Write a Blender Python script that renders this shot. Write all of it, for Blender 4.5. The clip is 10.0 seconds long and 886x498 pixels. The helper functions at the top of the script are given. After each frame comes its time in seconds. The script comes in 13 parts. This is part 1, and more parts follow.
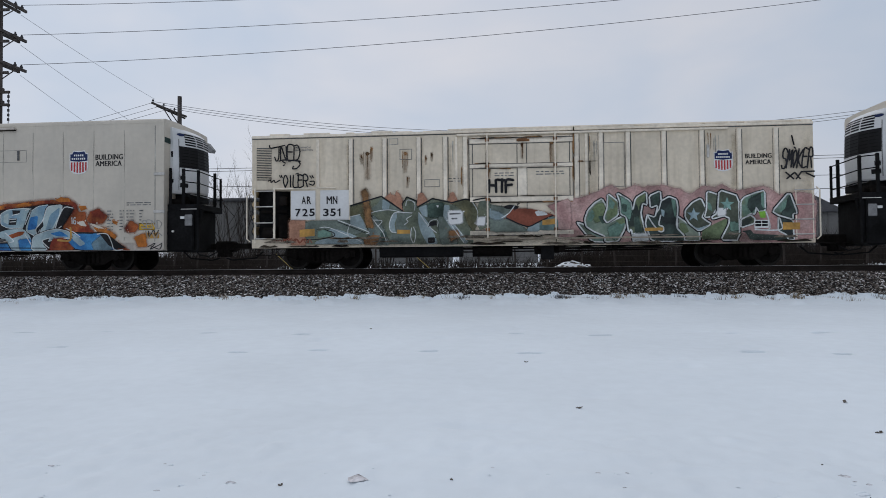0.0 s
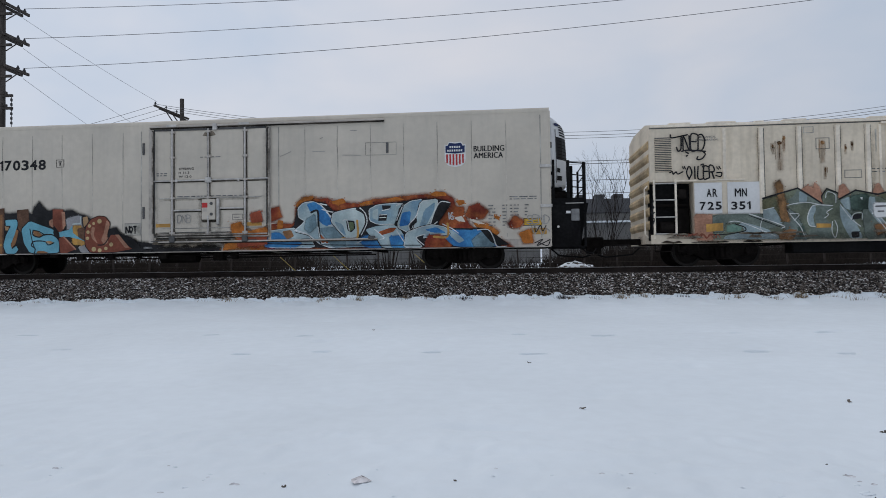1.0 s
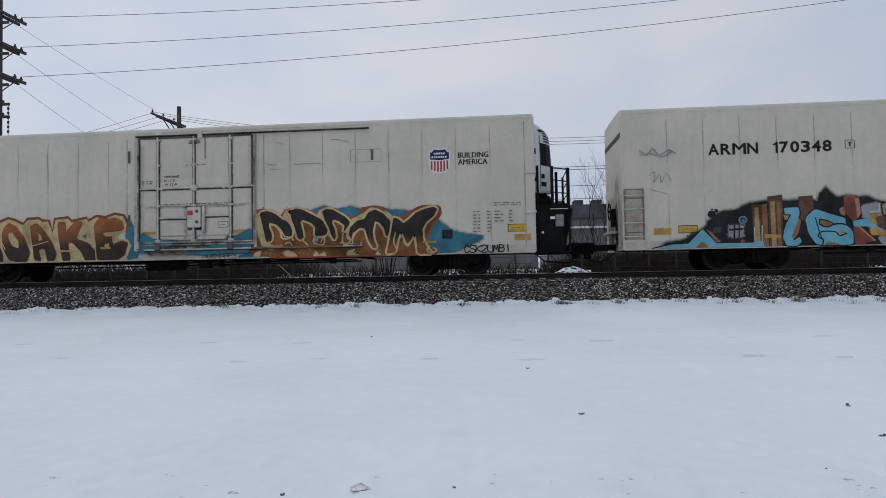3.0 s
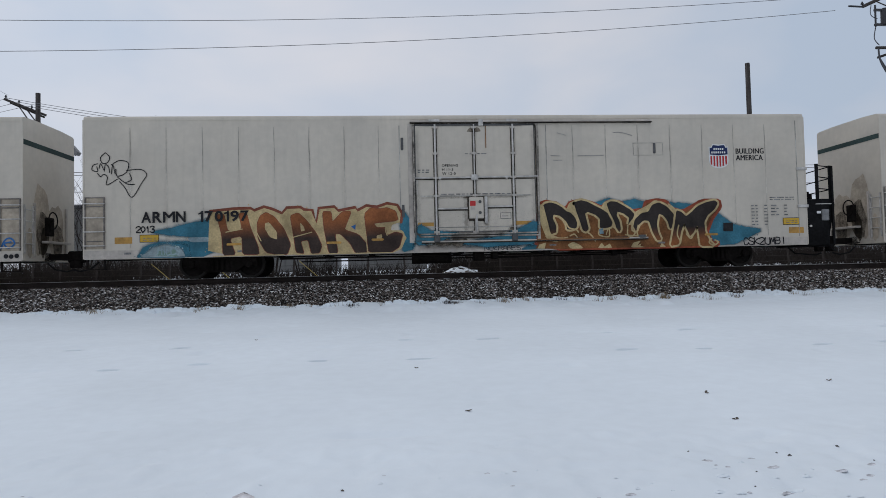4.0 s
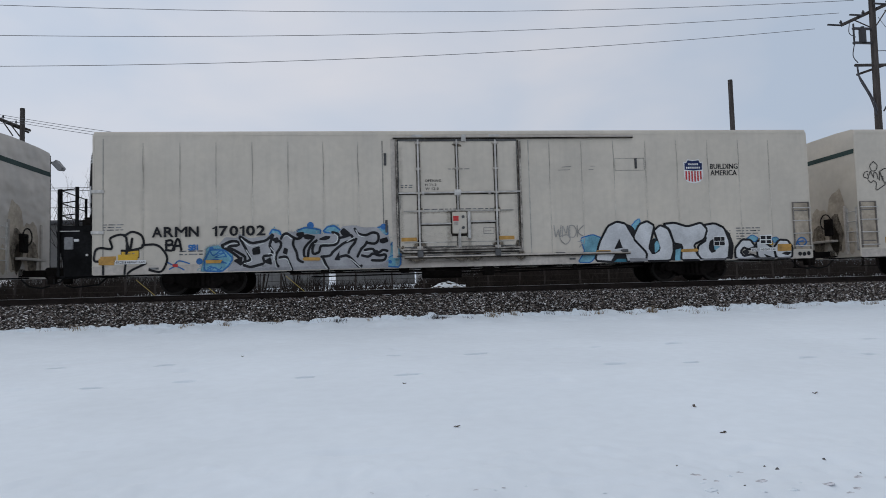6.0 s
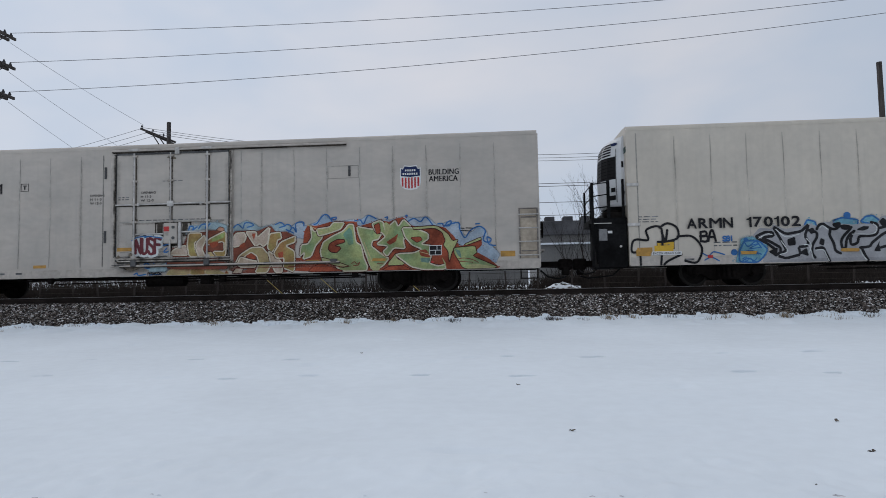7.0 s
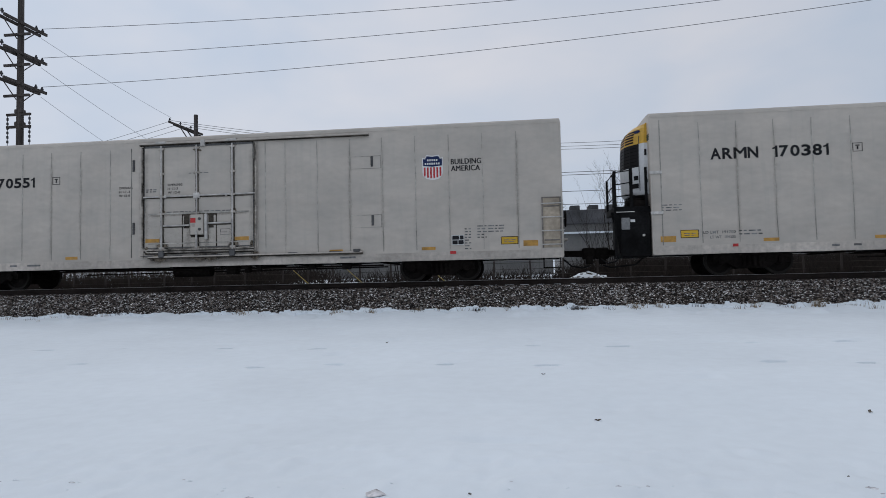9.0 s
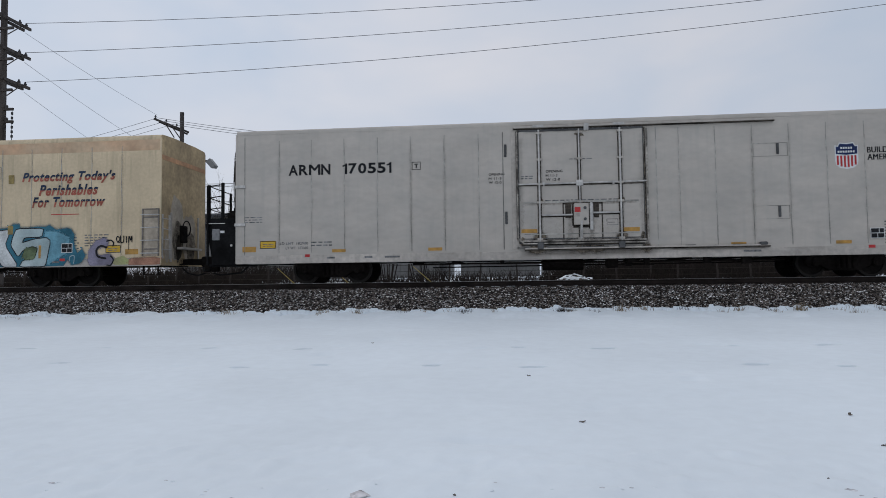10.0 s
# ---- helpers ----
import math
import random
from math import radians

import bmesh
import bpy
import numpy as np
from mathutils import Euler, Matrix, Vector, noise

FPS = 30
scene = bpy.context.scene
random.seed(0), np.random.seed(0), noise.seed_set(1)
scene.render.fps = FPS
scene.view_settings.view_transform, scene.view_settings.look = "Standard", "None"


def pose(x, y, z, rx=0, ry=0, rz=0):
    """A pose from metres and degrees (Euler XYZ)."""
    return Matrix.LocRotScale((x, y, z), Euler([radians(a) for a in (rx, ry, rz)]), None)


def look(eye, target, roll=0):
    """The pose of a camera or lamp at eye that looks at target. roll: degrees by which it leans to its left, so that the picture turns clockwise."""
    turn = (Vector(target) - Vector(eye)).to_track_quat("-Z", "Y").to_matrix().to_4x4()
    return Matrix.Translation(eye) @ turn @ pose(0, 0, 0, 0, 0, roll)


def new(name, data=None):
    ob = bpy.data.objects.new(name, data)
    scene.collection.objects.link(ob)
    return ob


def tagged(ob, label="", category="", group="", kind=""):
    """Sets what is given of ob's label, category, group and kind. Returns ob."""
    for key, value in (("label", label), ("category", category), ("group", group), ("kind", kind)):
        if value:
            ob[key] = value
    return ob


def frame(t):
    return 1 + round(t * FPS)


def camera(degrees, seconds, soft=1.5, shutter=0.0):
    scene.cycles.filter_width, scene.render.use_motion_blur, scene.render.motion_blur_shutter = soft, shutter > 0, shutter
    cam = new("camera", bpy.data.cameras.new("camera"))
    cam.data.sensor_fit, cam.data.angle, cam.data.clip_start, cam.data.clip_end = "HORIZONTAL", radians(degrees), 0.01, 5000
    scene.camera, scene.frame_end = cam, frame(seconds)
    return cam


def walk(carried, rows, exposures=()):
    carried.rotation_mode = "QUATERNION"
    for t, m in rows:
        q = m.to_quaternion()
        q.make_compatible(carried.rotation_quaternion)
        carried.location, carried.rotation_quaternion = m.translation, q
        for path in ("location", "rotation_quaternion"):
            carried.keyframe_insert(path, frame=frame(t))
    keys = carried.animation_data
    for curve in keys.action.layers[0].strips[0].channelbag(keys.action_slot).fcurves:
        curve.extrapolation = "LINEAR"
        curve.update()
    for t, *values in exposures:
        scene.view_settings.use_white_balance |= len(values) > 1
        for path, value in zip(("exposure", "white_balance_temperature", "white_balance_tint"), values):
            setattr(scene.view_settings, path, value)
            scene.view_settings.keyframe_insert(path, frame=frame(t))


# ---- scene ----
# ---- camera: it stands at the trackside and pans with the train ----
from mathutils.geometry import tessellate_polygon as tessellate

EYE = (0.0, 0.0, 0.05)


def aim(yaw, pitch, roll):
    """A hand-held pose: degrees to the right, up, and leaning to its left."""
    return Matrix.Translation(EYE) @ pose(0, 0, 0, 0, 0, -yaw) @ pose(0, 0, 0, 90 + pitch) @ pose(0, 0, 0, 0, 0, roll)


cam = camera(69.52, 10.0, soft=0.5, shutter=0.05)
LOOKS = [
    (0.0, -5.34, 1.57, -0.44), (0.5, -5.29, 1.49, -0.45), (1.0, -5.56, 1.66, -0.70),
    (1.5, -5.93, 1.83, -0.73), (2.0, -6.12, 2.08, -0.48), (2.5, -6.17, 2.22, -0.12),
    (3.0, -5.35, 2.20, -1.04), (3.2, -4.80, 2.11, -1.29), (4.3, 9.10, 2.03, -1.02),
    (4.5, 11.52, 1.94, -0.85), (5.0, 13.49, 1.72, -1.42), (5.5, 11.32, 2.59, -1.60),
    (5.7, 9.16, 2.96, -1.69), (6.8, -2.76, 3.64, -0.96), (7.0, -4.44, 3.61, -1.07),
    (7.5, -5.76, 3.24, -1.49), (8.0, -6.41, 2.82, -1.66), (8.5, -6.83, 2.75, -1.61),
    (9.0, -6.65, 2.73, -1.23), (9.5, -5.83, 2.70, -0.79), (10.0, -5.47, 2.80, -0.74),
]
walk(cam, [(t, aim(*a)) for t, *a in LOOKS], exposures=[(0.0, 0.0), (10.0, 0.0)])

# ---- light: an overcast winter sky with a weak, wide sun ----
SUN_EL, SUN_AZ = 52.0, -30.0
world = bpy.data.worlds.new("sky")
scene.world = world
world.use_nodes = True
wt = world.node_tree
wt.nodes.clear()


def wnode(kind, **values):
    n = wt.nodes.new(kind)
    for k, v in values.items():
        n.inputs[k].default_value = v
    return n


sky = wt.nodes.new("ShaderNodeTexSky")
sky.sky_type = "NISHITA"
sky.sun_disc = False
sky.sun_elevation, sky.sun_rotation = radians(SUN_EL), radians(SUN_AZ)
sky.air_density, sky.dust_density = 1.0, 3.0
dim = wt.nodes.new("ShaderNodeMix")
dim.data_type, dim.blend_type = "RGBA", "MULTIPLY"
dim.inputs["Factor"].default_value = 1.0
dim.inputs["B"].default_value = (0.10, 0.10, 0.10, 1)
coord = wt.nodes.new("ShaderNodeTexCoord")
stretch = wt.nodes.new("ShaderNodeMapping")
stretch.inputs["Scale"].default_value = (1.0, 1.0, 2.2)
puffs = wnode("ShaderNodeTexNoise", Scale=2.3, Detail=4.0, Roughness=0.5, Distortion=0.25)
cloud = wt.nodes.new("ShaderNodeValToRGB")
cloud.color_ramp.elements[0].position, cloud.color_ramp.elements[0].color = 0.34, (0.475, 0.56, 0.69, 1)
cloud.color_ramp.elements[1].position, cloud.color_ramp.elements[1].color = 0.68, (0.65, 0.665, 0.725, 1)
cover = wt.nodes.new("ShaderNodeMix")
cover.data_type = "RGBA"
cover.inputs["Factor"].default_value = 0.93
back = wnode("ShaderNodeBackground", Strength=1.0)
out = wt.nodes.new("ShaderNodeOutputWorld")
wl = wt.links.new
wl(coord.outputs["Generated"], stretch.inputs["Vector"])
wl(stretch.outputs["Vector"], puffs.inputs["Vector"])
wl(puffs.outputs["Fac"], cloud.inputs["Fac"])
wl(sky.outputs["Color"], dim.inputs["A"])
wl(dim.outputs["Result"], cover.inputs["A"])
wl(cloud.outputs["Color"], cover.inputs["B"])
parts = wt.nodes.new("ShaderNodeSeparateXYZ")
side = wnode("ShaderNodeMapRange", **{"From Min": -0.75, "From Max": 0.75, "To Min": 1.07, "To Max": 0.90})
glow = wt.nodes.new("ShaderNodeMix")
glow.data_type, glow.blend_type = "RGBA", "MULTIPLY"
glow.inputs["Factor"].default_value = 1.0
wl(coord.outputs["Generated"], parts.inputs["Vector"])
wl(parts.outputs["X"], side.inputs["Value"])
wl(cover.outputs["Result"], glow.inputs["A"])
wl(side.outputs["Result"], glow.inputs["B"])
wl(glow.outputs["Result"], back.inputs["Color"])
wl(back.outputs["Background"], out.inputs["Surface"])

sun_data = bpy.data.lights.new("sun", "SUN")
sun_data.energy, sun_data.angle, sun_data.color = 0.5, radians(50), (1.0, 0.95, 0.9)
sun = new("sun", sun_data)
sun.matrix_basis = look((-14, 45, 36), (0, 21, 0))


# ---- materials ----
def mat(name, base, rough=0.6, metal=0.0, var=0.12, coarse=0.8, fine=14.0, bump=0.0, bump_scale=40.0,
        streak=None, island=0.0, pick=0.0, fade=None, stretch_xyz=(1, 1, 1), spec=0.5, second=None, bump_depth=0.02, bump_detail=5.0):
    """A surface with two scales of variation. streak: (colour, amount) runs down the side; island, pick: spread of brightness
    from piece to piece; fade: (low z, high z, colour above) for paint sprayed in a blend;
    second: (colour, scale, softness) of cloudy patches."""
    m = bpy.data.materials.new(name)
    m.use_nodes = True
    nt = m.node_tree
    b = nt.nodes["Principled BSDF"]
    b.inputs["Roughness"].default_value, b.inputs["Metallic"].default_value = rough, metal
    b.inputs["Specular IOR Level"].default_value = spec

    def node(kind, **values):
        n = nt.nodes.new(kind)
        for k, v in values.items():
            n.inputs[k].default_value = v
        return n

    def mix(kind, fac, a, c):
        n = nt.nodes.new("ShaderNodeMix")
        n.data_type, n.blend_type = "RGBA", kind
        for sock, v in (("Factor", fac), ("A", a), ("B", c)):
            if isinstance(v, (int, float)):
                n.inputs[sock].default_value = v
            elif isinstance(v, tuple):
                n.inputs[sock].default_value = (*v, 1)
            else:
                nt.links.new(v, n.inputs[sock])
        return n.outputs["Result"]

    def ramp(value, lo, hi):
        n = node("ShaderNodeMapRange", **{"From Min": lo, "From Max": hi})
        nt.links.new(value, n.inputs["Value"])
        return n.outputs["Result"]

    tc = node("ShaderNodeTexCoord")
    mp = node("ShaderNodeMapping", Scale=stretch_xyz)
    nt.links.new(tc.outputs["Object"], mp.inputs["Vector"])

    def noise_of(scale, detail=3.0, vector=None):
        n = node("ShaderNodeTexNoise", Scale=scale, Detail=detail)
        nt.links.new(vector or mp.outputs["Vector"], n.inputs["Vector"])
        return n.outputs["Fac"]

    col = base
    if fade:
        sep = node("ShaderNodeSeparateXYZ")
        nt.links.new(tc.outputs["Object"], sep.inputs["Vector"])
        col = mix("MIX", ramp(sep.outputs["Z"], fade[0], fade[1]), base, fade[2])
    if second:
        col = mix("MIX", ramp(noise_of(second[1], 2.0), 0.5 - second[2], 0.5 + second[2]), col, second[0])
    lo = max(0.0, 1 - 1.6 * var)
    hi = 1 + 1.0 * var
    big = mix("MIX", ramp(noise_of(coarse), 0.3, 0.7), (lo,) * 3, (hi,) * 3)
    col = mix("MULTIPLY", 1.0, col, big)
    small = mix("MIX", ramp(noise_of(fine, 4.0), 0.3, 0.7), (1 - 0.8 * var,) * 3, (1 + 0.6 * var,) * 3)
    col = mix("MULTIPLY", 1.0, col, small)
    if streak:
        m2 = node("ShaderNodeMapping", Scale=(5.0, 1.0, 0.35))
        nt.links.new(tc.outputs["Object"], m2.inputs["Vector"])
        runs = ramp(noise_of(1.4, 5.0, m2.outputs["Vector"]), 0.52, 0.78)
        amount = mix("MULTIPLY", 1.0, (streak[1],) * 3, runs)
        col = mix("MIX", amount, col, streak[0])
    if island or pick:
        if island:
            src = node("ShaderNodeNewGeometry").outputs["Random Per Island"]
        else:
            src = node("ShaderNodeObjectInfo").outputs["Random"]
        k = island or pick
        col = mix("MULTIPLY", 1.0, col, mix("MIX", src, (1 - k,) * 3, (1 + k,) * 3))
    if isinstance(col, tuple):
        b.inputs["Base Color"].default_value = (*col, 1)
    else:
        nt.links.new(col, b.inputs["Base Color"])
    if bump:
        bp = node("ShaderNodeBump", Strength=bump, Distance=bump_depth)
        nt.links.new(noise_of(bump_scale, bump_detail), bp.inputs["Height"])
        nt.links.new(bp.outputs["Normal"], b.inputs["Normal"])
    return m


SNOW = mat("snow", (0.755, 0.805, 0.84), 0.75, var=0.03, coarse=0.35, fine=5.0, bump=0.22, bump_scale=5.0, spec=0.2)
GRIT = mat("gritty_slush", (0.68, 0.65, 0.63), 0.9, second=((0.36, 0.32, 0.29), 6.0, 0.15), var=0.35, coarse=2.5, fine=30, bump=0.6, bump_scale=25)
BED = mat("ballast_fill", (0.022, 0.019, 0.017), 0.95, var=0.5, coarse=3, fine=30, bump=1.0, bump_scale=22, spec=0.12)
RAIL = mat("rusty_rail", (0.032, 0.025, 0.022), 0.8, metal=0.0, var=0.3, coarse=1.5, fine=30, spec=0.12)
RAIL_TOP = mat("worn_rail_head", (0.35, 0.34, 0.33), 0.3, metal=1.0, var=0.1)
TIE = mat("creosoted_tie", (0.05, 0.04, 0.035), 0.9, var=0.3, coarse=3, fine=25, stretch_xyz=(1, 0.2, 1), spec=0.12)
# the second colour of both whites imitates soft shading on dented panels
WHITE = mat("white_car_paint", (0.60, 0.54, 0.45), 0.5, var=0.06, bump=0.9, bump_scale=1.0, bump_depth=0.06, bump_detail=1.5, second=((0.52, 0.475, 0.405), 0.9, 0.3), coarse=0.35, fine=5, streak=((0.34, 0.32, 0.27), 0.22))
WHITE_CLEAN = mat("clean_grey_white_paint", (0.515, 0.462, 0.402), 0.42, var=0.06, bump=1.0, bump_scale=1.25, bump_depth=0.10, bump_detail=1.0, second=((0.42, 0.388, 0.345), 1.1, 0.3), stretch_xyz=(0.8, 1, 1.5), coarse=0.35, fine=5, streak=((0.33, 0.32, 0.29), 0.28))
WHITE_OLD = mat("stained_white_paint", (0.69, 0.60, 0.47), 0.65, var=0.10, coarse=0.7, fine=8, streak=((0.40, 0.33, 0.23), 0.5))
POST_OLD = mat("old_post_paint", (0.80, 0.71, 0.58), 0.6, var=0.12, coarse=1.5, fine=12)
# darker tones that paint the ladder recess's shade; the first also serves grime
LADDER_BAY = mat("ladder_bay_paint", (0.42, 0.355, 0.275), 0.7, var=0.2, coarse=2, fine=10)
LADDER_SIDE = mat("ladder_upright_paint", (0.20, 0.18, 0.16), 0.7, var=0.3, coarse=2, fine=12)
END_DIRTY = mat("grimy_end_paint", (0.40, 0.36, 0.30), 0.8, var=0.25, coarse=0.9, fine=8, streak=((0.16, 0.13, 0.10), 0.55))
SOOT = mat("grey_dirt", (0.19, 0.16, 0.125), 0.9, var=0.4, coarse=5, fine=20, spec=0.12)
GRIME = mat("black_grime", (0.045, 0.036, 0.026), 0.9, var=0.4, coarse=5, fine=25, spec=0.12)
CREAM = mat("faded_cream_paint", (0.64, 0.51, 0.335), 0.65, var=0.10, coarse=0.7, fine=10, streak=((0.33, 0.27, 0.17), 0.7))
CREAM_END = mat("grimy_cream_end", (0.50, 0.37, 0.21), 0.8, var=0.25, coarse=0.9, fine=8, streak=((0.13, 0.10, 0.06), 0.6))
SEAM = mat("seam_grime", (0.36, 0.345, 0.31), 0.7, var=0.4, coarse=1.0, fine=12, stretch_xyz=(1, 1, 0.5))
SEAM_FAINT = mat("faint_seam", (0.49, 0.455, 0.395), 0.7, var=0.3, coarse=1.2, fine=12, stretch_xyz=(1, 1, 0.5))
SILL = mat("sill_paint", (0.47, 0.425, 0.375), 0.65, var=0.2, coarse=0.6, fine=9, streak=((0.26, 0.23, 0.19), 0.35))
TRIM_DARK = mat("dark_hardware", (0.10, 0.10, 0.10), 0.55, metal=0.3, var=0.25, spec=0.12)
DOOR_PIPE = mat("grimy_door_pipe", (0.36, 0.33, 0.29), 0.7, metal=0.1, var=0.5, coarse=2.5, fine=14, spec=0.15)
# near-black that paints in the shade beside door rods, bars and tracks
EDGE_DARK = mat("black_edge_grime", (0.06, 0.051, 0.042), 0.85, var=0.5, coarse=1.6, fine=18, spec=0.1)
WIRE_PALE = mat("pale_guy_strand", (0.55, 0.56, 0.58), 0.6, var=0.1)
STEEL = mat("galvanised_rod", (0.52, 0.50, 0.47), 0.5, metal=0.25, var=0.2, coarse=3)
BLACK = mat("sooty_black_steel", (0.009, 0.009, 0.0095), 0.85, var=0.4, coarse=1.5, fine=12, spec=0.12)
UNDER = mat("grimy_underframe", (0.013, 0.011, 0.010), 0.95, var=0.45, coarse=1.2, fine=10, spec=0.05)
WHEEL = mat("wheel_steel", (0.012, 0.010, 0.009), 0.85, metal=0.0, var=0.35, coarse=4, spec=0.12)
WHEEL_RIM = mat("worn_tread", (0.022, 0.02, 0.018), 0.55, metal=0.5, var=0.2, spec=0.12)
DECK_GREY = mat("dull_grey_box", (0.22, 0.22, 0.22), 0.6, var=0.2, coarse=4)
UNIT_WHITE = mat("refrigeration_shell", (0.62, 0.63, 0.635), 0.4, var=0.06)
UNIT_YELLOW = mat("yellow_shell", (0.62, 0.36, 0.04), 0.45, var=0.15)
GRILLE = mat("black_grille", (0.012, 0.012, 0.013), 0.5, var=0.2, spec=0.12)
INK = mat("black_lettering", (0.022, 0.022, 0.024), 0.6, var=0.25, coarse=3, spec=0.12)
INK_WORN = mat("worn_stencil", (0.20, 0.20, 0.20), 0.7, var=0.4, coarse=6, spec=0.12)
NAVY = mat("navy_shield", (0.022, 0.034, 0.095), 0.5, var=0.12, spec=0.12)
RED = mat("red_stripe", (0.48, 0.05, 0.05), 0.5, var=0.15, spec=0.12)
PAPER = mat("white_decal", (0.70, 0.70, 0.69), 0.55, var=0.06)
YELLOW = mat("yellow_decal", (0.60, 0.36, 0.02), 0.5, var=0.12)
OLD_BRASS = mat("dull_yellow_clip", (0.30, 0.22, 0.07), 0.6, var=0.25, coarse=5)
AMBER = mat("amber_reflector", (0.47, 0.25, 0.045), 0.5, var=0.22, coarse=3)
PALE_BAND = mat("faded_salmon_band", (0.60, 0.36, 0.21), 0.65, var=0.15, coarse=0.6, fine=6, second=((0.62, 0.50, 0.34), 0.5, 0.2))
ORANGE_BAND = mat("faded_orange_band", (0.56, 0.30, 0.15), 0.65, var=0.25, coarse=0.8, fine=6)
RUST = mat("rust_stain", (0.21, 0.09, 0.03), 0.85, var=0.45, coarse=5, fine=25)
GREEN_BAND = mat("dark_green_band", (0.035, 0.06, 0.055), 0.6, var=0.2, spec=0.12)
WOOD_POLE = mat("weathered_pole_wood", (0.085, 0.075, 0.07), 0.9, var=0.3, coarse=2, fine=25, stretch_xyz=(3, 3, 0.3), bump=0.3, spec=0.12)
CABLE = mat("power_cable", (0.09, 0.09, 0.10), 0.6, var=0.1, spec=0.12)
WIRE_GREY = mat("weathered_wire", (0.20, 0.20, 0.21), 0.6, var=0.1, spec=0.12)
PORCELAIN = mat("dark_insulator", (0.06, 0.06, 0.065), 0.35, var=0.15, spec=0.12)
BARK = mat("winter_bark", (0.034, 0.027, 0.023), 0.9, var=0.3, coarse=4, fine=30, spec=0.12)
STRAW = mat("dead_grass", (0.22, 0.16, 0.09), 0.9, var=0.3, island=0.35)
LEAF = mat("dry_brown_leaf", (0.15, 0.125, 0.10), 0.8, var=0.35, coarse=15)
SIDING = mat("grey_metal_siding", (0.15, 0.146, 0.14), 0.6, var=0.15, coarse=0.5, fine=6)
ROOFING = mat("dark_roofing", (0.10, 0.10, 0.105), 0.8, var=0.2, spec=0.12)
POST = mat("rusty_fence_post", (0.06, 0.05, 0.045), 0.85, var=0.3, spec=0.12)
POLE_STEEL = mat("dark_lamp_post", (0.035, 0.035, 0.037), 0.6, metal=0.2, var=0.2, spec=0.12)
GUARD = mat("yellow_guy_guard", (0.40, 0.31, 0.07), 0.6, var=0.1)
STONE = mat("ballast_stone", (0.135, 0.114, 0.10), 0.9, var=0.2, coarse=8, fine=60, island=0.9, spec=0.12)
STONE_SNOW = mat("snow_dusted_stone", (0.74, 0.72, 0.705), 0.9, var=0.25, coarse=8, fine=60, island=0.5)


# ---- mesh helpers ----
def flat_mesh(name, verts, faces, smooth=False):
    me = bpy.data.meshes.new(name)
    me.from_pydata([tuple(v) for v in verts], [], [tuple(f) for f in faces])
    me.update()
    if smooth:
        for p in me.polygons:
            p.use_smooth = True
    return me


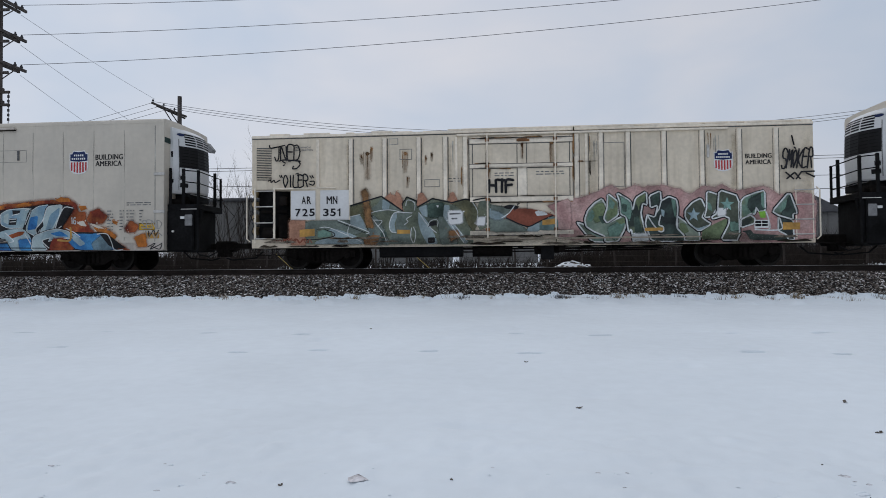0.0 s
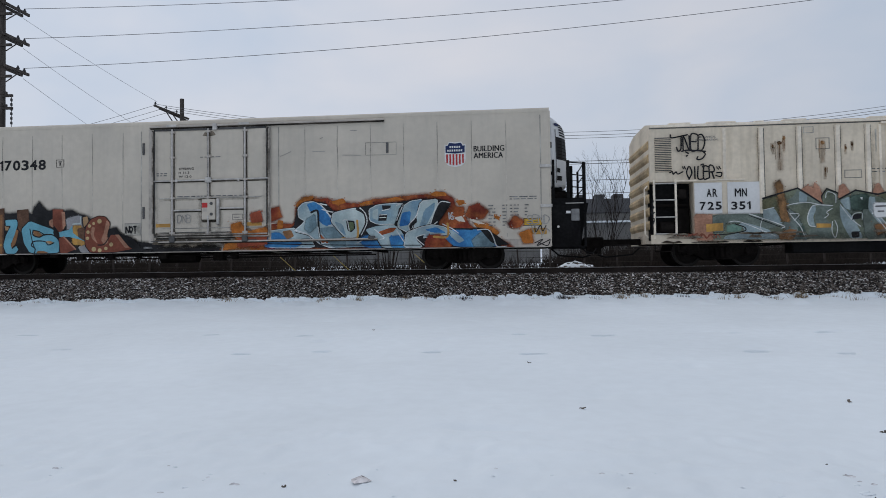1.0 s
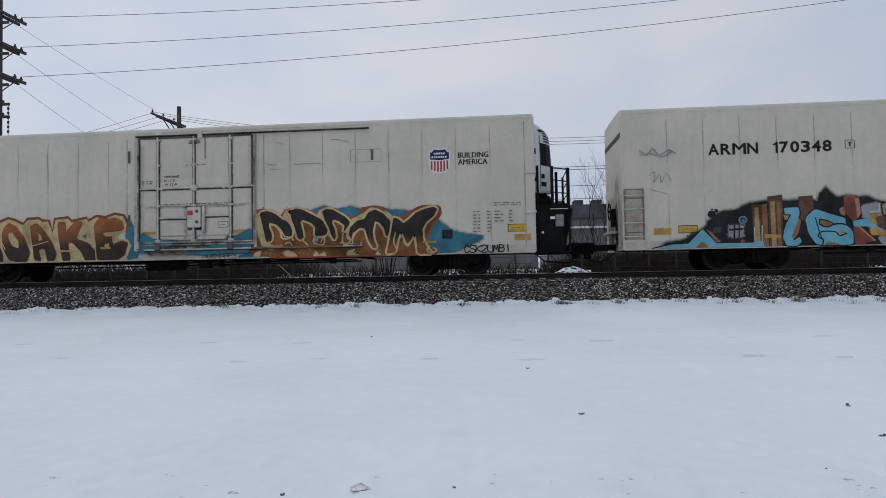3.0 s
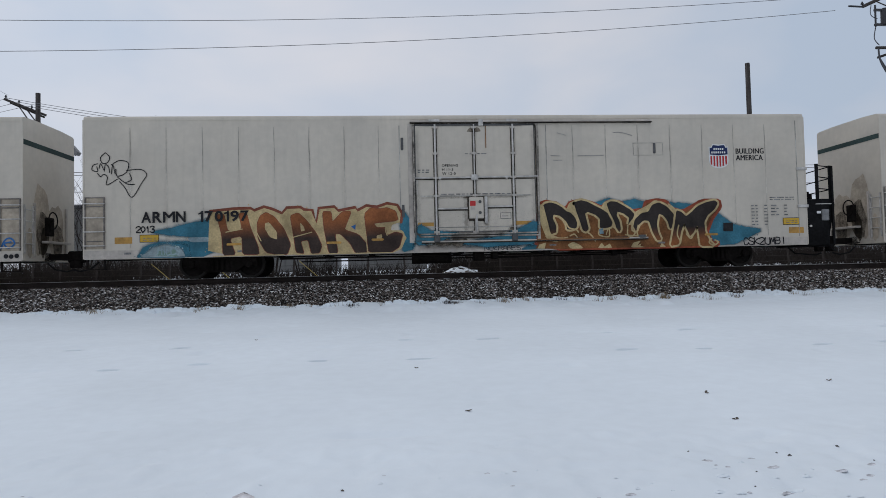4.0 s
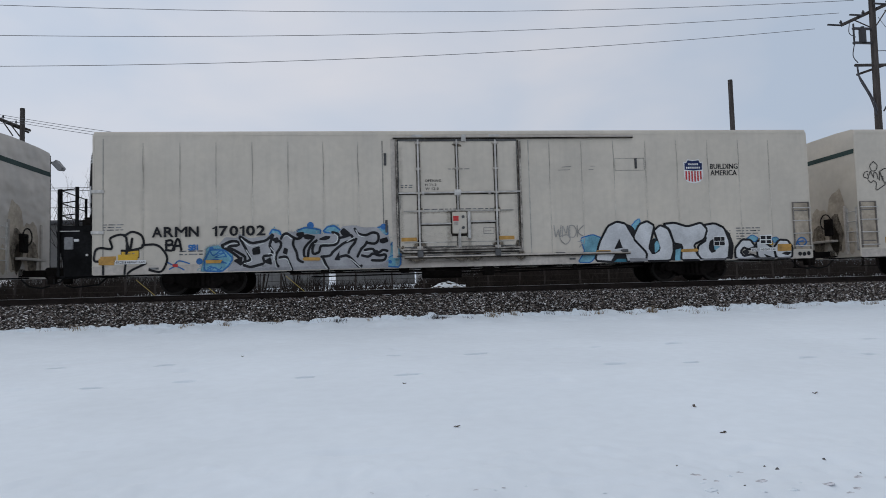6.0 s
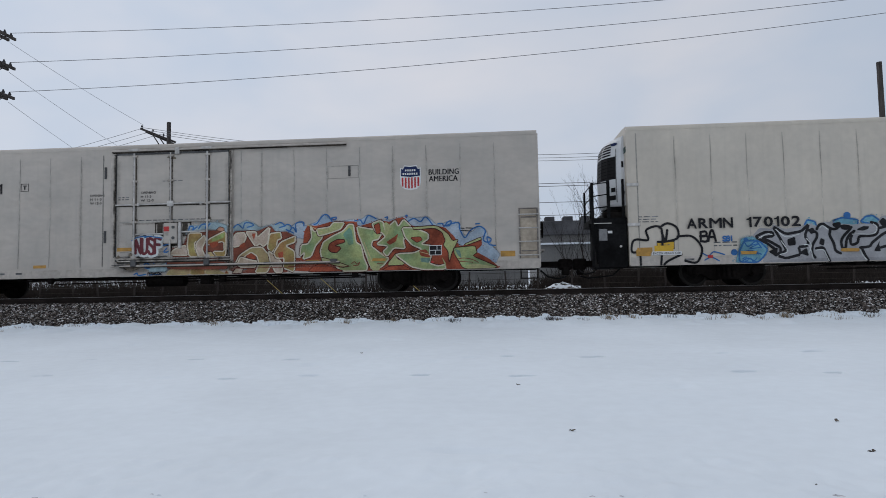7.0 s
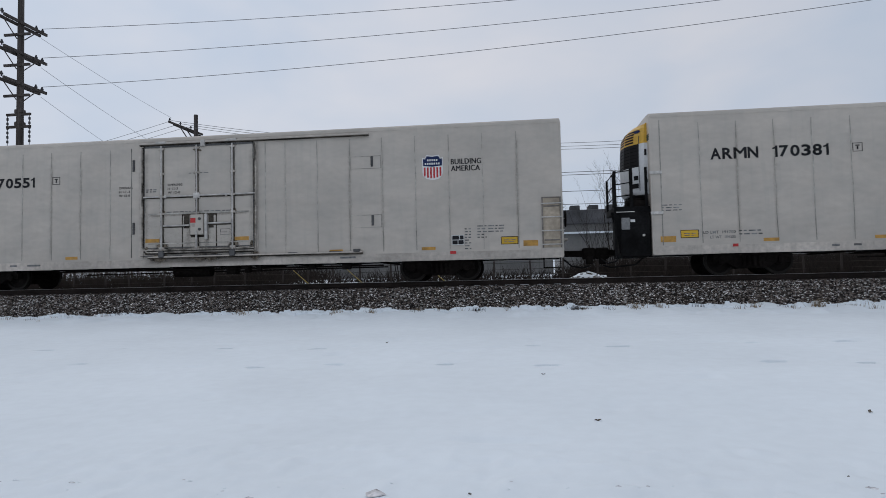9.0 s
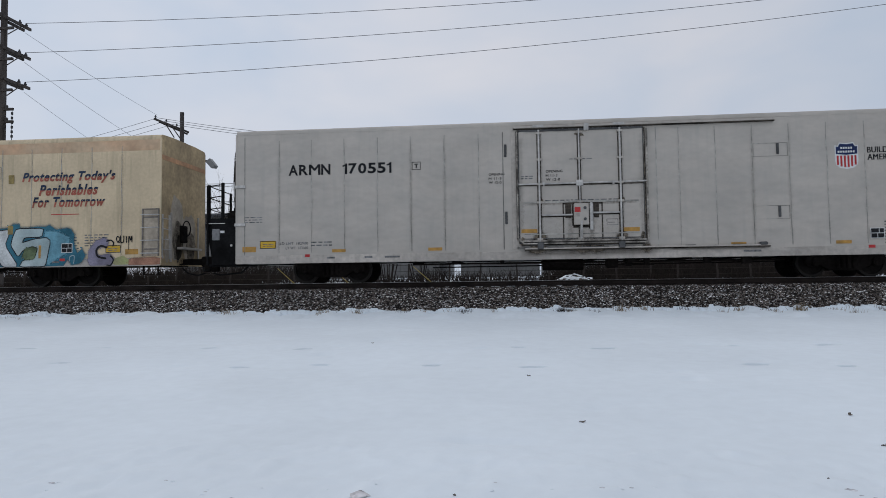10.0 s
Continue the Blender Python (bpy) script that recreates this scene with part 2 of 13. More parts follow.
class Shape:
    """Collects boxes, rods and prisms into one mesh."""

    def __init__(self):
        self.v, self.f, self.m = [], [], []

    def add(self, verts, faces, mi=0):
        o = len(self.v)
        self.v += [tuple(v) for v in verts]
        self.f += [tuple(i + o for i in f) for f in faces]
        self.m += [mi] * len(faces)
        return self

    def box(self, x0, x1, y0, y1, z0, z1, bevel=0.0, mi=0):
        b = min(bevel, 0.45 * (x1 - x0), 0.45 * (y1 - y0), 0.45 * (z1 - z0))
        if b <= 0:
            vs = [(x, y, z) for x in (x0, x1) for y in (y0, y1) for z in (z0, z1)]
            return self.add(vs, [(0, 1, 3, 2), (4, 6, 7, 5), (0, 4, 5, 1), (2, 3, 7, 6), (0, 2, 6, 4), (1, 5, 7, 3)], mi)
        bm = bmesh.new()
        bmesh.ops.create_cube(bm, size=1, matrix=Matrix.LocRotScale(((x0 + x1) / 2, (y0 + y1) / 2, (z0 + z1) / 2), None, (x1 - x0, y1 - y0, z1 - z0)))
        bmesh.ops.bevel(bm, geom=bm.edges[:], offset=b, segments=1, affect="EDGES")
        return self.take(bm, mi)

    def take(self, bm, mi=0):
        bm.verts.index_update()
        self.add([v.co[:] for v in bm.verts], [[v.index for v in f.verts] for f in bm.faces], mi)
        bm.free()
        return self

    def rod(self, a, b, r, n=8, r2=None, mi=0):
        a, b = Vector(a), Vector(b)
        d = (b - a).normalized()
        u = d.orthogonal().normalized()
        w = d.cross(u)
        r2 = r if r2 is None else r2
        vs = []
        for p, rr in ((a, r), (b, r2)):
            for i in range(n):
                k = 2 * math.pi * i / n
                vs.append(p + u * rr * math.cos(k) + w * rr * math.sin(k))
        fs = [(i, (i + 1) % n, n + (i + 1) % n, n + i) for i in range(n)]
        fs += [tuple(range(n - 1, -1, -1)), tuple(range(n, 2 * n))]
        return self.add(vs, fs, mi)

    def path(self, pts, r, n=6, mi=0):
        """One unbroken tube along the points."""
        pts = [Vector(p) for p in pts]
        vs, u = [], None
        for i, p in enumerate(pts):
            d = (pts[min(i + 1, len(pts) - 1)] - pts[max(i - 1, 0)]).normalized()
            u = d.orthogonal().normalized() if u is None else (u - d * u.dot(d)).normalized()
            w = d.cross(u)
            for k in range(n):
                a = 2 * math.pi * k / n
                vs.append(p + u * r * math.cos(a) + w * r * math.sin(a))
        fs = [(i * n + k, i * n + (k + 1) % n, (i + 1) * n + (k + 1) % n, (i + 1) * n + k) for i in range(len(pts) - 1) for k in range(n)]
        fs += [tuple(range(n - 1, -1, -1)), tuple(range(len(vs) - n, len(vs)))]
        return self.add(vs, fs, mi)

    def prism(self, outline, axis, lo, hi, mi=0):
        """An outline of two coordinates, drawn out along an axis (0, 1 or 2)."""
        n = len(outline)
        vs = []
        for k in (lo, hi):
            for p in outline:
                q = list(p)
                q.insert(axis, k)
                vs.append(q)
        fs = [(i, (i + 1) % n, n + (i + 1) % n, n + i) for i in range(n)]
        fs += [tuple(range(n - 1, -1, -1)), tuple(range(n, 2 * n))]
        return self.add(vs, fs, mi)

    def mesh(self, name, *mats):
        me = flat_mesh(name, self.v, self.f)
        for m in mats:
            me.materials.append(m)
        me.polygons.foreach_set("material_index", self.m)
        bm = bmesh.new()
        bm.from_mesh(me)
        bmesh.ops.recalc_face_normals(bm, faces=bm.faces[:])
        bm.to_mesh(me)
        bm.free()
        return me


def piece(name, shape, mats, parent=None, label="", at=None):
    """One mesh object from a Shape, under a thing or a part."""
    mats = mats if isinstance(mats, tuple) else (mats,)
    me = shape if isinstance(shape, bpy.types.Mesh) else shape.mesh(name, *mats)
    ob = new(name, me)
    if at is not None:
        ob.matrix_basis = at
    if parent is not None:
        ob.parent = parent
    if label:
        ob["label"] = label
    return ob


def thing(name, label, category, group="", at=None, kind=""):
    ob = new(name)
    if at is not None:
        ob.matrix_basis = at
    return tagged(ob, label, category, group, kind)
# ---- the ground: one snow-covered sheet with the railway bank in it ----
def bank(y):
    """Height of the ground along y, across the track."""
    ys = [-400, -6, 0, 3, 10, 16.5, 18.3, 18.65, 19.05, 24.8, 26.5, 32, 60, 200, 2500]
    zs = [-1.6, -1.6, -1.55, -1.5, -1.30, -0.97, -0.86, -0.82, -1.0, -1.0, -0.12, 0.05, 0.5, 1.2, 3.0]
    return float(np.interp(y, ys, zs))


def snow_bumps(x, y):
    z = 0.05 * noise.noise(Vector((x * 0.16, y * 0.3, 0)))
    z += 0.018 * noise.noise(Vector((x * 0.9, y * 1.6, 3)))
    near = max(0.0, 1 - max(0, abs(y - 8) - 8) / 4)
    tread = noise.noise(Vector((x * 1.4, y * 3.0, 7)))
    z -= near * 0.03 * max(0.0, tread - 0.42) * 4
    for row, x_first, step in ((11.9, -15.4, 1.93), (10.1, -14.2, 1.62)):
        if abs(y - row) < 0.5:
            k = round((x - x_first) / step)
            off = 0.22 * math.sin(k * 2.7 + row)
            warp = 0.7 * noise.noise(Vector((x * 5, y * 9, row)))
            dx, dy = warp + (x - x_first - k * step - off) / (0.12 + 0.05 * math.sin(k * 3.1)), (y - row - 0.12 * math.sin(k * 1.9)) / 0.065
            if (k * 7 + int(row)) % 5:
                z -= (0.15 + 0.09 * math.sin(k * 4.3)) * math.exp(-dx ** 4 - (dy + warp) ** 8)
    if 3.2 < y < 5.6:
        z -= 0.045 * max(0, noise.noise(Vector((x * 5.5, y * 6.5, 21))) - 0.22)
        z += 0.035 * max(0, noise.noise(Vector((x * 4.5, y * 4.5, 5)))) + 0.012 * noise.noise(Vector((x * 9, y * 9, 9)))
    if 3.2 < y < 4.1 and x > 2.0:
        rim = math.exp(-((y - 3.83) / 0.13) ** 2) * min(1, (x - 2.0) / 1.5)
        z += 0.045 * rim * (0.7 + 0.9 * noise.noise(Vector((x * 3.1, y * 3.1, 2))))
    if 16.6 < y < 18.9:
        z += 0.09 * noise.noise(Vector((x * 1.7, y * 1.3, 11))) + 0.03 * noise.noise(Vector((x * 6, y * 4, 13)))
    return z


def spaced(stops):
    out = []
    for a, b, n in stops:
        out += list(np.linspace(a, b, n, endpoint=False))
    return out + [stops[-1][1]]


gx = spaced([(-2500, -300, 6), (-300, -40, 14), (-40, -26, 14), (-26, -14, 60), (-14, -6, 94), (-6, 8, 330), (8, 14, 70), (14, 32, 70), (32, 50, 14), (50, 300, 12), (300, 2500, 6)])
gy = spaced([(-600, -30, 5), (-30, 1, 12), (1, 3, 8), (3, 6, 50), (6, 9, 24), (9, 9.8, 10), (9.8, 10.4, 36), (10.4, 11.6, 14), (11.6, 12.2, 36), (12.2, 13, 10), (13, 19, 50), (19, 24.8, 6), (24.8, 34, 40), (34, 80, 14), (80, 300, 8), (300, 2500, 6)])
gv = [(x, y, bank(y) + snow_bumps(x, y)) for y in gy for x in gx]
nx = len(gx)
gf = [(j * nx + i, j * nx + i + 1, (j + 1) * nx + i + 1, (j + 1) * nx + i) for j in range(len(gy) - 1) for i in range(nx - 1)]
ground_mesh = flat_mesh("ground", gv, gf, smooth=True)
ground_mesh.materials.append(SNOW)
tagged(new("ground", ground_mesh), "snow-covered ground sloping up to the railway bank", "snow", kind="structure")

# ---- the track ----
TRACK_Y = 21.9
X0, X1 = -210.0, 200.0
bed = Shape()
bed.prism([(18.45, -1.15), (18.75, -0.86), (20.25, -0.24), (20.5, -0.20), (23.3, -0.20), (23.6, -0.24), (25.1, -0.75), (25.3, -1.15)], 0, X0, X1)
ballast_bed = piece("ballast_bed", bed, BED)
tagged(ballast_bed, "dark stone ballast shoulder under the railway track", "ballast", kind="structure")


def stones(name, count, x0, x1, material, seed, size, label, wide=1.0, flat=0.75):
    rng = np.random.default_rng(seed)
    x = rng.uniform(x0, x1, count)
    s = rng.uniform(0, 1, count)
    y = 18.35 + 2.3 * s
    z = np.interp(y, [18.35, 18.75, 20.25, 20.65], [-0.93, -0.86, -0.24, -0.20])
    r = size * rng.uniform(0.55, 1.35, count)
    base = np.array([(1, 0, 0), (0, 1, 0), (-1, 0, 0), (0, -1, 0), (0, 0, 1), (0, 0, -1)], float)
    faces = np.array([(0, 1, 4), (1, 2, 4), (2, 3, 4), (3, 0, 4), (1, 0, 5), (2, 1, 5), (3, 2, 5), (0, 3, 5)])
    v = base[None] * rng.uniform(0.6, 1.3, (count, 6, 1)) + rng.normal(0, 0.18, (count, 6, 3))
    a = rng.uniform(0, 6.283, count)
    b = rng.uniform(-0.9, 0.9, count)
    ca, sa, cb, sb = np.cos(a), np.sin(a), np.cos(b), np.sin(b)
    vx, vy, vz = v[..., 0] * wide, v[..., 1], v[..., 2] * flat
    vy, vz = vy * cb[:, None] - vz * sb[:, None], vy * sb[:, None] + vz * cb[:, None]
    vx, vy = vx * ca[:, None] - vy * sa[:, None], vx * sa[:, None] + vy * ca[:, None]
    v = np.stack([vx, vy, vz], -1) * r[:, None, None] + np.stack([x, y, z], -1)[:, None]
    f = (faces[None] + 6 * np.arange(count)[:, None, None]).reshape(-1, 3)
    me = bpy.data.meshes.new(name)
    me.from_pydata(v.reshape(-1, 3).tolist(), [], f.tolist())
    me.materials.append(material)
    return tagged(new(name, me), label, "gravel", kind="stuff")


def snow_fringe(name, count, x0, x1, seed):
    """Clumps of snow left along the ragged foot of the ballast."""
    rng = random.Random(seed)
    s = Shape()
    for i in range(count):
        x = rng.uniform(x0, x1)
        if noise.noise(Vector((x * 0.8, 0, seed))) < -0.15:
            continue
        y = 18.42 + 0.12 * noise.noise(Vector((x * 0.6, 2, seed))) + rng.gauss(0, 0.10)
        z = bank(y) + snow_bumps(x, y)
        if y > 18.6:
            z = max(z, -0.86 + 0.413 * (y - 18.75))
        r, h = rng.uniform(0.04, 0.13), rng.uniform(0.02, 0.065)
        a = [rng.uniform(0.7, 1.2) for _ in range(7)]
        low = [(x + r * 1.5 * a[k] * math.cos(k * 0.8976), y + r * a[k] * math.sin(k * 0.8976), z - 0.04) for k in range(7)]
        up = [(x + r * 0.9 * a[k] * math.cos(k * 0.8976), y + r * 0.55 * a[k] * math.sin(k * 0.8976), z + h * a[(k + 3) % 7]) for k in range(7)]
        s.add(low + up, [(k, (k + 1) % 7, 7 + (k + 1) % 7, 7 + k) for k in range(7)] + [tuple(range(7, 14))])
    tagged(piece(name, s, SNOW), "ragged clumps of snow along the ballast edge", "snow", kind="stuff")


snow_fringe("snow_clumps", 900, -24, 30, 17)
stones("ballast_stones", 56000, -27, 36, STONE, 3, 0.031, "loose dark grey crushed stone ballast")
stones("snowy_ballast_stones", 20000, -27, 36, STONE_SNOW, 5, 0.030, "crushed ballast stones dusted with snow", 1.25, 0.5)

RAIL_OUTLINE = [(-0.07, -0.17), (0.07, -0.17), (0.07, -0.155), (0.012, -0.135), (0.012, -0.045), (0.036, -0.035), (0.036, -0.004),
                (-0.036, -0.004), (-0.036, -0.035), (-0.012, -0.045), (-0.012, -0.135), (-0.07, -0.155)]
for side in (-1, 1):
    ry = TRACK_Y + side * 0.755
    rail = thing("rail", "dark rusty steel rail with a worn bright head", "rail", "rails of the track", kind="structure")
    piece("rail_web", Shape().prism([(y + ry, z) for y, z in RAIL_OUTLINE], 0, X0, X1), RAIL, rail)
    piece("rail_head", Shape().box(X0, X1, ry - 0.038, ry + 0.038, -0.010, 0.0, 0.003), RAIL_TOP, rail, "bright worn running surface")
tie_mesh = Shape().box(-0.11, 0.11, -1.28, 1.28, -0.36, -0.172, 0.012).mesh("tie", TIE)
ties = thing("railway_ties", "dark creosoted timber ties bedded in ballast", "ties", kind="structure")
for i in range(112):
    piece("tie", tie_mesh, TIE, ties, at=pose(-27 + 0.55 * i, TRACK_Y, 0.0, 0, 0, random.uniform(-0.6, 0.6)))


# ---- lettering and paint on the cars' sides ----
SIDE = -1.6
_fonts = {}


def letters(text, bold=0.0, shear=0.0, spacing=1.0):
    """A flat mesh of the text with the built-in font, scaled to a unit box in x and z."""
    key = (text, bold, shear, spacing)
    if key not in _fonts:
        cu = bpy.data.curves.new("letters", "FONT")
        cu.body, cu.offset, cu.shear, cu.space_character = text, bold, shear, spacing
        cu.resolution_u = 3
        ob = bpy.data.objects.new("letters", cu)
        me = bpy.data.meshes.new_from_object(ob)
        bpy.data.objects.remove(ob)
        co = np.array([v.co[:] for v in me.vertices])
        lo, hi = co.min(0), co.max(0)
        faces = [tuple(p.vertices) for p in me.polygons]
        vs = [((c[0] - lo[0]) / (hi[0] - lo[0]), (c[1] - lo[1]) / max(hi[1] - lo[1], 1e-6)) for c in co]
        bpy.data.meshes.remove(me)
        _fonts[key] = (vs, faces)
    return _fonts[key]


def word(car, name, text, x0, x1, z0, z1, material, layer=2, lift=0.0, bold=0.015, shear=0.0, spacing=1.05, label="", strike=0.0):
    """Lettering painted on the near side of a car, in the box x0..x1, z0..z1."""
    vs, fs = letters(text, bold, shear, spacing)
    y = SIDE - lift - 0.003 * layer
    n, w = len(vs), x1 - x0 - strike
    pts = [(x0 + a * w, y, z0 + b * (z1 - z0)) for a, b in vs]
    if strike:
        pts += [(x + strike, v - 0.0008, z) for x, v, z in pts]
        fs = fs + [tuple(i + n for i in f) for f in fs]
    me = flat_mesh(name, pts, fs)
    me.materials.append(material)
    return piece(name, me, material, car, label)


WIDTHS = {"A": 0.72, "R": 0.70, "M": 0.83, "N": 0.71, "1": 0.30, "I": 0.28, " ": 0.28}


def mark(car, name, text, x0, x1, z0, z1, material, layer=2, lift=0.0, bold=0.03, gap=0.085, label=""):
    """Large stencilled characters, each in its own box across x0..x1; the figure one gets its flag."""
    total = sum(WIDTHS.get(c, 0.56) for c in text) + gap * (len(text) - 1)
    k, x = (x1 - x0) / total, x0
    y = SIDE - lift - 0.003 * layer
    pts, fs = [], []
    for c in text:
        w = WIDTHS.get(c, 0.56) * k
        if c == "1":
            stem = 0.50 * w
            n, h = len(pts), z1 - z0
            for a, b in ((x + w - stem, z0), (x + w, z0), (x + w, z1), (x + w - 0.8 * stem, z1), (x + w - stem, z1 - 0.10 * h), (x - 0.05 * w, z1 - 0.19 * h), (x - 0.05 * w, z1 - 0.32 * h), (x + w - stem, z1 - 0.27 * h)):
                pts.append((a, y, b))
            fs += [(n, n + 1, n + 2, n + 3, n + 4, n + 7), (n + 4, n + 5, n + 6, n + 7)]
        elif c != " ":
            vs, faces = letters(c, 0.0 if c == "M" else bold)
            for shift in ((-0.035, 0.035) if c == "M" else (0.0,)):
                n = len(pts)
                pts += [(x + (a + shift) * w, y - 0.001 * shift, z0 + b * (z1 - z0)) for a, b in vs]
                fs += [tuple(i + n for i in f) for f in faces]
        x += w + gap * k
    me = flat_mesh(name, pts, fs)
    me.materials.append(material)
    return piece(name, me, material, car, label)


def panel(car, name, x0, x1, z0, z1, material, layer=2, lift=0.0, label="", thick=0.003):
    y = SIDE - lift - 0.003 * layer
    return piece(name, Shape().box(x0, x1, y, y + thick, z0, z1), material, car, label)


def bars(car, x0, x1, zs, material=None, h=0.035, gaps=3, seed=1, lift=0.0, name="stencil_lines"):
    """Lines of small stencilling that cannot be read."""
    rng = random.Random(seed)
    s = Shape()
    y = SIDE - lift - 0.006
    for z in zs:
        x = x0
        while x < x1 - 0.04:
            w = rng.uniform(0.06, 0.06 + (x1 - x0) / gaps)
            s.box(x, min(x + w, x1), y, y + 0.002, z, z + h)
            x += w + 0.05
    return tagged(piece(name, s, material or INK_WORN, car, "small worn stencilling"), kind="stuff")


def shield(car, x, z_top, w=0.62, lift=0.0):
    """The railway's shield: blue above, red and white stripes below."""
    x, z_top, w = x - 0.04 * w, z_top + 0.04 * w, w * 1.08
    h = w * 1.22
    zt = z_top
    rim = [(0.0, -0.10), (0.12, -0.13), (0.2, 0.0), (0.5, -0.03), (0.8, 0.0), (0.88, -0.13), (1.0, -0.10), (1.0, -0.70), (0.95, -0.84), (0.8, -0.95), (0.5, -1.0), (0.2, -0.95), (0.05, -0.84), (0.0, -0.70)]
    edge = piece("shield_emblem", Shape().prism([(x + a * w, zt + b * h) for a, b in rim], 1, SIDE - lift - 0.008, SIDE - lift - 0.003), PAPER, car, "blue, red and white shield emblem")
    top = [(0.04, -0.14), (0.13, -0.165), (0.22, -0.04), (0.5, -0.07), (0.78, -0.04), (0.87, -0.165), (0.96, -0.14), (0.96, -0.43), (0.5, -0.47), (0.04, -0.43)]
    piece("shield_head", Shape().prism([(x + a * w, zt + b * h) for a, b in top], 1, SIDE - lift - 0.011, SIDE - lift - 0.006), NAVY, edge)
    s = Shape()
    for i in range(6):
        a = 0.07 + i * 0.152
        low = -0.93 + 0.55 * abs((a + 0.05) - 0.5) ** 2 * 1.1
        s.prism([(x + a * w, zt - 0.49 * h), (x + (a + 0.085) * w, zt - 0.49 * h), (x + (a + 0.085) * w, zt + low * h), (x + a * w, zt + low * h)], 1, SIDE - lift - 0.011, SIDE - lift - 0.006)
    piece("shield_stripes", s, RED, edge)
    s = Shape()
    for zz, a0, a1 in ((-0.17, 0.24, 0.78), (-0.31, 0.12, 0.88)):
        n = 5 if a0 > 0.15 else 7
        for i in range(n):
            q0 = a0 + (a1 - a0) * i / n
            q1 = q0 + (a1 - a0) / n * 0.62
            s.box(x + q0 * w, x + q1 * w, SIDE - lift - 0.014, SIDE - lift - 0.01, zt + (zz - 0.075) * h, zt + zz * h)
    piece("shield_bars", s, PAPER, edge)


# ---- running gear ----
TRAIN, WHEELS = [], []


def wheel_mesh():
    s = Shape()
    for side in (-1, 1):
        y = side * 0.755
        rings = [(0.457, y + side * 0.065, 0), (0.457, y - side * 0.05, 0), (0.485, y - side * 0.055, 0), (0.48, y - side * 0.085, 0)]
        face = [(0.457, y + side * 0.065), (0.385, y + side * 0.065), (0.37, y + side * 0.03), (0.17, y + side * 0.045), (0.15, y + side * 0.085), (0.0, y + side * 0.085)]
        prof = [(0.0, y - side * 0.085), (0.48, y - side * 0.085), (0.485, y - side * 0.055), (0.457, y - side * 0.045)] + face
        n = 32
        vs, fs, mi = [], [], []
        for i in range(n):
            k = 2 * math.pi * i / n
            for r, yy in prof:
                vs.append((r * math.cos(k), yy, r * math.sin(k)))
        m = len(prof)
        for i in range(n):
            for j in range(m - 1):
                q = (i * m + j, i * m + j + 1, ((i + 1) % n) * m + j + 1, ((i + 1) % n) * m + j)
                s.add([vs[t] for t in q], [(0, 1, 2, 3)], 1 if j in (3, 4) else 0)
        for i in range(3):
            k = 2 * math.pi * i / 3
            s.box(0.26 * math.cos(k) - 0.02, 0.26 * math.cos(k) + 0.02, min(y, y + side * 0.06), max(y, y + side * 0.06), 0.26 * math.sin(k) - 0.02, 0.26 * math.sin(k) + 0.02)
    s.rod((0, -0.98, 0), (0, 0.98, 0), 0.085, 12)
    return s.mesh("wheelset", WHEEL, WHEEL_RIM)


WHEEL_MESH = wheel_mesh()


def side_frame_mesh(y):
    s = Shape()
    out = [(-1.15, 0.38), (-1.15, 0.60), (-0.95, 0.66), (-0.55, 0.74), (0.55, 0.74), (0.95, 0.66), (1.15, 0.60), (1.15, 0.38), (0.78, 0.40), (0.45, 0.20), (-0.45, 0.20), (-0.78, 0.40)]
    s.prism(out, 1, y - 0.09, y + 0.09)
    for x in (-0.89, 0.89):
        s.rod((x, y - 0.17, 0.457), (x, y + 0.05, 0.457), 0.12, 14)
        s.rod((x, y - 0.19, 0.457), (x, y - 0.16, 0.457), 0.075, 10)
    for x in (-0.24, -0.08, 0.08, 0.24):
        s.rod((x, y - 0.11, 0.27), (x, y - 0.11, 0.6), 0.06, 10)
    s.box(-0.38, 0.38, y - 0.13, y - 0.07, 0.60, 0.72, 0.01)
    return s.mesh("side_frame", UNDER)


FRAMES = {-1: side_frame_mesh(-1.02), 1: side_frame_mesh(1.02)}
BOLSTER = Shape().box(-0.2, 0.2, -1.0, 1.0, 0.45, 0.72, 0.02).rod((-0.5, -0.6, 0.45), (0.5, -0.6, 0.4), 0.03).rod((-0.5, 0.6, 0.45), (0.5, 0.6, 0.4), 0.03).mesh("bolster", UNDER)


def truck(car, x):
    t = piece("truck", BOLSTER, UNDER, car, "black cast-steel four-wheel truck", pose(x, 0, 0))
    for side in (-1, 1):
        piece("side_frame", FRAMES[side], UNDER, t)
    for dx in (-0.89, 0.89):
        w = piece("wheelset", WHEEL_MESH, WHEEL, t)
        WHEELS.append((w, Matrix.Translation((dx, 0, 0.457))))


def coupler(car, x, way, reach):
    """A drawbar with its knuckle and the air hose at one end."""
    s = Shape().box(min(x, x + way * reach), max(x, x + way * reach), -0.09, 0.09, 0.72, 0.92, 0.02)
    k = x + way * reach
    s.box(k - 0.22, k + 0.22, -0.2, 0.2, 0.62, 1.0, 0.05)
    s.box(k - 0.12, k + 0.12, -0.26, -0.05, 0.45, 0.72, 0.03)
    s.rod((x + way * 0.2, -0.7, 0.72), (k - way * 0.1, -0.3, 0.70), 0.02)
    piece("coupler", s, UNDER, car, "grimy steel coupler")
    pts = [(x + way * 0.1, -0.35, 0.62), (x + way * 0.35, -0.36, 0.40), (k - way * 0.25, -0.35, 0.33), (k, -0.3, 0.40)]
    piece("air_hose", Shape().path(pts, 0.028), BLACK, car, "black rubber brake hose")


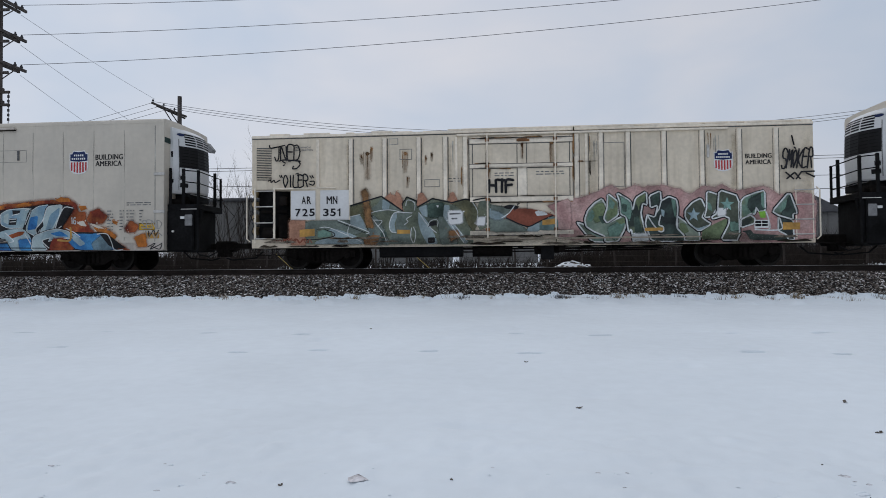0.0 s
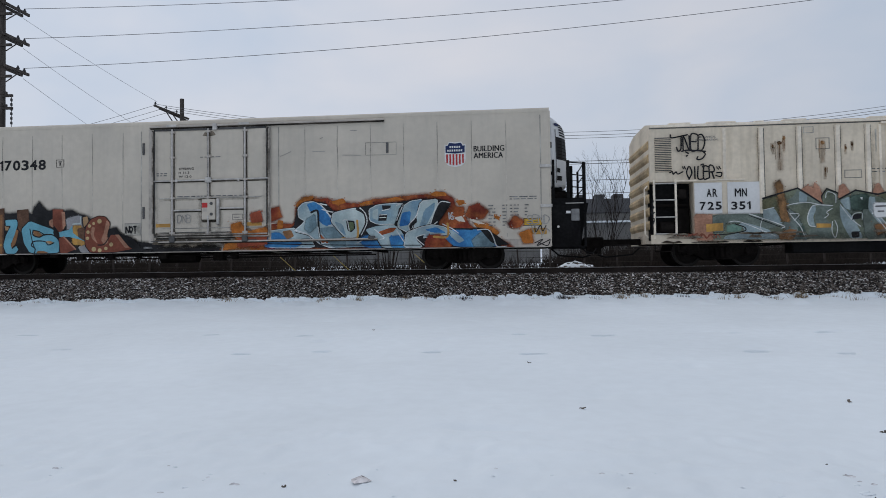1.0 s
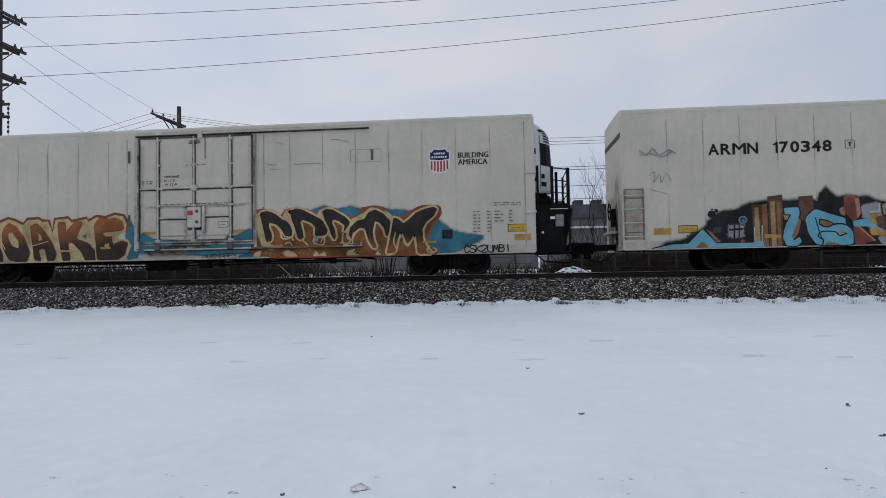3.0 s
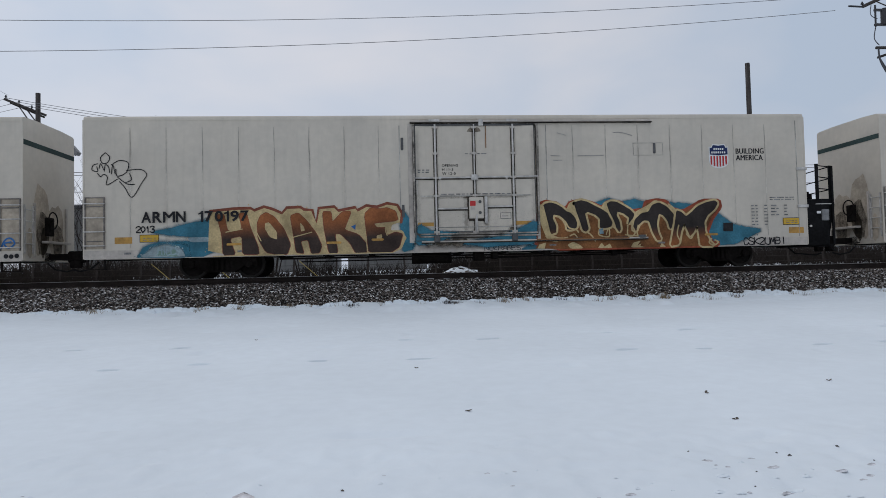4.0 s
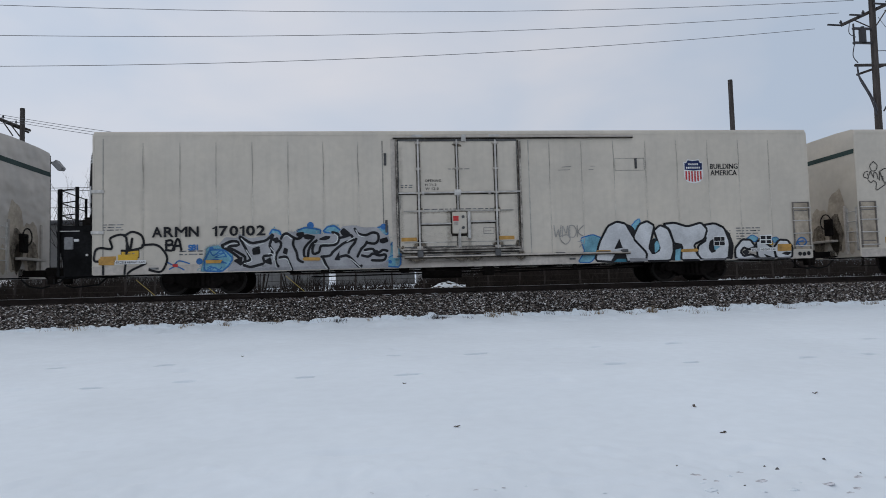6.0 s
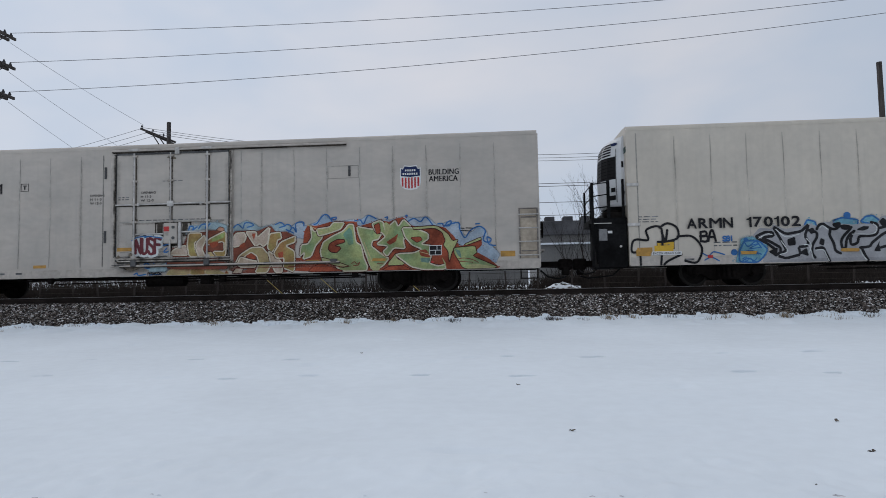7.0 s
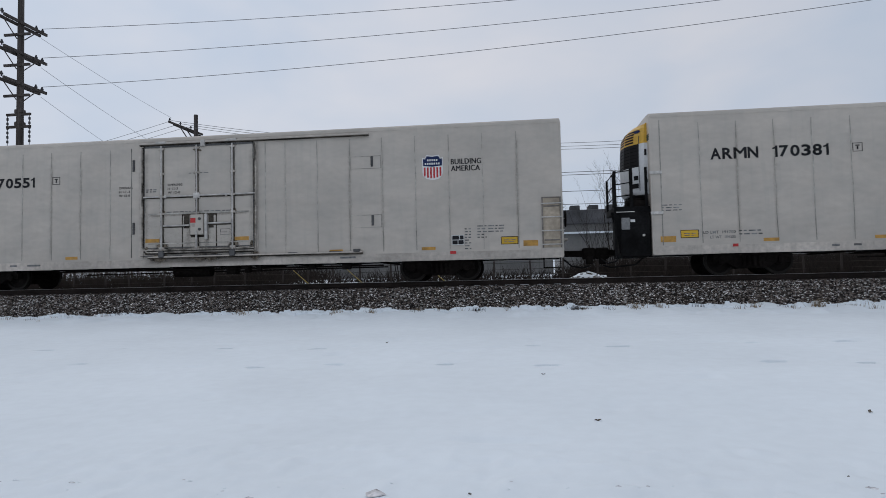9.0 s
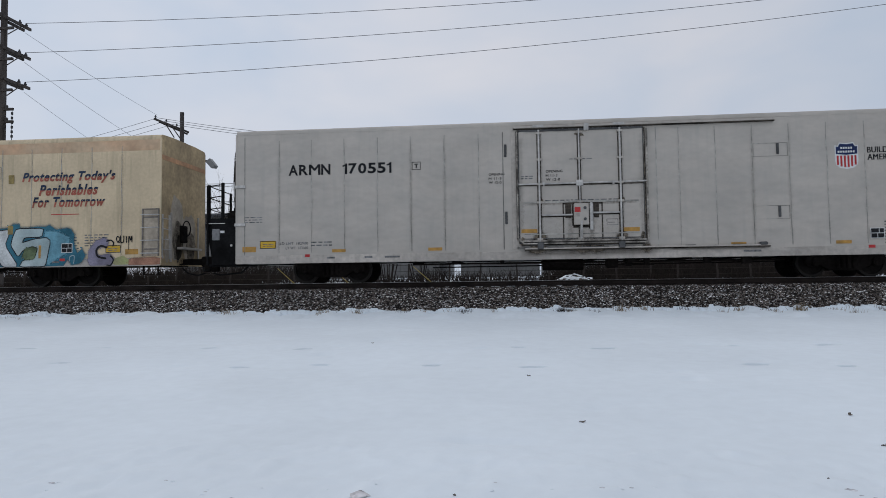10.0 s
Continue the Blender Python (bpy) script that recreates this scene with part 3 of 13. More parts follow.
def underframe(car, half, seed, low=0.68):
    rng = random.Random(seed)
    piece("center_sill", Shape().box(-half, half, -0.35, 0.35, low - 0.02, low + 0.3, 0.02), UNDER, car)
    bearer = Shape().box(-0.06, 0.06, -1.5, 1.5, low - 0.06, low + 0.1).mesh("cross_bearer", UNDER)
    for i in range(9):
        piece("cross_bearer", bearer, UNDER, car, at=pose(-half * 0.5 + half * i / 8, 0, 0))
    s = Shape()
    s.rod((-half * 0.45, -0.5, low - 0.2), (half * 0.5, -0.5, low - 0.16), 0.022)
    s.rod((-half * 0.5, -1.2, low - 0.1), (half * 0.5, -1.2, low - 0.12), 0.028)
    piece("brake_rigging", s, UNDER, car)
    piece("air_reservoir", Shape().rod((-1.6, -0.9, low - 0.16), (-0.3, -0.9, low - 0.16), 0.2, 14).box(-1.3, -1.22, -0.95, -0.85, low - 0.1, low + 0.2).box(-0.7, -0.62, -0.95, -0.85, low - 0.1, low + 0.2), UNDER, car)
    piece("control_valve", Shape().box(0.4, 0.75, -1.3, -0.95, low - 0.3, low + 0.02, 0.03).box(1.0, 1.2, -1.2, -1.0, low - 0.26, low + 0.02, 0.02).rod((0.5, -1.1, low - 0.2), (1.9, -1.1, low - 0.2), 0.03), UNDER, car)
    for _ in range(5):
        x = rng.uniform(-half * 0.5, half * 0.5)
        piece("bracket", Shape().box(x, x + rng.uniform(0.1, 0.3), -1.45, -1.3, low - rng.uniform(0.1, 0.24), low + 0.02, 0.01), UNDER, car)


# ---- a modern refrigerator car ----
HALF = 11.63
TOP, LOW = 5.10, 0.68
SEAM_MESHES = []
for k in range(6):
    seam_shape = Shape()
    for i in range(12):
        za, zb = 1.0 + 0.31 * i, 1.31 + 0.31 * i
        xa, xb = (0.022 * noise.noise(Vector((z * 1.3, k * 7.1, 0))) for z in (za, zb))
        wa, wb = (0.011 + 0.009 * noise.noise(Vector((z * 2.1, k * 3.7, 5))) for z in (za, zb))
        seam_shape.add([(xa - wa, SIDE - 0.005, za), (xa + wa, SIDE - 0.005, za), (xb + wb, SIDE - 0.005, zb), (xb - wb, SIDE - 0.005, zb),
                        (xa - wa, SIDE + 0.002, za), (xa + wa, SIDE + 0.002, za), (xb + wb, SIDE + 0.002, zb), (xb - wb, SIDE + 0.002, zb)],
                       [(0, 1, 2, 3), (0, 3, 7, 4), (1, 5, 6, 2)])
    SEAM_MESHES.append(seam_shape.mesh("panel_seam", SEAM))
FAINT_SEAMS = []
for seam_mesh in SEAM_MESHES:
    FAINT_SEAMS.append(seam_mesh.copy())
    FAINT_SEAMS[-1].materials[0] = SEAM_FAINT
RUNG = Shape().rod((-0.31, SIDE - 0.09, 0), (0.31, SIDE - 0.09, 0), 0.02).rod((-0.31, SIDE - 0.09, 0), (-0.31, SIDE, 0), 0.016, 6).rod((0.31, SIDE - 0.09, 0), (0.31, SIDE, 0), 0.016, 6).mesh("rung", STEEL)


def shell(half, top, low, mats):
    out = [(-1.6, low), (-1.6, top - 0.13), (-1.585, top - 0.06), (-1.545, top - 0.015), (-1.48, top), (-0.8, top + 0.035), (0.8, top + 0.035), (1.48, top), (1.545, top - 0.015), (1.585, top - 0.06), (1.6, top - 0.13), (1.6, low)]
    s = Shape().prism(out, 0, -half, half)
    me = s.mesh("body", *mats)
    if len(mats) > 1:
        for p in me.polygons:
            if abs(p.normal.x) > 0.9:
                p.material_index = 1
    return me


def ladder(car, x, mat_, z0=0.98, z1=2.55, rungs=4):
    """A side ladder in its shallow bay: bay and uprights coloured dark as recess shade, pale rungs."""
    piece("ladder_bay", Shape().box(x - 0.26, x + 0.26, SIDE - 0.006, SIDE, z0, z1), LADDER_BAY, car, "bay behind the ladder, its shade in the colour")
    lad = piece("ladder", Shape().box(x - 0.30, x - 0.262, SIDE - 0.05, SIDE, z0, z1 + 0.03, 0.006), LADDER_SIDE, car, "side ladder with pale rungs")
    piece("upright", Shape().box(x + 0.262, x + 0.30, SIDE - 0.05, SIDE, z0, z1 + 0.03, 0.006), LADDER_SIDE, lad)
    piece("top_bar", Shape().box(x - 0.26, x + 0.26, SIDE - 0.04, SIDE, z1, z1 + 0.03, 0.006), LADDER_SIDE, lad)
    for k, z in enumerate((z1 - 0.26, z0 + 0.24)):
        piece("stiffener", Shape().box(x - 0.24, x + 0.24, SIDE - 0.02, SIDE, z - 0.02, z + 0.02, 0.006), LADDER_SIDE, lad)
    for i in range(rungs):
        piece("rung", RUNG, STEEL, lad, at=pose(x, 0, z0 + 0.1 + i * (z1 - z0 - 0.28) / (rungs - 1)))
    return lad


def soft_strip(parent, name, x, reach, z0, z1, material, out, peak, across=False):
    """A soft band for dirt and for painted shade, thickest along its middle line: upright at x, or across from z0 to z1
    at height x.
    """
    vs, cover, fs = [], [], []
    n = 10
    for i in range(n + 1):
        a = z0 + (z1 - z0) * i / n
        ends = 0.0 if i in (0, n) else 1.0
        for k, c in ((-1, 0.0), (-0.3, 0.6), (0.3, 0.6), (1, 0.0)):
            vs.append((a, SIDE - out, x + reach * k) if across else (x + reach * k, SIDE - out, a))
            cover.append(c * peak * ends)
    for i in range(n):
        for k in range(3):
            fs.append((4 * i + k, 4 * i + k + 1, 4 * i + k + 5, 4 * i + k + 4))
    me = flat_mesh(name, vs, fs)
    me.attributes.new("cover", "FLOAT", "POINT").data.foreach_set("value", cover)
    me.materials.append(soft_of(material))
    return piece(name, me, soft_of(material), parent)


def plug_door(car, u, paint, recess=False, sign=RED):
    """The sliding plug door with its rods and tracks; u is where the top track begins."""
    x = lambda a: u + a
    y = SIDE
    post = Shape().box(x(-0.08), x(0.10), y - 0.02, y, 0.98, 4.80, 0.008)
    piece("door_post", post, SILL, car)
    piece("door_post", Shape().box(x(-0.36), x(-0.33), y - 0.008, y, 1.0, 4.75), SEAM, car)
    piece("door_post", Shape().box(x(4.05), x(4.16), y - 0.02, y, 0.98, 4.80, 0.008), SILL, car)
    piece("door_post", Shape().box(x(4.40), x(4.43), y - 0.006, y, 1.0, 4.75), SEAM, car)
    door = piece("plug_door", Shape().box(x(0.14), x(4.02), y - 0.05, y, 1.16, 4.78, 0.015), paint, car, "sliding plug door with vertical locking rods")
    s = Shape()
    for a, b, c, d in ((0.14, 4.02, 1.16, 1.20), (0.14, 4.02, 4.72, 4.78), (0.14, 0.165, 1.16, 4.78), (4.0, 4.022, 1.16, 4.78)):
        s.box(x(a), x(b), y - 0.058, y - 0.045, c, d)
    piece("door_gasket", s, TRIM_DARK, door)
    for a, r in ((0.79, 0.030), (2.04, 0.022), (3.30, 0.030)):
        rod = piece("locking_rod", Shape().rod((x(a), y - 0.10, 1.22), (x(a), y - 0.10, 4.76), r, 10), STEEL, door, "galvanised locking rod")
        clamp = Shape().box(x(a) - 0.09, x(a) + 0.09, y - 0.12, y - 0.045, -0.035, 0.035, 0.01).mesh("rod_bracket", SILL)
        for z in (4.66, 3.82, 3.04, 2.46, 1.30):
            piece("rod_bracket", clamp, SILL, rod, at=pose(0, 0, z))
        # flat dark strips on both sides paint the rod's shade on the door
        for e in (-1, 1):
            q = x(a) + e * (r + 0.02)
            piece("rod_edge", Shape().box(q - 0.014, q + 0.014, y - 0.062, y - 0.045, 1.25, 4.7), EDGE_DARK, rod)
    piece("cross_bar", Shape().rod((x(0.14), y - 0.09, 3.04), (x(4.10), y - 0.09, 3.06), 0.026, 8).box(x(1.93), x(2.15), y - 0.13, y - 0.05, 2.95, 3.14, 0.02).box(x(0.9), x(0.96), y - 0.11, y - 0.05, 2.99, 3.09).box(x(3.05), x(3.11), y - 0.11, y - 0.05, 2.99, 3.09), STEEL, door)
    piece("stiffener", Shape().box(x(0.30), x(3.85), y - 0.068, y - 0.045, 2.44, 2.48).box(x(0.30), x(3.85), y - 0.066, y - 0.045, 1.44, 1.47), SEAM, door)
    piece("crank_bar", Shape().rod((x(0.85), y - 0.09, 2.05), (x(1.8), y - 0.09, 2.05), 0.028, 8), STEEL, door)
    piece("crank_bar", Shape().rod((x(2.35), y - 0.09, 2.10), (x(3.25), y - 0.09, 2.10), 0.028, 8), STEEL, door)
    box = piece("lock_box", Shape().box(x(1.84), x(2.30), y - 0.16, y - 0.05, 1.72, 2.40, 0.02), paint, door, "door lock gearbox with operating handle")
    piece("lock_label", Shape().box(x(1.86), x(2.04), y - 0.166, y - 0.158, 2.12, 2.28), sign, box)
    piece("lock_label", Shape().box(x(1.88), x(2.02), y - 0.166, y - 0.158, 1.98, 2.10), SILL, box)
    piece("lock_handle", Shape().box(x(2.33), x(2.43), y - 0.15, y - 0.06, 1.55, 2.42, 0.02).rod((x(2.07), y - 0.17, 1.85), (x(2.07), y - 0.17, 1.3), 0.03), STEEL, box)
    for z in (2.25, 1.9):
        piece("lock_bolt", Shape().rod((x(2.18), y - 0.19, z), (x(2.18), y - 0.15, z), 0.05), TRIM_DARK, box)
    # flat dark strips draw the shaded edges of the lock recess
    if recess:
        piece("lock_recess", Shape().box(x(1.5), x(2.75), y - 0.058, y - 0.045, 2.38, 2.43).box(x(1.5), x(1.54), y - 0.058, y - 0.045, 1.28, 2.43).box(x(2.7), x(2.74), y - 0.058, y - 0.045, 1.28, 2.43).box(x(1.58), x(1.76), y - 0.066, y - 0.045, 1.95, 2.38).box(x(2.46), x(2.62), y - 0.066, y - 0.045, 1.95, 2.38), EDGE_DARK, door)
    s = Shape().rod((x(0.16), y - 0.10, 1.24), (x(4.05), y - 0.10, 1.24), 0.026, 8)
    s.rod((x(0.10), y - 0.10, 4.70), (x(0.10), y - 0.10, 1.34), 0.023, 8).rod((x(0.10), y - 0.10, 1.34), (x(0.28), y - 0.10, 1.16), 0.023, 8)
    s.rod((x(0.28), y - 0.10, 1.16), (x(4.1), y - 0.10, 1.16), 0.024, 8).rod((x(4.1), y - 0.10, 1.16), (x(4.12), y - 0.10, 4.7), 0.028, 8)
    piece("door_pipe", s, DOOR_PIPE, door)
    # dark strips painted as the shade that the pipes throw behind them
    shade_strips = Shape().box(x(0.066), x(0.082), y - 0.064, y - 0.02, 1.3, 4.74).box(x(0.118), x(0.134), y - 0.064, y - 0.02, 1.3, 4.74).box(x(4.05), x(4.072), y - 0.064, y - 0.02, 1.2, 4.74)
    shade_strips.box(x(0.2), x(4.0), y - 0.066, y - 0.02, 1.10, 1.14).box(x(0.2), x(4.0), y - 0.066, y - 0.02, 1.195, 1.225)
    piece("pipe_backing", shade_strips, EDGE_DARK, door)
    # painted shade under the bars and around the lock box
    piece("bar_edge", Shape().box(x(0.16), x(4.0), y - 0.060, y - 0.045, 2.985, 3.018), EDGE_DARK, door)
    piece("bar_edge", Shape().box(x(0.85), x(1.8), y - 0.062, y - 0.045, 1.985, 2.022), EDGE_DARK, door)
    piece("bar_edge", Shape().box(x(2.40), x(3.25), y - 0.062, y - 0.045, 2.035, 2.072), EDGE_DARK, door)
    piece("lock_edge", Shape().box(x(1.79), x(1.84), y - 0.064, y - 0.05, 1.70, 2.42).box(x(1.82), x(2.32), y - 0.064, y - 0.05, 1.64, 1.72).box(x(2.30), x(2.34), y - 0.064, y - 0.05, 1.60, 2.42), EDGE_DARK, box)
    piece("seal_line", Shape().box(x(0.3), x(3.95), y - 0.062, y - 0.045, 1.30, 1.325).box(x(0.2), x(4.0), y - 0.06, y - 0.045, 1.09, 1.125), TRIM_DARK, door)
    for a in (0.2, 3.35):
        piece("reflector", Shape().box(x(a), x(a + 0.5), y - 0.062, y - 0.05, 1.5, 1.62), AMBER, door, "amber reflective strip")
    for a in (0.7, 3.2):
        piece("roller", Shape().box(x(a), x(a + 0.19), y - 0.16, y - 0.03, 0.98, 1.2, 0.02), TRIM_DARK, door)
    top = piece("door_track", Shape().box(x(0.0), x(7.95), y - 0.12, y, 4.83, 4.89, 0.012), SILL, car, "long overhead door track")
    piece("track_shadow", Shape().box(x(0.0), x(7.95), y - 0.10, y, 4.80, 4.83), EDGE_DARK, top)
    for a, b, z in ((0.6, 0.95, 4.84), (3.1, 3.45, 4.84), (2.2, 2.35, 4.7)):
        piece("hanger", Shape().box(x(a), x(b), y - 0.14, y - 0.02, z, 4.92, 0.01), STEEL, top)
    for i, a in enumerate((0.14, 0.79, 2.04, 3.30, 4.02)):
        lines = []
        for k in range(3):
            x0, z0 = x(a) + 0.05 * k - 0.04, (4.6, 3.8, 3.0, 2.45, 1.5)[(i + k) % 5]
            lines.append([(x0, z0), (x0 + 0.01, z0 - 0.2), (x0 - 0.005, z0 - 0.28 - 0.1 * k)])
        run = Shape()
        for ln in lines:
            run.v += [(p[0] + d, y - 0.0535, p[1]) for p in ln for d in (-0.012, 0.012)]
            n = len(run.v) - 6
            run.f += [(n, n + 1, n + 3, n + 2), (n + 2, n + 3, n + 5, n + 4)]
        me = flat_mesh("grime_run", run.v, run.f)
        me.materials.append(SEAM)
        tagged(piece("grime_run", me, SEAM, door), kind="stuff")
    for a, w in ((0.05, 0.4), (1.0, 0.5), (2.0, 0.9), (3.2, 0.5), (5.2, 0.3), (6.6, 0.4)):
        piece("grime_patch", Shape().box(x(a), x(a + w), y - 0.115, y - 0.01, 1.028, 1.045), TRIM_DARK, car)
    low_track = piece("door_track", Shape().box(x(0.3), x(7.7), y - 0.11, y, 0.98, 1.03, 0.01), SILL, car, "lower door track")
    piece("track_shadow", Shape().box(x(0.3), x(7.7), y - 0.10, y, 0.945, 0.98), EDGE_DARK, low_track)
    piece("track_stop", Shape().box(x(7.4), x(7.62), y - 0.13, y, 1.0, 1.1, 0.02), TRIM_DARK, low_track)
    for z in (4.15, 2.0):
        piece("hinge_slot", Shape().box(x(-0.30), x(-0.22), y - 0.03, y, z - 0.2, z + 0.2, 0.01), TRIM_DARK, car)
    tagged(word(car, "door_stencil", "OPENING", x(1.0), x(1.52), 3.40, 3.48, INK, lift=0.05), kind="stuff")
    tagged(word(car, "door_stencil", "H 11-3", x(1.0), x(1.36), 3.27, 3.35, INK, lift=0.05), kind="stuff")
    tagged(word(car, "door_stencil", "W 12-0", x(1.0), x(1.44), 3.14, 3.22, INK, lift=0.05), kind="stuff")
    bars(car, x(0.22), x(0.6), (3.28, 3.21), lift=0.052, seed=4)
    bars(car, x(0.95), x(3.2), (2.50,), lift=0.052, seed=6, h=0.03, gaps=14)
    bars(car, x(1.75), x(2.5), (3.80,), lift=0.052, seed=8, h=0.025, gaps=5)
    rng = random.Random(int(abs(u) * 100))
    spots = [(0.22, 1.25, 0.1, 0.12), (0.79, 1.3, 0.16, 0.16), (3.3, 1.3, 0.16, 0.16), (3.95, 1.3, 0.1, 0.2), (2.0, 2.44, 0.35, 0.05), (4.03, 2.2, 0.04, 0.5), (4.03, 3.6, 0.04, 0.4), (0.79, 2.5, 0.1, 0.08), (3.3, 2.5, 0.1, 0.08), (2.05, 4.6, 0.2, 0.08), (0.13, 2.4, 0.03, 0.5)]
    for i, (a, z, w, h) in enumerate(spots):
        w, h = w * rng.uniform(0.7, 1.2), h * rng.uniform(0.7, 1.2)
        blob(car, "dirt_patch", [(x(a - w), z - h * 0.5), (x(a), z - h), (x(a + w), z - h * 0.6), (x(a + w * 0.8), z + h * 0.6), (x(a), z + h), (x(a - w * 0.7), z + h * 0.4)], SOOT, 0.4 + 0.1 * i, 0.04, 0.05, i)
        if i < 4:
            blob(car, "grime_patch", [(x(a - w * 0.5), z - h * 0.4), (x(a), z - h * 0.6), (x(a + w * 0.4), z - h * 0.3), (x(a + w * 0.3), z + h * 0.3), (x(a - w * 0.3), z + h * 0.3)], GRIME, 2.4 + 0.1 * i, 0.04, 0.03, i + 40)
    for i in range(5):
        a, w = rng.uniform(0.2, 4.4), rng.uniform(0.1, 0.35)
        blob(car, "grime_patch", [(x(a - w), 0.95), (x(a), 0.9 + rng.uniform(-0.05, 0)), (x(a + w), 0.95), (x(a + w * 0.7), 1.1), (x(a - w * 0.5), 1.09)], SOOT, 1 + 0.1 * i, 0.012, 0.03, i + 60)
    # bands by rods, bars, edges and lock box carry painted shade as well as dirt
    for a, r, pk in ((0.2, 0.16, 0.6), (3.98, 0.16, 0.55), (0.84, 0.10, 0.6), (3.34, 0.10, 0.6), (2.08, 0.08, 0.5)):
        soft_strip(door, "door_dirt", x(a), r, 1.18, 4.76, GRIME if a in (0.2, 3.98) else SOOT, 0.0535, pk)
    for z, r, pk in ((1.24, 0.14, 1.1), (4.74, 0.08, 1.0), (3.0, 0.07, 0.8), (2.42, 0.08, 0.8)):
        soft_strip(door, "door_dirt", z, r, x(0.16), x(4.0), GRIME if z < 2 else SOOT, 0.0545, pk, True)
    for z, r, pk in ((1.55, 0.5, 0.34), (2.0, 0.4, 0.16)):
        soft_strip(door, "door_dirt", z, r, x(0.16), x(4.0), SOOT, 0.0575, pk, True)
    for a in (1.74, 2.40):
        soft_strip(door, "door_dirt", x(a), 0.14, 1.25, 2.5, GRIME, 0.0578, 0.7)
    soft_strip(car, "sill_dirt", 0.90, 0.22, x(0.0), x(4.6), GRIME, 0.0165, 1.0, True)
    soft_strip(car, "sill_dirt", 0.96, 0.12, x(4.6), x(7.8), GRIME, 0.0165, 0.9, True)
    pl = Shape()
    for a, b, c, d in ((2.85, 3.2, 1.7, 1.715), (2.85, 3.2, 1.885, 1.9), (2.85, 2.865, 1.7, 1.9), (3.185, 3.2, 1.7, 1.9), (2.9, 3.1, 1.78, 1.8)):
        pl.box(x(a), x(b), y - 0.056, y - 0.05, c, d)
    piece("builder_plate", pl, INK_WORN, door)


def cooling_unit(car, end, way, hood, band):
    """The refrigeration unit on the end wall, over a black equipment deck with a railing. way: +1 when it faces +x."""
    X = lambda a: end + way * a
    plan = [(-1.15, 0.0), (-1.15, 0.10), (-1.0, 0.24), (-0.72, 0.46), (-0.4, 0.60), (0.0, 0.64), (0.4, 0.60), (0.72, 0.46), (1.0, 0.24), (1.15, 0.10), (1.15, 0.0)]
    levels = [(2.62, 0.86), (2.72, 1.0), (3.52, 1.06), (4.26, 1.0), (4.55, 0.93), (4.75, 0.75), (4.87, 0.5), (4.90, 0.2)]
    skin = Shape()
    m = len(plan)
    for z, k in levels:
        skin.v += [(X(a * k), y, z) for y, a in plan]
    for j in range(len(levels) - 1):
        for i in range(m - 1):
            black = levels[j][0] == 3.52 and 2 <= i <= m - 4
            yellow = hood is not UNIT_WHITE and j >= 3
            skin.f.append((j * m + i, j * m + i + 1, (j + 1) * m + i + 1, (j + 1) * m + i))
            skin.m.append(1 if black else 2 if yellow else 0)
    for ring in (range(m), range((len(levels) - 1) * m, len(levels) * m)):
        skin.f.append(tuple(ring))
        skin.m.append(0)
    body = piece("refrigeration_unit", skin, (UNIT_WHITE, GRILLE, hood), car, "rounded refrigeration unit mounted on the end wall")

    def bulge(y, z, k=1.0):
        a = np.interp(y, [q[0] for q in plan[1:-1]], [q[1] for q in plan[1:-1]])
        return float(a * np.interp(z, [q[0] for q in levels], [q[1] for q in levels]) * k)

    for i in range(5):
        z = 4.31 + 0.088 * i
        for y0, y1 in ((-0.84, -0.46), (-0.42, -0.02), (0.02, 0.42), (0.46, 0.84)):
            ys = [y0 + (y1 - y0) * k / 4 for k in range(5)]
            slot = Shape().add([(X(bulge(y, zz) + 0.012), y, zz) for zz in (z, z + 0.052) for y in ys], [(k, k + 1, 6 + k, 5 + k) for k in range(4)])
            piece("louvre", slot, GRILLE, body)
    for i in range(6):
        z = 3.58 + 0.11 * i
        ys = [-0.94 + 1.88 * k / 12 for k in range(13)]
        bar = Shape().add([(X(bulge(y, zz) + 0.010), y, zz) for zz in (z, z + 0.02) for y in ys], [(k, k + 1, 14 + k, 13 + k) for k in range(12)])
        piece("grille_bar", bar, BLACK, body)
    edge_pts = [(X(bulge(-1.02, z) + 0.02), -1.02, z) for z in (2.75, 3.0, 3.3, 3.6, 3.9, 4.2, 4.5)]
    piece("panel_joint", Shape().path(edge_pts, 0.010, 5), TRIM_DARK, body)
    piece("side_latch", Shape().box(min(X(0.03), X(0.10)), max(X(0.03), X(0.10)), -1.165, -1.145, 3.86, 4.06, 0.006), GRILLE, body)
    piece("side_window", Shape().box(min(X(0.02), X(0.12)), max(X(0.02), X(0.12)), -1.165, -1.145, 2.98, 3.10, 0.006), GRILLE, body)
    for z0, z1, h0, h1 in ((3.10, 3.24, -0.98, -0.84), (2.84, 2.99, -0.98, -0.76)):
        ys = (h0, (h0 + h1) / 2, h1)
        hatch = Shape().add([(X(bulge(y, z) + 0.012), y - 0.008, z) for z in (z0, z1) for y in ys], [(0, 1, 4, 3), (1, 2, 5, 4)])
        piece("hatch", hatch, GRILLE, body)
    s = Shape()
    s.add([(X(bulge(-0.93 + 0.12 * math.cos(k * math.pi / 8), 4.66) + 0.02), -0.93 + 0.12 * math.cos(k * math.pi / 8) - 0.01, 4.66 + 0.05 * math.sin(k * math.pi / 8)) for k in range(16)], [tuple(range(16))])
    piece("badge", s, NAVY, body, "dark blue oval badge")
    piece("unit_trim", Shape().box(min(X(0), X(0.45)), max(X(0), X(0.45)), -0.8, 0.8, 2.40, 2.64, 0.02), BLACK, body)
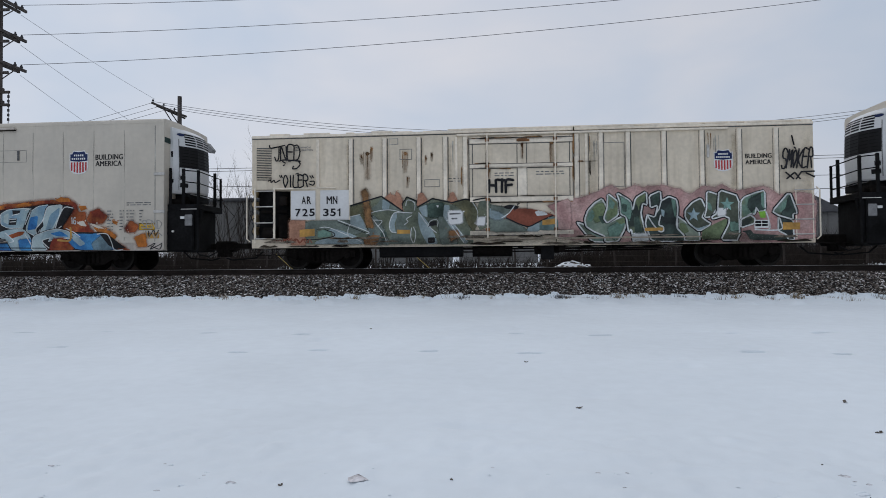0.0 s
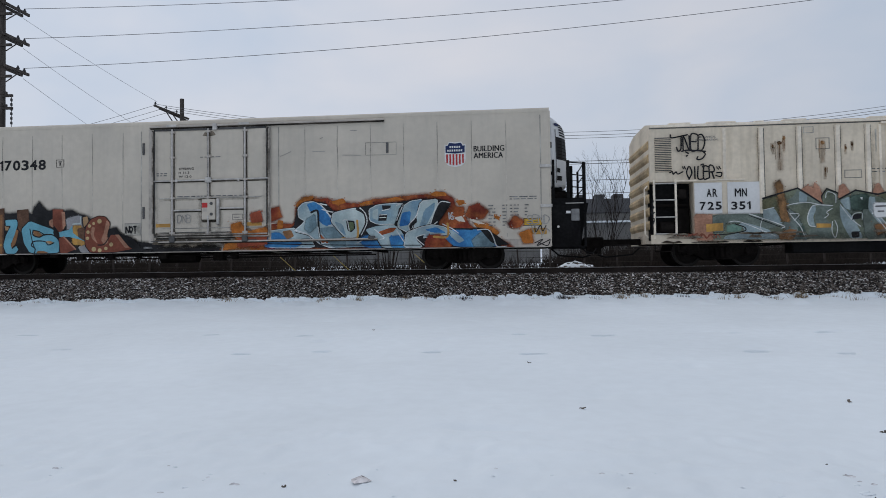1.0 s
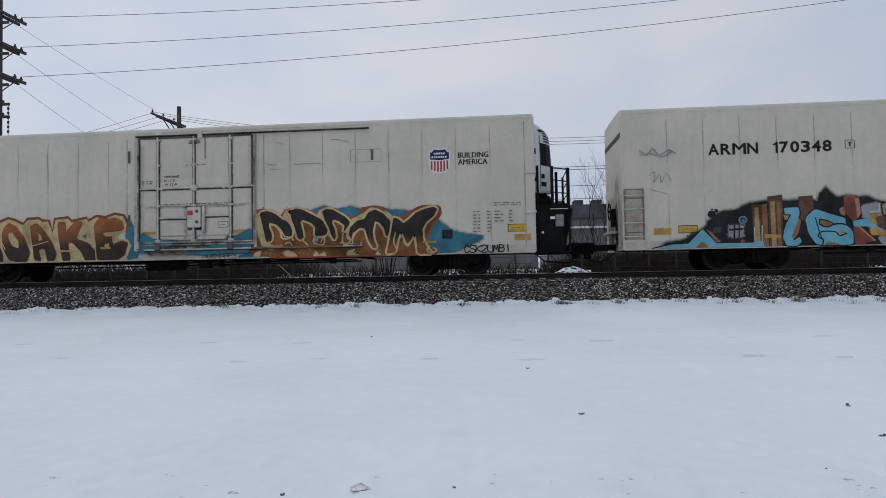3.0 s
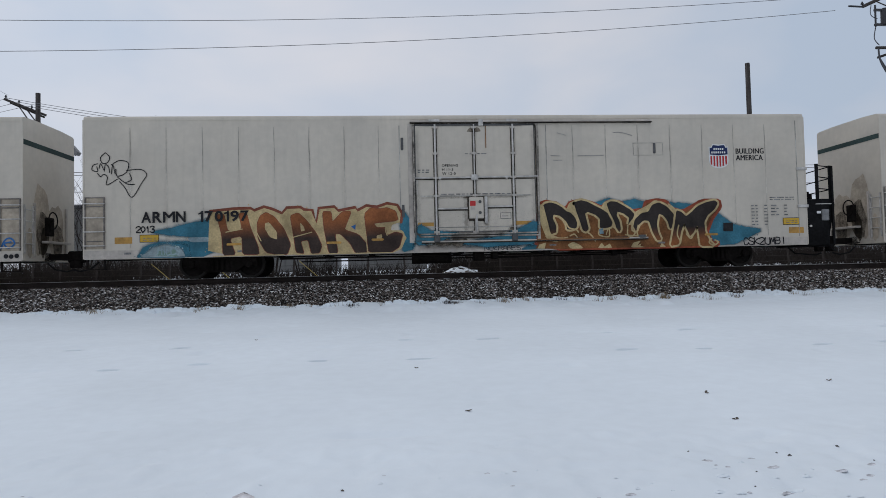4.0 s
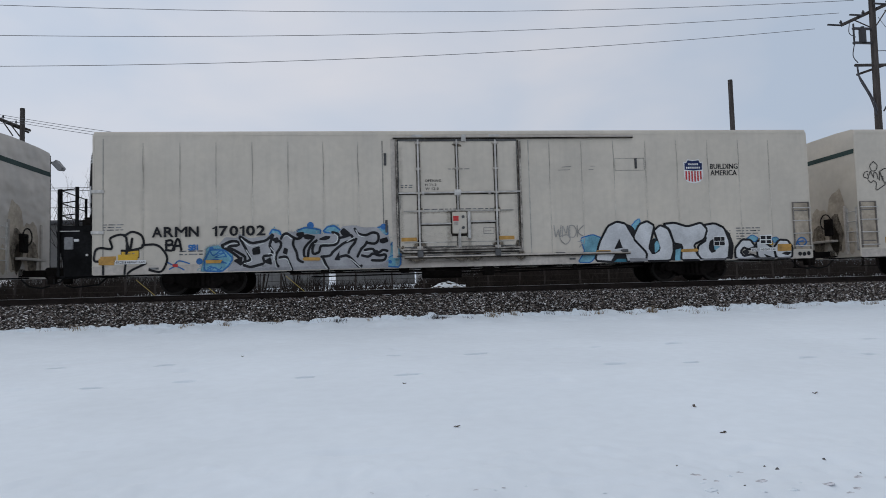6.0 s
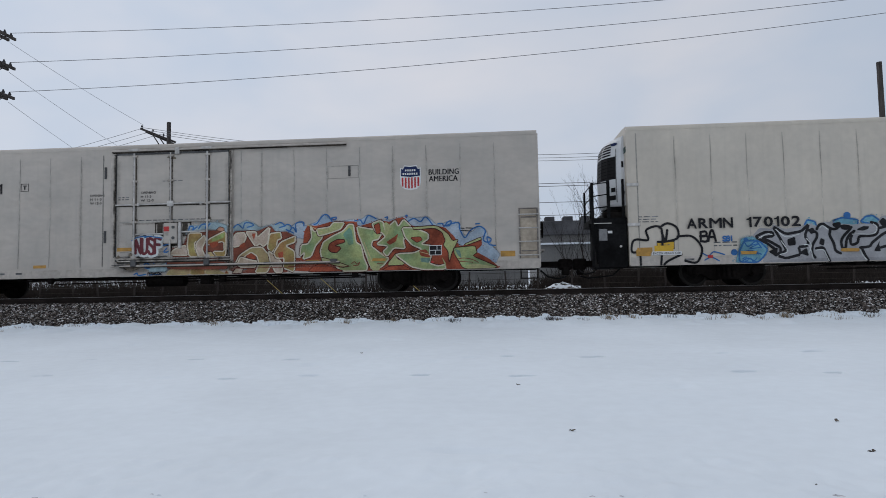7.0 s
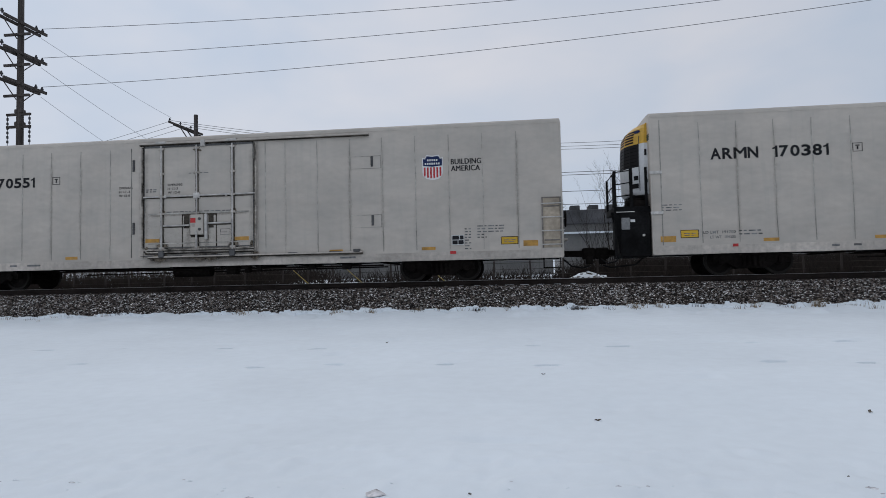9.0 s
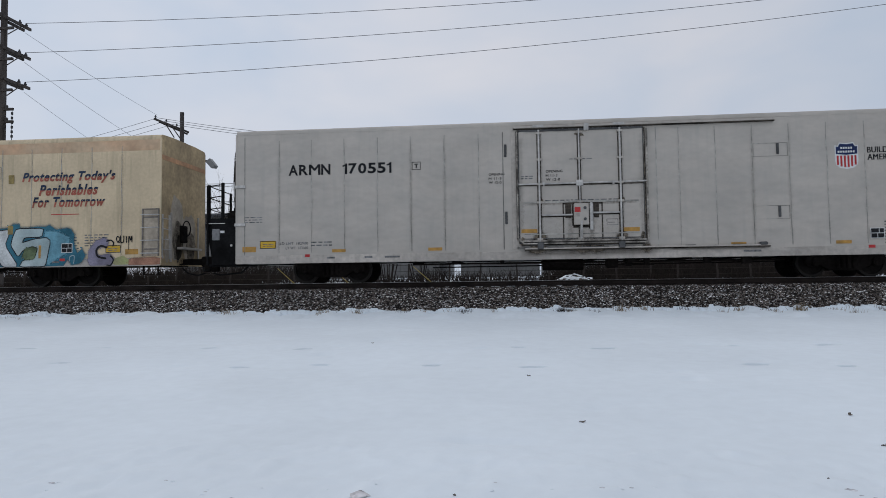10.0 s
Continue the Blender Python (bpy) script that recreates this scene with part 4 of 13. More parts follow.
    deck = piece("equipment_deck", Shape().box(min(X(0.02), X(1.12)), max(X(0.02), X(1.12)), -1.35, 0.45, 2.02, 2.22, 0.01), BLACK, car, "black steel deck with a railing")
    piece("fuel_tank", Shape().box(min(X(0.02), X(0.95)), max(X(0.02), X(0.95)), -1.40, 0.3, 0.62, 2.03, 0.04), BLACK, deck)
    piece("deck_bracket", Shape().prism([(X(0.95), 2.05), (X(1.22), 2.05), (X(1.02), 1.1), (X(0.98), 0.75), (X(0.92), 0.75)], 1, -1.3, -1.22), BLACK, deck)
    piece("stanchion", Shape().box(X(1.10) - 0.035, X(1.10) + 0.035, -1.40, -1.33, 0.66, 3.34, 0.008), BLACK, deck)
    piece("frame_step", Shape().box(min(X(0.62), X(1.08)), max(X(0.62), X(1.08)), -1.36, -1.0, 0.60, 0.68, 0.01).box(X(0.62) - 0.03, X(0.62) + 0.03, -1.36, -1.28, 0.6, 2.05), BLACK, deck)
    piece("control_box", Shape().box(min(X(0.66), X(0.92)), max(X(0.66), X(0.92)), -1.44, -1.39, 1.48, 1.86, 0.02), DECK_GREY, deck, "grey control box on the tank")
    piece("compressor", Shape().rod((X(0.35), -0.9, 2.22), (X(0.35), -0.9, 2.50), 0.2, 14).rod((X(0.62), -0.55, 2.36), (X(0.1), -0.55, 2.36), 0.14, 12).box(min(X(0.05), X(0.5)), max(X(0.05), X(0.5)), -1.2, -1.05, 2.22, 2.42, 0.02), UNDER, deck)
    piece("deck_edge", Shape().box(min(X(0.5), X(1.10)), max(X(0.5), X(1.10)), -1.375, -1.36, 2.035, 2.06), STEEL, deck)
    piece("cable_loop", Shape().path([(X(0.9), -1.2, 0.72), (X(1.1), -1.25, 0.5), (X(1.35), -1.1, 0.45), (X(1.5), -0.8, 0.6)], 0.022), BLACK, deck)
    piece("tank_label", Shape().box(min(X(0.5), X(0.64)), max(X(0.5), X(0.64)), -1.412, -1.395, 1.72, 1.80), PAPER, deck)
    piece("drain_cock", Shape().rod((X(0.25), -1.44, 1.3), (X(0.25), -1.38, 1.3), 0.04), STEEL, deck)
    for a, y, z1, r in ((0.12, -1.35, 3.45, 0.04), (0.58, -1.35, 3.42, 0.05), (1.08, -1.30, 3.36, 0.045), (0.86, 0.40, 3.5, 0.05), (1.08, 0.40, 3.3, 0.035)):
        piece("railing_post", Shape().box(X(a) - r, X(a) + r, y - 0.03, y + 0.03, 2.2, z1, 0.006), BLACK, deck)
    for z, zz in ((3.36, 3.32), (2.98, 2.92), (2.58, 2.54)):
        piece("railing_bar", Shape().rod((X(0.58), -1.35, z), (X(1.08), -1.30, zz), 0.018, 6).rod((X(1.08), -1.30, zz), (X(1.08), 0.40, zz - 0.05), 0.018, 6), BLACK, deck)
    piece("end_band", Shape().box(min(X(-0.02), X(0.012)), max(X(-0.02), X(0.012)), -1.585, 1.585, 4.30, 4.48), GREEN_BAND, car)
    for z in (3.22, 1.96):
        piece("corner_hinge", Shape().box(min(X(-0.32), X(0.06)), max(X(-0.32), X(0.06)), SIDE - 0.045, SIDE + 0.02, z - 0.05, z + 0.05, 0.012), STEEL, car)
    piece("corner_post", Shape().box(min(X(-0.30), X(-0.27)), max(X(-0.30), X(-0.27)), SIDE - 0.006, SIDE, 0.95, 4.85), SEAM, car)


def ladder_end(car, end, way, band, band_z=(4.26, 4.42)):
    """The plain end wall, with grab irons, brake gear and a step box."""
    X = lambda a: end + way * a
    if band:
        piece("end_band", Shape().box(min(X(-0.01), X(0.01)), max(X(-0.01), X(0.01)), -1.585, 1.585, *band_z), band, car)
    s = Shape()
    for y in (-1.5, -1.05):
        s.box(X(0.02) - 0.02, X(0.02) + 0.02, y - 0.03, y + 0.03, 0.9, 2.4)
    for z in (1.2, 1.55, 1.9, 2.25):
        s.rod((X(0.06), -1.5, z), (X(0.06), -1.05, z), 0.016, 6)
    piece("end_ladder", s, STEEL, car)
    rng = random.Random(int(abs(end) * 10))
    for k, (cy, cz, w, h, m_) in enumerate(((-0.55, 1.9, 0.55, 1.3, LADDER_BAY), (0.3, 1.7, 0.6, 1.0, LADDER_BAY), (-0.45, 1.5, 0.4, 0.8, SOOT), (0.45, 1.4, 0.4, 0.6, SOOT), (-1.2, 1.2, 0.2, 0.5, LADDER_BAY), (-0.4, 1.3, 0.25, 0.5, GRIME))):
        ring = [(cy + w * math.cos(a * 0.3927) * rng.uniform(0.7, 1.1), cz + h * math.sin(a * 0.3927) * rng.uniform(0.75, 1.1)) for a in range(16)]
        ring = [(y, max(z, 0.75)) for y, z in ring]
        x_out = X(0.006 + 0.002 * k)
        me = flat_mesh("end_grime", [(x_out, y, z) for y, z in ring], [tuple(range(16))])
        me.materials.append(m_)
        piece("end_grime", me, m_, car)
    piece("brake_platform", Shape().box(min(X(0.02), X(0.24)), max(X(0.02), X(0.24)), -0.55, 0.9, 1.25, 1.33, 0.01), SILL, car)
    s = Shape()
    for i in range(16):
        a, b = 2 * math.pi * i / 16, 2 * math.pi * (i + 1) / 16
        s.rod((X(0.2), -0.2 + 0.27 * math.cos(a), 2.0 + 0.27 * math.sin(a)), (X(0.2), -0.2 + 0.27 * math.cos(b), 2.0 + 0.27 * math.sin(b)), 0.022, 6)
    s.rod((X(0.0), -0.2, 2.0), (X(0.22), -0.2, 2.0), 0.04)
    s.box(min(X(0.01), X(0.14)), max(X(0.01), X(0.14)), -0.35, 0.0, 1.5, 2.1, 0.02)
    piece("brake_wheel", s, UNDER, car, "grimy hand-brake wheel")
    piece("end_ribs", Shape().box(min(X(0), X(0.05)), max(X(0), X(0.05)), -1.0, -0.92, 0.8, 2.5).box(min(X(0), X(0.05)), max(X(0), X(0.05)), 0.95, 1.03, 0.8, 2.5), SILL, car)
    piece("step", Shape().box(min(X(-0.62), X(-0.58)), max(X(-0.62), X(-0.58)), SIDE + 0.02, SIDE + 0.08, 0.36, 0.7).box(min(X(-0.1), X(-0.06)), max(X(-0.1), X(-0.06)), SIDE + 0.02, SIDE + 0.08, 0.36, 0.7).box(min(X(-0.62), X(-0.06)), max(X(-0.62), X(-0.06)), SIDE + 0.02, SIDE + 0.16, 0.34, 0.37), UNDER, car)


def reefer(x, unit_right, label, paint=None, number="", number_box=None, slogan=True, hood=None, end_band=GREEN_BAND, recess=False, hatches=1, end_paint=None, band_z=(4.26, 4.42), name="refrigerator_car"):
    paint, hood = paint or WHITE, hood or UNIT_WHITE
    car = thing(name, label, "rail car", "cars of the train", pose(x, TRACK_Y, 0))
    TRAIN.append((car, x))
    piece("body", shell(HALF, TOP, LOW, (paint, end_paint or paint)), paint, car)
    piece("side_sill", Shape().box(-HALF, HALF, SIDE - 0.012, SIDE, LOW - 0.02, 0.93, 0.004), SILL, car)
    piece("roof_rail", Shape().box(-HALF - 0.004, HALF + 0.004, SIDE - 0.008, SIDE + 0.01, TOP - 0.16, TOP - 0.125), paint, car)
    for e in (-1, 1):
        piece("corner_post", Shape().box(e * HALF - 0.03, e * HALF + 0.03, SIDE - 0.010, SIDE + 0.03, LOW, TOP - 0.13, 0.01), paint, car)
    u = -1.60 if unit_right else -2.48
    left = [-10.25 + 1.093 * i for i in range(8)] if unit_right else [-10.17 + 1.095 * i for i in range(7)]
    right = [3.70 + 1.093 * i for i in range(7)] if unit_right else [2.63 + 1.09 * i for i in range(8)]
    for k, sx in enumerate(left + right):
        seam = piece("panel_seam", (FAINT_SEAMS if paint is WHITE else SEAM_MESHES)[(k * 5 + int(abs(x))) % 6], SEAM, car, at=pose(sx, 0, 0))
        soft_strip(seam, "seam_dirt", 0.0, 0.10, 1.0, 4.72, SOOT, 0.0085, (0.22, 0.5, 0.34, 0.6, 0.28)[(k * 3 + int(abs(x))) % 5] * (1.0 if paint is not WHITE else 0.3 if x > -30 else 0.6))
    plug_door(car, u, paint, recess)
    hx = u + 7.32
    for z in ((3.72, 1.79) if hatches > 1 else (3.72,)):
        h = piece("hatch_cover", Shape().box(hx, hx + 1.02, SIDE - 0.008, SIDE, z + 0.40, z + 0.415).box(hx, hx + 0.015, SIDE - 0.008, SIDE, z, z + 0.41).box(hx + 1.005, hx + 1.02, SIDE - 0.008, SIDE, z, z + 0.41).box(hx, hx + 1.02, SIDE - 0.008, SIDE, z, z + 0.012), SEAM, car)
        piece("hatch_handle", Shape().box(hx + 0.68, hx + 0.76, SIDE - 0.03, SIDE, z + 0.06, z + 0.40, 0.01), TRIM_DARK, h)
    if unit_right:
        ladder(car, -11.30, paint)
        cooling_unit(car, HALF, 1, hood, end_band)
        ladder_end(car, -HALF, -1, end_band, band_z)
        coupler(car, HALF, 1, 1.38)
        coupler(car, -HALF, -1, 0.95)
        truck(car, 8.8)
        truck(car, -7.7)
    else:
        ladder(car, 11.30, paint)
        cooling_unit(car, -HALF, -1, hood, end_band)
        ladder_end(car, HALF, 1, end_band, band_z)
        coupler(car, -HALF, -1, 1.38)
        coupler(car, HALF, 1, 0.95)
        truck(car, 7.65)
        truck(car, -8.6)
    underframe(car, HALF, int(abs(x)) + 3)
    lx = 8.33 if unit_right else 7.25
    if slogan:
        shield(car, lx, 4.05, 0.62)
        word(car, "slogan", "BUILDING", lx + 0.90, lx + 1.88, 3.74, 3.92, INK, bold=0.0, strike=0.015)
        word(car, "slogan", "AMERICA", lx + 0.90, lx + 1.84, 3.52, 3.70, INK, bold=0.0, strike=0.015)
    if number:
        x0, x1, z0, z1 = number_box
        lift = 0.045 if z1 < 3 else 0.0
        mark(car, "reporting_mark", number[0], x0, x0 + 0.41 * (x1 - x0), z0, z1, INK, lift=lift)
        mark(car, "reporting_mark", number[1], x0 + 0.53 * (x1 - x0), x1, z0, z1, INK, lift=lift)
    return car


def decals(car, unit_right, seed):
    """The small labels that every modern car carries."""
    if unit_right:
        for x, z in ((-10.72, 1.13), (10.98, 1.06)):
            panel(car, "reflector", x, x + 0.52, z, z + 0.2, AMBER, label="amber reflective strip")
        for x, z in ((-9.98, 1.16), (10.78, 1.34)):
            panel(car, "warning_label", x, x + 0.58, z, z + 0.24, INK, 2)
            panel(car, "warning_label", x + 0.02, x + 0.56, z + 0.02, z + 0.22, YELLOW, 3, label="yellow warning label")
            bars(car, x + 0.1, x + 0.5, (z + 0.12, z + 0.06), INK_WORN, 0.02, seed=seed, lift=0.008)
        for x0, x1, n in ((9.68, 9.90, 7), (10.12, 10.28, 7), (10.36, 10.64, 4), (10.82, 10.96, 4)):
            bars(car, x0, x1, [1.98 - 0.105 * i for i in range(n)], INK_WORN, 0.034, 2, seed + int(x0 * 10), lift=0.035)
        bars(car, 10.35, 11.2, (2.25, 2.18), INK_WORN, 0.03, 4, seed + 3)
    else:
        for x, z in ((-11.42, 1.05), (10.40, 1.05), (7.15, 1.0), (-8.4, 1.0), (-5.25, 1.0), (4.1, 1.0)):
            w, h = (0.46, 0.18) if abs(x) > 9 else (0.45, 0.10)
            panel(car, "reflector", x, x + w, z, z + h, AMBER, label="amber reflective strip")
        for x, z in ((-10.82, 1.16), (9.70, 1.12)):
            panel(car, "warning_label", x, x + 0.54, z, z + 0.25, INK, 2)
            panel(car, "warning_label", x + 0.02, x + 0.52, z + 0.02, z + 0.23, YELLOW, 3, label="yellow warning label")
            bars(car, x + 0.1, x + 0.46, (z + 0.13, z + 0.07), INK_WORN, 0.02, seed=seed, lift=0.008)
        bars(car, 8.55, 8.75, [1.0 + 0.09 * i for i in range(8)], INK_WORN, 0.035, 2, seed + 1)
        bars(car, 8.95, 9.25, [1.35 + 0.09 * i for i in range(5)], INK_WORN, 0.035, 2, seed + 4)
        bars(car, 9.3, 9.8, [1.53 + 0.09 * i for i in range(3)], INK_WORN, 0.035, 3, seed + 2)
        bars(car, -11.35, -10.75, (2.18, 2.1, 2.02), INK_WORN, 0.03, 4, seed + 3)
        bars(car, -9.1, -8.4, (1.32, 1.22), INK_WORN, 0.04, 3, seed + 5)
        panel(car, "red_mark", 8.1 - 0.03, 8.26, 0.86, 0.95, RED, 6)
        panel(car, "red_mark", -9.3, -9.14, 0.86, 0.95, RED, 6)
    x = 8.13
    if not unit_right:
        panel(car, "service_panel", x, x + 0.40, 1.14, 1.46, PAPER, 10)
    s = Shape()
    for a, b, c, d in ((0.02, 0.19, 1.16, 1.29), (0.21, 0.38, 1.16, 1.29), (0.02, 0.24, 1.31, 1.44), (0.26, 0.38, 1.31, 1.44)):
        s.box(x + a, x + b, SIDE - 0.036, SIDE - 0.03, c, d)
    if not unit_right:
        piece("service_panel", s, INK, car, "black stencilled service panel")
    rng = random.Random(seed)
    for i in range(6):
        xx = rng.uniform(-10.5, 10.5)
        panel(car, "sill_stencil", xx, xx + rng.uniform(0.15, 0.3), 0.80, 0.86, INK_WORN, 6)


# ---- sprayed paint: letters drawn with broad strokes on a ten by ten grid ----
GLYPH = {
    "A": "00 39 69 90/24 74", "B": "00 09/09 69 87 65 05/05 75 93 70 00", "C": "97 79 29 06 03 20 70 92", "D": "00 09/09 59 96 93 50 00",
    "E": "90 00 09 99/05 75", "F": "00 09 99/05 75", "H": "00 09/90 99/05 95", "I": "50 59", "J": "79 72 50 20 02", "K": "00 09/99 14 90", "L": "09 00 90", "M": "00 19 53 89 90",
    "N": "00 09 90 99", "O": "40 05 49 95 40", "P": "00 09 69 96 64 04", "Q": "40 05 49 95 40/62 90", "R": "00 09 69 96 65 05/55 90", "S": "98 69 29 07 25 74 92 70 20 01",
    "T": "09 99/59 50", "U": "09 03 20 70 93 99", "V": "09 50 99", "W": "09 20 56 70 99", "X": "09 90/00 99", "Y": "09 55 99/55 50", "Z": "09 99 00 90",
    "3": "08 39 79 97 55 94 70 30 01", "2": "07 29 79 96 00 90", "0": "40 05 49 95 40", "1": "37 59 50", "6": "89 39 03 30 80 94 65 14", "!": "59 54/51 50",
}


def smooth_line(pts, closed=False, n=5):
    p = [Vector(q) for q in pts]
    if len(p) < 3:
        return p
    out = []
    last = len(p) if closed else len(p) - 1
    for i in range(last):
        g = (lambda k: p[k % len(p)]) if closed else (lambda k: p[min(max(k, 0), len(p) - 1)])
        a, b, c, d = g(i - 1), g(i), g(i + 1), g(i + 2)
        for k in range(n):
            u = k / n
            out.append(0.5 * (2 * b + (c - a) * u + (2 * a - 5 * b + 4 * c - d) * u * u + (3 * b - a - 3 * c + d) * u ** 3))
    if not closed:
        out.append(p[-1])
    return out


def cut_corners(pts, rounds=1, k=0.13):
    """A closed outline with its corners cut off."""
    line = [Vector(p) for p in pts]
    for _ in range(rounds):
        nxt = []
        for i, p in enumerate(line):
            q = line[(i + 1) % len(line)]
            nxt += [p.lerp(q, k), p.lerp(q, 1 - k)]
        line = nxt
    return line


def ribbon(s, line, width, y, flare=0.0, square=False):
    """A flat band of paint along a line in x and z; flare widens it towards its end."""
    n = len(line)
    vs, fs = [], []
    for i, p in enumerate(line):
        d = line[min(i + 1, n - 1)] - line[max(i - 1, 0)]
        d = d.normalized() if d.length > 1e-6 else Vector((1, 0))
        w = 0.5 * width * (1 + flare * (i / max(n - 1, 1) - 0.4))
        q = p
        if square and i in (0, n - 1):
            q = p + d * (0.3 * width if i else -0.3 * width)
        vs += [(q.x - d.y * w, y, q.y + d.x * w), (q.x + d.y * w, y, q.y - d.x * w)]
    for i in range(n - 1):
        fs.append((2 * i, 2 * i + 1, 2 * i + 3, 2 * i + 2))
    s.add(vs, fs)
    if not square:
        for i, sgn in ((0, -1), (n - 1, 1)):
            c = line[i]
            w = 0.5 * width * (1 + flare * (i / max(n - 1, 1) - 0.4))
            s.add([(c.x + w * math.cos(k * 0.7854), y - 0.0002, c.y + w * math.sin(k * 0.7854)) for k in range(8)], [tuple(range(8))])


def flat_piece(name, s, material, parent, label=""):
    me = flat_mesh(name, s.v, s.f)
    me.materials.append(material)
    return piece(name, me, material, parent, label)


SOFT = {}


def soft_of(material):
    """The same paint as thin overspray, its cover fading out from the edge."""
    if material.name not in SOFT:
        m = material.copy()
        m.name = material.name + "_overspray"
        nt = m.node_tree
        out = [n for n in nt.nodes if n.type == "OUTPUT_MATERIAL"][0]
        b = [n for n in nt.nodes if n.type == "BSDF_PRINCIPLED"][0]
        at = nt.nodes.new("ShaderNodeAttribute")
        at.attribute_name = "cover"
        tc = nt.nodes.new("ShaderNodeTexCoord")
        n1 = nt.nodes.new("ShaderNodeTexNoise")
        n1.inputs["Scale"].default_value, n1.inputs["Detail"].default_value = 9.0, 5.0
        nt.links.new(tc.outputs["Object"], n1.inputs["Vector"])
        mul = nt.nodes.new("ShaderNodeMath")
        mul.operation = "MULTIPLY_ADD"
        nt.links.new(n1.outputs["Fac"], mul.inputs[0])
        mul.inputs[1].default_value = 0.9
        mul.inputs[2].default_value = -0.45
        add = nt.nodes.new("ShaderNodeMath")
        add.operation, add.use_clamp = "ADD", True
        nt.links.new(mul.outputs[0], add.inputs[0])
        nt.links.new(at.outputs["Fac"], add.inputs[1])
        cut = nt.nodes.new("ShaderNodeMath")
        cut.operation = "MULTIPLY"
        nt.links.new(add.outputs[0], cut.inputs[0])
        nt.links.new(at.outputs["Fac"], cut.inputs[1])
        clear = nt.nodes.new("ShaderNodeBsdfTransparent")
        mx = nt.nodes.new("ShaderNodeMixShader")
        nt.links.new(cut.outputs[0], mx.inputs[0])
        nt.links.new(clear.outputs[0], mx.inputs[1])
        nt.links.new(b.outputs[0], mx.inputs[2])
        nt.links.new(mx.outputs[0], out.inputs["Surface"])
        SOFT[material.name] = m
    return SOFT[material.name]


def overspray(parent, line, material, y, reach):
    """A soft fringe of paint round an outline."""
    n = len(line)
    area = sum(line[i].x * line[(i + 1) % n].y - line[(i + 1) % n].x * line[i].y for i in range(n))
    sign = 1 if area > 0 else -1
    rings = ((-0.25, 1.0), (0.0, 1.0), (0.45, 0.55), (1.0, 0.0))
    vs, cover, fs = [], [], []
    for i in range(n):
        d = line[(i + 2) % n] - line[i - 2]
        d = d.normalized() if d.length > 1e-6 else Vector((1, 0))
        for k, c in rings:
            vs.append((line[i].x + sign * d.y * reach * k, y - 0.000004 * (i % 50), max(line[i].y - sign * d.x * reach * k, 0.69)))
            cover.append(c)
    for i in range(n):
        a, b = 4 * i, 4 * ((i + 1) % n)
        for k in range(3):
            fs.append((a + k, b + k, b + k + 1, a + k + 1))
    me = flat_mesh("overspray", vs, fs)
    at = me.attributes.new("cover", "FLOAT", "POINT")
    at.data.foreach_set("value", cover)
    me.materials.append(soft_of(material))
    piece("overspray", me, soft_of(material), parent)


def blob(car, name, pts, material, layer, lift=0.0, rough=0.0, seed=0, label="", sharp=False):
    """A filled patch of paint with a curved or ragged outline."""
    line = [Vector(p) for p in pts] if sharp else cut_corners(pts)
    if rough:
        fine = []
        for i, p in enumerate(line):
            q = line[(i + 1) % len(line)]
            steps = max(1, int((q - p).length / 0.07))
            fine += [p.lerp(q, k / steps) for k in range(steps)]
        line = [p + rough * Vector((noise.noise(Vector((p.x * 4, p.y * 4, seed))) + 0.6 * noise.noise(Vector((p.x * 11, p.y * 11, seed))), noise.noise(Vector((p.x * 4, p.y * 4, seed + 9))) + 0.6 * noise.noise(Vector((p.x * 11, p.y * 11, seed + 9))))) for p in line]
    y = SIDE - 0.014 - lift - 0.0005 * layer
    rng = random.Random(seed + len(line))
    mist = []
    if rough and name not in ("grime_patch", "dirt_patch", "rust_spot"):
        for p in line[::2]:
            for _ in range(2):
                r = rng.uniform(0.008, 0.035)
                mist.append((p.x + rng.gauss(0, 0.05), p.y + rng.gauss(0, 0.05), r * 0.7))
    tris = tessellate([[Vector((p.x, p.y, 0)) for p in line]])
    s = Shape()
    s.add([(p.x, y, p.y) for p in line], tris)
    for i, (mx, mz, r) in enumerate(mist):
        if mz - r > 0.69:
            s.add([(mx + r * math.cos(k * 1.047), y - 0.00001 * (i % 40 + 1), mz + r * math.sin(k * 1.047)) for k in range(6)], [tuple(range(6))])
    ob = flat_piece(name, s, material, car, label)
    reach = 1.6 * rough + 0.05
    wide = min(max(p.x for p in line) - min(p.x for p in line), max(p.y for p in line) - min(p.y for p in line))
    if rough >= 0.02 and wide > 2.2 * reach:
        overspray(ob, line, material, y + 0.0002, reach)
    return ob


def scribble(car, name, strokes, width, material, layer, lift=0.0, label="", flare=0.0, square=False, bend=True, ring=False):
    """Thin sprayed or marker lines."""
    s, made = Shape(), None
    apart = name in ("paint_line", "rust_run")
    for i, st in enumerate(strokes):
        line = cut_corners(st) if ring else smooth_line(st) if bend else [Vector(p) for p in st]
        ribbon(s, line + line[:1] if ring else line, width, SIDE - 0.014 - lift - 0.0005 * layer - 0.0001 * i, flare, square)
        if apart:
            made = flat_piece(name, s, material, car, label)
            s = Shape()
    return made if apart else flat_piece(name, s, material, car, label)


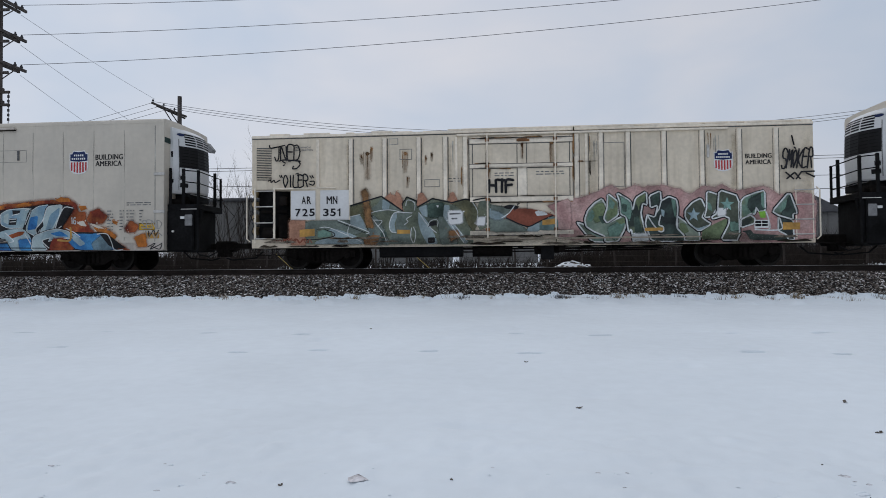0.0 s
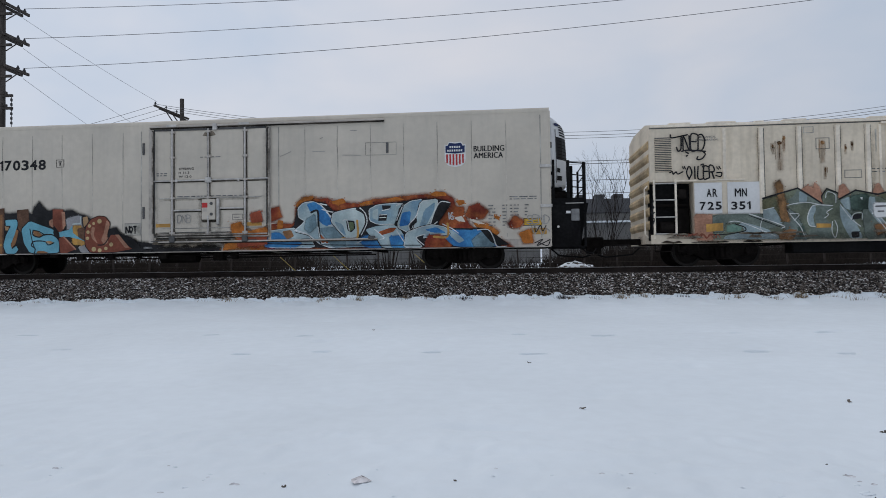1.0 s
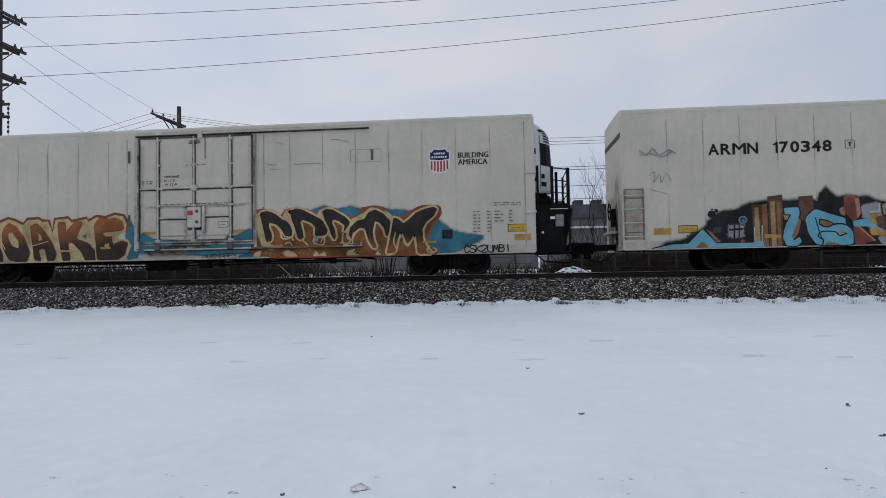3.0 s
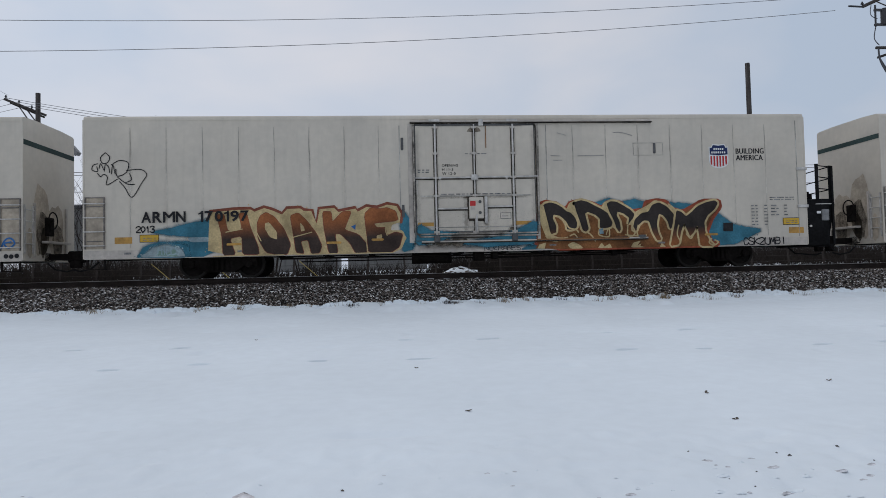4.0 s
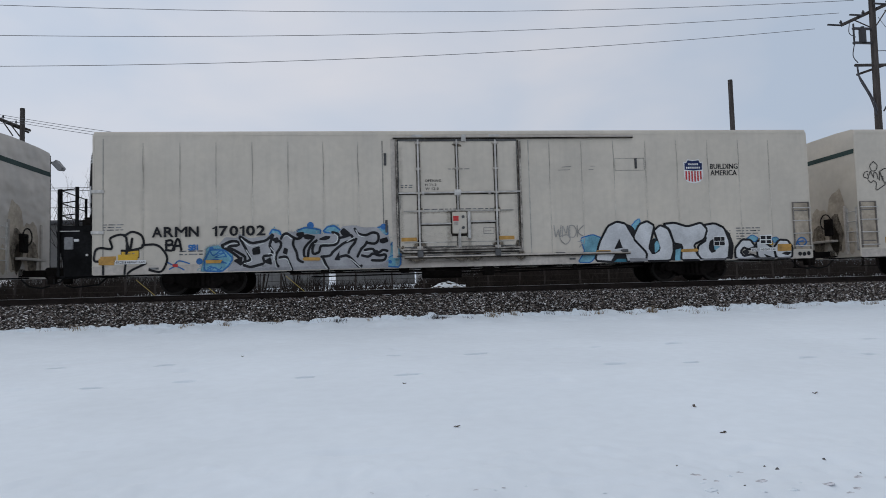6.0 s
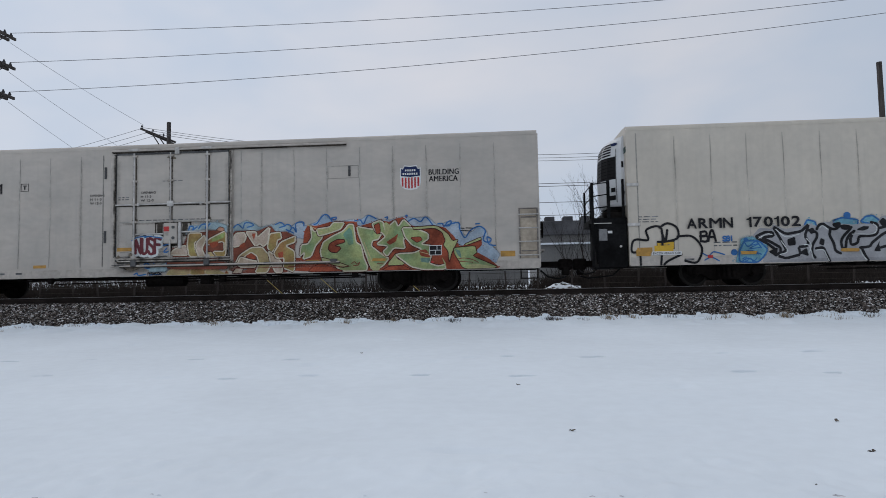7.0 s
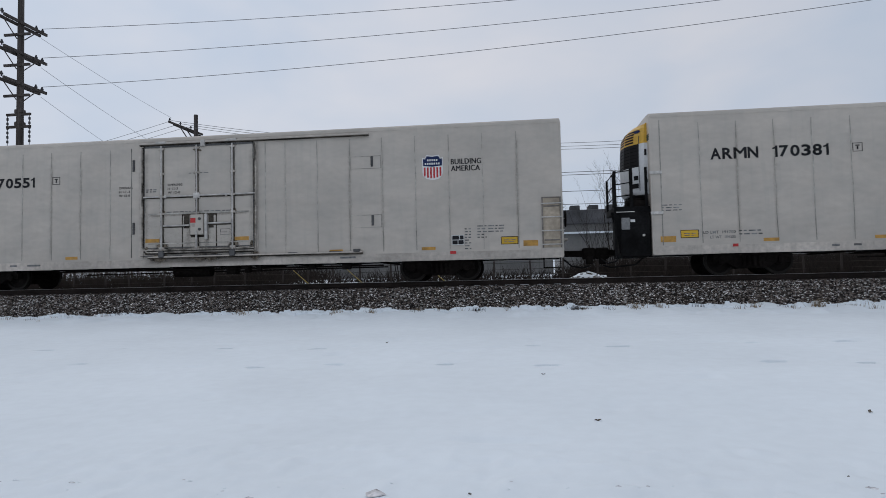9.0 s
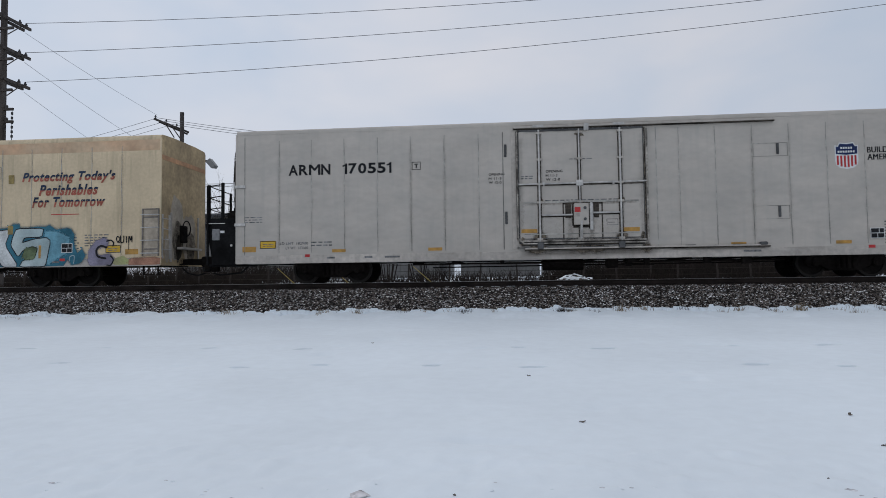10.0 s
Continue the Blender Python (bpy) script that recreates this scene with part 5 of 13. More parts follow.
def letter(car, pts, fill, layer, lift=0.0, halo=0.12, rim=0.045, edge=None, shine=None):
    """One sprayed letter: its fill, a dark edge behind it and a pale line round it."""
    ob = blob(car, "graffiti_letter", pts, fill, layer + 0.6, lift, label="sprayed graffiti letter")
    if halo:
        scribble(ob, "letter_edge", [pts], halo, edge or SP_BLACK, layer, lift, ring=True)
    if rim:
        scribble(ob, "letter_rim", [pts], rim, shine or SP_WHITE, layer + 1.2, lift, ring=True)
    return ob


def glyph_lines(ch, x0, x1, z0, z1, slant=0.0, wild=0.0, rng=None):
    out = []
    for st in GLYPH[ch].split("/"):
        pts = []
        for q in st.split():
            a, b = int(q[0]) / 9, int(q[1]) / 9
            if wild:
                a += rng.uniform(-wild, wild)
                b += rng.uniform(-wild, wild) * 0.6
            pts.append((x0 + (x1 - x0) * a + slant * (z1 - z0) * (b - 0.5), z0 + (z1 - z0) * b))
        out.append(pts)
    return out


def dots(car, spots, material, layer, lift=0.0, name="paint_dot"):
    s = Shape()
    for x, z, r in spots:
        y = SIDE - 0.014 - lift - 0.0005 * layer
        s.add([(x + r * math.cos(k * 0.5236), y, z + r * math.sin(k * 0.5236)) for k in range(12)], [tuple(range(12))])
    return flat_piece(name, s, material, car)


def spray(name, base, **k):
    return mat(name, base, rough=0.6, var=k.pop("var", 0.22), coarse=k.pop("coarse", 2.2), fine=18, spec=0.15, **k)


SP_BLACK = spray("sprayed_black", (0.02, 0.02, 0.022), var=0.35)
SP_WHITE = spray("sprayed_white", (0.62, 0.64, 0.63))
SP_TEAL = spray("sprayed_teal", (0.044, 0.165, 0.226))
SP_SKY = spray("sprayed_sky_blue", (0.165, 0.365, 0.452))
SP_BLUE = spray("sprayed_blue", (0.044, 0.148, 0.365))
SP_LIGHT_BLUE = spray("sprayed_pale_blue", (0.30, 0.40, 0.43))
SP_ORANGE = spray("sprayed_orange", (0.42, 0.14, 0.028), coarse=3.5, var=0.3)
SP_RED = spray("sprayed_red", (0.313, 0.074, 0.039), var=0.3)
SP_RUST = spray("sprayed_red_brown", (0.22, 0.07, 0.045))
SP_BROWN = spray("sprayed_brown", (0.261, 0.131, 0.061))
SP_TAN = spray("sprayed_tan", (0.383, 0.244, 0.131))
SP_CREAM = spray("sprayed_cream", (0.522, 0.400, 0.209))
SP_FADE = spray("sprayed_brown_fade", (0.05, 0.034, 0.028), fade=(1.2, 1.75, (0.30, 0.105, 0.04)))
SP_EMBER = spray("sprayed_ember_brown", (0.21, 0.088, 0.032), var=0.35)
SP_FOLIVE = spray("sprayed_blended_olive_tan", (0.37, 0.32, 0.15), second=((0.40, 0.27, 0.15), 2.0, 0.2))
SP_FADE_DARK = spray("sprayed_black_over_rust", (0.24, 0.085, 0.03), fade=(0.85, 1.35, (0.035, 0.028, 0.025)))
SP_GREEN = spray("sprayed_sea_green", (0.191, 0.296, 0.244), var=0.3)
SP_LIME = spray("sprayed_yellow_green", (0.296, 0.365, 0.131), var=0.3)
SP_MOSS = spray("sprayed_moss", (0.15, 0.195, 0.105), var=0.3)
SP_DARK_GREEN = spray("sprayed_dark_green", (0.055, 0.085, 0.07), var=0.35)
SP_PINK = spray("sprayed_pink", (0.40, 0.215, 0.205), var=0.3, coarse=1.5, second=((0.50, 0.34, 0.31), 2.2, 0.25))
SP_SALMON = spray("sprayed_salmon", (0.400, 0.209, 0.139), var=0.25)
SP_SILVER = spray("sprayed_silver", (0.58, 0.59, 0.60), var=0.12)
SP_GREY = spray("sprayed_grey", (0.30, 0.30, 0.31), var=0.15)
SP_GREY2 = spray("sprayed_pale_grey", (0.36, 0.36, 0.37), var=0.12)
SP_GHOST = spray("faint_grey_scrawl", (0.33, 0.32, 0.30), var=0.2)
SP_PURPLE = spray("sprayed_violet_grey", (0.25, 0.23, 0.30), var=0.2)
RUST_WASH = mat("washed_rust", (0.36, 0.27, 0.15), 0.8, var=0.3, coarse=3, fine=20)
RUST_RUN = mat("rust_run", (0.24, 0.125, 0.05), 0.85, var=0.45, coarse=4, fine=22)
PEEL = mat("peeled_patch", (0.40, 0.38, 0.33), 0.8, var=0.25, coarse=4)
SP_SEA = spray("sprayed_mint_green", (0.14, 0.235, 0.19), var=0.3)
SP_CAMO = spray("sprayed_mottled_green", (0.15, 0.17, 0.10), second=((0.17, 0.27, 0.21), 1.6, 0.06))
SP_CAMO_DARK = spray("sprayed_mottled_dark_green", (0.035, 0.045, 0.04), second=((0.14, 0.17, 0.11), 1.9, 0.06))
SP_ICE = spray("sprayed_mottled_blue", (0.33, 0.43, 0.45), var=0.15, second=((0.17, 0.28, 0.36), 1.5, 0.12))
SP_ICE_PALE = spray("sprayed_ice_blue", (0.40, 0.49, 0.50), var=0.15, second=((0.25, 0.36, 0.41), 1.5, 0.2))
SP_RED_SPLASH = spray("sprayed_blotchy_red", (0.20, 0.036, 0.02), second=((0.34, 0.095, 0.033), 2.6, 0.1), var=0.3)
SP_FGREEN = spray("sprayed_blended_green", (0.39, 0.41, 0.17), second=((0.21, 0.32, 0.16), 1.8, 0.2))
SP_FLIME = spray("sprayed_blended_yellow_green", (0.50, 0.48, 0.25), second=((0.32, 0.37, 0.15), 2.2, 0.2))
SP_FMOSS = spray("sprayed_blended_moss", (0.18, 0.26, 0.12), second=((0.14, 0.27, 0.20), 2.2, 0.2))
SP_FTAN = spray("sprayed_blended_tan", (0.46, 0.35, 0.23), second=((0.48, 0.39, 0.33), 2.2, 0.2))
SP_FBROWN = spray("sprayed_blended_brown", (0.32, 0.17, 0.07), second=((0.33, 0.28, 0.10), 2.0, 0.2))
SP_PALE = spray("sprayed_faint_blue", (0.42, 0.47, 0.52), second=((0.30, 0.40, 0.50), 2.0, 0.2))
SP_CAMO_PALE = spray("sprayed_mottled_pale_green", (0.30, 0.34, 0.27), second=((0.17, 0.23, 0.18), 1.8, 0.12))
SP_CAMO_SEA = spray("sprayed_mottled_sea_green", (0.17, 0.25, 0.21), second=((0.10, 0.12, 0.09), 1.8, 0.12))
SP_CAMO_DUSK = spray("sprayed_mottled_dusk_green", (0.075, 0.085, 0.065), second=((0.12, 0.14, 0.10), 1.6, 0.1))
SP_NIGHT = spray("sprayed_near_black_green", (0.028, 0.034, 0.034), second=((0.06, 0.085, 0.075), 2.4, 0.12))
SP_MINT = spray("sprayed_mint", (0.22, 0.37, 0.33))
SP_ICE_WHITE = spray("sprayed_ice_white", (0.50, 0.57, 0.56), var=0.12, second=((0.36, 0.46, 0.47), 1.6, 0.25))
SP_BLUE2 = spray("sprayed_strong_blue", (0.035, 0.16, 0.42), second=((0.06, 0.24, 0.46), 2.2, 0.2))
SP_SLATE = spray("sprayed_slate_blue", (0.13, 0.20, 0.24), second=((0.20, 0.30, 0.34), 2.0, 0.25))
SP_OLIVE2 = spray("sprayed_dull_olive", (0.155, 0.17, 0.115), var=0.3, second=((0.12, 0.15, 0.125), 1.4, 0.2))
SP_OLIVE_BROWN = spray("sprayed_brownish_olive", (0.165, 0.145, 0.075), var=0.3, second=((0.13, 0.14, 0.09), 1.8, 0.2))
SP_GREYGREEN = spray("sprayed_grey_green", (0.18, 0.215, 0.185), var=0.25, second=((0.13, 0.16, 0.14), 1.8, 0.2))
SP_SLATE_GREEN = spray("sprayed_slate_green", (0.15, 0.185, 0.17), var=0.3)
SP_HAZE = spray("sprayed_hazy_blue", (0.31, 0.38, 0.39), var=0.2, second=((0.24, 0.31, 0.33), 2.0, 0.2))
SP_TEAL_DULL = spray("sprayed_dull_teal", (0.13, 0.19, 0.18), var=0.25)
SP_SKY2 = spray("sprayed_clear_sky_blue", (0.155, 0.40, 0.50), var=0.12)
SP_PLANK = spray("sprayed_dark_brown", (0.115, 0.062, 0.04), var=0.35)
SP_GHOST_DARK = spray("sprayed_charcoal", (0.06, 0.06, 0.063), var=0.3)
SP_MAROON = spray("sprayed_maroon_edge", (0.065, 0.020, 0.017))
SP_WINE = spray("sprayed_wine_red", (0.16, 0.04, 0.048), var=0.2)
SP_BONE = spray("sprayed_bone_white", (0.60, 0.54, 0.42), var=0.15)
SP_LIME_SIGN = spray("sprayed_bright_green", (0.20, 0.42, 0.06))


# ---- the train, from the front ----
car_a = reefer(23.62, False, "white refrigerator car with a black railed equipment deck", slogan=False)
car_c = reefer(-22.9, True, "dirty white refrigerator car with blue and orange graffiti along the sill", number=("ARMN", "170348"), number_box=(-9.02, -5.38, 3.55, 3.90))
car_d = reefer(-48.9, True, "dirty white refrigerator car with brown and cream graffiti letters", number=("ARMN", "170197"), number_box=(-9.91, -6.67, 1.76, 2.10))
car_e = reefer(-73.96, False, "white refrigerator car with silver bubble graffiti and grey letters", number=("ARMN", "170102"), number_box=(-9.9, -6.5, 1.78, 2.10))
car_f = reefer(-100.03, False, "clean white refrigerator car with red and green graffiti, yellow unit hood", paint=WHITE_CLEAN, number=("ARMN", "170381"), number_box=(-9.85, -6.42, 3.55, 3.90), hood=UNIT_YELLOW, recess=True)
car_g = reefer(-126.05, False, "clean grey-white refrigerator car without graffiti", paint=WHITE_CLEAN, number=("ARMN", "170551"), number_box=(-9.85, -6.42, 3.55, 3.90), end_band=AMBER, end_paint=END_DIRTY, band_z=(4.60, 5.02), recess=True, hatches=2)
car_h = reefer(-151.95, False, "faded cream refrigerator car with orange roof band and graffiti", paint=CREAM, slogan=False, end_band=ORANGE_BAND, end_paint=CREAM_END)
for i, (c, right) in enumerate(((car_c, True), (car_d, True), (car_e, False), (car_f, False), (car_g, False), (car_h, False))):
    decals(c, right, 20 + i)


# ---- the old ribbed refrigerator car ----
OLD_HALF, OLD_TOP, OLD_LOW = 8.82, 4.34, 0.72


def old_reefer(x):
    car = thing("refrigerator_car", "old ribbed white refrigerator car with rust stains and green graffiti", "rail car", "cars of the train", pose(x, TRACK_Y, 0))
    TRAIN.append((car, x))
    h, top, low, y = OLD_HALF, OLD_TOP, OLD_LOW, SIDE
    body = Shape().prism([(-7.52, low), (h, low), (h, top), (-h, top), (-h, 2.62), (-8.02, 2.62), (-8.02, 2.6), (-7.52, 2.6)], 1, y, -y)
    body.prism([(y, top), (-y, top), (-y + 0.0, top + 0.06), (0.9, top + 0.2), (-0.9, top + 0.2), (y, top + 0.06)], 0, -h + 0.02, h - 0.02)
    body.box(-h, -7.5, -0.9, 1.6, low, 2.7)
    piece("body", body, WHITE_OLD, car)
    piece("engine_recess", Shape().box(-8.75, -7.53, -1.15, -0.92, low + 0.1, 2.6), BLACK, car, "dark open machinery bay")
    eng = Shape().box(-8.0, -7.6, -1.45, -1.1, 1.0, 1.8, 0.05).box(-7.95, -7.7, -1.5, -1.2, 2.1, 2.4, 0.03).rod((-8.5, -1.35, 1.2), (-8.1, -1.35, 1.2), 0.2, 12).rod((-8.6, -1.4, 1.9), (-7.7, -1.4, 1.9), 0.05)
    piece("engine", eng, UNDER, car, "grimy diesel engine inside the bay")
    piece("side_sill", Shape().box(-h, h, y - 0.02, y + 0.05, low - 0.03, 0.98, 0.006), WHITE_OLD, car)
    rib = Shape().prism([(-0.075, y), (-0.055, y - 0.07), (0.055, y - 0.07), (0.075, y)], 2, 0.98, top - 0.12).mesh("side_post", POST_OLD)
    # dark strips at the foot of each post paint in its shade
    rib_shade = Shape().box(0.076, 0.105, y - 0.006, y, 1.0, top - 0.14).box(-0.086, -0.076, y - 0.006, y, 1.0, top - 0.14).mesh("post_joint", TRIM_DARK)
    for rx in (-5.5, -4.39, -3.28, -2.42, 2.47, 3.3, 4.39, 5.53, 6.64, 7.72):
        post = piece("side_post", rib, POST_OLD, car, at=pose(rx, 0, 0))
        piece("post_joint", rib_shade, TRIM_DARK, post, "dark strip painted as shade along the post")
    piece("side_post", Shape().prism([(-6.655, y), (-6.635, y - 0.06), (-6.545, y - 0.06), (-6.525, y)], 2, 2.66, top - 0.12), POST_OLD, car)
    rivet = Shape()
    for rx in (-8.75, -7.85, -7.2, 8.72):
        z = 2.75 if rx < 0 else 1.1
        while z < top - 0.15:
            rivet.rod((rx, y - 0.012, z), (rx, y + 0.002, z), 0.014, 5)
            z += 0.11
    tagged(piece("rivets", rivet, WHITE_OLD, car), kind="stuff")
    s = Shape()
    for i in range(19):
        z = 2.93 + 0.056 * i
        s.add([(-8.66, y - 0.004, z), (-8.16, y - 0.004, z), (-8.16, y - 0.03, z + 0.024), (-8.66, y - 0.03, z + 0.024), (-8.66, y - 0.004, z + 0.03), (-8.16, y - 0.004, z + 0.03)], [(0, 1, 2, 3), (3, 2, 5, 4)])
    piece("louvres", s, WHITE_OLD, car, "louvred air intake")
    piece("louvre_back", Shape().box(-8.66, -8.16, y - 0.004, y, 2.92, 4.0), TRIM_DARK, car)
    piece("ledge", Shape().box(-8.1, -6.0, y - 0.05, y, 2.62, 2.66), POST_OLD, car)
    lad = piece("ladder", Shape().box(-8.74, -8.68, y - 0.05, y, 0.85, 2.68, 0.006).box(-8.09, -8.03, y - 0.05, y, 0.85, 2.68, 0.006), POST_OLD, car)
    for z in (1.0, 1.52, 2.05, 2.56):
        piece("rung", Shape().rod((-8.7, y - 0.07, z), (-8.06, y - 0.07, z), 0.02), STEEL, lad)
    for x0, x1 in ((-8.7, -8.15), (-8.0, -7.4)):
        piece("step", Shape().path([(x0, y + 0.05, 0.7), (x0, y + 0.02, 0.46), (x1, y + 0.02, 0.46), (x1, y + 0.05, 0.7)], 0.02), UNDER, car)
    lad = piece("ladder", Shape().path([(8.25, y - 0.08, 0.8), (8.25, y - 0.08, 2.45)], 0.016).path([(8.74, y - 0.08, 0.8), (8.74, y - 0.08, 2.5)], 0.016), POST_OLD, car)
    for z in (0.95, 1.4, 1.85, 2.3):
        piece("rung", Shape().rod((8.2, y - 0.09, z), (8.78, y - 0.09, z), 0.018), STEEL, lad)
    piece("grab_iron", Shape().path([(8.9, y + 0.05, 0.8), (8.98, y, 0.9), (8.98, y, 2.3), (8.9, y + 0.05, 2.4)], 0.022), POST_OLD, car)
    piece("grab_iron", Shape().path([(-8.9, y + 0.05, 0.9), (-9.0, y, 1.0), (-9.0, y, 2.4), (-8.9, y + 0.05, 2.5)], 0.022), POST_OLD, car)
    # sliding door
    for dx in (-1.78, 1.72):
        piece("door_post", Shape().box(dx - 0.07, dx + 0.07, y - 0.05, y, 0.98, top - 0.14, 0.01), POST_OLD, car)
    piece("door_post", Shape().box(1.98, 2.06, y - 0.03, y, 0.98, top - 0.14), POST_OLD, car)
    piece("door_post", Shape().box(-2.1, -2.03, y - 0.03, y, 0.98, top - 0.14), POST_OLD, car)
    door = piece("plug_door", Shape().box(-1.66, 1.62, y - 0.06, y, 1.02, top - 0.18, 0.01), WHITE_OLD, car, "stained sliding door with a welded frame")
    for z, t in ((4.02, 0.07), (3.22, 0.06), (2.16, 0.08), (1.1, 0.07)):
        piece("door_rail", Shape().box(-1.64, 1.60, y - 0.088, y - 0.055, z - t, z + t, 0.01), POST_OLD, door)
    piece("door_stile", Shape().box(-0.12, 0.16, y - 0.086, y - 0.055, 2.2, 3.16, 0.01), POST_OLD, door)
    # dark lines: the door's joints, and shade painted along rails and stile
    s = Shape()
    for z in (4.11, 3.93, 3.29, 3.15, 2.25, 2.07, 1.19, 1.02):
        s.box(-1.64, 1.60, y - 0.066, y - 0.058, z - 0.012, z + 0.012)
    for rx in (-1.66, 1.60, -1.55, 1.5, -0.14, 0.16):
        s.box(rx - 0.01, rx + 0.014, y - 0.068, y - 0.05, 1.02, top - 0.2)
    piece("door_joint", s, TRIM_DARK, door, "dark door joints with painted shade along the rails")
    # painted shade beside the door posts
    for rx in (-1.86, 1.80, 2.09):
        piece("post_joint", Shape().box(rx, rx + 0.018, y - 0.008, y, 1.0, top - 0.14), TRIM_DARK, car)
    for rx in (-1.08, 1.05):
        rod = piece("locking_rod", Shape().rod((rx, y - 0.12, 0.95), (rx, y - 0.12, top - 0.1), 0.026, 8), POST_OLD, door)
        for z in (4.05, 3.22, 2.16, 1.2):
            piece("rod_bracket", Shape().box(rx - 0.06, rx + 0.06, y - 0.14, y - 0.06, z - 0.05, z + 0.05, 0.01), RUST, rod)
    piece("door_latch", Shape().box(-0.12, 0.2, y - 0.13, y - 0.06, 3.98, 4.08, 0.02).rod((-0.15, y - 0.12, 4.02), (0.25, y - 0.12, 4.02), 0.035), RUST, door)
    piece("door_track", Shape().box(-2.05, 6.3, y - 0.10, y, top - 0.13, top - 0.07, 0.01), POST_OLD, car)
    piece("door_track", Shape().box(-1.8, 5.6, y - 0.09, y, 0.88, 0.94, 0.01), LADDER_BAY, car)
    piece("drip_line", Shape().box(-h, h, y - 0.012, y, top - 0.065, top - 0.04), TRIM_DARK, car)
    piece("eave", Shape().box(-h, h, y - 0.04, y + 0.1, top - 0.03, top + 0.05, 0.01), POST_OLD, car)
    roof = Shape()
    rng = random.Random(5)
    xx = -h + 0.6
    while xx < h - 0.3:
        w = rng.uniform(0.25, 0.9)
        roof.box(xx, min(xx + w, h), y - 0.02, y + 0.2, top + 0.05, top + rng.uniform(0.07, 0.12), 0.01)
        xx += w + rng.uniform(0.05, 0.6)
    piece("roof_edge", roof, POST_OLD, car, "lumpy weathered roof edge")
    piece("roof_walk", Shape().box(-1.9, h, y + 0.02, y + 0.5, top + 0.06, top + 0.13, 0.02), POST_OLD, car)
    # corrugated ends
    for e in (-1, 1):
        for i in range(7):
            z = 1.3 + 0.42 * i
            r = Shape().prism([(e * h, z - 0.15), (e * (h + 0.05), z - 0.06), (e * (h + 0.06), z + 0.04), (e * h, z + 0.13)], 1, -1.45, 1.45)
            piece("end_corrugation", r, CREAM_END if e < 0 else WHITE_OLD, car)
        coupler(car, e * h, e, 1.45)
    piece("brake_wheel", Shape().path([(h + 0.16, -0.6 + 0.27 * math.cos(k * 0.4), 2.1 + 0.27 * math.sin(k * 0.4)) for k in range(17)], 0.022).rod((h, -0.6, 2.1), (h + 0.18, -0.6, 2.1), 0.04), UNDER, car)
    truck(car, 6.85)
    truck(car, -6.65)
    underframe(car, h, 77, OLD_LOW)
    piece("battery_box", Shape().box(-4.6, -1.9, -1.5, -0.9, 0.36, 0.72, 0.03), BLACK, car)
    piece("jack_pad", Shape().box(0.6, 1.0, -1.5, -1.2, 0.25, 0.72, 0.02), BLACK, car)
    # markings
    panel(car, "number_panel", -7.5, -6.68, 1.60, 2.56, PAPER, 2, lift=0.012)
    panel(car, "number_panel", -6.52, -5.56, 1.58, 2.56, PAPER, 2, lift=0.012)
    for t, x0, x1, z0, z1 in (("AR", -7.14, -6.82, 2.12, 2.37), ("MN", -6.3, -5.95, 2.11, 2.36), ("725", -7.35, -6.70, 1.72, 1.97), ("351", -6.42, -5.85, 1.71, 1.96)):
        mark(car, "reporting_mark", t, x0, x1, z0, z1, INK, 6, lift=0.012, bold=0.025, gap=0.16)
    word(car, "stencil", "MECHANICAL", -7.35, -6.82, 3.95, 4.01, INK_WORN, lift=0.004)
    word(car, "stencil", "REFRIGERATION", -7.42, -6.76, 3.86, 3.92, INK_WORN, lift=0.004)
    shield(car, 5.91, 3.57, 0.52, 0.004)
    word(car, "slogan", "BUILDING", 6.82, 7.60, 3.30, 3.44, INK, bold=0.0, strike=0.012, lift=0.004)
    word(car, "slogan", "AMERICA", 6.82, 7.58, 3.11, 3.25, INK, bold=0.0, strike=0.012, lift=0.004)
    bars(car, -0.85, -0.25, (2.98, 2.90), INK_WORN, 0.03, 4, 3, lift=0.06)
    bars(car, 0.45, 1.35, (3.0, 2.92), INK_WORN, 0.03, 5, 4, lift=0.06)
    bars(car, -2.38, -1.9, (2.85, 2.76), INK_WORN, 0.03, 3, 5)
    for px0, px1, pz0, pz1 in ((-3.9, -3.5, 3.5, 3.85), (-3.1, -2.6, 2.6, 2.85), (-4.25, -3.95, 4.0, 4.2), (2.55, 3.2, 2.5, 3.9)):
        f = Shape().box(px0, px1, y - 0.008, y, pz1 - 0.02, pz1).box(px0, px1, y - 0.008, y, pz0, pz0 + 0.02).box(px0, px0 + 0.02, y - 0.008, y, pz0, pz1).box(px1 - 0.02, px1, y - 0.008, y, pz0, pz1)
        piece("access_plate", f, SEAM, car)
    piece("hasp", Shape().box(5.68, 5.76, y - 0.03, y, 3.35, 3.75, 0.01), STEEL, car)
    rng = random.Random(9)
    for i, (rx, z, w, l, lift) in enumerate(((-4.95, 3.75, 0.14, 0.95, 0), (-4.82, 3.9, 0.06, 0.5, 0), (-5.15, 3.65, 0.05, 0.3, 0), (-3.72, 3.72, 0.10, 0.7, 0), (-3.65, 2.9, 0.06, 0.35, 0), (-3.05, 3.55, 0.05, 0.25, 0), (-2.85, 3.65, 0.04, 0.25, 0), (0.95, 3.95, 0.08, 0.8, 0.062), (-1.0, 3.1, 0.05, 0.3, 0.062), (0.02, 3.9, 0.06, 0.5, 0.062), (5.95, 3.95, 0.10, 1.3, 0), (-2.2, 4.0, 0.08, 0.9, 0), (2.3, 3.9, 0.05, 0.8, 0))):
        if i < 10:
            soft_strip(car, "rust_run", rx, 1.3 * w, z - l, z + 0.10, RUST_RUN, lift + 0.0095, 0.95)
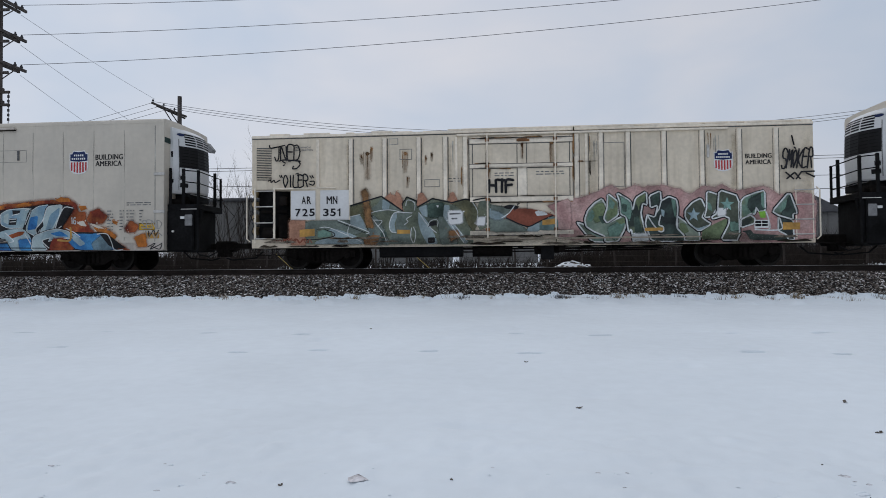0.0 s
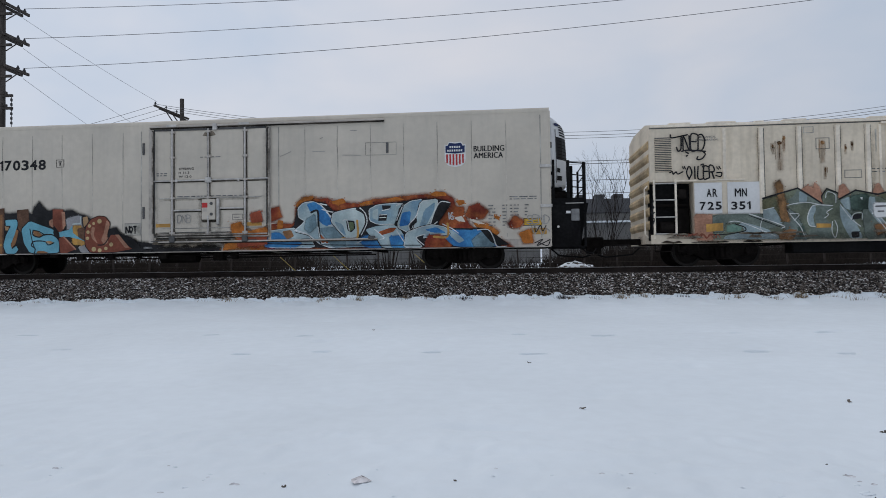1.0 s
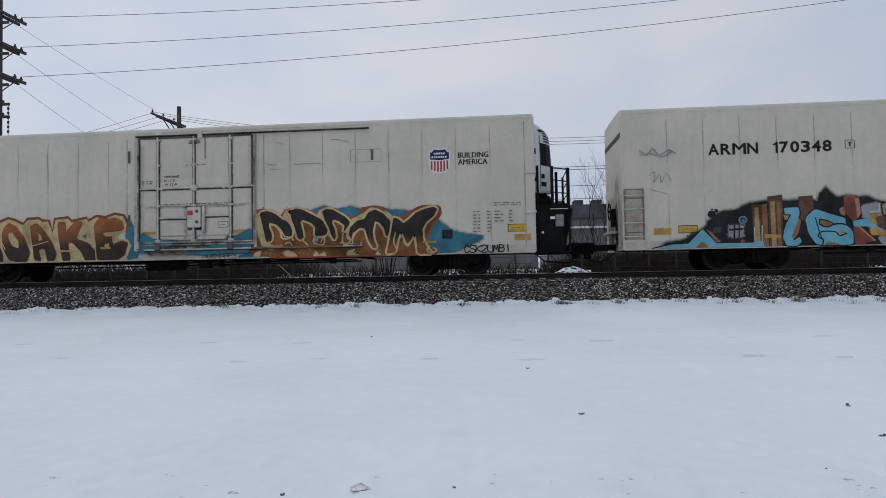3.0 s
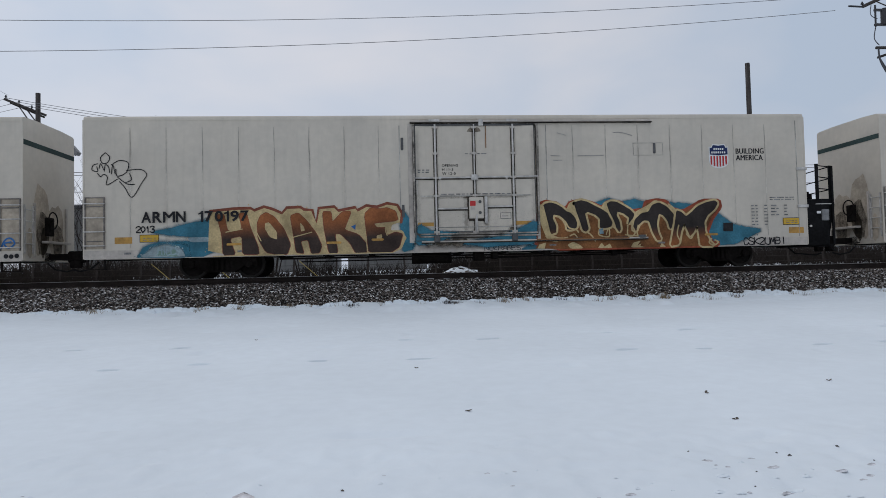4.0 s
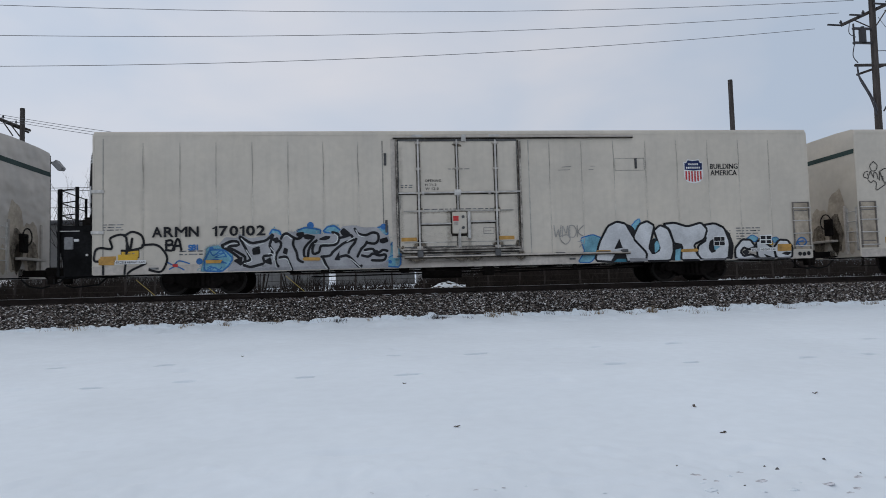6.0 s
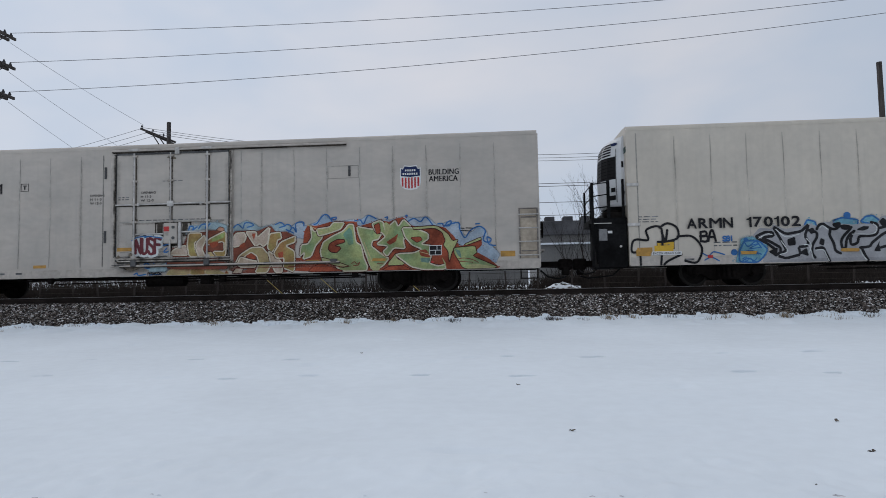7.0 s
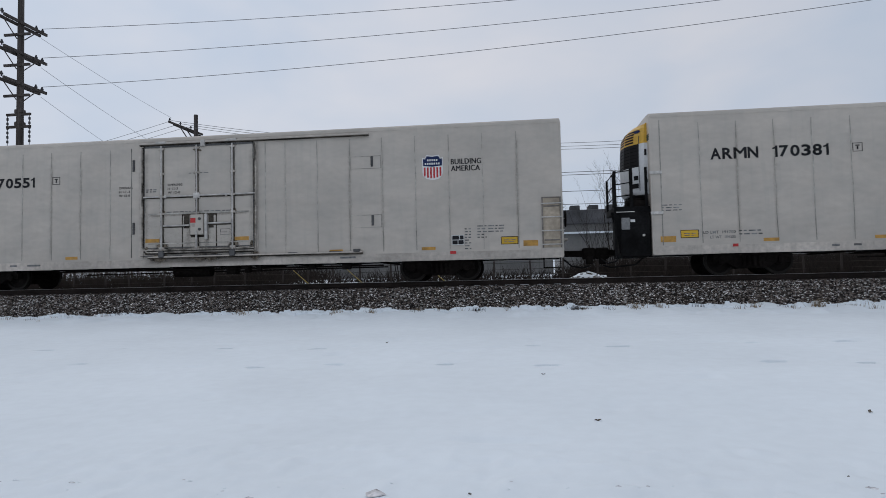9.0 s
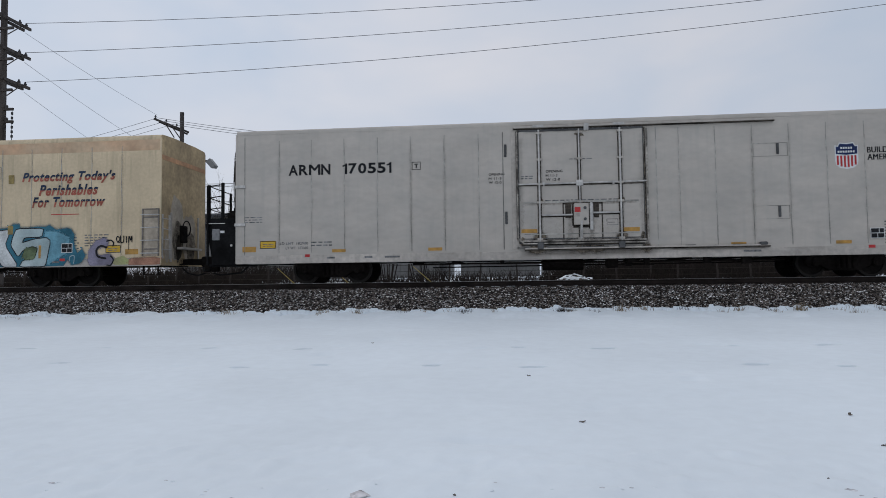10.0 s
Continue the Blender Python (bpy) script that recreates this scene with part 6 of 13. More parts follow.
        for _ in range(3 if i < 10 else 6):
            x0, l0 = rx + rng.uniform(-w, w), l * rng.uniform(0.3, 1.0)
            line = [(x0, z + rng.uniform(-0.05, 0.08)), (x0 + rng.uniform(-0.01, 0.01), z - l0 * 0.5), (x0 + rng.uniform(-0.015, 0.015), z - l0)]
            scribble(car, "rust_run", [line], 0.014, RUST_RUN if i < 10 else PEEL, 1 + i * 0.2, lift - 0.008, "thin rust run down the side", flare=-0.8)
        if i < 10:
            blob(car, "rust_spot", [(rx - w * 0.6, z), (rx, z + 0.05), (rx + w * 0.6, z), (rx + w * 0.4, z - 0.07), (rx - w * 0.3, z - 0.09)], RUST_RUN, 5 + i * 0.2, lift - 0.008, 0.018, i)
    # dirt washed down over posts, sill and door rails
    for rx, r, z0, z1, pk in ((-5.58, 0.12, 2.4, 4.2, 0.7), (-4.3, 0.14, 2.4, 4.2, 0.6), (-3.2, 0.12, 2.5, 4.2, 0.6), (-2.3, 0.14, 1.0, 4.2, 0.7), (2.2, 0.2, 1.0, 4.2, 0.7), (6.52, 0.2, 2.3, 4.2, 0.8), (5.62, 0.12, 2.4, 4.2, 0.6), (8.6, 0.2, 1.0, 4.2, 0.5)):
        soft_strip(car, "washed_dirt", rx, r, z0, z1, RUST_WASH, 0.0065, pk)
    for z, r, x0, x1, pk in ((0.88, 0.16, -7.5, 8.6, 0.8), (0.78, 0.1, -7.5, 8.7, 1.0), (1.05, 0.2, -2.0, 2.2, 0.9)):
        soft_strip(car, "sill_grime", z, r, x0, x1, GRIME, 0.115, pk, True)
    for z in (4.08, 3.16, 2.26, 2.06, 1.2):
        soft_strip(car, "rail_grime", z, 0.07, -1.6, 1.55, GRIME, 0.0895, 0.85, True)
    # grime along the joints and the lower rails
    rng = random.Random(21)
    for i in range(64):
        if i < 26:
            gx, gz, lf = rng.uniform(-1.9, 2.1), rng.choice((0.95, 1.02, 1.2, 2.06, 2.26, 3.13, 3.31, 4.12)), 0.074
        elif i < 44:
            gx, gz, lf = rng.uniform(-h + 0.2, h - 0.2), rng.uniform(0.74, 1.05), 0.022
        else:
            gx, gz, lf = rng.choice((-1.9, -1.64, 1.62, 1.83, 2.1, -1.08, 1.05)) + rng.uniform(-0.03, 0.03), rng.uniform(1.0, 4.1), 0.06
        tall = i >= 44
        w, l = (rng.uniform(0.015, 0.03), rng.uniform(0.1, 0.45)) if tall else (rng.uniform(0.08, 0.4), rng.uniform(0.012, 0.03))
        blob(car, "grime_patch", [(gx - w, gz - l * 0.6), (gx + w, gz - l), (gx + w * 0.8, gz + l), (gx - w * 0.7, gz + l * 0.7)], GRIME if i % 3 else RUST_RUN, 2 + 0.1 * i, lf, 0.012, i)
    for i in range(34):
        gx, w, t = rng.uniform(-h + 0.4, h - 0.4), rng.uniform(0.15, 0.7), rng.uniform(0.02, 0.09)
        gz = rng.choice((0.72, 0.74, 0.86, 0.97))
        blob(car, "dirt_patch", [(gx - w, gz), (gx, gz - 0.02), (gx + w, gz), (gx + w * 0.6, gz + t), (gx + w * 0.1, gz + t * 0.5), (gx - w * 0.5, gz + t)], GRIME if i % 3 == 0 else SOOT, 1 + 0.05 * i, 0.082, 0.018, i)
    lines = [[(a, 4.10), (a + 0.01, 3.9), (a, 3.6)] for a in (5.72, 5.8, -2.05, 2.12, -1.7)]
    scribble(car, "rust_run", lines, 0.02, RUST_RUN, 3, 0, "thin rust runs down the side", flare=-0.8)
    return car


car_b = old_reefer(0.62)

# the cream car's slogan and faded band
panel(car_h, "roof_band", -11.62, 11.62, 4.56, 4.92, PALE_BAND, 1, label="faded salmon band below the roof")
for t, x0, x1, z0, z1 in (("Protecting Today's", 6.64, 10.03, 3.50, 3.93), ("Perishables", 7.26, 9.41, 3.10, 3.48), ("For Tomorrow", 7.02, 9.67, 2.70, 3.06)):
    two_tone = mat("slogan_paint", (0.40, 0.12, 0.085), 0.65, var=0.2, fade=(z0 + 0.47 * (z1 - z0), z0 + 0.53 * (z1 - z0), (0.03, 0.045, 0.08)), spec=0.15)
    word(car_h, "painted_slogan", t, x0, x1, z0, z1, two_tone, 4, bold=0.034, shear=0.3, spacing=1.12, label="slanted slogan, navy above and red below")
panel(car_h, "stencil_line", 7.72, 8.74, 2.44, 2.465, RED, 2)
for z in (3.7, 1.95):
    piece("door_clip", Shape().box(6.15, 6.35, SIDE - 0.03, SIDE, z - 0.15, z + 0.15, 0.02), OLD_BRASS, car_h)
for c, x0 in ((car_c, -5.0), (car_f, -5.75), (car_g, -5.75)):
    f = Shape()
    for a, b, d, e in ((0, 0.28, 3.62, 3.635), (0, 0.28, 3.865, 3.88), (0, 0.015, 3.62, 3.88), (0.265, 0.28, 3.62, 3.88), (0.08, 0.2, 3.79, 3.82), (0.12, 0.16, 3.68, 3.78)):
        f.box(x0 + a, x0 + b, SIDE - 0.009, SIDE - 0.004, d, e)
    piece("boxed_stencil", f, INK, c)
for c in (car_f, car_g):
    for i, (t, z) in enumerate((("OPENING", 3.36), ("H 11-3", 3.23), ("W 12-0", 3.10))):
        tagged(word(c, "door_stencil", t, -3.28, -2.78 - 0.1 * (i > 0), z, z + 0.08, INK), kind="stuff")
for c, a, b in ((car_f, "LD LMT  191700", "LT WT  104300"), (car_g, "LD LMT  182900", "LT WT  103300")):
    word(c, "load_stencil", a, -10.15, -9.2, 1.27, 1.36, INK_WORN)
    word(c, "load_stencil", b, -9.95, -9.2, 1.12, 1.21, INK_WORN)


# ---- beyond the track: snow pile, fence, brush, buildings ----
def lump(name, x, y, z, rx, ry, h, material, seed, label, category, n=18):
    rng = random.Random(seed)
    vs, fs = [], []
    rings = 7 if h > 0.1 else 4
    lean = (0, 0) if h > 0.1 else (rng.uniform(-0.5, 0.5), rng.uniform(-0.4, 0.4))
    for j in range(rings):
        q = j / (rings - 1)
        for i in range(n):
            a = 2 * math.pi * i / n
            k = (1 - q) ** 0.55 * (1 + (0.25 if h > 0.1 else 0.6) * noise.noise(Vector((math.cos(a) * 2, math.sin(a) * 2, seed * 1.7 + q * 3))))
            vs.append((rx * (k * math.cos(a) + lean[0] * q), ry * (k * math.sin(a) + lean[1] * q), h * q * (1 + 0.25 * rng.uniform(-1, 1)) - min(0.03, 0.2 * h)))
    for j in range(rings - 1):
        for i in range(n):
            fs.append((j * n + i, j * n + (i + 1) % n, (j + 1) * n + (i + 1) % n, (j + 1) * n + i))
    fs.append(tuple((rings - 1) * n + i for i in range(n)))
    me = flat_mesh(name, vs, fs, h > 0.1)
    me.materials.append(material)
    ob = new(name, me)
    ob.matrix_basis = pose(x, y, z)
    return tagged(ob, label, category)


pile = lump("snow_pile", 2.95, 27.5, bank(27.5), 1.0, 0.6, 0.33, SNOW, 4, "heap of snow-dusted rubble beyond the track", "snow pile")
rub = Shape()
rr = random.Random(8)
for _ in range(150):
    a, q = rr.uniform(0, 6.28), rr.random() ** 0.5
    px, py = 0.9 * q * math.cos(a), 0.55 * q * math.sin(a)
    h = 0.33 * (1 - q)
    rub.box(px - 0.06, px + rr.uniform(0.02, 0.09), py - 0.06, py + 0.05, h - 0.04, h + rr.uniform(0.0, 0.06))
tagged(piece("rubble", rub, STONE, pile, "dark broken stones"), kind="stuff")

fence = thing("wire_fence", "low rusty post and wire fence beyond the track", "fence")
post_mesh = Shape().box(-0.035, 0.035, -0.035, 0.035, -0.2, 0.95, 0.01).mesh("post", POST)
fx = -26.0
rng = random.Random(12)
posts = []
while fx < 36:
    z = bank(28.6)
    piece("post", post_mesh, POST, fence, at=pose(fx, 28.6, z, rng.uniform(-3, 3), rng.uniform(-4, 4), 0))
    fx += rng.uniform(1.1, 1.9)
for h in (0.25, 0.5, 0.78):
    piece("wire", Shape().path([(-26 + 3.1 * i, 28.6, bank(28.6) + h + 0.02 * math.sin(i * 2.1)) for i in range(21)], 0.012, 4), POST, fence)


def twig(s, p, d, length, r, depth, rng, spread):
    """A branch of tapered pieces that splits into finer ones."""
    segs = 3
    for i in range(segs):
        q = p + d * (length / segs)
        s.rod(p, q, r * (1 - 0.22 * i), 4, r * (1 - 0.22 * (i + 1)))
        if depth and i > 0 or depth > 2:
            for _ in range(1 if depth > 1 else 2):
                side = Vector((rng.uniform(-1, 1), rng.uniform(-1, 1), rng.uniform(0.1, 0.7))) * spread
                twig(s, q, (d + side).normalized(), length * rng.uniform(0.45, 0.68), r * 0.52, depth - 1, rng, spread)
        p = q
        d = (d + Vector((rng.uniform(-1, 1), rng.uniform(-1, 1), rng.uniform(-0.2, 0.5))) * 0.14).normalized()


def shrub(name, x, y, height, stems, seed, label, lean=0.3):
    rng = random.Random(seed)
    ob = thing(name, label, "bush", "bare winter bushes", pose(x, y, bank(y) - 0.05))
    for k in range(stems):
        s = Shape()
        a = rng.uniform(0, 6.28)
        d = Vector((math.cos(a) * lean, math.sin(a) * lean, 1)).normalized()
        twig(s, Vector((0.25 * math.cos(a), 0.25 * math.sin(a), 0)), d, height * rng.uniform(0.42, 0.58), 0.026 * height / 4, 4, rng, 0.62)
        piece("stem", s, BARK, ob)
    return ob


shrub("bare_bush", -5.6, 30.5, 5.2, 11, 31, "bare multi-stemmed winter bush beside a grey building", 0.22)
shrub("bare_bush", -4.2, 31.0, 4.9, 10, 32, "bare multi-stemmed winter bush beside a grey building", 0.25)
shrub("bare_tree", -17.6, 43.5, 7.4, 7, 61, "bare many-branched winter tree behind the track", 0.30)
shrub("bare_bush", -13.6, 31.0, 5.4, 6, 33, "bare spreading winter bush beyond the track", 0.28)
shrub("bare_bush", -15.2, 32.5, 4.6, 4, 36, "bare spreading winter bush beyond the track", 0.3)
shrub("bare_bush", 4.8, 31.5, 5.7, 7, 34, "tall thin bare bush beyond the track", 0.12)
shrub("bare_bush", 4.3, 32.0, 3.9, 8, 35, "low bare bush beyond the track", 0.35)
shrub("bare_bush", 14.6, 34.0, 3.4, 4, 37, "low bare bush beyond the track", 0.3)


def brush(name, x0, x1, y0, y1, count, height, seed, label, material=BARK, r=0.012):
    rng = np.random.default_rng(seed)
    s_v, s_f = [], []
    for i in range(count):
        x, y = rng.uniform(x0, x1), rng.uniform(y0, y1)
        h = height * rng.uniform(0.35, 1.0) * (0.7 + 0.5 * noise.noise(Vector((x * 0.5, y * 0.5, seed))))
        dx, dy = rng.normal(0, 0.5, 2) * h
        z = bank(y) - 0.03
        w = r * rng.uniform(0.6, 1.3)
        o = len(s_v)
        s_v += [(x - w, y, z), (x + w, y, z), (x, y + w, z), (x + dx, y + dy, z + h)]
        s_f += [(o, o + 1, o + 3), (o + 1, o + 2, o + 3), (o + 2, o, o + 3)]
    me = flat_mesh(name, s_v, s_f)
    me.materials.append(material)
    return tagged(new(name, me), label, "brush", kind="stuff")


brush("brush", -32, -10, 25.6, 27.4, 3500, 0.55, 51, "dark weeds at the foot of the bank", r=0.02)
brush("brush", 4.5, 40, 25.6, 27.4, 5500, 0.55, 52, "dark weeds at the foot of the bank", r=0.02)
brush("brush", -10, 4.5, 26.3, 27.6, 170, 0.40, 53, "thin dark weeds at the foot of the bank", r=0.015)
brush("brush", -30, -11, 29, 34, 2600, 1.5, 41, "tangled dark brush along the fence")
brush("brush", -11, 2, 29.5, 33, 260, 0.9, 42, "thin dry brush along the fence")
brush("brush", 3, 40, 30, 38, 6500, 1.9, 43, "dense dark thicket beyond the fence", r=0.02)
brush("brush", 2.0, 16, 29, 31.5, 2600, 1.25, 46, "dense dark thicket beyond the fence", r=0.022)
brush("brush", -34, -12, 28.8, 31, 2600, 1.1, 47, "tangled dark brush along the fence", r=0.02)
brush("brush", -12, 3, 29.2, 31.5, 1300, 1.0, 48, "tangled dry brush along the fence", r=0.02)
brush("brush", 8, 46, 42, 52, 3500, 3.6, 44, "dense dark thicket beyond the fence", r=0.035)
brush("brush", -40, -12, 36, 42, 2500, 2.4, 45, "dense dark thicket beyond the fence", r=0.03)


def warehouse(name, x0, x1, y, depth, wall_h, roof_h, label, rib=0.6, gable=False):
    b = thing(name, label, "building", at=pose(0, 0, 0))
    z = bank(y) - 0.3
    piece("wall", Shape().box(x0, x1, y, y + depth, z, wall_h), SIDING, b)
    rib_mesh = Shape().box(-0.05, 0.05, y - 0.05, y, z, wall_h - 0.02).mesh("wall_rib", SIDING)
    n = int((x1 - x0) / rib)
    for i in range(n + 1):
        piece("wall_rib", rib_mesh, SIDING, b, at=pose(x0 + (x1 - x0) * i / n, 0, 0))
    if gable:
        piece("roof", Shape().prism([(x0 - 0.4, wall_h), (x1 + 0.4, wall_h), ((x0 + x1) / 2, roof_h)], 1, y - 0.4, y + depth + 0.4), ROOFING, b)
    else:
        piece("roof", Shape().box(x0 - 0.3, x1 + 0.3, y - 0.3, y + depth, wall_h, roof_h, 0.05), ROOFING, b)
    return b


warehouse("warehouse", -24.0, -4.6, 45, 14, 4.9, 5.15, "long low grey metal warehouse with a flat dark roof", 0.9)
warehouse("shed", -3.0, 2.4, 45, 8, 3.2, 4.35, "small grey metal shed with a dark gable roof", 0.45, gable=True)
hall = warehouse("factory_hall", 4.2, 16.0, 60, 14, 4.9, 6.2, "long grey factory hall with a dark flat roof band", 1.5)
snow_line = piece("snowy_ledge", Shape().box(4.0, 16.2, 59.4, 60, 4.0, 4.15), SNOW, hall, "snow lying on a ledge")
for i in range(5):
    piece("roof_vent", Shape().box(5.0 + 1.7 * i, 5.9 + 1.7 * i, 60.5, 62, 6.2, 6.7, 0.05), ROOFING, hall)
warehouse("house", 20.5, 27.5, 55, 8, 4.3, 6.4, "grey house with a dark gable roof", 0.8, gable=True)
warehouse("low_wall", 16.5, 44.0, 64, 6, 4.6, 4.9, "long low dark-roofed grey building", 1.5)

# ---- poles and wires ----
def tapered_pole(ob, h, z0, r0=0.19, r1=0.13):
    piece("pole_shaft", Shape().rod((0, 0, z0), (0, 0, h), r0, 14, r1), WOOD_POLE, ob)


def insulator(s, x, y, z, h=0.26):
    s.rod((x, y, z), (x, y, z + h * 0.4), 0.03, 8).rod((x, y, z + h * 0.35), (x, y, z + h * 0.6), 0.075, 10).rod((x, y, z + h * 0.6), (x, y, z + h), 0.055, 10, 0.03)


LP = (-23.75, 28.0)
left_pole = thing("utility_pole", "tall weathered wooden power pole with three double crossarms", "utility pole", "power poles", pose(LP[0], LP[1], 0))
tapered_pole(left_pole, 15.6, bank(28) - 0.3)
ARM_Z = (12.92, 11.42, 9.92)
for z in ARM_Z:
    for dx in (-0.18, 0.18):
        piece("crossarm", Shape().box(dx - 0.05, dx + 0.05, -1.25, 1.5, z - 0.07, z + 0.07, 0.01), WOOD_POLE, left_pole)
    piece("arm_brace", Shape().rod((0.16, 0.9, z - 0.05), (0.12, 0.1, z - 0.75), 0.025, 6).rod((-0.16, -0.85, z - 0.05), (-0.12, -0.1, z - 0.75), 0.025, 6), WOOD_POLE, left_pole)
    piece("crossarm", Shape().box(-0.75, 0.62, -0.2, -0.1, z - 0.62, z - 0.5, 0.01), WOOD_POLE, left_pole)
    for y in (1.42, 1.0, -1.15):
        s = Shape()
        insulator(s, 0.0, y, z + 0.07)
        piece("insulator", s, PORCELAIN, left_pole)
for z in (8.45, 7.85):
    piece("crossarm", Shape().box(-0.65, 0.62, -0.12, -0.02, z - 0.06, z + 0.06, 0.01).box(-0.2, 0.2, -0.16, 0.16, z + 0.05, z + 0.25, 0.03), WOOD_POLE, left_pole)
s = Shape()
for x in (-0.6, 0.56):
    for i in range(6):
        s.rod((x, -0.07, 8.3 - 0.22 * i), (x, -0.07, 8.18 - 0.22 * i), 0.05, 8)
    s.rod((x, -0.07, 8.4), (x, -0.07, 6.8), 0.015, 6)
piece("string_insulators", s, PORCELAIN, left_pole)

RP = (25.6, 30.0)
right_pole = thing("utility_pole", "weathered wooden power pole with a transformer and cable drops", "utility pole", "power poles", pose(RP[0], RP[1], 0, 0, 0.6, 0))
tapered_pole(right_pole, 16.5, bank(30) - 0.3, 0.2, 0.14)
for x0, x1, y0, y1, z in ((-0.9, 1.6, -0.9, 0.9, 13.9),):
    arm = Shape()
    a, b = Vector((-1.15, 0.8, 13.25)), Vector((1.55, -0.9, 14.35))
    d = (b - a).normalized()
    arm.rod(a, b, 0.085, 6)
    arm.rod((0.75, -0.3, 13.95), (0.1, -0.1, 12.9), 0.03, 6).rod((-0.7, 0.5, 13.45), (-0.1, 0.1, 12.9), 0.03, 6)
    piece("crossarm", arm, WOOD_POLE, right_pole)
for p in (Vector((-1.15, 0.8, 13.25)), Vector((-0.35, 0.2, 13.55)), Vector((1.45, -0.85, 14.3)), Vector((0.6, -0.3, 13.95))):
    s = Shape().rod(p, p + Vector((-0.75, 0, 0.02)), 0.05, 8)
    insulator(s, p.x, p.y, p.z + 0.05, 0.22)
    piece("insulator", s, PORCELAIN, right_pole)
piece("transformer", Shape().rod((-0.62, 0, 12.0), (-0.62, 0, 12.75), 0.17, 14).rod((-0.62, 0, 12.75), (-0.62, 0, 12.85), 0.1, 10).box(-1.15, 0, -0.06, 0.06, 12.7, 12.8).box(-1.15, 0, -0.06, 0.06, 11.95, 12.05).rod((-1.1, 0, 11.9), (-1.1, 0, 13.0), 0.045, 8), PORCELAIN, right_pole, "dark grey canister transformer")
piece("crossarm", Shape().rod((-1.05, 0.1, 10.85), (1.3, -0.1, 10.85), 0.075, 6).rod((-0.75, 0.4, 10.45), (0.9, -0.5, 10.95), 0.06, 6), WOOD_POLE, right_pole)


def drop(pts, r=0.03):
    s = Shape()
    curve = [Vector(p) for p in pts]
    fine = []
    for i in range(len(curve) - 1):
        p0, p1, p2, p3 = curve[max(i - 1, 0)], curve[i], curve[i + 1], curve[min(i + 2, len(curve) - 1)]
        for k in range(6):
            u = k / 6
            fine.append(0.5 * (2 * p1 + (p2 - p0) * u + (2 * p0 - 5 * p1 + 4 * p2 - p3) * u ** 2 + (3 * p1 - p0 - 3 * p2 + p3) * u ** 3))
    s.path(fine + [curve[-1]], r, 6)
    return s


for pts, r in ((((-1.0, 0.0, 10.8), (-0.9, 0, 10.1), (-0.45, -0.1, 9.1), (-0.2, -0.15, 8.2)), 0.045), (((-0.75, 0.3, 10.45), (-0.65, 0, 9.8), (-0.3, -0.1, 9.0), (-0.18, -0.2, 8.4)), 0.04),
               (((1.25, 0, 10.85), (1.15, 0, 10.1), (0.6, -0.1, 9.0), (0.2, -0.15, 8.4)), 0.04), (((-1.15, 0.2, 13.1), (-1.35, 0, 12.5), (-1.0, 0, 12.3)), 0.02), (((-1.1, 0, 11.9), (-1.2, 0, 11.3), (-0.95, 0, 10.95)), 0.025),
               (((0.2, 0, 11.6), (0.9, 0, 11.55), (1.15, 0, 10.95)), 0.02)):
    piece("cable_drop", drop(pts, r), CABLE, right_pole)
piece("guy_wire", Shape().rod((0.3, 0.0, 13.4), (6.0, 0.0, 6.0), 0.012, 6).rod((2.43, 0.0, 10.65), (2.51, 0.0, 10.55), 0.06, 6).rod((0.85, 0.0, 12.69), (0.92, 0.0, 12.60), 0.05, 6), CABLE, right_pole)

far_left = thing("utility_pole", "short dark utility pole with one slanting crossarm", "utility pole", "power poles", pose(-22.15, 42, 0))
tapered_pole(far_left, 11.95, bank(42) - 0.3, 0.16, 0.14)
piece("crossarm", Shape().rod((-1.55, -0.9, 11.35), (0.25, 0.5, 10.65), 0.075, 6), WOOD_POLE, far_left)
piece("crossarm", Shape().rod((-1.35, -0.6, 11.2), (0.1, 0.6, 10.55), 0.06, 6), WOOD_POLE, far_left)
piece("arm_brace", Shape().rod((-0.95, -0.5, 11.1), (-0.55, 0, 10.2), 0.04, 6).rod((-0.6, -0.3, 10.95), (-0.1, 0, 10.1), 0.04, 6), WOOD_POLE, far_left)
for q in (0.05, 0.35, 0.65):
    s = Shape()
    insulator(s, -1.55 + 1.8 * q, -0.9 + 1.4 * q, 11.42 - 0.7 * q, 0.22)
    piece("insulator", s, PORCELAIN, far_left)
piece("crossarm", Shape().rod((-1.45, -0.7, 7.95), (0.35, 0.5, 7.62), 0.07, 6), WOOD_POLE, far_left)
piece("arm_brace", Shape().rod((-0.9, -0.4, 7.8), (-0.1, 0, 6.9), 0.04, 6), WOOD_POLE, far_left)
flood = thing("street_lamp", "dark steel lamp post with a tilted grey floodlight head", "street lamp", at=pose(-19.55, 40.0, 0))
piece("post", Shape().rod((0, 0, bank(40) - 0.3), (0, 0, 8.5), 0.11, 12, 0.085), POLE_STEEL, flood)
piece("bracket", Shape().box(0.05, 0.24, -0.05, 0.05, 8.02, 8.14, 0.01), POLE_STEEL, flood)
head = piece("lamp_head", Shape().prism([(0.20, 8.02), (0.48, 8.22), (0.86, 7.74), (0.74, 7.58), (0.56, 7.62)], 1, -0.22, 0.22), DECK_GREY, flood, "tilted grey floodlight head")
piece("lens", Shape().prism([(0.24, 7.99), (0.56, 7.61), (0.55, 7.59), (0.22, 7.97)], 1, -0.18, 0.18), GRILLE, head)
far_right = thing("utility_pole", "plain dark utility pole without crossarms", "utility pole", "power poles", pose(24.87, 42, 0))
tapered_pole(far_right, 14.0, bank(42) - 0.3, 0.19, 0.155)


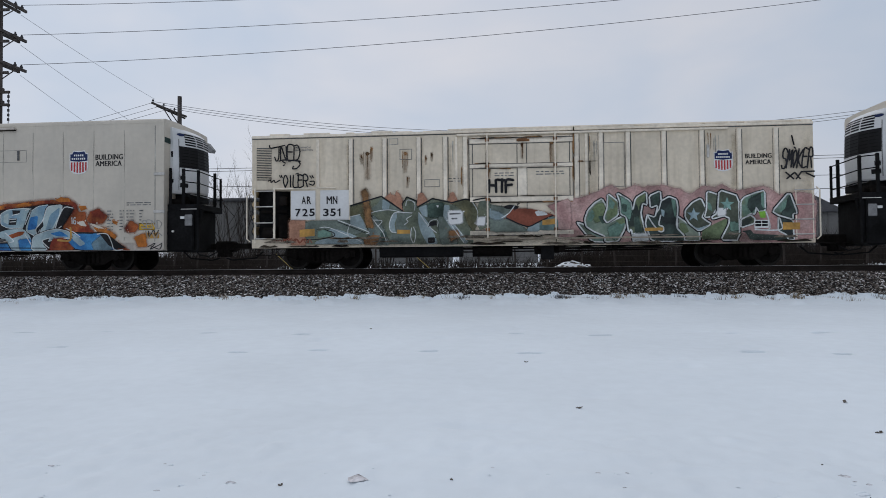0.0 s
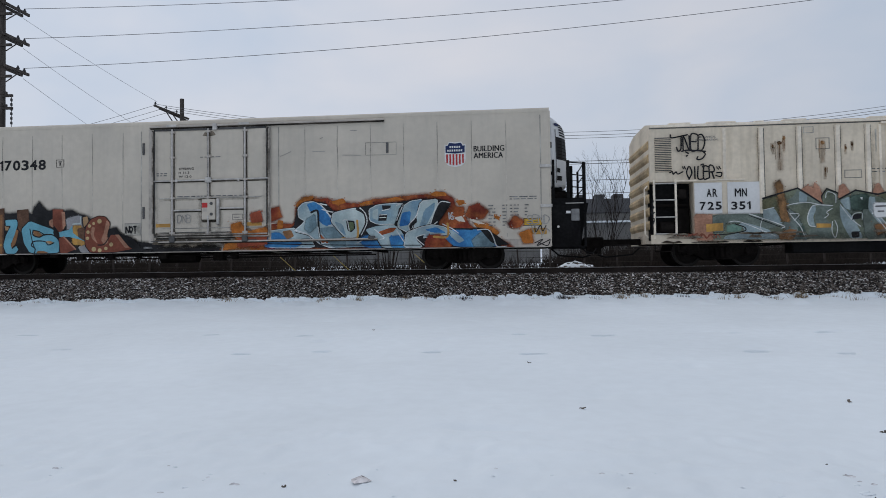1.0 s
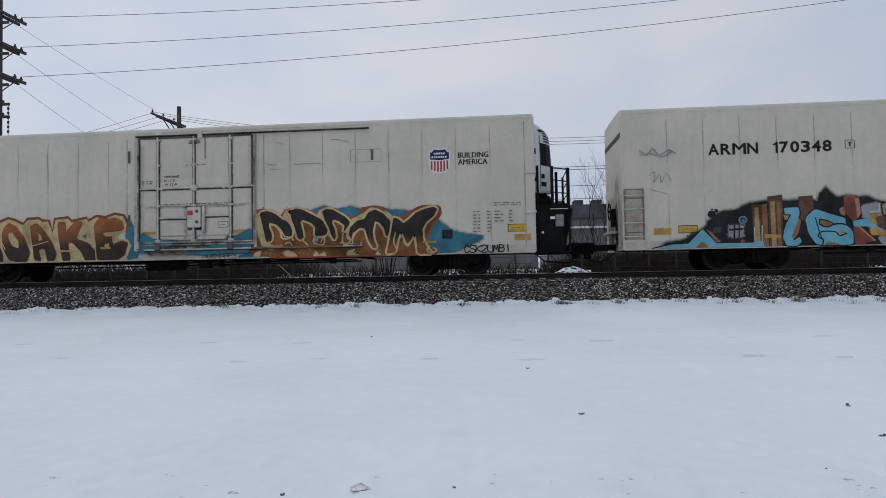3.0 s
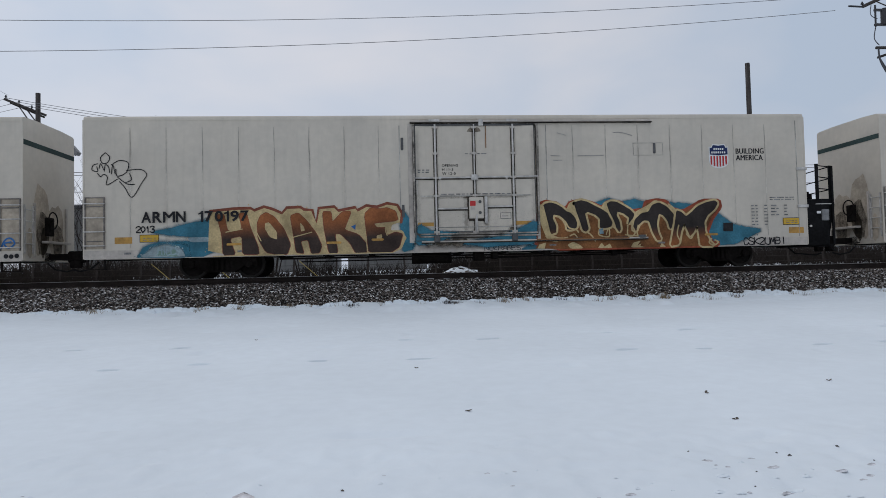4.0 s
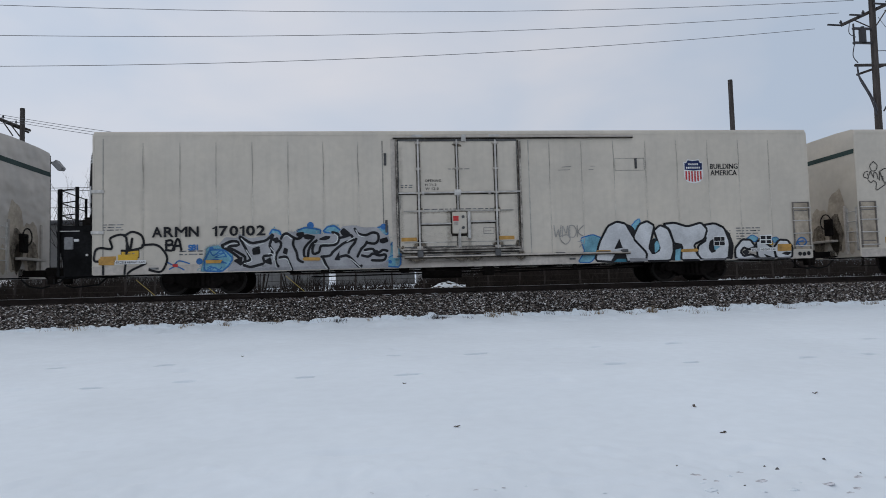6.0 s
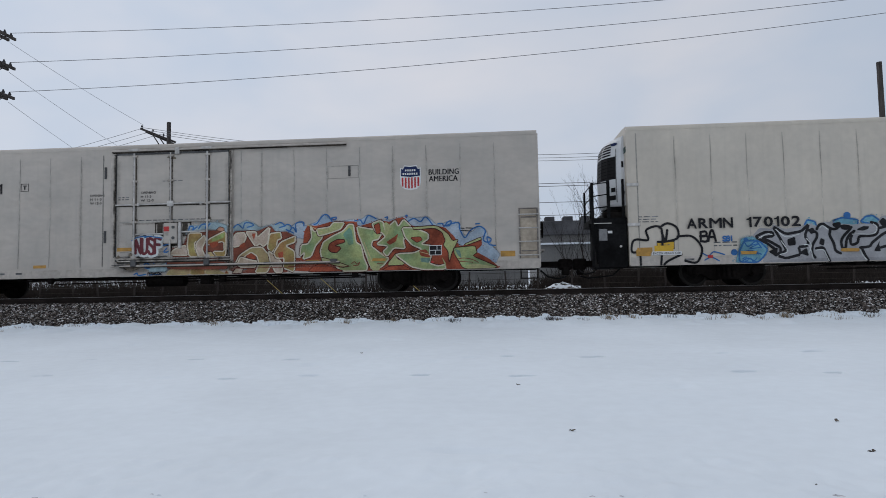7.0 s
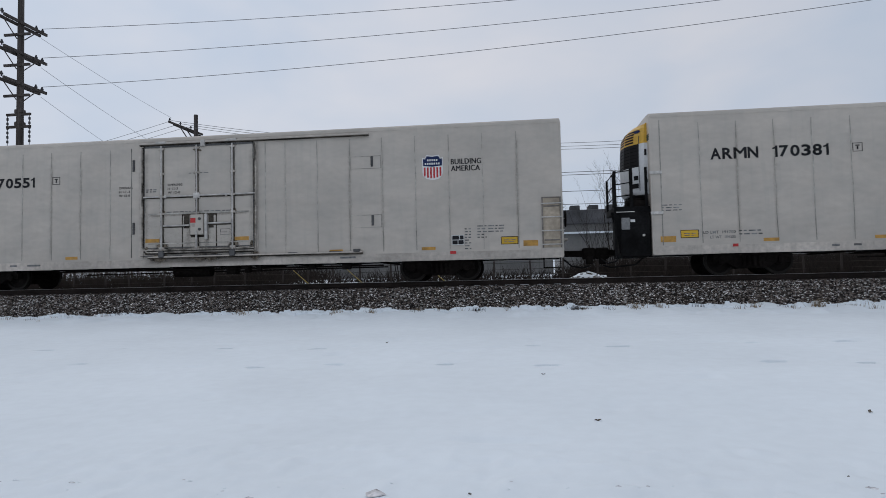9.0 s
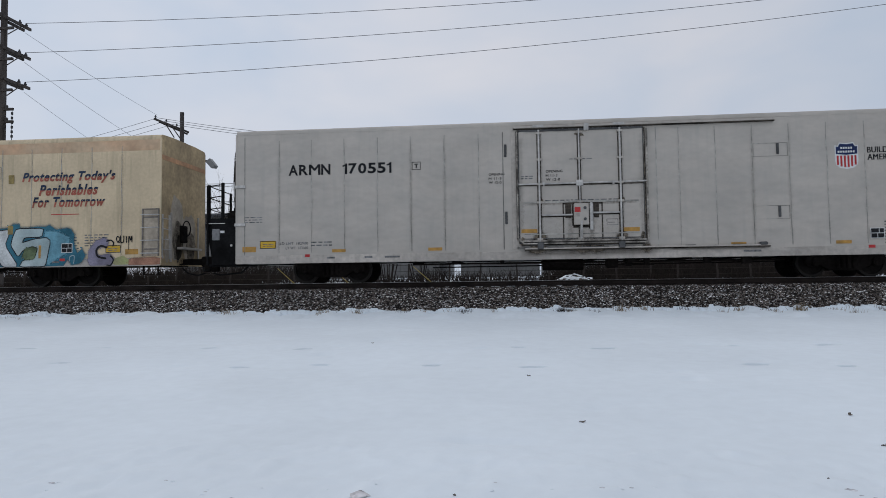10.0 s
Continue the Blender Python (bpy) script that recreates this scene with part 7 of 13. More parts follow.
def wire(a, b, sag, r=0.017, label="thin overhead power line", n=28, skin=WIRE_GREY):
    a, b = Vector(a), Vector(b)
    pts = [a.lerp(b, i / n) - Vector((0, 0, 4 * sag * (i / n) * (1 - i / n))) for i in range(n + 1)]
    ob = piece("overhead_wire", Shape().path(pts, r, 5), skin)
    return tagged(ob, label, "wire", "overhead wires")


for z, e in zip(ARM_Z, ((24.9, 30.2, 14.35), (24.2, 30.4, 13.75), (23.1, 30.8, 13.05))):
    wire((LP[0] + 0.0, LP[1] + 1.42, z + 0.32), e, 0.62, 0.014)
    wire((LP[0] - 30, LP[1] - 1.0, z + 1.0), (LP[0], LP[1] - 1.15, z + 0.3), 0.9)
for z, y in ((14.9, 29.4), (14.35, 29.8), (13.8, 30.1)):
    wire((RP[0] + 0.9, y, z), (RP[0] + 40, y - 1.0, z - 0.2), 0.7)
# guys from the near pole towards the far one, and the far line's own wires
for z, e in zip(ARM_Z, ((-23.5, 41.2, 11.6), (-24.2, 41.2, 9.5), (-24.9, 41.2, 7.8))):
    wire((LP[0] + 0.2, LP[1] + 1.1, z - 0.3), e, 0.1, 0.012, "thin pale guy strand between poles", skin=WIRE_PALE)
for dx, dz, end in ((-1.5, 11.5, 9.9), (-0.9, 11.25, 9.7), (-0.4, 11.0, 9.55)):
    wire((-22.15 + dx, 41.5, dz), (24.87, 42, end), 1.9, 0.015)
    wire((-50, 43, dz - 4.2), (-22.15 + dx, 41.5, dz), 0.5, 0.014)
for y, z in ((42, 7.0), (42.2, 6.85), (42, 5.75), (42, 4.9)):
    wire((-60, y, z), (75, y, z), 0.15, 0.02, "low dark communication cable strung on poles")
for x, y in ((-9.5, 27.6), (-7.0, 27.4), (-3.4, 27.6)):
    g = thing("guy_guard", "yellow plastic guy-wire guard", "guy guard", "guy guards", pose(x, y, bank(y)))
    piece("guard", Shape().rod((-0.55, 0, 0.75), (0.35, 0, -0.05), 0.015, 8), GUARD, g)

# ---- small things on the snow ----
SNOW_DIRTY = mat("soiled_snow", (0.60, 0.60, 0.62), 0.85, var=0.25, coarse=12, fine=40)
MUD = mat("frozen_mud", (0.15, 0.15, 0.145), 0.9, var=0.3, coarse=12, spec=0.12)
rng = random.Random(77)


def leaf_thing(x, y, size, material, label, name="dead_leaf"):
    z = bank(y) + snow_bumps(x, y)
    s = Shape()
    for k in range(3):
        a = rng.uniform(0, 6.28)
        c, n_ = math.cos(a), math.sin(a)
        pts = [(0, 0, 0.0), (0.5 * c - 0.3 * n_, 0.5 * n_ + 0.3 * c, rng.uniform(0.1, 0.5)), (1.1 * c, 1.1 * n_, rng.uniform(0.1, 0.7)), (0.5 * c + 0.3 * n_, 0.5 * n_ - 0.3 * c, rng.uniform(0.0, 0.4))]
        top = [(px * size, py * size, pz * size + 0.006) for px, py, pz in pts]
        low = [(px, py, pz - 0.008) for px, py, pz in top]
        s.add(top + low, [(0, 1, 2, 3), (7, 6, 5, 4), (0, 4, 5, 1), (1, 5, 6, 2), (2, 6, 7, 3), (3, 7, 4, 0)])
    ob = piece(name, s, material, at=pose(x, y, z))
    return tagged(ob, label, "leaf", "debris on the snow")


for x, y, q in ((3.51, 7.03, 0.07), (3.25, 5.93, 0.055), (0.75, 6.56, 0.05), (0.32, 9.17, 0.045), (5.2, 7.33, 0.055), (-1.53, 4.28, 0.025), (-0.37, 4.47, 0.018), (-2.6, 12.4, 0.045)):
    leaf_thing(x, y, 0.62 * q, LEAF, "curled brown dead leaf lying on snow")
for i in range(190):
    x = rng.uniform(-4.5, 7.5) if i % 2 else rng.uniform(2.2, 5.5)
    y = rng.uniform(3.7, 4.7) if x < 2 else 3.8 + 1.15 * rng.random() ** 1.3
    sz = rng.uniform(0.01, 0.03) * (1.5 if x > 2 else 1)
    dark = i % 6 == 0
    c = lump("mud_crumb" if dark else "snow_clod", x, y, bank(y) + snow_bumps(x, y), sz * (0.42 if dark else 1.3), sz * (0.4 if dark else 0.7), sz * (0.38 if dark else 0.35), MUD if dark else SNOW_DIRTY if i % 3 == 1 else SNOW, i, "small dark crumb of frozen mud" if dark else "small crumb of ploughed-up snow", "clod", n=7)
    c["group"] = "debris on the snow"
lump("snow_clod", -1.02, 4.38, bank(4.38) + snow_bumps(-1.02, 4.38), 0.065, 0.05, 0.028, mat("dirty_snow", (0.68, 0.65, 0.65), 0.8, var=0.2, coarse=10), 5, "lump of dirty frozen snow", "clod", n=10)
for i in range(46):
    x = 2.5 + 0.09 * i + rng.uniform(-0.04, 0.04)
    y = 3.60 + 0.03 * (x - 2.5) + 0.08 * noise.noise(Vector((x * 5, 0, 8))) + rng.uniform(-0.02, 0.06)
    sz = rng.uniform(0.025, 0.06)
    c = lump("snow_clod", x, y, bank(y) + snow_bumps(x, y), sz * 1.4, sz, sz * rng.uniform(0.4, 0.7), SNOW_DIRTY if i % 5 == 0 else SNOW, i + 300, "lump of ploughed snow along the slush", "clod", n=9)
    c["group"] = "debris on the snow"
vs, fs = [], []
nxs, nys = 190, 34
for j in range(nys):
    for i in range(nxs):
        x = 2.5 + 5.6 * i / (nxs - 1)
        edge = 3.55 + 0.03 * (x - 2.5) + 0.08 * noise.noise(Vector((x * 5, 0, 8))) + 0.06 * noise.noise(Vector((x * 1.7, 0, 4)))
        y = edge - 1.0 * j / (nys - 1)
        z = bank(y) + snow_bumps(x, y) + 0.012 * noise.noise(Vector((x * 7, y * 7, 1))) + 0.022 * noise.noise(Vector((x * 15, y * 15, 6))) + 0.012 * noise.noise(Vector((x * 41, y * 41, 3))) + (0.018 * min(1, (x - 2.5) / 0.9) - 0.05 * max(0, 1 - (x - 2.5) / 0.9) if 0 < j < nys - 1 else -0.05)
        vs.append((x, y, z))
for j in range(nys - 1):
    for i in range(nxs - 1):
        fs.append((j * nxs + i, j * nxs + i + 1, (j + 1) * nxs + i + 1, (j + 1) * nxs + i))
me = flat_mesh("slush_ridge", vs, fs, True)
me.materials.append(GRIT)
tagged(new("slush_ridge", me), "gritty brown ploughed slush at the road edge", "slush", kind="structure")


def tuft(x, y, h, n, seed, dark=False):
    r = random.Random(seed)
    s = Shape()
    for _ in range(n):
        bx, by = r.gauss(0, 0.10), r.gauss(0, 0.06)
        dx, dy = r.gauss(0, 0.35) * h, r.gauss(0, 0.3) * h
        w = 0.006
        hh = h * r.uniform(0.4, 1.0)
        s.add([(bx - w, by, -0.03), (bx + w, by, -0.03), (bx, by + w, -0.03), (bx + dx, by + dy, hh)], [(0, 1, 3), (1, 2, 3), (2, 0, 3)])
    ob = piece("grass_tuft", s, BARK if dark else STRAW, at=pose(x, y, bank(y) + snow_bumps(x, y)))
    return tagged(ob, "tuft of dead grass poking through snow", "grass", "grass tufts")


for x, h, n, dark in ((-12.4, 0.16, 20, False), (-1.15, 0.14, 60, True), (1.58, 0.14, 80, True), (1.75, 0.1, 60, True), (7.93, 0.26, 70, False), (-4.25, 0.22, 30, False), (-5.2, 0.16, 26, False), (3.2, 0.22, 45, False), (3.83, 0.2, 36, False), (6.3, 0.18, 30, False), (-15.0, 0.14, 24, False), (15.0, 0.2, 40, False)):
    tuft(x, 18.15, h, n, int(x * 10) + 400, dark)
for i in range(70):
    tuft(rng.uniform(-20, 26), rng.uniform(17.6, 18.5), rng.uniform(0.06, 0.2), rng.randint(6, 22), 900 + i, i % 4 == 0)


def tagline(car, text, x0, x1, z0, z1, width, material, layer, lift=0.0, slant=0.0):
    """A quick one-line tag."""
    rng = random.Random(len(text) * 7 + int(x0 * 10))
    cell = (x1 - x0) / len(text)
    strokes = []
    for i, ch in enumerate(text):
        if ch in GLYPH:
            strokes += glyph_lines(ch, x0 + cell * (i + 0.06), x0 + cell * (i + 0.9), z0, z1, slant, 0.08, rng)
    scribble(car, "graffiti_tag", strokes, width, material, layer, lift, "quick one-line sprayed tag")


for x0, z0 in ((-10.98, 0.98), (9.43, 0.93)):
    panel(car_e, "height_sign", x0, x0 + 0.90, z0, z0 + 0.12, PAPER, 2, lift=0.03, label="white excess height sign")
    word(car_e, "height_sign", "EXCESS HEIGHT CAR", x0 + 0.03, x0 + 0.87, z0 + 0.025, z0 + 0.095, INK, 4, lift=0.03, bold=0.01)

# ---- the old ribbed car's paint ----
blob(car_b, "paint_patch", [(-7.51, 1.58), (-6.99, 1.57), (-6.99, 0.82), (-7.51, 0.82)], SP_SALMON, 2, rough=0.05, seed=1, lift=0.066)
blob(car_b, "paint_patch", [(-6.99, 1.55), (-6.99, 0.80), (-1.54, 0.76), (-1.53, 2.12), (-1.81, 2.18), (-2.21, 2.08), (-2.84, 2.22), (-3.33, 1.95), (-3.35, 2.15), (-3.66, 2.29), (-3.81, 2.05), (-3.77, 1.83), (-4.14, 2.06), (-4.49, 2.32), (-5.51, 2.03), (-5.51, 1.57)], SP_OLIVE2, 4, sharp=True, lift=0.066)
blob(car_b, "paint_patch", [(-6.99, 1.55), (-5.51, 1.55), (-4.99, 1.23), (-5.42, 1.09), (-6.07, 1.32), (-6.63, 1.33), (-6.70, 1.03), (-6.99, 1.04)], SP_GREYGREEN, 5, rough=0.02, seed=2, lift=0.066)
blob(car_b, "paint_patch", [(-6.07, 1.32), (-5.42, 1.11), (-4.92, 0.79), (-6.71, 0.80), (-6.63, 0.91), (-6.05, 1.03), (-6.11, 1.17), (-6.25, 1.25)], SP_HAZE, 5.5, lift=0.066)
blob(car_b, "paint_patch", [(-6.59, 1.22), (-6.37, 1.27), (-6.14, 1.17), (-6.18, 1.05), (-6.59, 1.01)], SP_SEA, 6, lift=0.066)
scribble(car_b, "paint_line", [[(-6.99, 0.96), (-6.59, 0.96), (-6.07, 1.05), (-6.07, 1.17), (-6.35, 1.27)]], 0.03, SP_BLACK, 6.6, lift=0.066)
scribble(car_b, "paint_line", [[(-6.52, 1.33), (-6.16, 1.32), (-5.14, 0.87)]], 0.022, SP_WHITE, 6.6, lift=0.066)
scribble(car_b, "paint_line", [[(-5.92, 1.57), (-4.95, 1.20), (-4.99, 1.12)]], 0.03, SP_WHITE, 6.7, lift=0.066)
scribble(car_b, "paint_line", [[(-5.92, 1.52), (-4.99, 1.14)]], 0.025, SP_BLACK, 6.9, lift=0.066)
blob(car_b, "paint_patch", [(-5.51, 1.68), (-5.19, 1.75), (-5.03, 1.47), (-4.95, 1.23), (-5.51, 1.42)], SP_HAZE, 6, lift=0.066)
scribble(car_b, "paint_line", [[(-5.51, 1.68), (-5.19, 1.75)]], 0.022, SP_WHITE, 6.7, lift=0.066)
scribble(car_b, "paint_line", [[(-5.53, 1.42), (-5.60, 1.17), (-5.51, 0.95)]], 0.022, SP_WHITE, 6.7, lift=0.066)
blob(car_b, "paint_patch", [(-5.51, 1.99), (-4.95, 2.11), (-4.91, 1.89), (-4.77, 1.38), (-4.95, 1.29), (-5.19, 1.75), (-5.51, 1.70)], SP_OLIVE_BROWN, 6.2, rough=0.02, seed=3, lift=0.066)
blob(car_b, "paint_patch", [(-5.17, 2.48), (-5.02, 2.57), (-4.91, 2.38), (-4.95, 2.14), (-4.86, 1.83), (-4.77, 1.28), (-4.99, 1.38), (-5.04, 2.02), (-5.10, 2.29)], RUST_RUN, 8, rough=0.04, seed=3, lift=0.066)
blob(car_b, "paint_patch", [(-4.49, 2.28), (-4.03, 2.02), (-3.77, 1.80), (-4.21, 1.88), (-4.69, 1.79), (-4.86, 1.92), (-4.62, 2.07)], SP_GREYGREEN, 6.3, lift=0.066)
blob(car_b, "paint_patch", [(-4.45, 2.24), (-4.21, 2.09), (-4.25, 1.88), (-4.47, 1.88)], SP_HAZE, 6.4, lift=0.066)
blob(car_b, "paint_patch", [(-4.77, 1.70), (-4.55, 1.48), (-4.40, 1.19), (-4.22, 0.79), (-4.70, 0.79), (-4.92, 1.16)], SP_SLATE_GREEN, 6.5, rough=0.03, seed=4, lift=0.066)
scribble(car_b, "paint_line", [[(-4.86, 1.78), (-4.62, 1.85), (-4.21, 1.88), (-3.77, 1.78)]], 0.024, SP_WHITE, 7, lift=0.066)
scribble(car_b, "paint_line", [[(-4.86, 1.70), (-4.64, 1.41), (-4.44, 1.15), (-4.33, 0.86)]], 0.024, SP_WHITE, 7.1, lift=0.066)
scribble(car_b, "paint_line", [[(-4.73, 1.56), (-4.47, 1.53), (-4.62, 1.34)]], 0.022, SP_WHITE, 7.2, lift=0.066)
blob(car_b, "paint_patch", [(-5.05, 0.92), (-4.81, 1.10), (-4.55, 1.05), (-4.62, 0.79), (-5.05, 0.80)], SP_BROWN, 6.8, rough=0.03, seed=5, lift=0.066)
blob(car_b, "paint_patch", [(-4.51, 1.15), (-4.33, 1.19), (-4.33, 0.93), (-4.51, 0.90)], SP_DARK_GREEN, 7, rough=0.04, seed=6, lift=0.066)
blob(car_b, "paint_patch", [(-3.99, 1.80), (-4.14, 1.73), (-4.23, 1.40), (-4.18, 1.15), (-4.02, 1.15), (-4.07, 1.44), (-3.98, 1.65)], SP_HAZE, 7.2, lift=0.066)
blob(car_b, "paint_patch", [(-3.96, 1.80), (-3.52, 1.79), (-3.61, 1.65), (-3.70, 1.51), (-3.67, 1.32), (-3.52, 1.21), (-3.60, 0.91), (-3.40, 0.78), (-4.26, 0.79), (-4.18, 1.09), (-4.00, 1.15), (-4.03, 1.44)], SP_GREYGREEN, 7.4, lift=0.066)
scribble(car_b, "paint_line", [[(-4.02, 1.15), (-4.18, 1.19), (-4.23, 1.42), (-4.14, 1.69), (-3.99, 1.80), (-3.50, 1.77)]], 0.026, SP_WHITE, 8, lift=0.066)
scribble(car_b, "paint_line", [[(-3.52, 1.68), (-3.68, 1.58), (-3.63, 1.50), (-3.74, 1.40)]], 0.024, SP_WHITE, 8.1, lift=0.066)
scribble(car_b, "paint_line", [[(-3.45, 1.32), (-3.38, 1.09), (-3.45, 0.81), (-3.54, 1.00), (-3.52, 1.29)]], 0.024, SP_WHITE, 8.2, lift=0.066)
blob(car_b, "paint_patch", [(-3.77, 1.83), (-3.81, 2.05), (-3.66, 2.25), (-3.39, 2.14), (-3.33, 1.90), (-3.19, 1.68), (-3.27, 0.78), (-3.36, 0.78), (-3.48, 1.36), (-3.52, 1.77)], SP_OLIVE2, 7.6, lift=0.066)
scribble(car_b, "paint_line", [[(-3.70, 2.01), (-3.64, 2.19), (-3.42, 2.10), (-3.41, 1.86)]], 0.022, SP_WHITE, 8.3, lift=0.066)
blob(car_b, "paint_patch", [(-3.30, 1.93), (-2.99, 2.04), (-2.99, 1.62), (-3.15, 1.68)], SP_HAZE, 7, lift=0.066)
blob(car_b, "paint_patch", [(-2.99, 2.04), (-2.50, 2.08), (-2.48, 1.63), (-2.97, 1.64)], SP_DARK_GREEN, 8, rough=0.04, seed=7, lift=0.066)
blob(car_b, "paint_patch", [(-2.72, 2.00), (-2.64, 2.01), (-2.66, 1.92)], SP_WHITE, 8.8, lift=0.066)
blob(car_b, "paint_patch", [(-3.30, 1.79), (-3.15, 1.68), (-2.90, 1.35), (-2.65, 0.77), (-3.02, 0.77), (-3.21, 1.14), (-3.30, 1.45)], SP_HAZE, 8.2, lift=0.066)
scribble(car_b, "paint_line", [[(-3.28, 1.79), (-3.01, 1.39), (-2.72, 1.13)]], 0.024, SP_WHITE, 8.9, lift=0.066)
blob(car_b, "paint_patch", [(-2.96, 1.50), (-2.72, 1.51), (-2.68, 1.35), (-2.94, 1.35)], SP_BLACK, 9.2, rough=0.03, seed=8, lift=0.066)
scribble(car_b, "paint_line", [[(-2.99, 1.33), (-2.90, 1.51), (-2.68, 1.53), (-2.68, 1.33)]], 0.02, SP_WHITE, 9.6, lift=0.066)
blob(car_b, "paint_patch", [(-3.00, 0.97), (-2.76, 0.99), (-2.76, 0.81), (-2.98, 0.79)], SP_BLACK, 9.2, rough=0.03, seed=9, lift=0.066)
blob(car_b, "paint_patch", [(-2.66, 1.64), (-2.43, 1.63), (-2.00, 0.76), (-2.58, 0.77)], SP_GREYGREEN, 8, rough=0.02, seed=10, lift=0.066)
blob(car_b, "paint_patch", [(-2.46, 2.03), (-2.28, 1.99), (-2.32, 1.63), (-1.68, 0.83), (-1.82, 0.76), (-2.22, 1.23), (-2.50, 1.63)], SP_HAZE, 8.4, lift=0.066)
scribble(car_b, "paint_line", [[(-2.43, 1.63), (-2.16, 1.25), (-1.84, 0.80)]], 0.022, SP_WHITE, 9, lift=0.066)
scribble(car_b, "paint_line", [[(-2.29, 1.56), (-1.75, 0.87)]], 0.02, SP_WHITE, 9, lift=0.066)
blob(car_b, "paint_patch", [(-2.31, 1.16), (-2.07, 1.19), (-2.00, 1.01), (-2.25, 0.89)], SP_BROWN, 8.8, rough=0.05, seed=11, lift=0.066)
blob(car_b, "paint_patch", [(-2.34, 1.81), (-1.89, 1.82), (-1.89, 1.41), (-2.32, 1.41)], PAPER, 10, rough=0.02, seed=1, lift=0.066)
scribble(car_b, "paint_line", [[(-2.28, 1.72), (-1.96, 1.73)]], 0.05, INK_WORN, 11, bend=False, lift=0.066)
scribble(car_b, "paint_line", [[(-2.21, 1.57), (-2.07, 1.57)]], 0.05, INK_WORN, 11, bend=False, lift=0.066)
blob(car_b, "paint_patch", [(-2.21, 2.06), (-1.81, 2.16), (-1.53, 2.09), (-1.38, 1.83), (-1.41, 1.42), (-1.53, 1.15), (-1.71, 1.41), (-1.85, 1.84)], SP_OLIVE_BROWN, 8.6, rough=0.02, seed=12, lift=0.066)
scribble(car_b, "paint_line", [[(-1.56, 2.09), (-1.39, 1.76), (-1.44, 1.37)]], 0.024, SP_WHITE, 9, lift=0.066)
blob(car_b, "paint_patch", [(-4.08, 2.06), (-3.99, 2.49), (-3.88, 2.36), (-3.79, 2.09), (-3.77, 1.83)], SP_SALMON, 4.5, rough=0.02, seed=1, lift=0.066)
blob(car_b, "paint_patch", [(-4.40, 2.26), (-4.21, 2.40), (-4.08, 2.33), (-3.92, 2.27), (-3.79, 2.05), (-3.79, 1.83), (-4.14, 2.08)], SP_SALMON, 4.6, rough=0.03, seed=1, lift=0.066)
blob(car_b, "paint_patch", [(-3.33, 1.97), (-3.28, 2.35), (-3.15, 2.42), (-3.01, 2.15)], SP_SALMON, 4.7, rough=0.02, seed=1, lift=0.066)
blob(car_b, "paint_patch", [(-2.35, 2.12), (-2.24, 2.39), (-2.17, 2.39), (-2.01, 2.13), (-2.21, 2.06)], SP_SALMON, 4.8, rough=0.02, seed=1, lift=0.066)
scribble(car_b, "paint_line", [[(-5.51, 2.03), (-4.99, 2.18), (-4.49, 2.32), (-4.14, 2.08), (-3.79, 1.83), (-3.81, 2.07), (-3.66, 2.29), (-3.35, 2.15), (-3.33, 1.95), (-2.84, 2.22), (-2.21, 2.08), (-1.81, 2.18), (-1.52, 2.14)]], 0.05, SP_BLACK, 9.4, bend=False, lift=0.066)
scribble(car_b, "paint_line", [[(-1.52, 2.14), (-1.20, 2.20), (-1.02, 2.18), (-0.99, 2.07)]], 0.045, SP_BLACK, 9.5, lift=0.09)
blob(car_b, "paint_patch", [(-7.19, 1.28), (-6.69, 1.31), (-6.69, 1.07), (-7.19, 1.04)], AMBER, 11, sharp=True, lift=0.066)
blob(car_b, "paint_patch", [(-3.98, 1.24), (-3.56, 1.23), (-3.56, 1.11), (-3.98, 1.11)], AMBER, 11, sharp=True, lift=0.066)
scribble(car_b, "paint_line", [[(-7.72, 0.99), (-7.61, 0.84), (-7.53, 0.99), (-7.40, 0.84), (-7.31, 0.99), (-7.19, 0.84), (-7.08, 0.98), (-6.97, 0.84), (-6.86, 0.96), (-6.78, 0.85)]], 0.03, SP_RUST, 11, lift=0.066)
scribble(car_b, "paint_line", [[(-7.72, 0.86), (-7.59, 0.99), (-7.46, 0.86), (-7.33, 0.99), (-7.18, 0.86), (-7.02, 0.98), (-6.89, 0.85)]], 0.025, SP_RUST, 11.2, lift=0.066)
blob(car_b, "paint_patch", [(-1.38, 2.10), (-1.02, 2.15), (-0.99, 2.00), (-0.60, 1.94), (-0.33, 1.81), (-0.51, 1.58), (-0.78, 1.64), (-0.96, 1.32), (-1.39, 1.18)], SP_OLIVE2, 4, lift=0.09)
blob(car_b, "paint_patch", [(-0.99, 1.93), (-0.69, 1.89), (-0.21, 1.95), (-0.33, 1.76), (-0.60, 1.57), (-0.92, 1.75)], SP_GREYGREEN, 5, rough=0.03, seed=1, lift=0.09)
blob(car_b, "paint_patch", [(-1.40, 1.58), (-1.17, 1.58), (-1.17, 1.36), (-1.41, 1.36)], PAPER, 7, rough=0.03, seed=2, lift=0.09)
blob(car_b, "paint_patch", [(-0.99, 1.61), (-0.57, 1.57), (0.01, 1.27), (0.19, 1.13), (-1.00, 1.14)], SP_GREYGREEN, 5.2, rough=0.02, seed=3, lift=0.09)
blob(car_b, "paint_patch", [(-1.03, 1.82), (-0.69, 1.71), (-0.46, 1.60), (-0.78, 1.53), (-0.99, 1.61)], SP_HAZE, 5.6, rough=0.03, seed=4, lift=0.09)
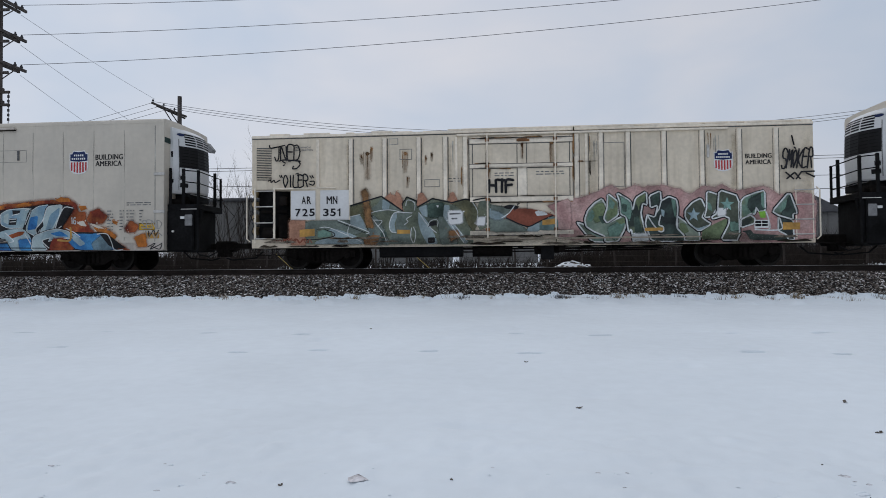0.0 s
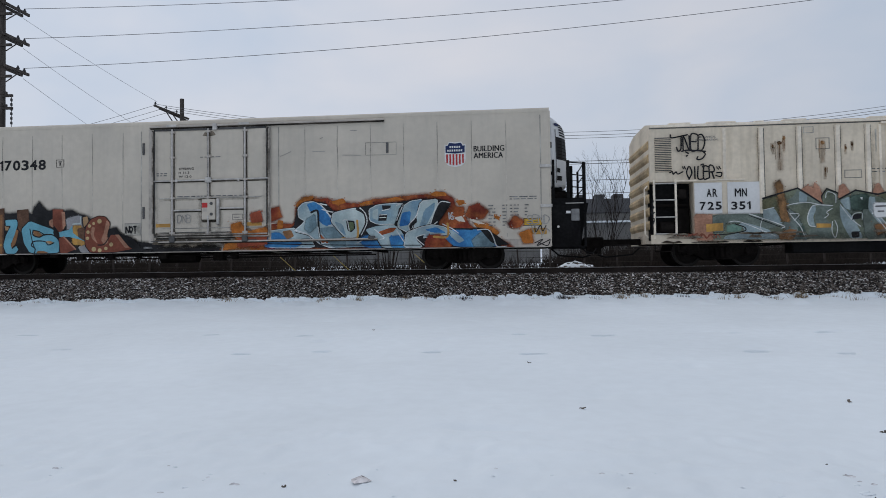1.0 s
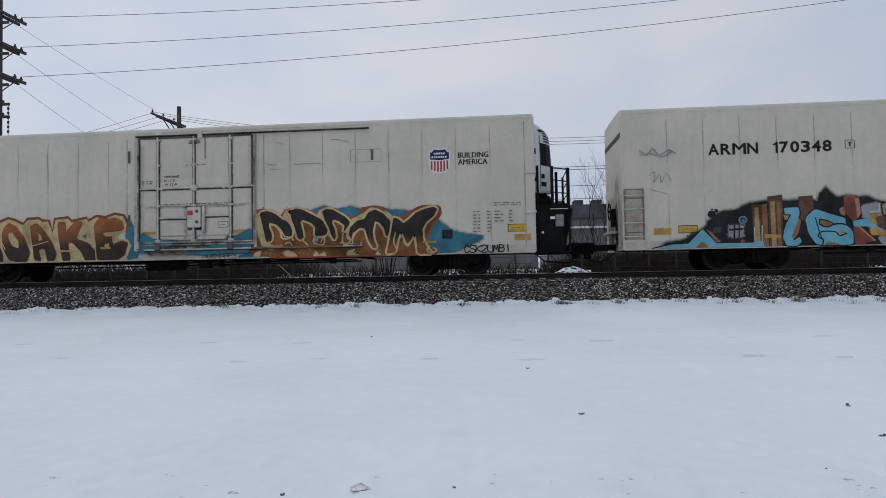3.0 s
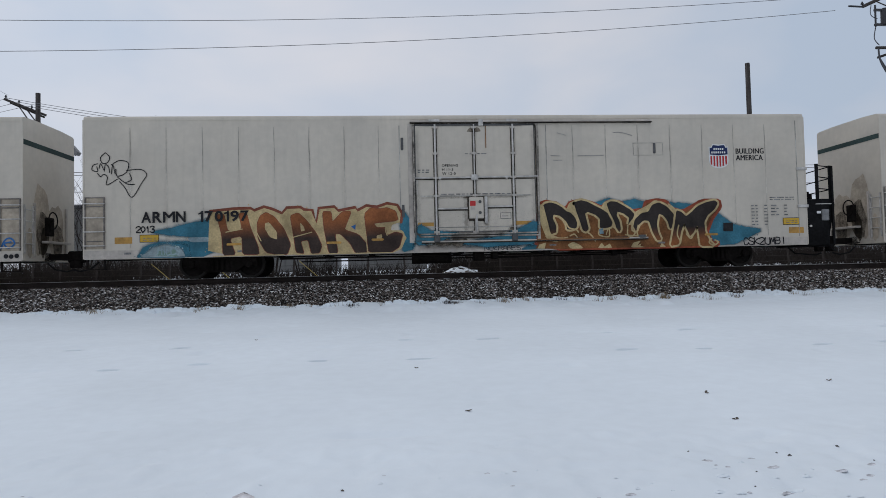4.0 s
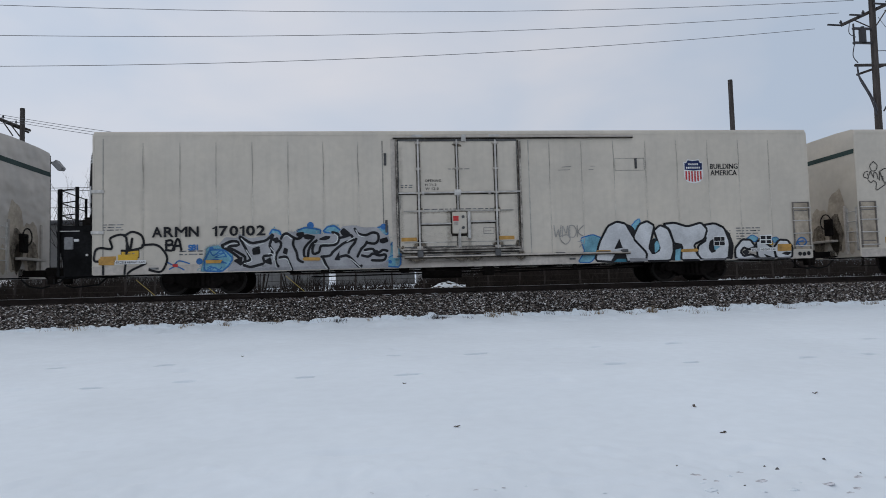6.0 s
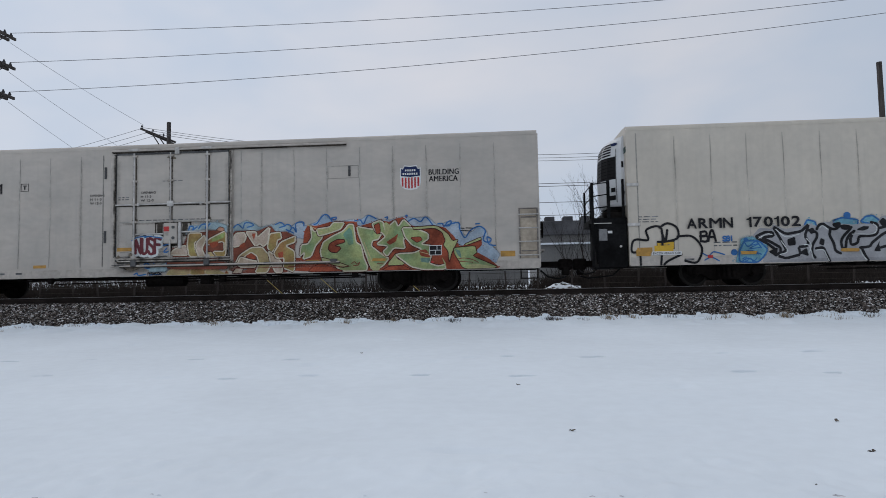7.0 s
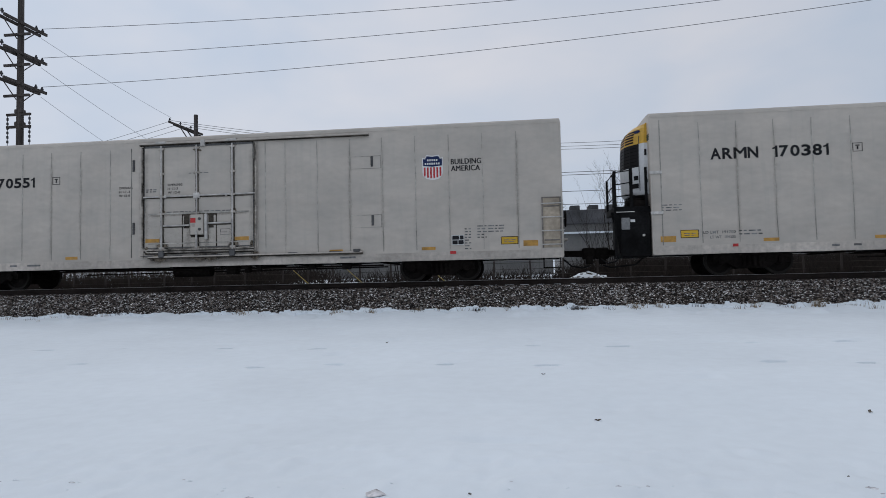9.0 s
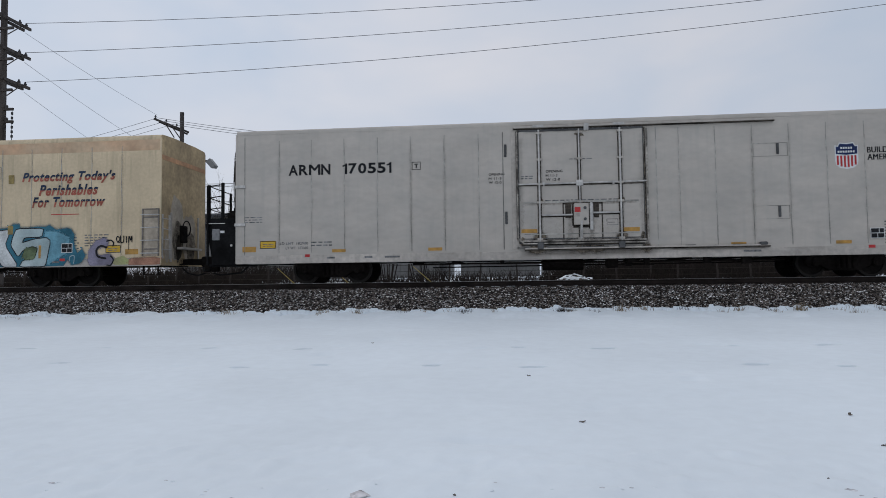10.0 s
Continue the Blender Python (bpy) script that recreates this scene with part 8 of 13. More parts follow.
blob(car_b, "paint_patch", [(-0.33, 1.85), (0.20, 1.84), (0.77, 1.69), (1.07, 1.61), (0.49, 1.41), (0.24, 1.29), (-0.11, 1.38), (-0.50, 1.57)], SP_RUST, 6, rough=0.02, seed=5, lift=0.09)
scribble(car_b, "paint_line", [[(-0.50, 1.57), (-0.11, 1.38), (0.21, 1.29), (0.54, 1.44), (0.95, 1.62)]], 0.04, SP_BLACK, 7, lift=0.09)
scribble(car_b, "paint_line", [[(-0.24, 1.94), (-0.42, 1.71), (-0.64, 1.57)]], 0.03, SP_WHITE, 7, lift=0.09)
blob(car_b, "paint_patch", [(-0.60, 1.92), (-0.37, 1.99), (-0.07, 1.92), (-0.16, 1.83), (-0.48, 1.85)], SP_BLACK, 6.5, rough=0.04, seed=6, lift=0.09)
blob(car_b, "paint_patch", [(0.37, 1.75), (0.67, 1.76), (0.81, 1.65), (0.46, 1.59)], SP_WHITE, 7.4, rough=0.04, seed=7, lift=0.09)
blob(car_b, "paint_patch", [(0.19, 1.27), (0.54, 1.41), (0.54, 1.12), (0.14, 1.13)], SP_HAZE, 6.4, lift=0.09)
blob(car_b, "paint_patch", [(0.54, 1.44), (0.98, 1.61), (1.12, 1.47), (1.12, 1.15), (0.54, 1.16)], SP_TEAL_DULL, 6.6, lift=0.09)
blob(car_b, "paint_patch", [(0.63, 1.48), (1.02, 1.53), (1.02, 1.35), (0.63, 1.32)], AMBER, 8, sharp=True, lift=0.09)
blob(car_b, "paint_patch", [(0.78, 1.90), (1.48, 2.14), (1.50, 1.20), (1.12, 1.21), (1.07, 1.65)], SP_PINK, 4, rough=0.05, seed=8, lift=0.09)
tagline(car_b, "HTF", -1.05, -0.23, 2.39, 2.77, 0.085, SP_BLACK, 9, lift=0.09)
blob(car_b, "paint_patch", [(1.18, 2.10), (1.88, 2.16), (2.40, 2.33), (2.69, 2.52), (3.10, 2.36), (3.50, 2.50), (3.84, 2.41), (4.30, 2.51), (4.75, 2.36), (5.14, 2.17), (5.54, 2.46), (5.88, 2.37), (6.11, 2.48), (6.49, 2.24), (6.94, 2.35), (7.38, 2.37), (7.82, 2.07), (8.31, 2.21), (8.79, 2.11), (8.79, 0.73), (1.16, 0.81)], SP_PINK, 2, lift=0.066, rough=0.06, seed=1)
letter(car_b, [(1.69, 1.40), (1.87, 1.35), (2.55, 0.96), (2.58, 0.78), (2.15, 0.79)], SP_CAMO_SEA, 5, lift=0.066)
letter(car_b, [(2.48, 2.13), (2.26, 2.00), (2.04, 1.77), (1.94, 1.49), (1.98, 1.26), (2.24, 1.09), (2.55, 0.96), (2.55, 0.78), (2.94, 0.78), (3.15, 1.15), (3.23, 1.44), (3.15, 1.60), (2.62, 1.34), (2.51, 1.51), (2.62, 1.83)], SP_CAMO_PALE, 7, lift=0.066)
blob(car_b, "paint_patch", [(2.32, 1.93), (2.51, 1.99), (2.57, 1.73), (2.47, 1.48), (2.31, 1.39), (2.13, 1.55), (2.19, 1.80)], SP_MOSS, 8.6, rough=0.02, seed=3, lift=0.066)
blob(car_b, "paint_patch", [(2.07, 1.68), (2.19, 1.80), (2.25, 1.61), (2.16, 1.42), (2.01, 1.42)], SP_SEA, 8.7, lift=0.066)
blob(car_b, "paint_patch", [(2.34, 1.58), (2.51, 1.59), (2.59, 1.38), (2.47, 1.34)], SP_DARK_GREEN, 8.8, lift=0.066)
blob(car_b, "paint_patch", [(2.65, 1.21), (2.93, 1.38), (3.18, 1.47), (3.05, 1.09), (2.86, 0.84), (2.68, 0.97)], SP_SEA, 8.9, rough=0.02, seed=4, lift=0.066)
blob(car_b, "paint_patch", [(2.87, 1.44), (3.19, 1.53), (3.19, 1.37), (3.02, 1.31)], SP_MOSS, 9, lift=0.066)
letter(car_b, [(2.65, 2.29), (2.99, 2.01), (2.97, 1.60), (2.62, 1.36), (2.52, 1.51), (2.63, 1.83)], SP_CAMO, 10, halo=0.09, lift=0.066)
blob(car_b, "paint_patch", [(2.70, 2.14), (2.88, 1.98), (2.81, 1.79), (2.68, 1.86)], SP_SEA, 11.5, lift=0.066)
blob(car_b, "paint_patch", [(2.61, 1.73), (2.94, 1.85), (2.94, 1.63), (2.65, 1.45)], SP_MOSS, 11.6, lift=0.066)
letter(car_b, [(2.92, 2.31), (3.34, 2.04), (3.40, 1.72), (3.50, 2.13), (3.83, 2.33), (3.85, 1.90), (3.71, 1.96), (3.65, 1.62), (3.85, 0.78), (3.41, 0.78), (3.36, 1.18), (3.27, 1.05), (3.21, 1.55), (3.04, 1.63), (3.02, 2.01)], SP_CAMO_DARK, 13, lift=0.066)
blob(car_b, "paint_patch", [(3.02, 2.17), (3.31, 2.01), (3.36, 1.72), (3.31, 1.47), (3.15, 1.63), (3.07, 1.66), (3.08, 1.98)], SP_SEA, 14.6, rough=0.02, seed=5, lift=0.066)
blob(car_b, "paint_patch", [(3.07, 1.98), (3.24, 1.92), (3.22, 1.69), (3.09, 1.72)], SP_DARK_GREEN, 14.8, lift=0.066)
blob(car_b, "paint_patch", [(3.51, 2.07), (3.78, 2.27), (3.79, 2.03), (3.63, 1.97), (3.59, 1.72)], SP_MOSS, 14.9, lift=0.066)
blob(car_b, "paint_patch", [(3.43, 1.53), (3.58, 1.56), (3.76, 0.83), (3.48, 0.83)], SP_DARK_GREEN, 15, lift=0.066)
letter(car_b, [(3.91, 2.19), (4.25, 2.34), (4.27, 2.02), (4.51, 2.16), (4.73, 2.06), (4.77, 1.79), (4.71, 1.20), (4.95, 0.94), (4.95, 0.76), (3.97, 0.77), (3.78, 1.30), (3.84, 1.60), (4.08, 1.52), (4.17, 1.90), (3.94, 1.81)], SP_NIGHT, 17, lift=0.066)
blob(car_b, "paint_patch", [(4.57, 2.08), (4.70, 2.04), (4.73, 1.70), (4.68, 1.48), (4.62, 1.76)], SP_SEA, 18.6, lift=0.066)
blob(car_b, "paint_patch", [(4.26, 1.77), (4.37, 1.72), (4.35, 1.52), (4.28, 1.58)], SP_LIGHT_BLUE, 18.7, lift=0.066)
blob(car_b, "paint_patch", [(4.02, 2.18), (4.21, 2.27), (4.21, 2.02), (4.05, 1.91)], SP_DARK_GREEN, 18.8, lift=0.066)
blob(car_b, "paint_patch", [(4.16, 1.23), (4.32, 1.25), (4.32, 1.09), (4.19, 1.09)], SP_MOSS, 18.9, lift=0.066)
scribble(car_b, "paint_line", [[(3.84, 1.60), (4.04, 1.27), (4.21, 1.08), (4.32, 1.10), (4.31, 1.23), (4.19, 1.30), (4.25, 1.58)]], 0.04, SP_WHITE, 19.2, lift=0.066)
scribble(car_b, "paint_line", [[(4.27, 2.02), (4.20, 1.77), (4.11, 1.65)]], 0.035, SP_WHITE, 19.3, lift=0.066)
blob(car_b, "paint_patch", [(3.76, 1.20), (4.32, 1.20), (4.31, 1.11), (3.76, 1.10)], AMBER, 24, sharp=True, lift=0.066)
blob(car_b, "paint_patch", [(3.39, 0.99), (3.85, 1.01), (3.86, 0.83), (3.39, 0.80)], SP_WHITE, 19.4, rough=0.03, seed=6, lift=0.066)
letter(car_b, [(4.75, 1.54), (4.96, 1.38), (5.39, 1.07), (5.41, 0.78), (4.98, 0.78), (4.74, 1.16)], SP_CAMO_PALE, 16, lift=0.066)
blob(car_b, "paint_patch", [(4.82, 1.35), (4.97, 1.31), (5.10, 1.07), (4.92, 0.99), (4.80, 1.16)], SP_MOSS, 17.2, lift=0.066)
letter(car_b, [(5.46, 2.09), (5.21, 1.97), (4.99, 1.73), (4.98, 1.51), (5.11, 1.30), (5.39, 1.07), (5.76, 1.29), (5.56, 1.43), (5.48, 1.51), (5.61, 1.75)], SP_CAMO_DUSK, 21, lift=0.066)
blob(car_b, "paint_patch", [(5.05, 1.32), (5.35, 1.16), (5.71, 1.28), (5.41, 1.07)], SP_LIGHT_BLUE, 22.2, lift=0.066)
letter(car_b, [(5.63, 2.31), (5.97, 2.19), (5.93, 1.77), (5.77, 1.51), (5.55, 1.49), (5.62, 1.75)], SP_CAMO_DUSK, 22.5, halo=0.09, lift=0.066)
blob(car_b, "paint_patch", [(5.64, 1.97), (5.76, 1.90), (5.79, 1.68), (5.66, 1.75)], SP_SEA, 23.6, lift=0.066)
letter(car_b, [(6.00, 2.34), (6.58, 2.13), (6.58, 0.78), (6.02, 0.79), (6.27, 1.27), (6.29, 1.46), (6.13, 1.54), (5.79, 1.44), (5.77, 1.51), (5.94, 1.62)], SP_CAMO_DUSK, 24.5, lift=0.066)
blob(car_b, "paint_patch", [(6.32, 1.33), (6.55, 1.30), (6.56, 1.11), (6.34, 1.08)], SP_SEA, 25.6, rough=0.03, seed=7, lift=0.066)
blob(car_b, "paint_patch", [(5.47, 1.06), (5.74, 1.24), (6.20, 1.46), (6.25, 1.30), (6.01, 0.80), (5.46, 0.80)], SP_MOSS, 23, lift=0.066)
blob(car_b, "paint_patch", [(5.96, 1.75), (6.19, 1.75), (6.16, 1.58), (5.96, 1.55)], PAPER, 26, rough=0.02, seed=1, lift=0.066)
blob(car_b, "paint_patch", [(5.24, 1.79), (5.29, 1.65), (5.43, 1.64), (5.32, 1.55), (5.35, 1.40), (5.23, 1.49), (5.11, 1.41), (5.15, 1.55), (5.04, 1.65), (5.18, 1.65)], SP_ICE_PALE, 26, sharp=True, lift=0.066)
blob(car_b, "paint_patch", [(6.23, 2.11), (6.28, 1.96), (6.44, 1.95), (6.32, 1.86), (6.35, 1.70), (6.23, 1.79), (6.10, 1.71), (6.14, 1.86), (6.03, 1.96), (6.18, 1.96)], SP_MINT, 26, sharp=True, lift=0.066)
letter(car_b, [(6.74, 2.10), (7.05, 2.22), (7.34, 2.30), (7.35, 1.66), (7.15, 1.65), (7.10, 1.82), (7.04, 1.57), (6.91, 1.59), (6.69, 1.43), (6.62, 1.44), (6.64, 1.98)], SP_CAMO, 27, halo=0.09, lift=0.066)
blob(car_b, "paint_patch", [(6.88, 2.04), (7.23, 2.21), (7.30, 1.97), (7.28, 1.69), (7.15, 1.66), (7.09, 1.82), (6.95, 1.66), (6.85, 1.79)], SP_NIGHT, 28.4, rough=0.02, seed=8, lift=0.066)
blob(car_b, "paint_patch", [(7.23, 2.22), (7.33, 2.24), (7.32, 1.72), (7.23, 1.85)], SP_SEA, 28.5, lift=0.066)
letter(car_b, [(6.63, 1.42), (6.91, 1.55), (7.04, 1.44), (7.03, 1.29), (6.62, 1.16)], SP_CAMO_DARK, 28.8, halo=0.06, lift=0.066)
blob(car_b, "paint_patch", [(6.64, 1.06), (6.91, 1.10), (7.00, 0.97), (7.97, 0.92), (8.15, 0.76), (6.90, 0.78), (6.76, 1.01)], SP_NIGHT, 24, lift=0.066)
blob(car_b, "paint_patch", [(7.15, 1.65), (7.35, 1.66), (7.35, 1.46), (7.20, 1.46)], SP_LIME_SIGN, 30, sharp=True, lift=0.066)
blob(car_b, "paint_patch", [(7.47, 1.31), (7.66, 1.31), (7.66, 1.14), (7.46, 1.15)], SP_PINK, 29, sharp=True, lift=0.066)
scribble(car_b, "paint_line", [[(7.35, 1.66), (7.42, 1.47), (7.45, 1.11), (7.04, 1.12)]], 0.04, SP_WHITE, 29.3, lift=0.066)
scribble(car_b, "paint_line", [[(7.04, 1.10), (7.77, 1.09), (7.79, 1.34), (7.72, 1.52)]], 0.04, SP_WHITE, 29.4, lift=0.066)
letter(car_b, [(8.06, 2.25), (8.28, 1.59), (8.15, 1.57), (8.15, 1.39), (7.72, 1.53), (7.55, 1.65)], SP_CAMO_SEA, 29.6, lift=0.066)
blob(car_b, "paint_patch", [(8.06, 2.14), (8.24, 1.63), (8.14, 1.58), (8.10, 1.43), (7.81, 1.54), (7.90, 1.77)], SP_NIGHT, 31, rough=0.02, seed=9, lift=0.066)
blob(car_b, "paint_patch", [(7.82, 1.84), (7.99, 2.02), (7.93, 1.74), (7.75, 1.59)], SP_SEA, 31.2, lift=0.066)
letter(car_b, [(7.72, 1.52), (8.15, 1.37), (8.15, 1.09), (8.18, 0.78), (8.00, 0.78), (7.94, 0.94), (7.71, 1.06)], SP_NIGHT, 28, halo=0.05, lift=0.066)
blob(car_b, "paint_patch", [(7.85, 1.31), (8.35, 1.30), (8.34, 1.09), (7.84, 1.09)], AMBER, 34, sharp=True, lift=0.066)
blob(car_b, "paint_patch", [(7.02, 1.40), (7.44, 1.39), (7.43, 1.15), (7.02, 1.15)], PAPER, 32, sharp=True, lift=0.066)
blob(car_b, "paint_patch", [(7.05, 1.37), (7.22, 1.37), (7.22, 1.29), (7.04, 1.30)], INK, 32.6, sharp=True, lift=0.066)
blob(car_b, "paint_patch", [(7.24, 1.37), (7.41, 1.36), (7.41, 1.29), (7.24, 1.29)], INK, 32.6, sharp=True, lift=0.066)
blob(car_b, "paint_patch", [(7.04, 1.27), (7.22, 1.27), (7.22, 1.20), (7.04, 1.20)], INK, 32.6, sharp=True, lift=0.066)
blob(car_b, "paint_patch", [(7.24, 1.27), (7.41, 1.27), (7.41, 1.20), (7.24, 1.20)], INK, 32.6, sharp=True, lift=0.066)
scribble(car_b, "paint_line", [[(5.46, 0.77), (5.70, 0.83), (6.31, 0.80)]], 0.03, SP_BLACK, 25, lift=0.066)
tagline(car_b, "JNED", -8.05, -7.16, 3.57, 4.03, 0.046, SP_BLACK, 9, lift=0.066)
scribble(car_b, "paint_line", [[(-8.20, 4.06), (-8.16, 3.97), (-7.94, 4.00), (-7.69, 4.05)], [(-7.87, 3.54), (-7.67, 3.57), (-7.16, 3.52)], [(-7.39, 3.36), (-7.42, 3.28), (-7.28, 3.29), (-7.17, 3.42), (-7.22, 3.51)], [(-7.75, 3.52), (-7.67, 3.47)], [(-7.73, 3.39), (-7.70, 3.41)]], 0.045, SP_BLACK, 9, lift=0.066)
tagline(car_b, "OILER", -7.74, -6.90, 2.69, 3.06, 0.046, SP_BLACK, 9, lift=0.066)
scribble(car_b, "paint_line", [[(-8.24, 2.89), (-8.16, 2.92), (-8.14, 2.84), (-8.05, 2.91), (-8.00, 2.84), (-7.85, 2.91)], [(-6.84, 2.85), (-6.70, 2.85), (-6.73, 2.73), (-6.87, 2.77)], [(-7.86, 3.06), (-7.82, 3.00)], [(-7.80, 3.07), (-7.77, 2.99)], [(-7.31, 3.10), (-7.23, 3.13), (-7.26, 3.04)], [(-6.84, 3.03), (-6.79, 2.96)], [(-6.77, 3.04), (-6.73, 2.97)]], 0.04, SP_BLACK, 9, lift=0.066)
scribble(car_b, "paint_line", [[(-8.79, 2.06), (-8.75, 2.02), (-8.79, 1.91), (-8.74, 1.82), (-8.79, 1.76), (-8.79, 1.61), (-8.73, 1.67)], [(-8.79, 1.53), (-8.73, 1.44), (-8.79, 1.26), (-8.77, 1.15)]], 0.035, SP_BLACK, 9, lift=0.066)
scribble(car_b, "paint_line", [[(-8.07, 0.90), (-7.98, 1.00), (-7.93, 0.87), (-7.84, 0.98), (-7.76, 0.87), (-7.70, 0.98), (-7.59, 0.89), (-7.47, 1.00), (-7.39, 0.86), (-7.28, 0.97), (-7.17, 0.87), (-7.05, 0.97), (-6.89, 0.88)]], 0.03, SP_RUST, 9, lift=0.066)
tagline(car_b, "SMOKER", 7.87, 8.77, 2.98, 3.53, 0.05, SP_BLACK, 20, lift=0.066, slant=0.15)
scribble(car_b, "paint_line", [[(8.16, 3.94), (8.22, 3.68)], [(8.23, 3.59), (8.26, 3.56)], [(7.97, 2.83), (8.19, 2.63)], [(8.00, 2.64), (8.22, 2.82)], [(8.23, 2.82), (8.38, 2.63)], [(8.27, 2.63), (8.41, 2.82)], [(8.42, 2.84), (8.79, 2.85)], [(8.56, 2.80), (8.79, 2.68)]], 0.05, SP_BLACK, 20, lift=0.066)

# ---- paint on the following cars ----
blob(car_c, "paint_patch", [(-10.53, 0.70), (-10.31, 0.84), (-9.99, 0.91), (-9.66, 1.03), (-9.31, 1.21), (-9.13, 1.33), (-9.05, 1.51), (-8.86, 1.60), (-8.73, 1.77), (-8.52, 1.82), (-8.29, 1.77), (-8.11, 1.91), (-7.76, 2.01), (-7.32, 2.08), (-6.62, 2.05), (-6.02, 2.10), (-5.88, 2.02), (-5.76, 2.27), (-5.62, 2.46), (-5.48, 2.30), (-5.31, 2.12), (-5.07, 2.15), (-4.65, 2.10), (-4.43, 2.11), (-4.14, 1.98), (-3.81, 1.91), (-3.59, 1.51), (-3.23, 1.47), (-2.86, 1.48), (-2.65, 1.32), (-2.37, 1.18), (-2.11, 1.04), (-1.91, 0.80), (-1.51, 0.70), (-1.51, 0.70), (-10.53, 0.70)], SP_BLACK, 4, rough=0.06, seed=1)
dots(car_c, [(-8.98, 1.72, 0.12), (-8.84, 1.83, 0.06), (-8.96, 1.87, 0.03), (-8.61, 1.66, 0.17)], SP_BLACK, 5)
blob(car_c, "paint_patch", [(-10.78, 0.70), (-10.20, 0.83), (-9.70, 0.85), (-9.27, 1.29), (-8.85, 0.84), (-7.82, 0.84), (-7.58, 0.85), (-7.54, 1.33), (-7.42, 0.70), (-10.78, 0.70)], SP_SKY2, 6, sharp=True)
scribble(car_c, "paint_line", [[(-10.78, 0.71), (-10.20, 0.83), (-9.70, 0.85), (-9.27, 1.29), (-8.85, 0.84), (-7.79, 0.84)]], 0.035, SP_BLACK, 7, bend=False)
blob(car_c, "paint_patch", [(-9.50, 0.70), (-9.27, 0.90), (-9.08, 0.70)], SP_BROWN, 7.5)
blob(car_c, "paint_patch", [(-9.16, 1.26), (-9.02, 1.19), (-8.70, 0.84), (-8.86, 0.84)], SP_BROWN, 6.4, sharp=True)
blob(car_c, "paint_patch", [(-8.49, 1.36), (-8.08, 1.36), (-8.07, 1.02), (-8.46, 1.00)], SP_GREY, 6, rough=0.04, seed=2)
blob(car_c, "paint_patch", [(-8.95, 1.33), (-8.70, 1.31), (-8.70, 1.13), (-8.93, 1.15)], SP_GHOST_DARK, 5.5, rough=0.05, seed=3)
scribble(car_c, "paint_line", [[(-8.45, 1.23), (-8.08, 1.25)]], 0.06, SP_BLACK, 7)
scribble(car_c, "paint_line", [[(-8.31, 1.38), (-8.33, 0.98)]], 0.05, SP_BLACK, 7.1)
scribble(car_c, "paint_line", [[(-8.17, 1.37), (-8.19, 0.98)]], 0.04, SP_BLACK, 7.2)
dots(car_c, [(-8.06, 1.52, 0.13)], SP_SLATE, 7.4)
dots(car_c, [(-8.06, 1.52, 0.08)], SP_BLACK, 7.8)
dots(car_c, [(-8.05, 1.50, 0.05)], SP_SLATE, 8.2)
dots(car_c, [(-8.09, 0.87, 0.06)], SP_RED, 8)
blob(car_c, "paint_patch", [(-7.80, 1.98), (-7.51, 1.99), (-7.47, 0.84), (-7.75, 0.84)], SP_PLANK, 8, sharp=True)
blob(car_c, "paint_patch", [(-7.71, 1.89), (-7.59, 1.90), (-7.56, 0.87), (-7.72, 0.87)], SP_TAN, 8.4, sharp=True)
scribble(car_c, "paint_line", [[(-7.73, 1.28), (-7.73, 0.85), (-7.51, 0.85), (-7.50, 1.33)]], 0.03, SP_ICE_WHITE, 9, bend=False)
blob(car_c, "paint_patch", [(-7.50, 1.97), (-7.34, 2.01), (-7.32, 0.70), (-7.46, 0.70)], SP_BROWN, 8.2, sharp=True)
blob(car_c, "paint_patch", [(-7.32, 2.22), (-6.88, 2.27), (-6.90, 0.70), (-7.30, 0.70)], SP_PLANK, 8.4, sharp=True)
blob(car_c, "paint_patch", [(-7.25, 2.06), (-7.11, 2.07), (-7.09, 0.70), (-7.23, 0.70)], SP_TAN, 8.8, sharp=True)
blob(car_c, "paint_patch", [(-7.06, 2.04), (-6.95, 2.05), (-6.95, 0.70), (-7.04, 0.70)], SP_BROWN, 8.9, sharp=True)
blob(car_c, "paint_patch", [(-6.42, 2.19), (-6.00, 2.22), (-5.94, 1.49), (-6.18, 1.32), (-6.39, 1.57)], SP_PLANK, 8.6, sharp=True)
blob(car_c, "paint_patch", [(-6.87, 1.68), (-6.70, 1.68), (-6.73, 1.50), (-6.84, 1.50)], SP_TAN, 8.6)
blob(car_c, "paint_patch", [(-7.44, 1.07), (-6.97, 1.04), (-6.97, 0.96), (-7.44, 0.96)], AMBER, 11, sharp=True)
letter(car_c, [(-6.85, 1.86), (-6.42, 1.87), (-6.39, 1.68), (-6.51, 1.32), (-6.64, 1.01), (-6.59, 0.85), (-6.43, 0.97), (-6.36, 0.83), (-6.47, 0.70), (-6.80, 0.70), (-6.91, 0.97), (-6.82, 1.33), (-6.63, 1.66), (-6.82, 1.66)], SP_SKY2, 10, halo=0.07, rim=0.0)
blob(car_c, "paint_patch", [(-6.49, 1.54), (-6.35, 1.50), (-6.46, 1.04), (-6.62, 0.88), (-6.62, 1.04)], SP_BROWN, 10.2)
letter(car_c, [(-6.25, 1.53), (-5.95, 1.81), (-5.53, 1.65), (-5.08, 1.50), (-5.09, 1.35), (-4.87, 1.17), (-4.82, 0.82), (-4.94, 0.70), (-5.92, 0.70), (-6.15, 1.04)], SP_SKY2, 12, halo=0.07, rim=0.0)
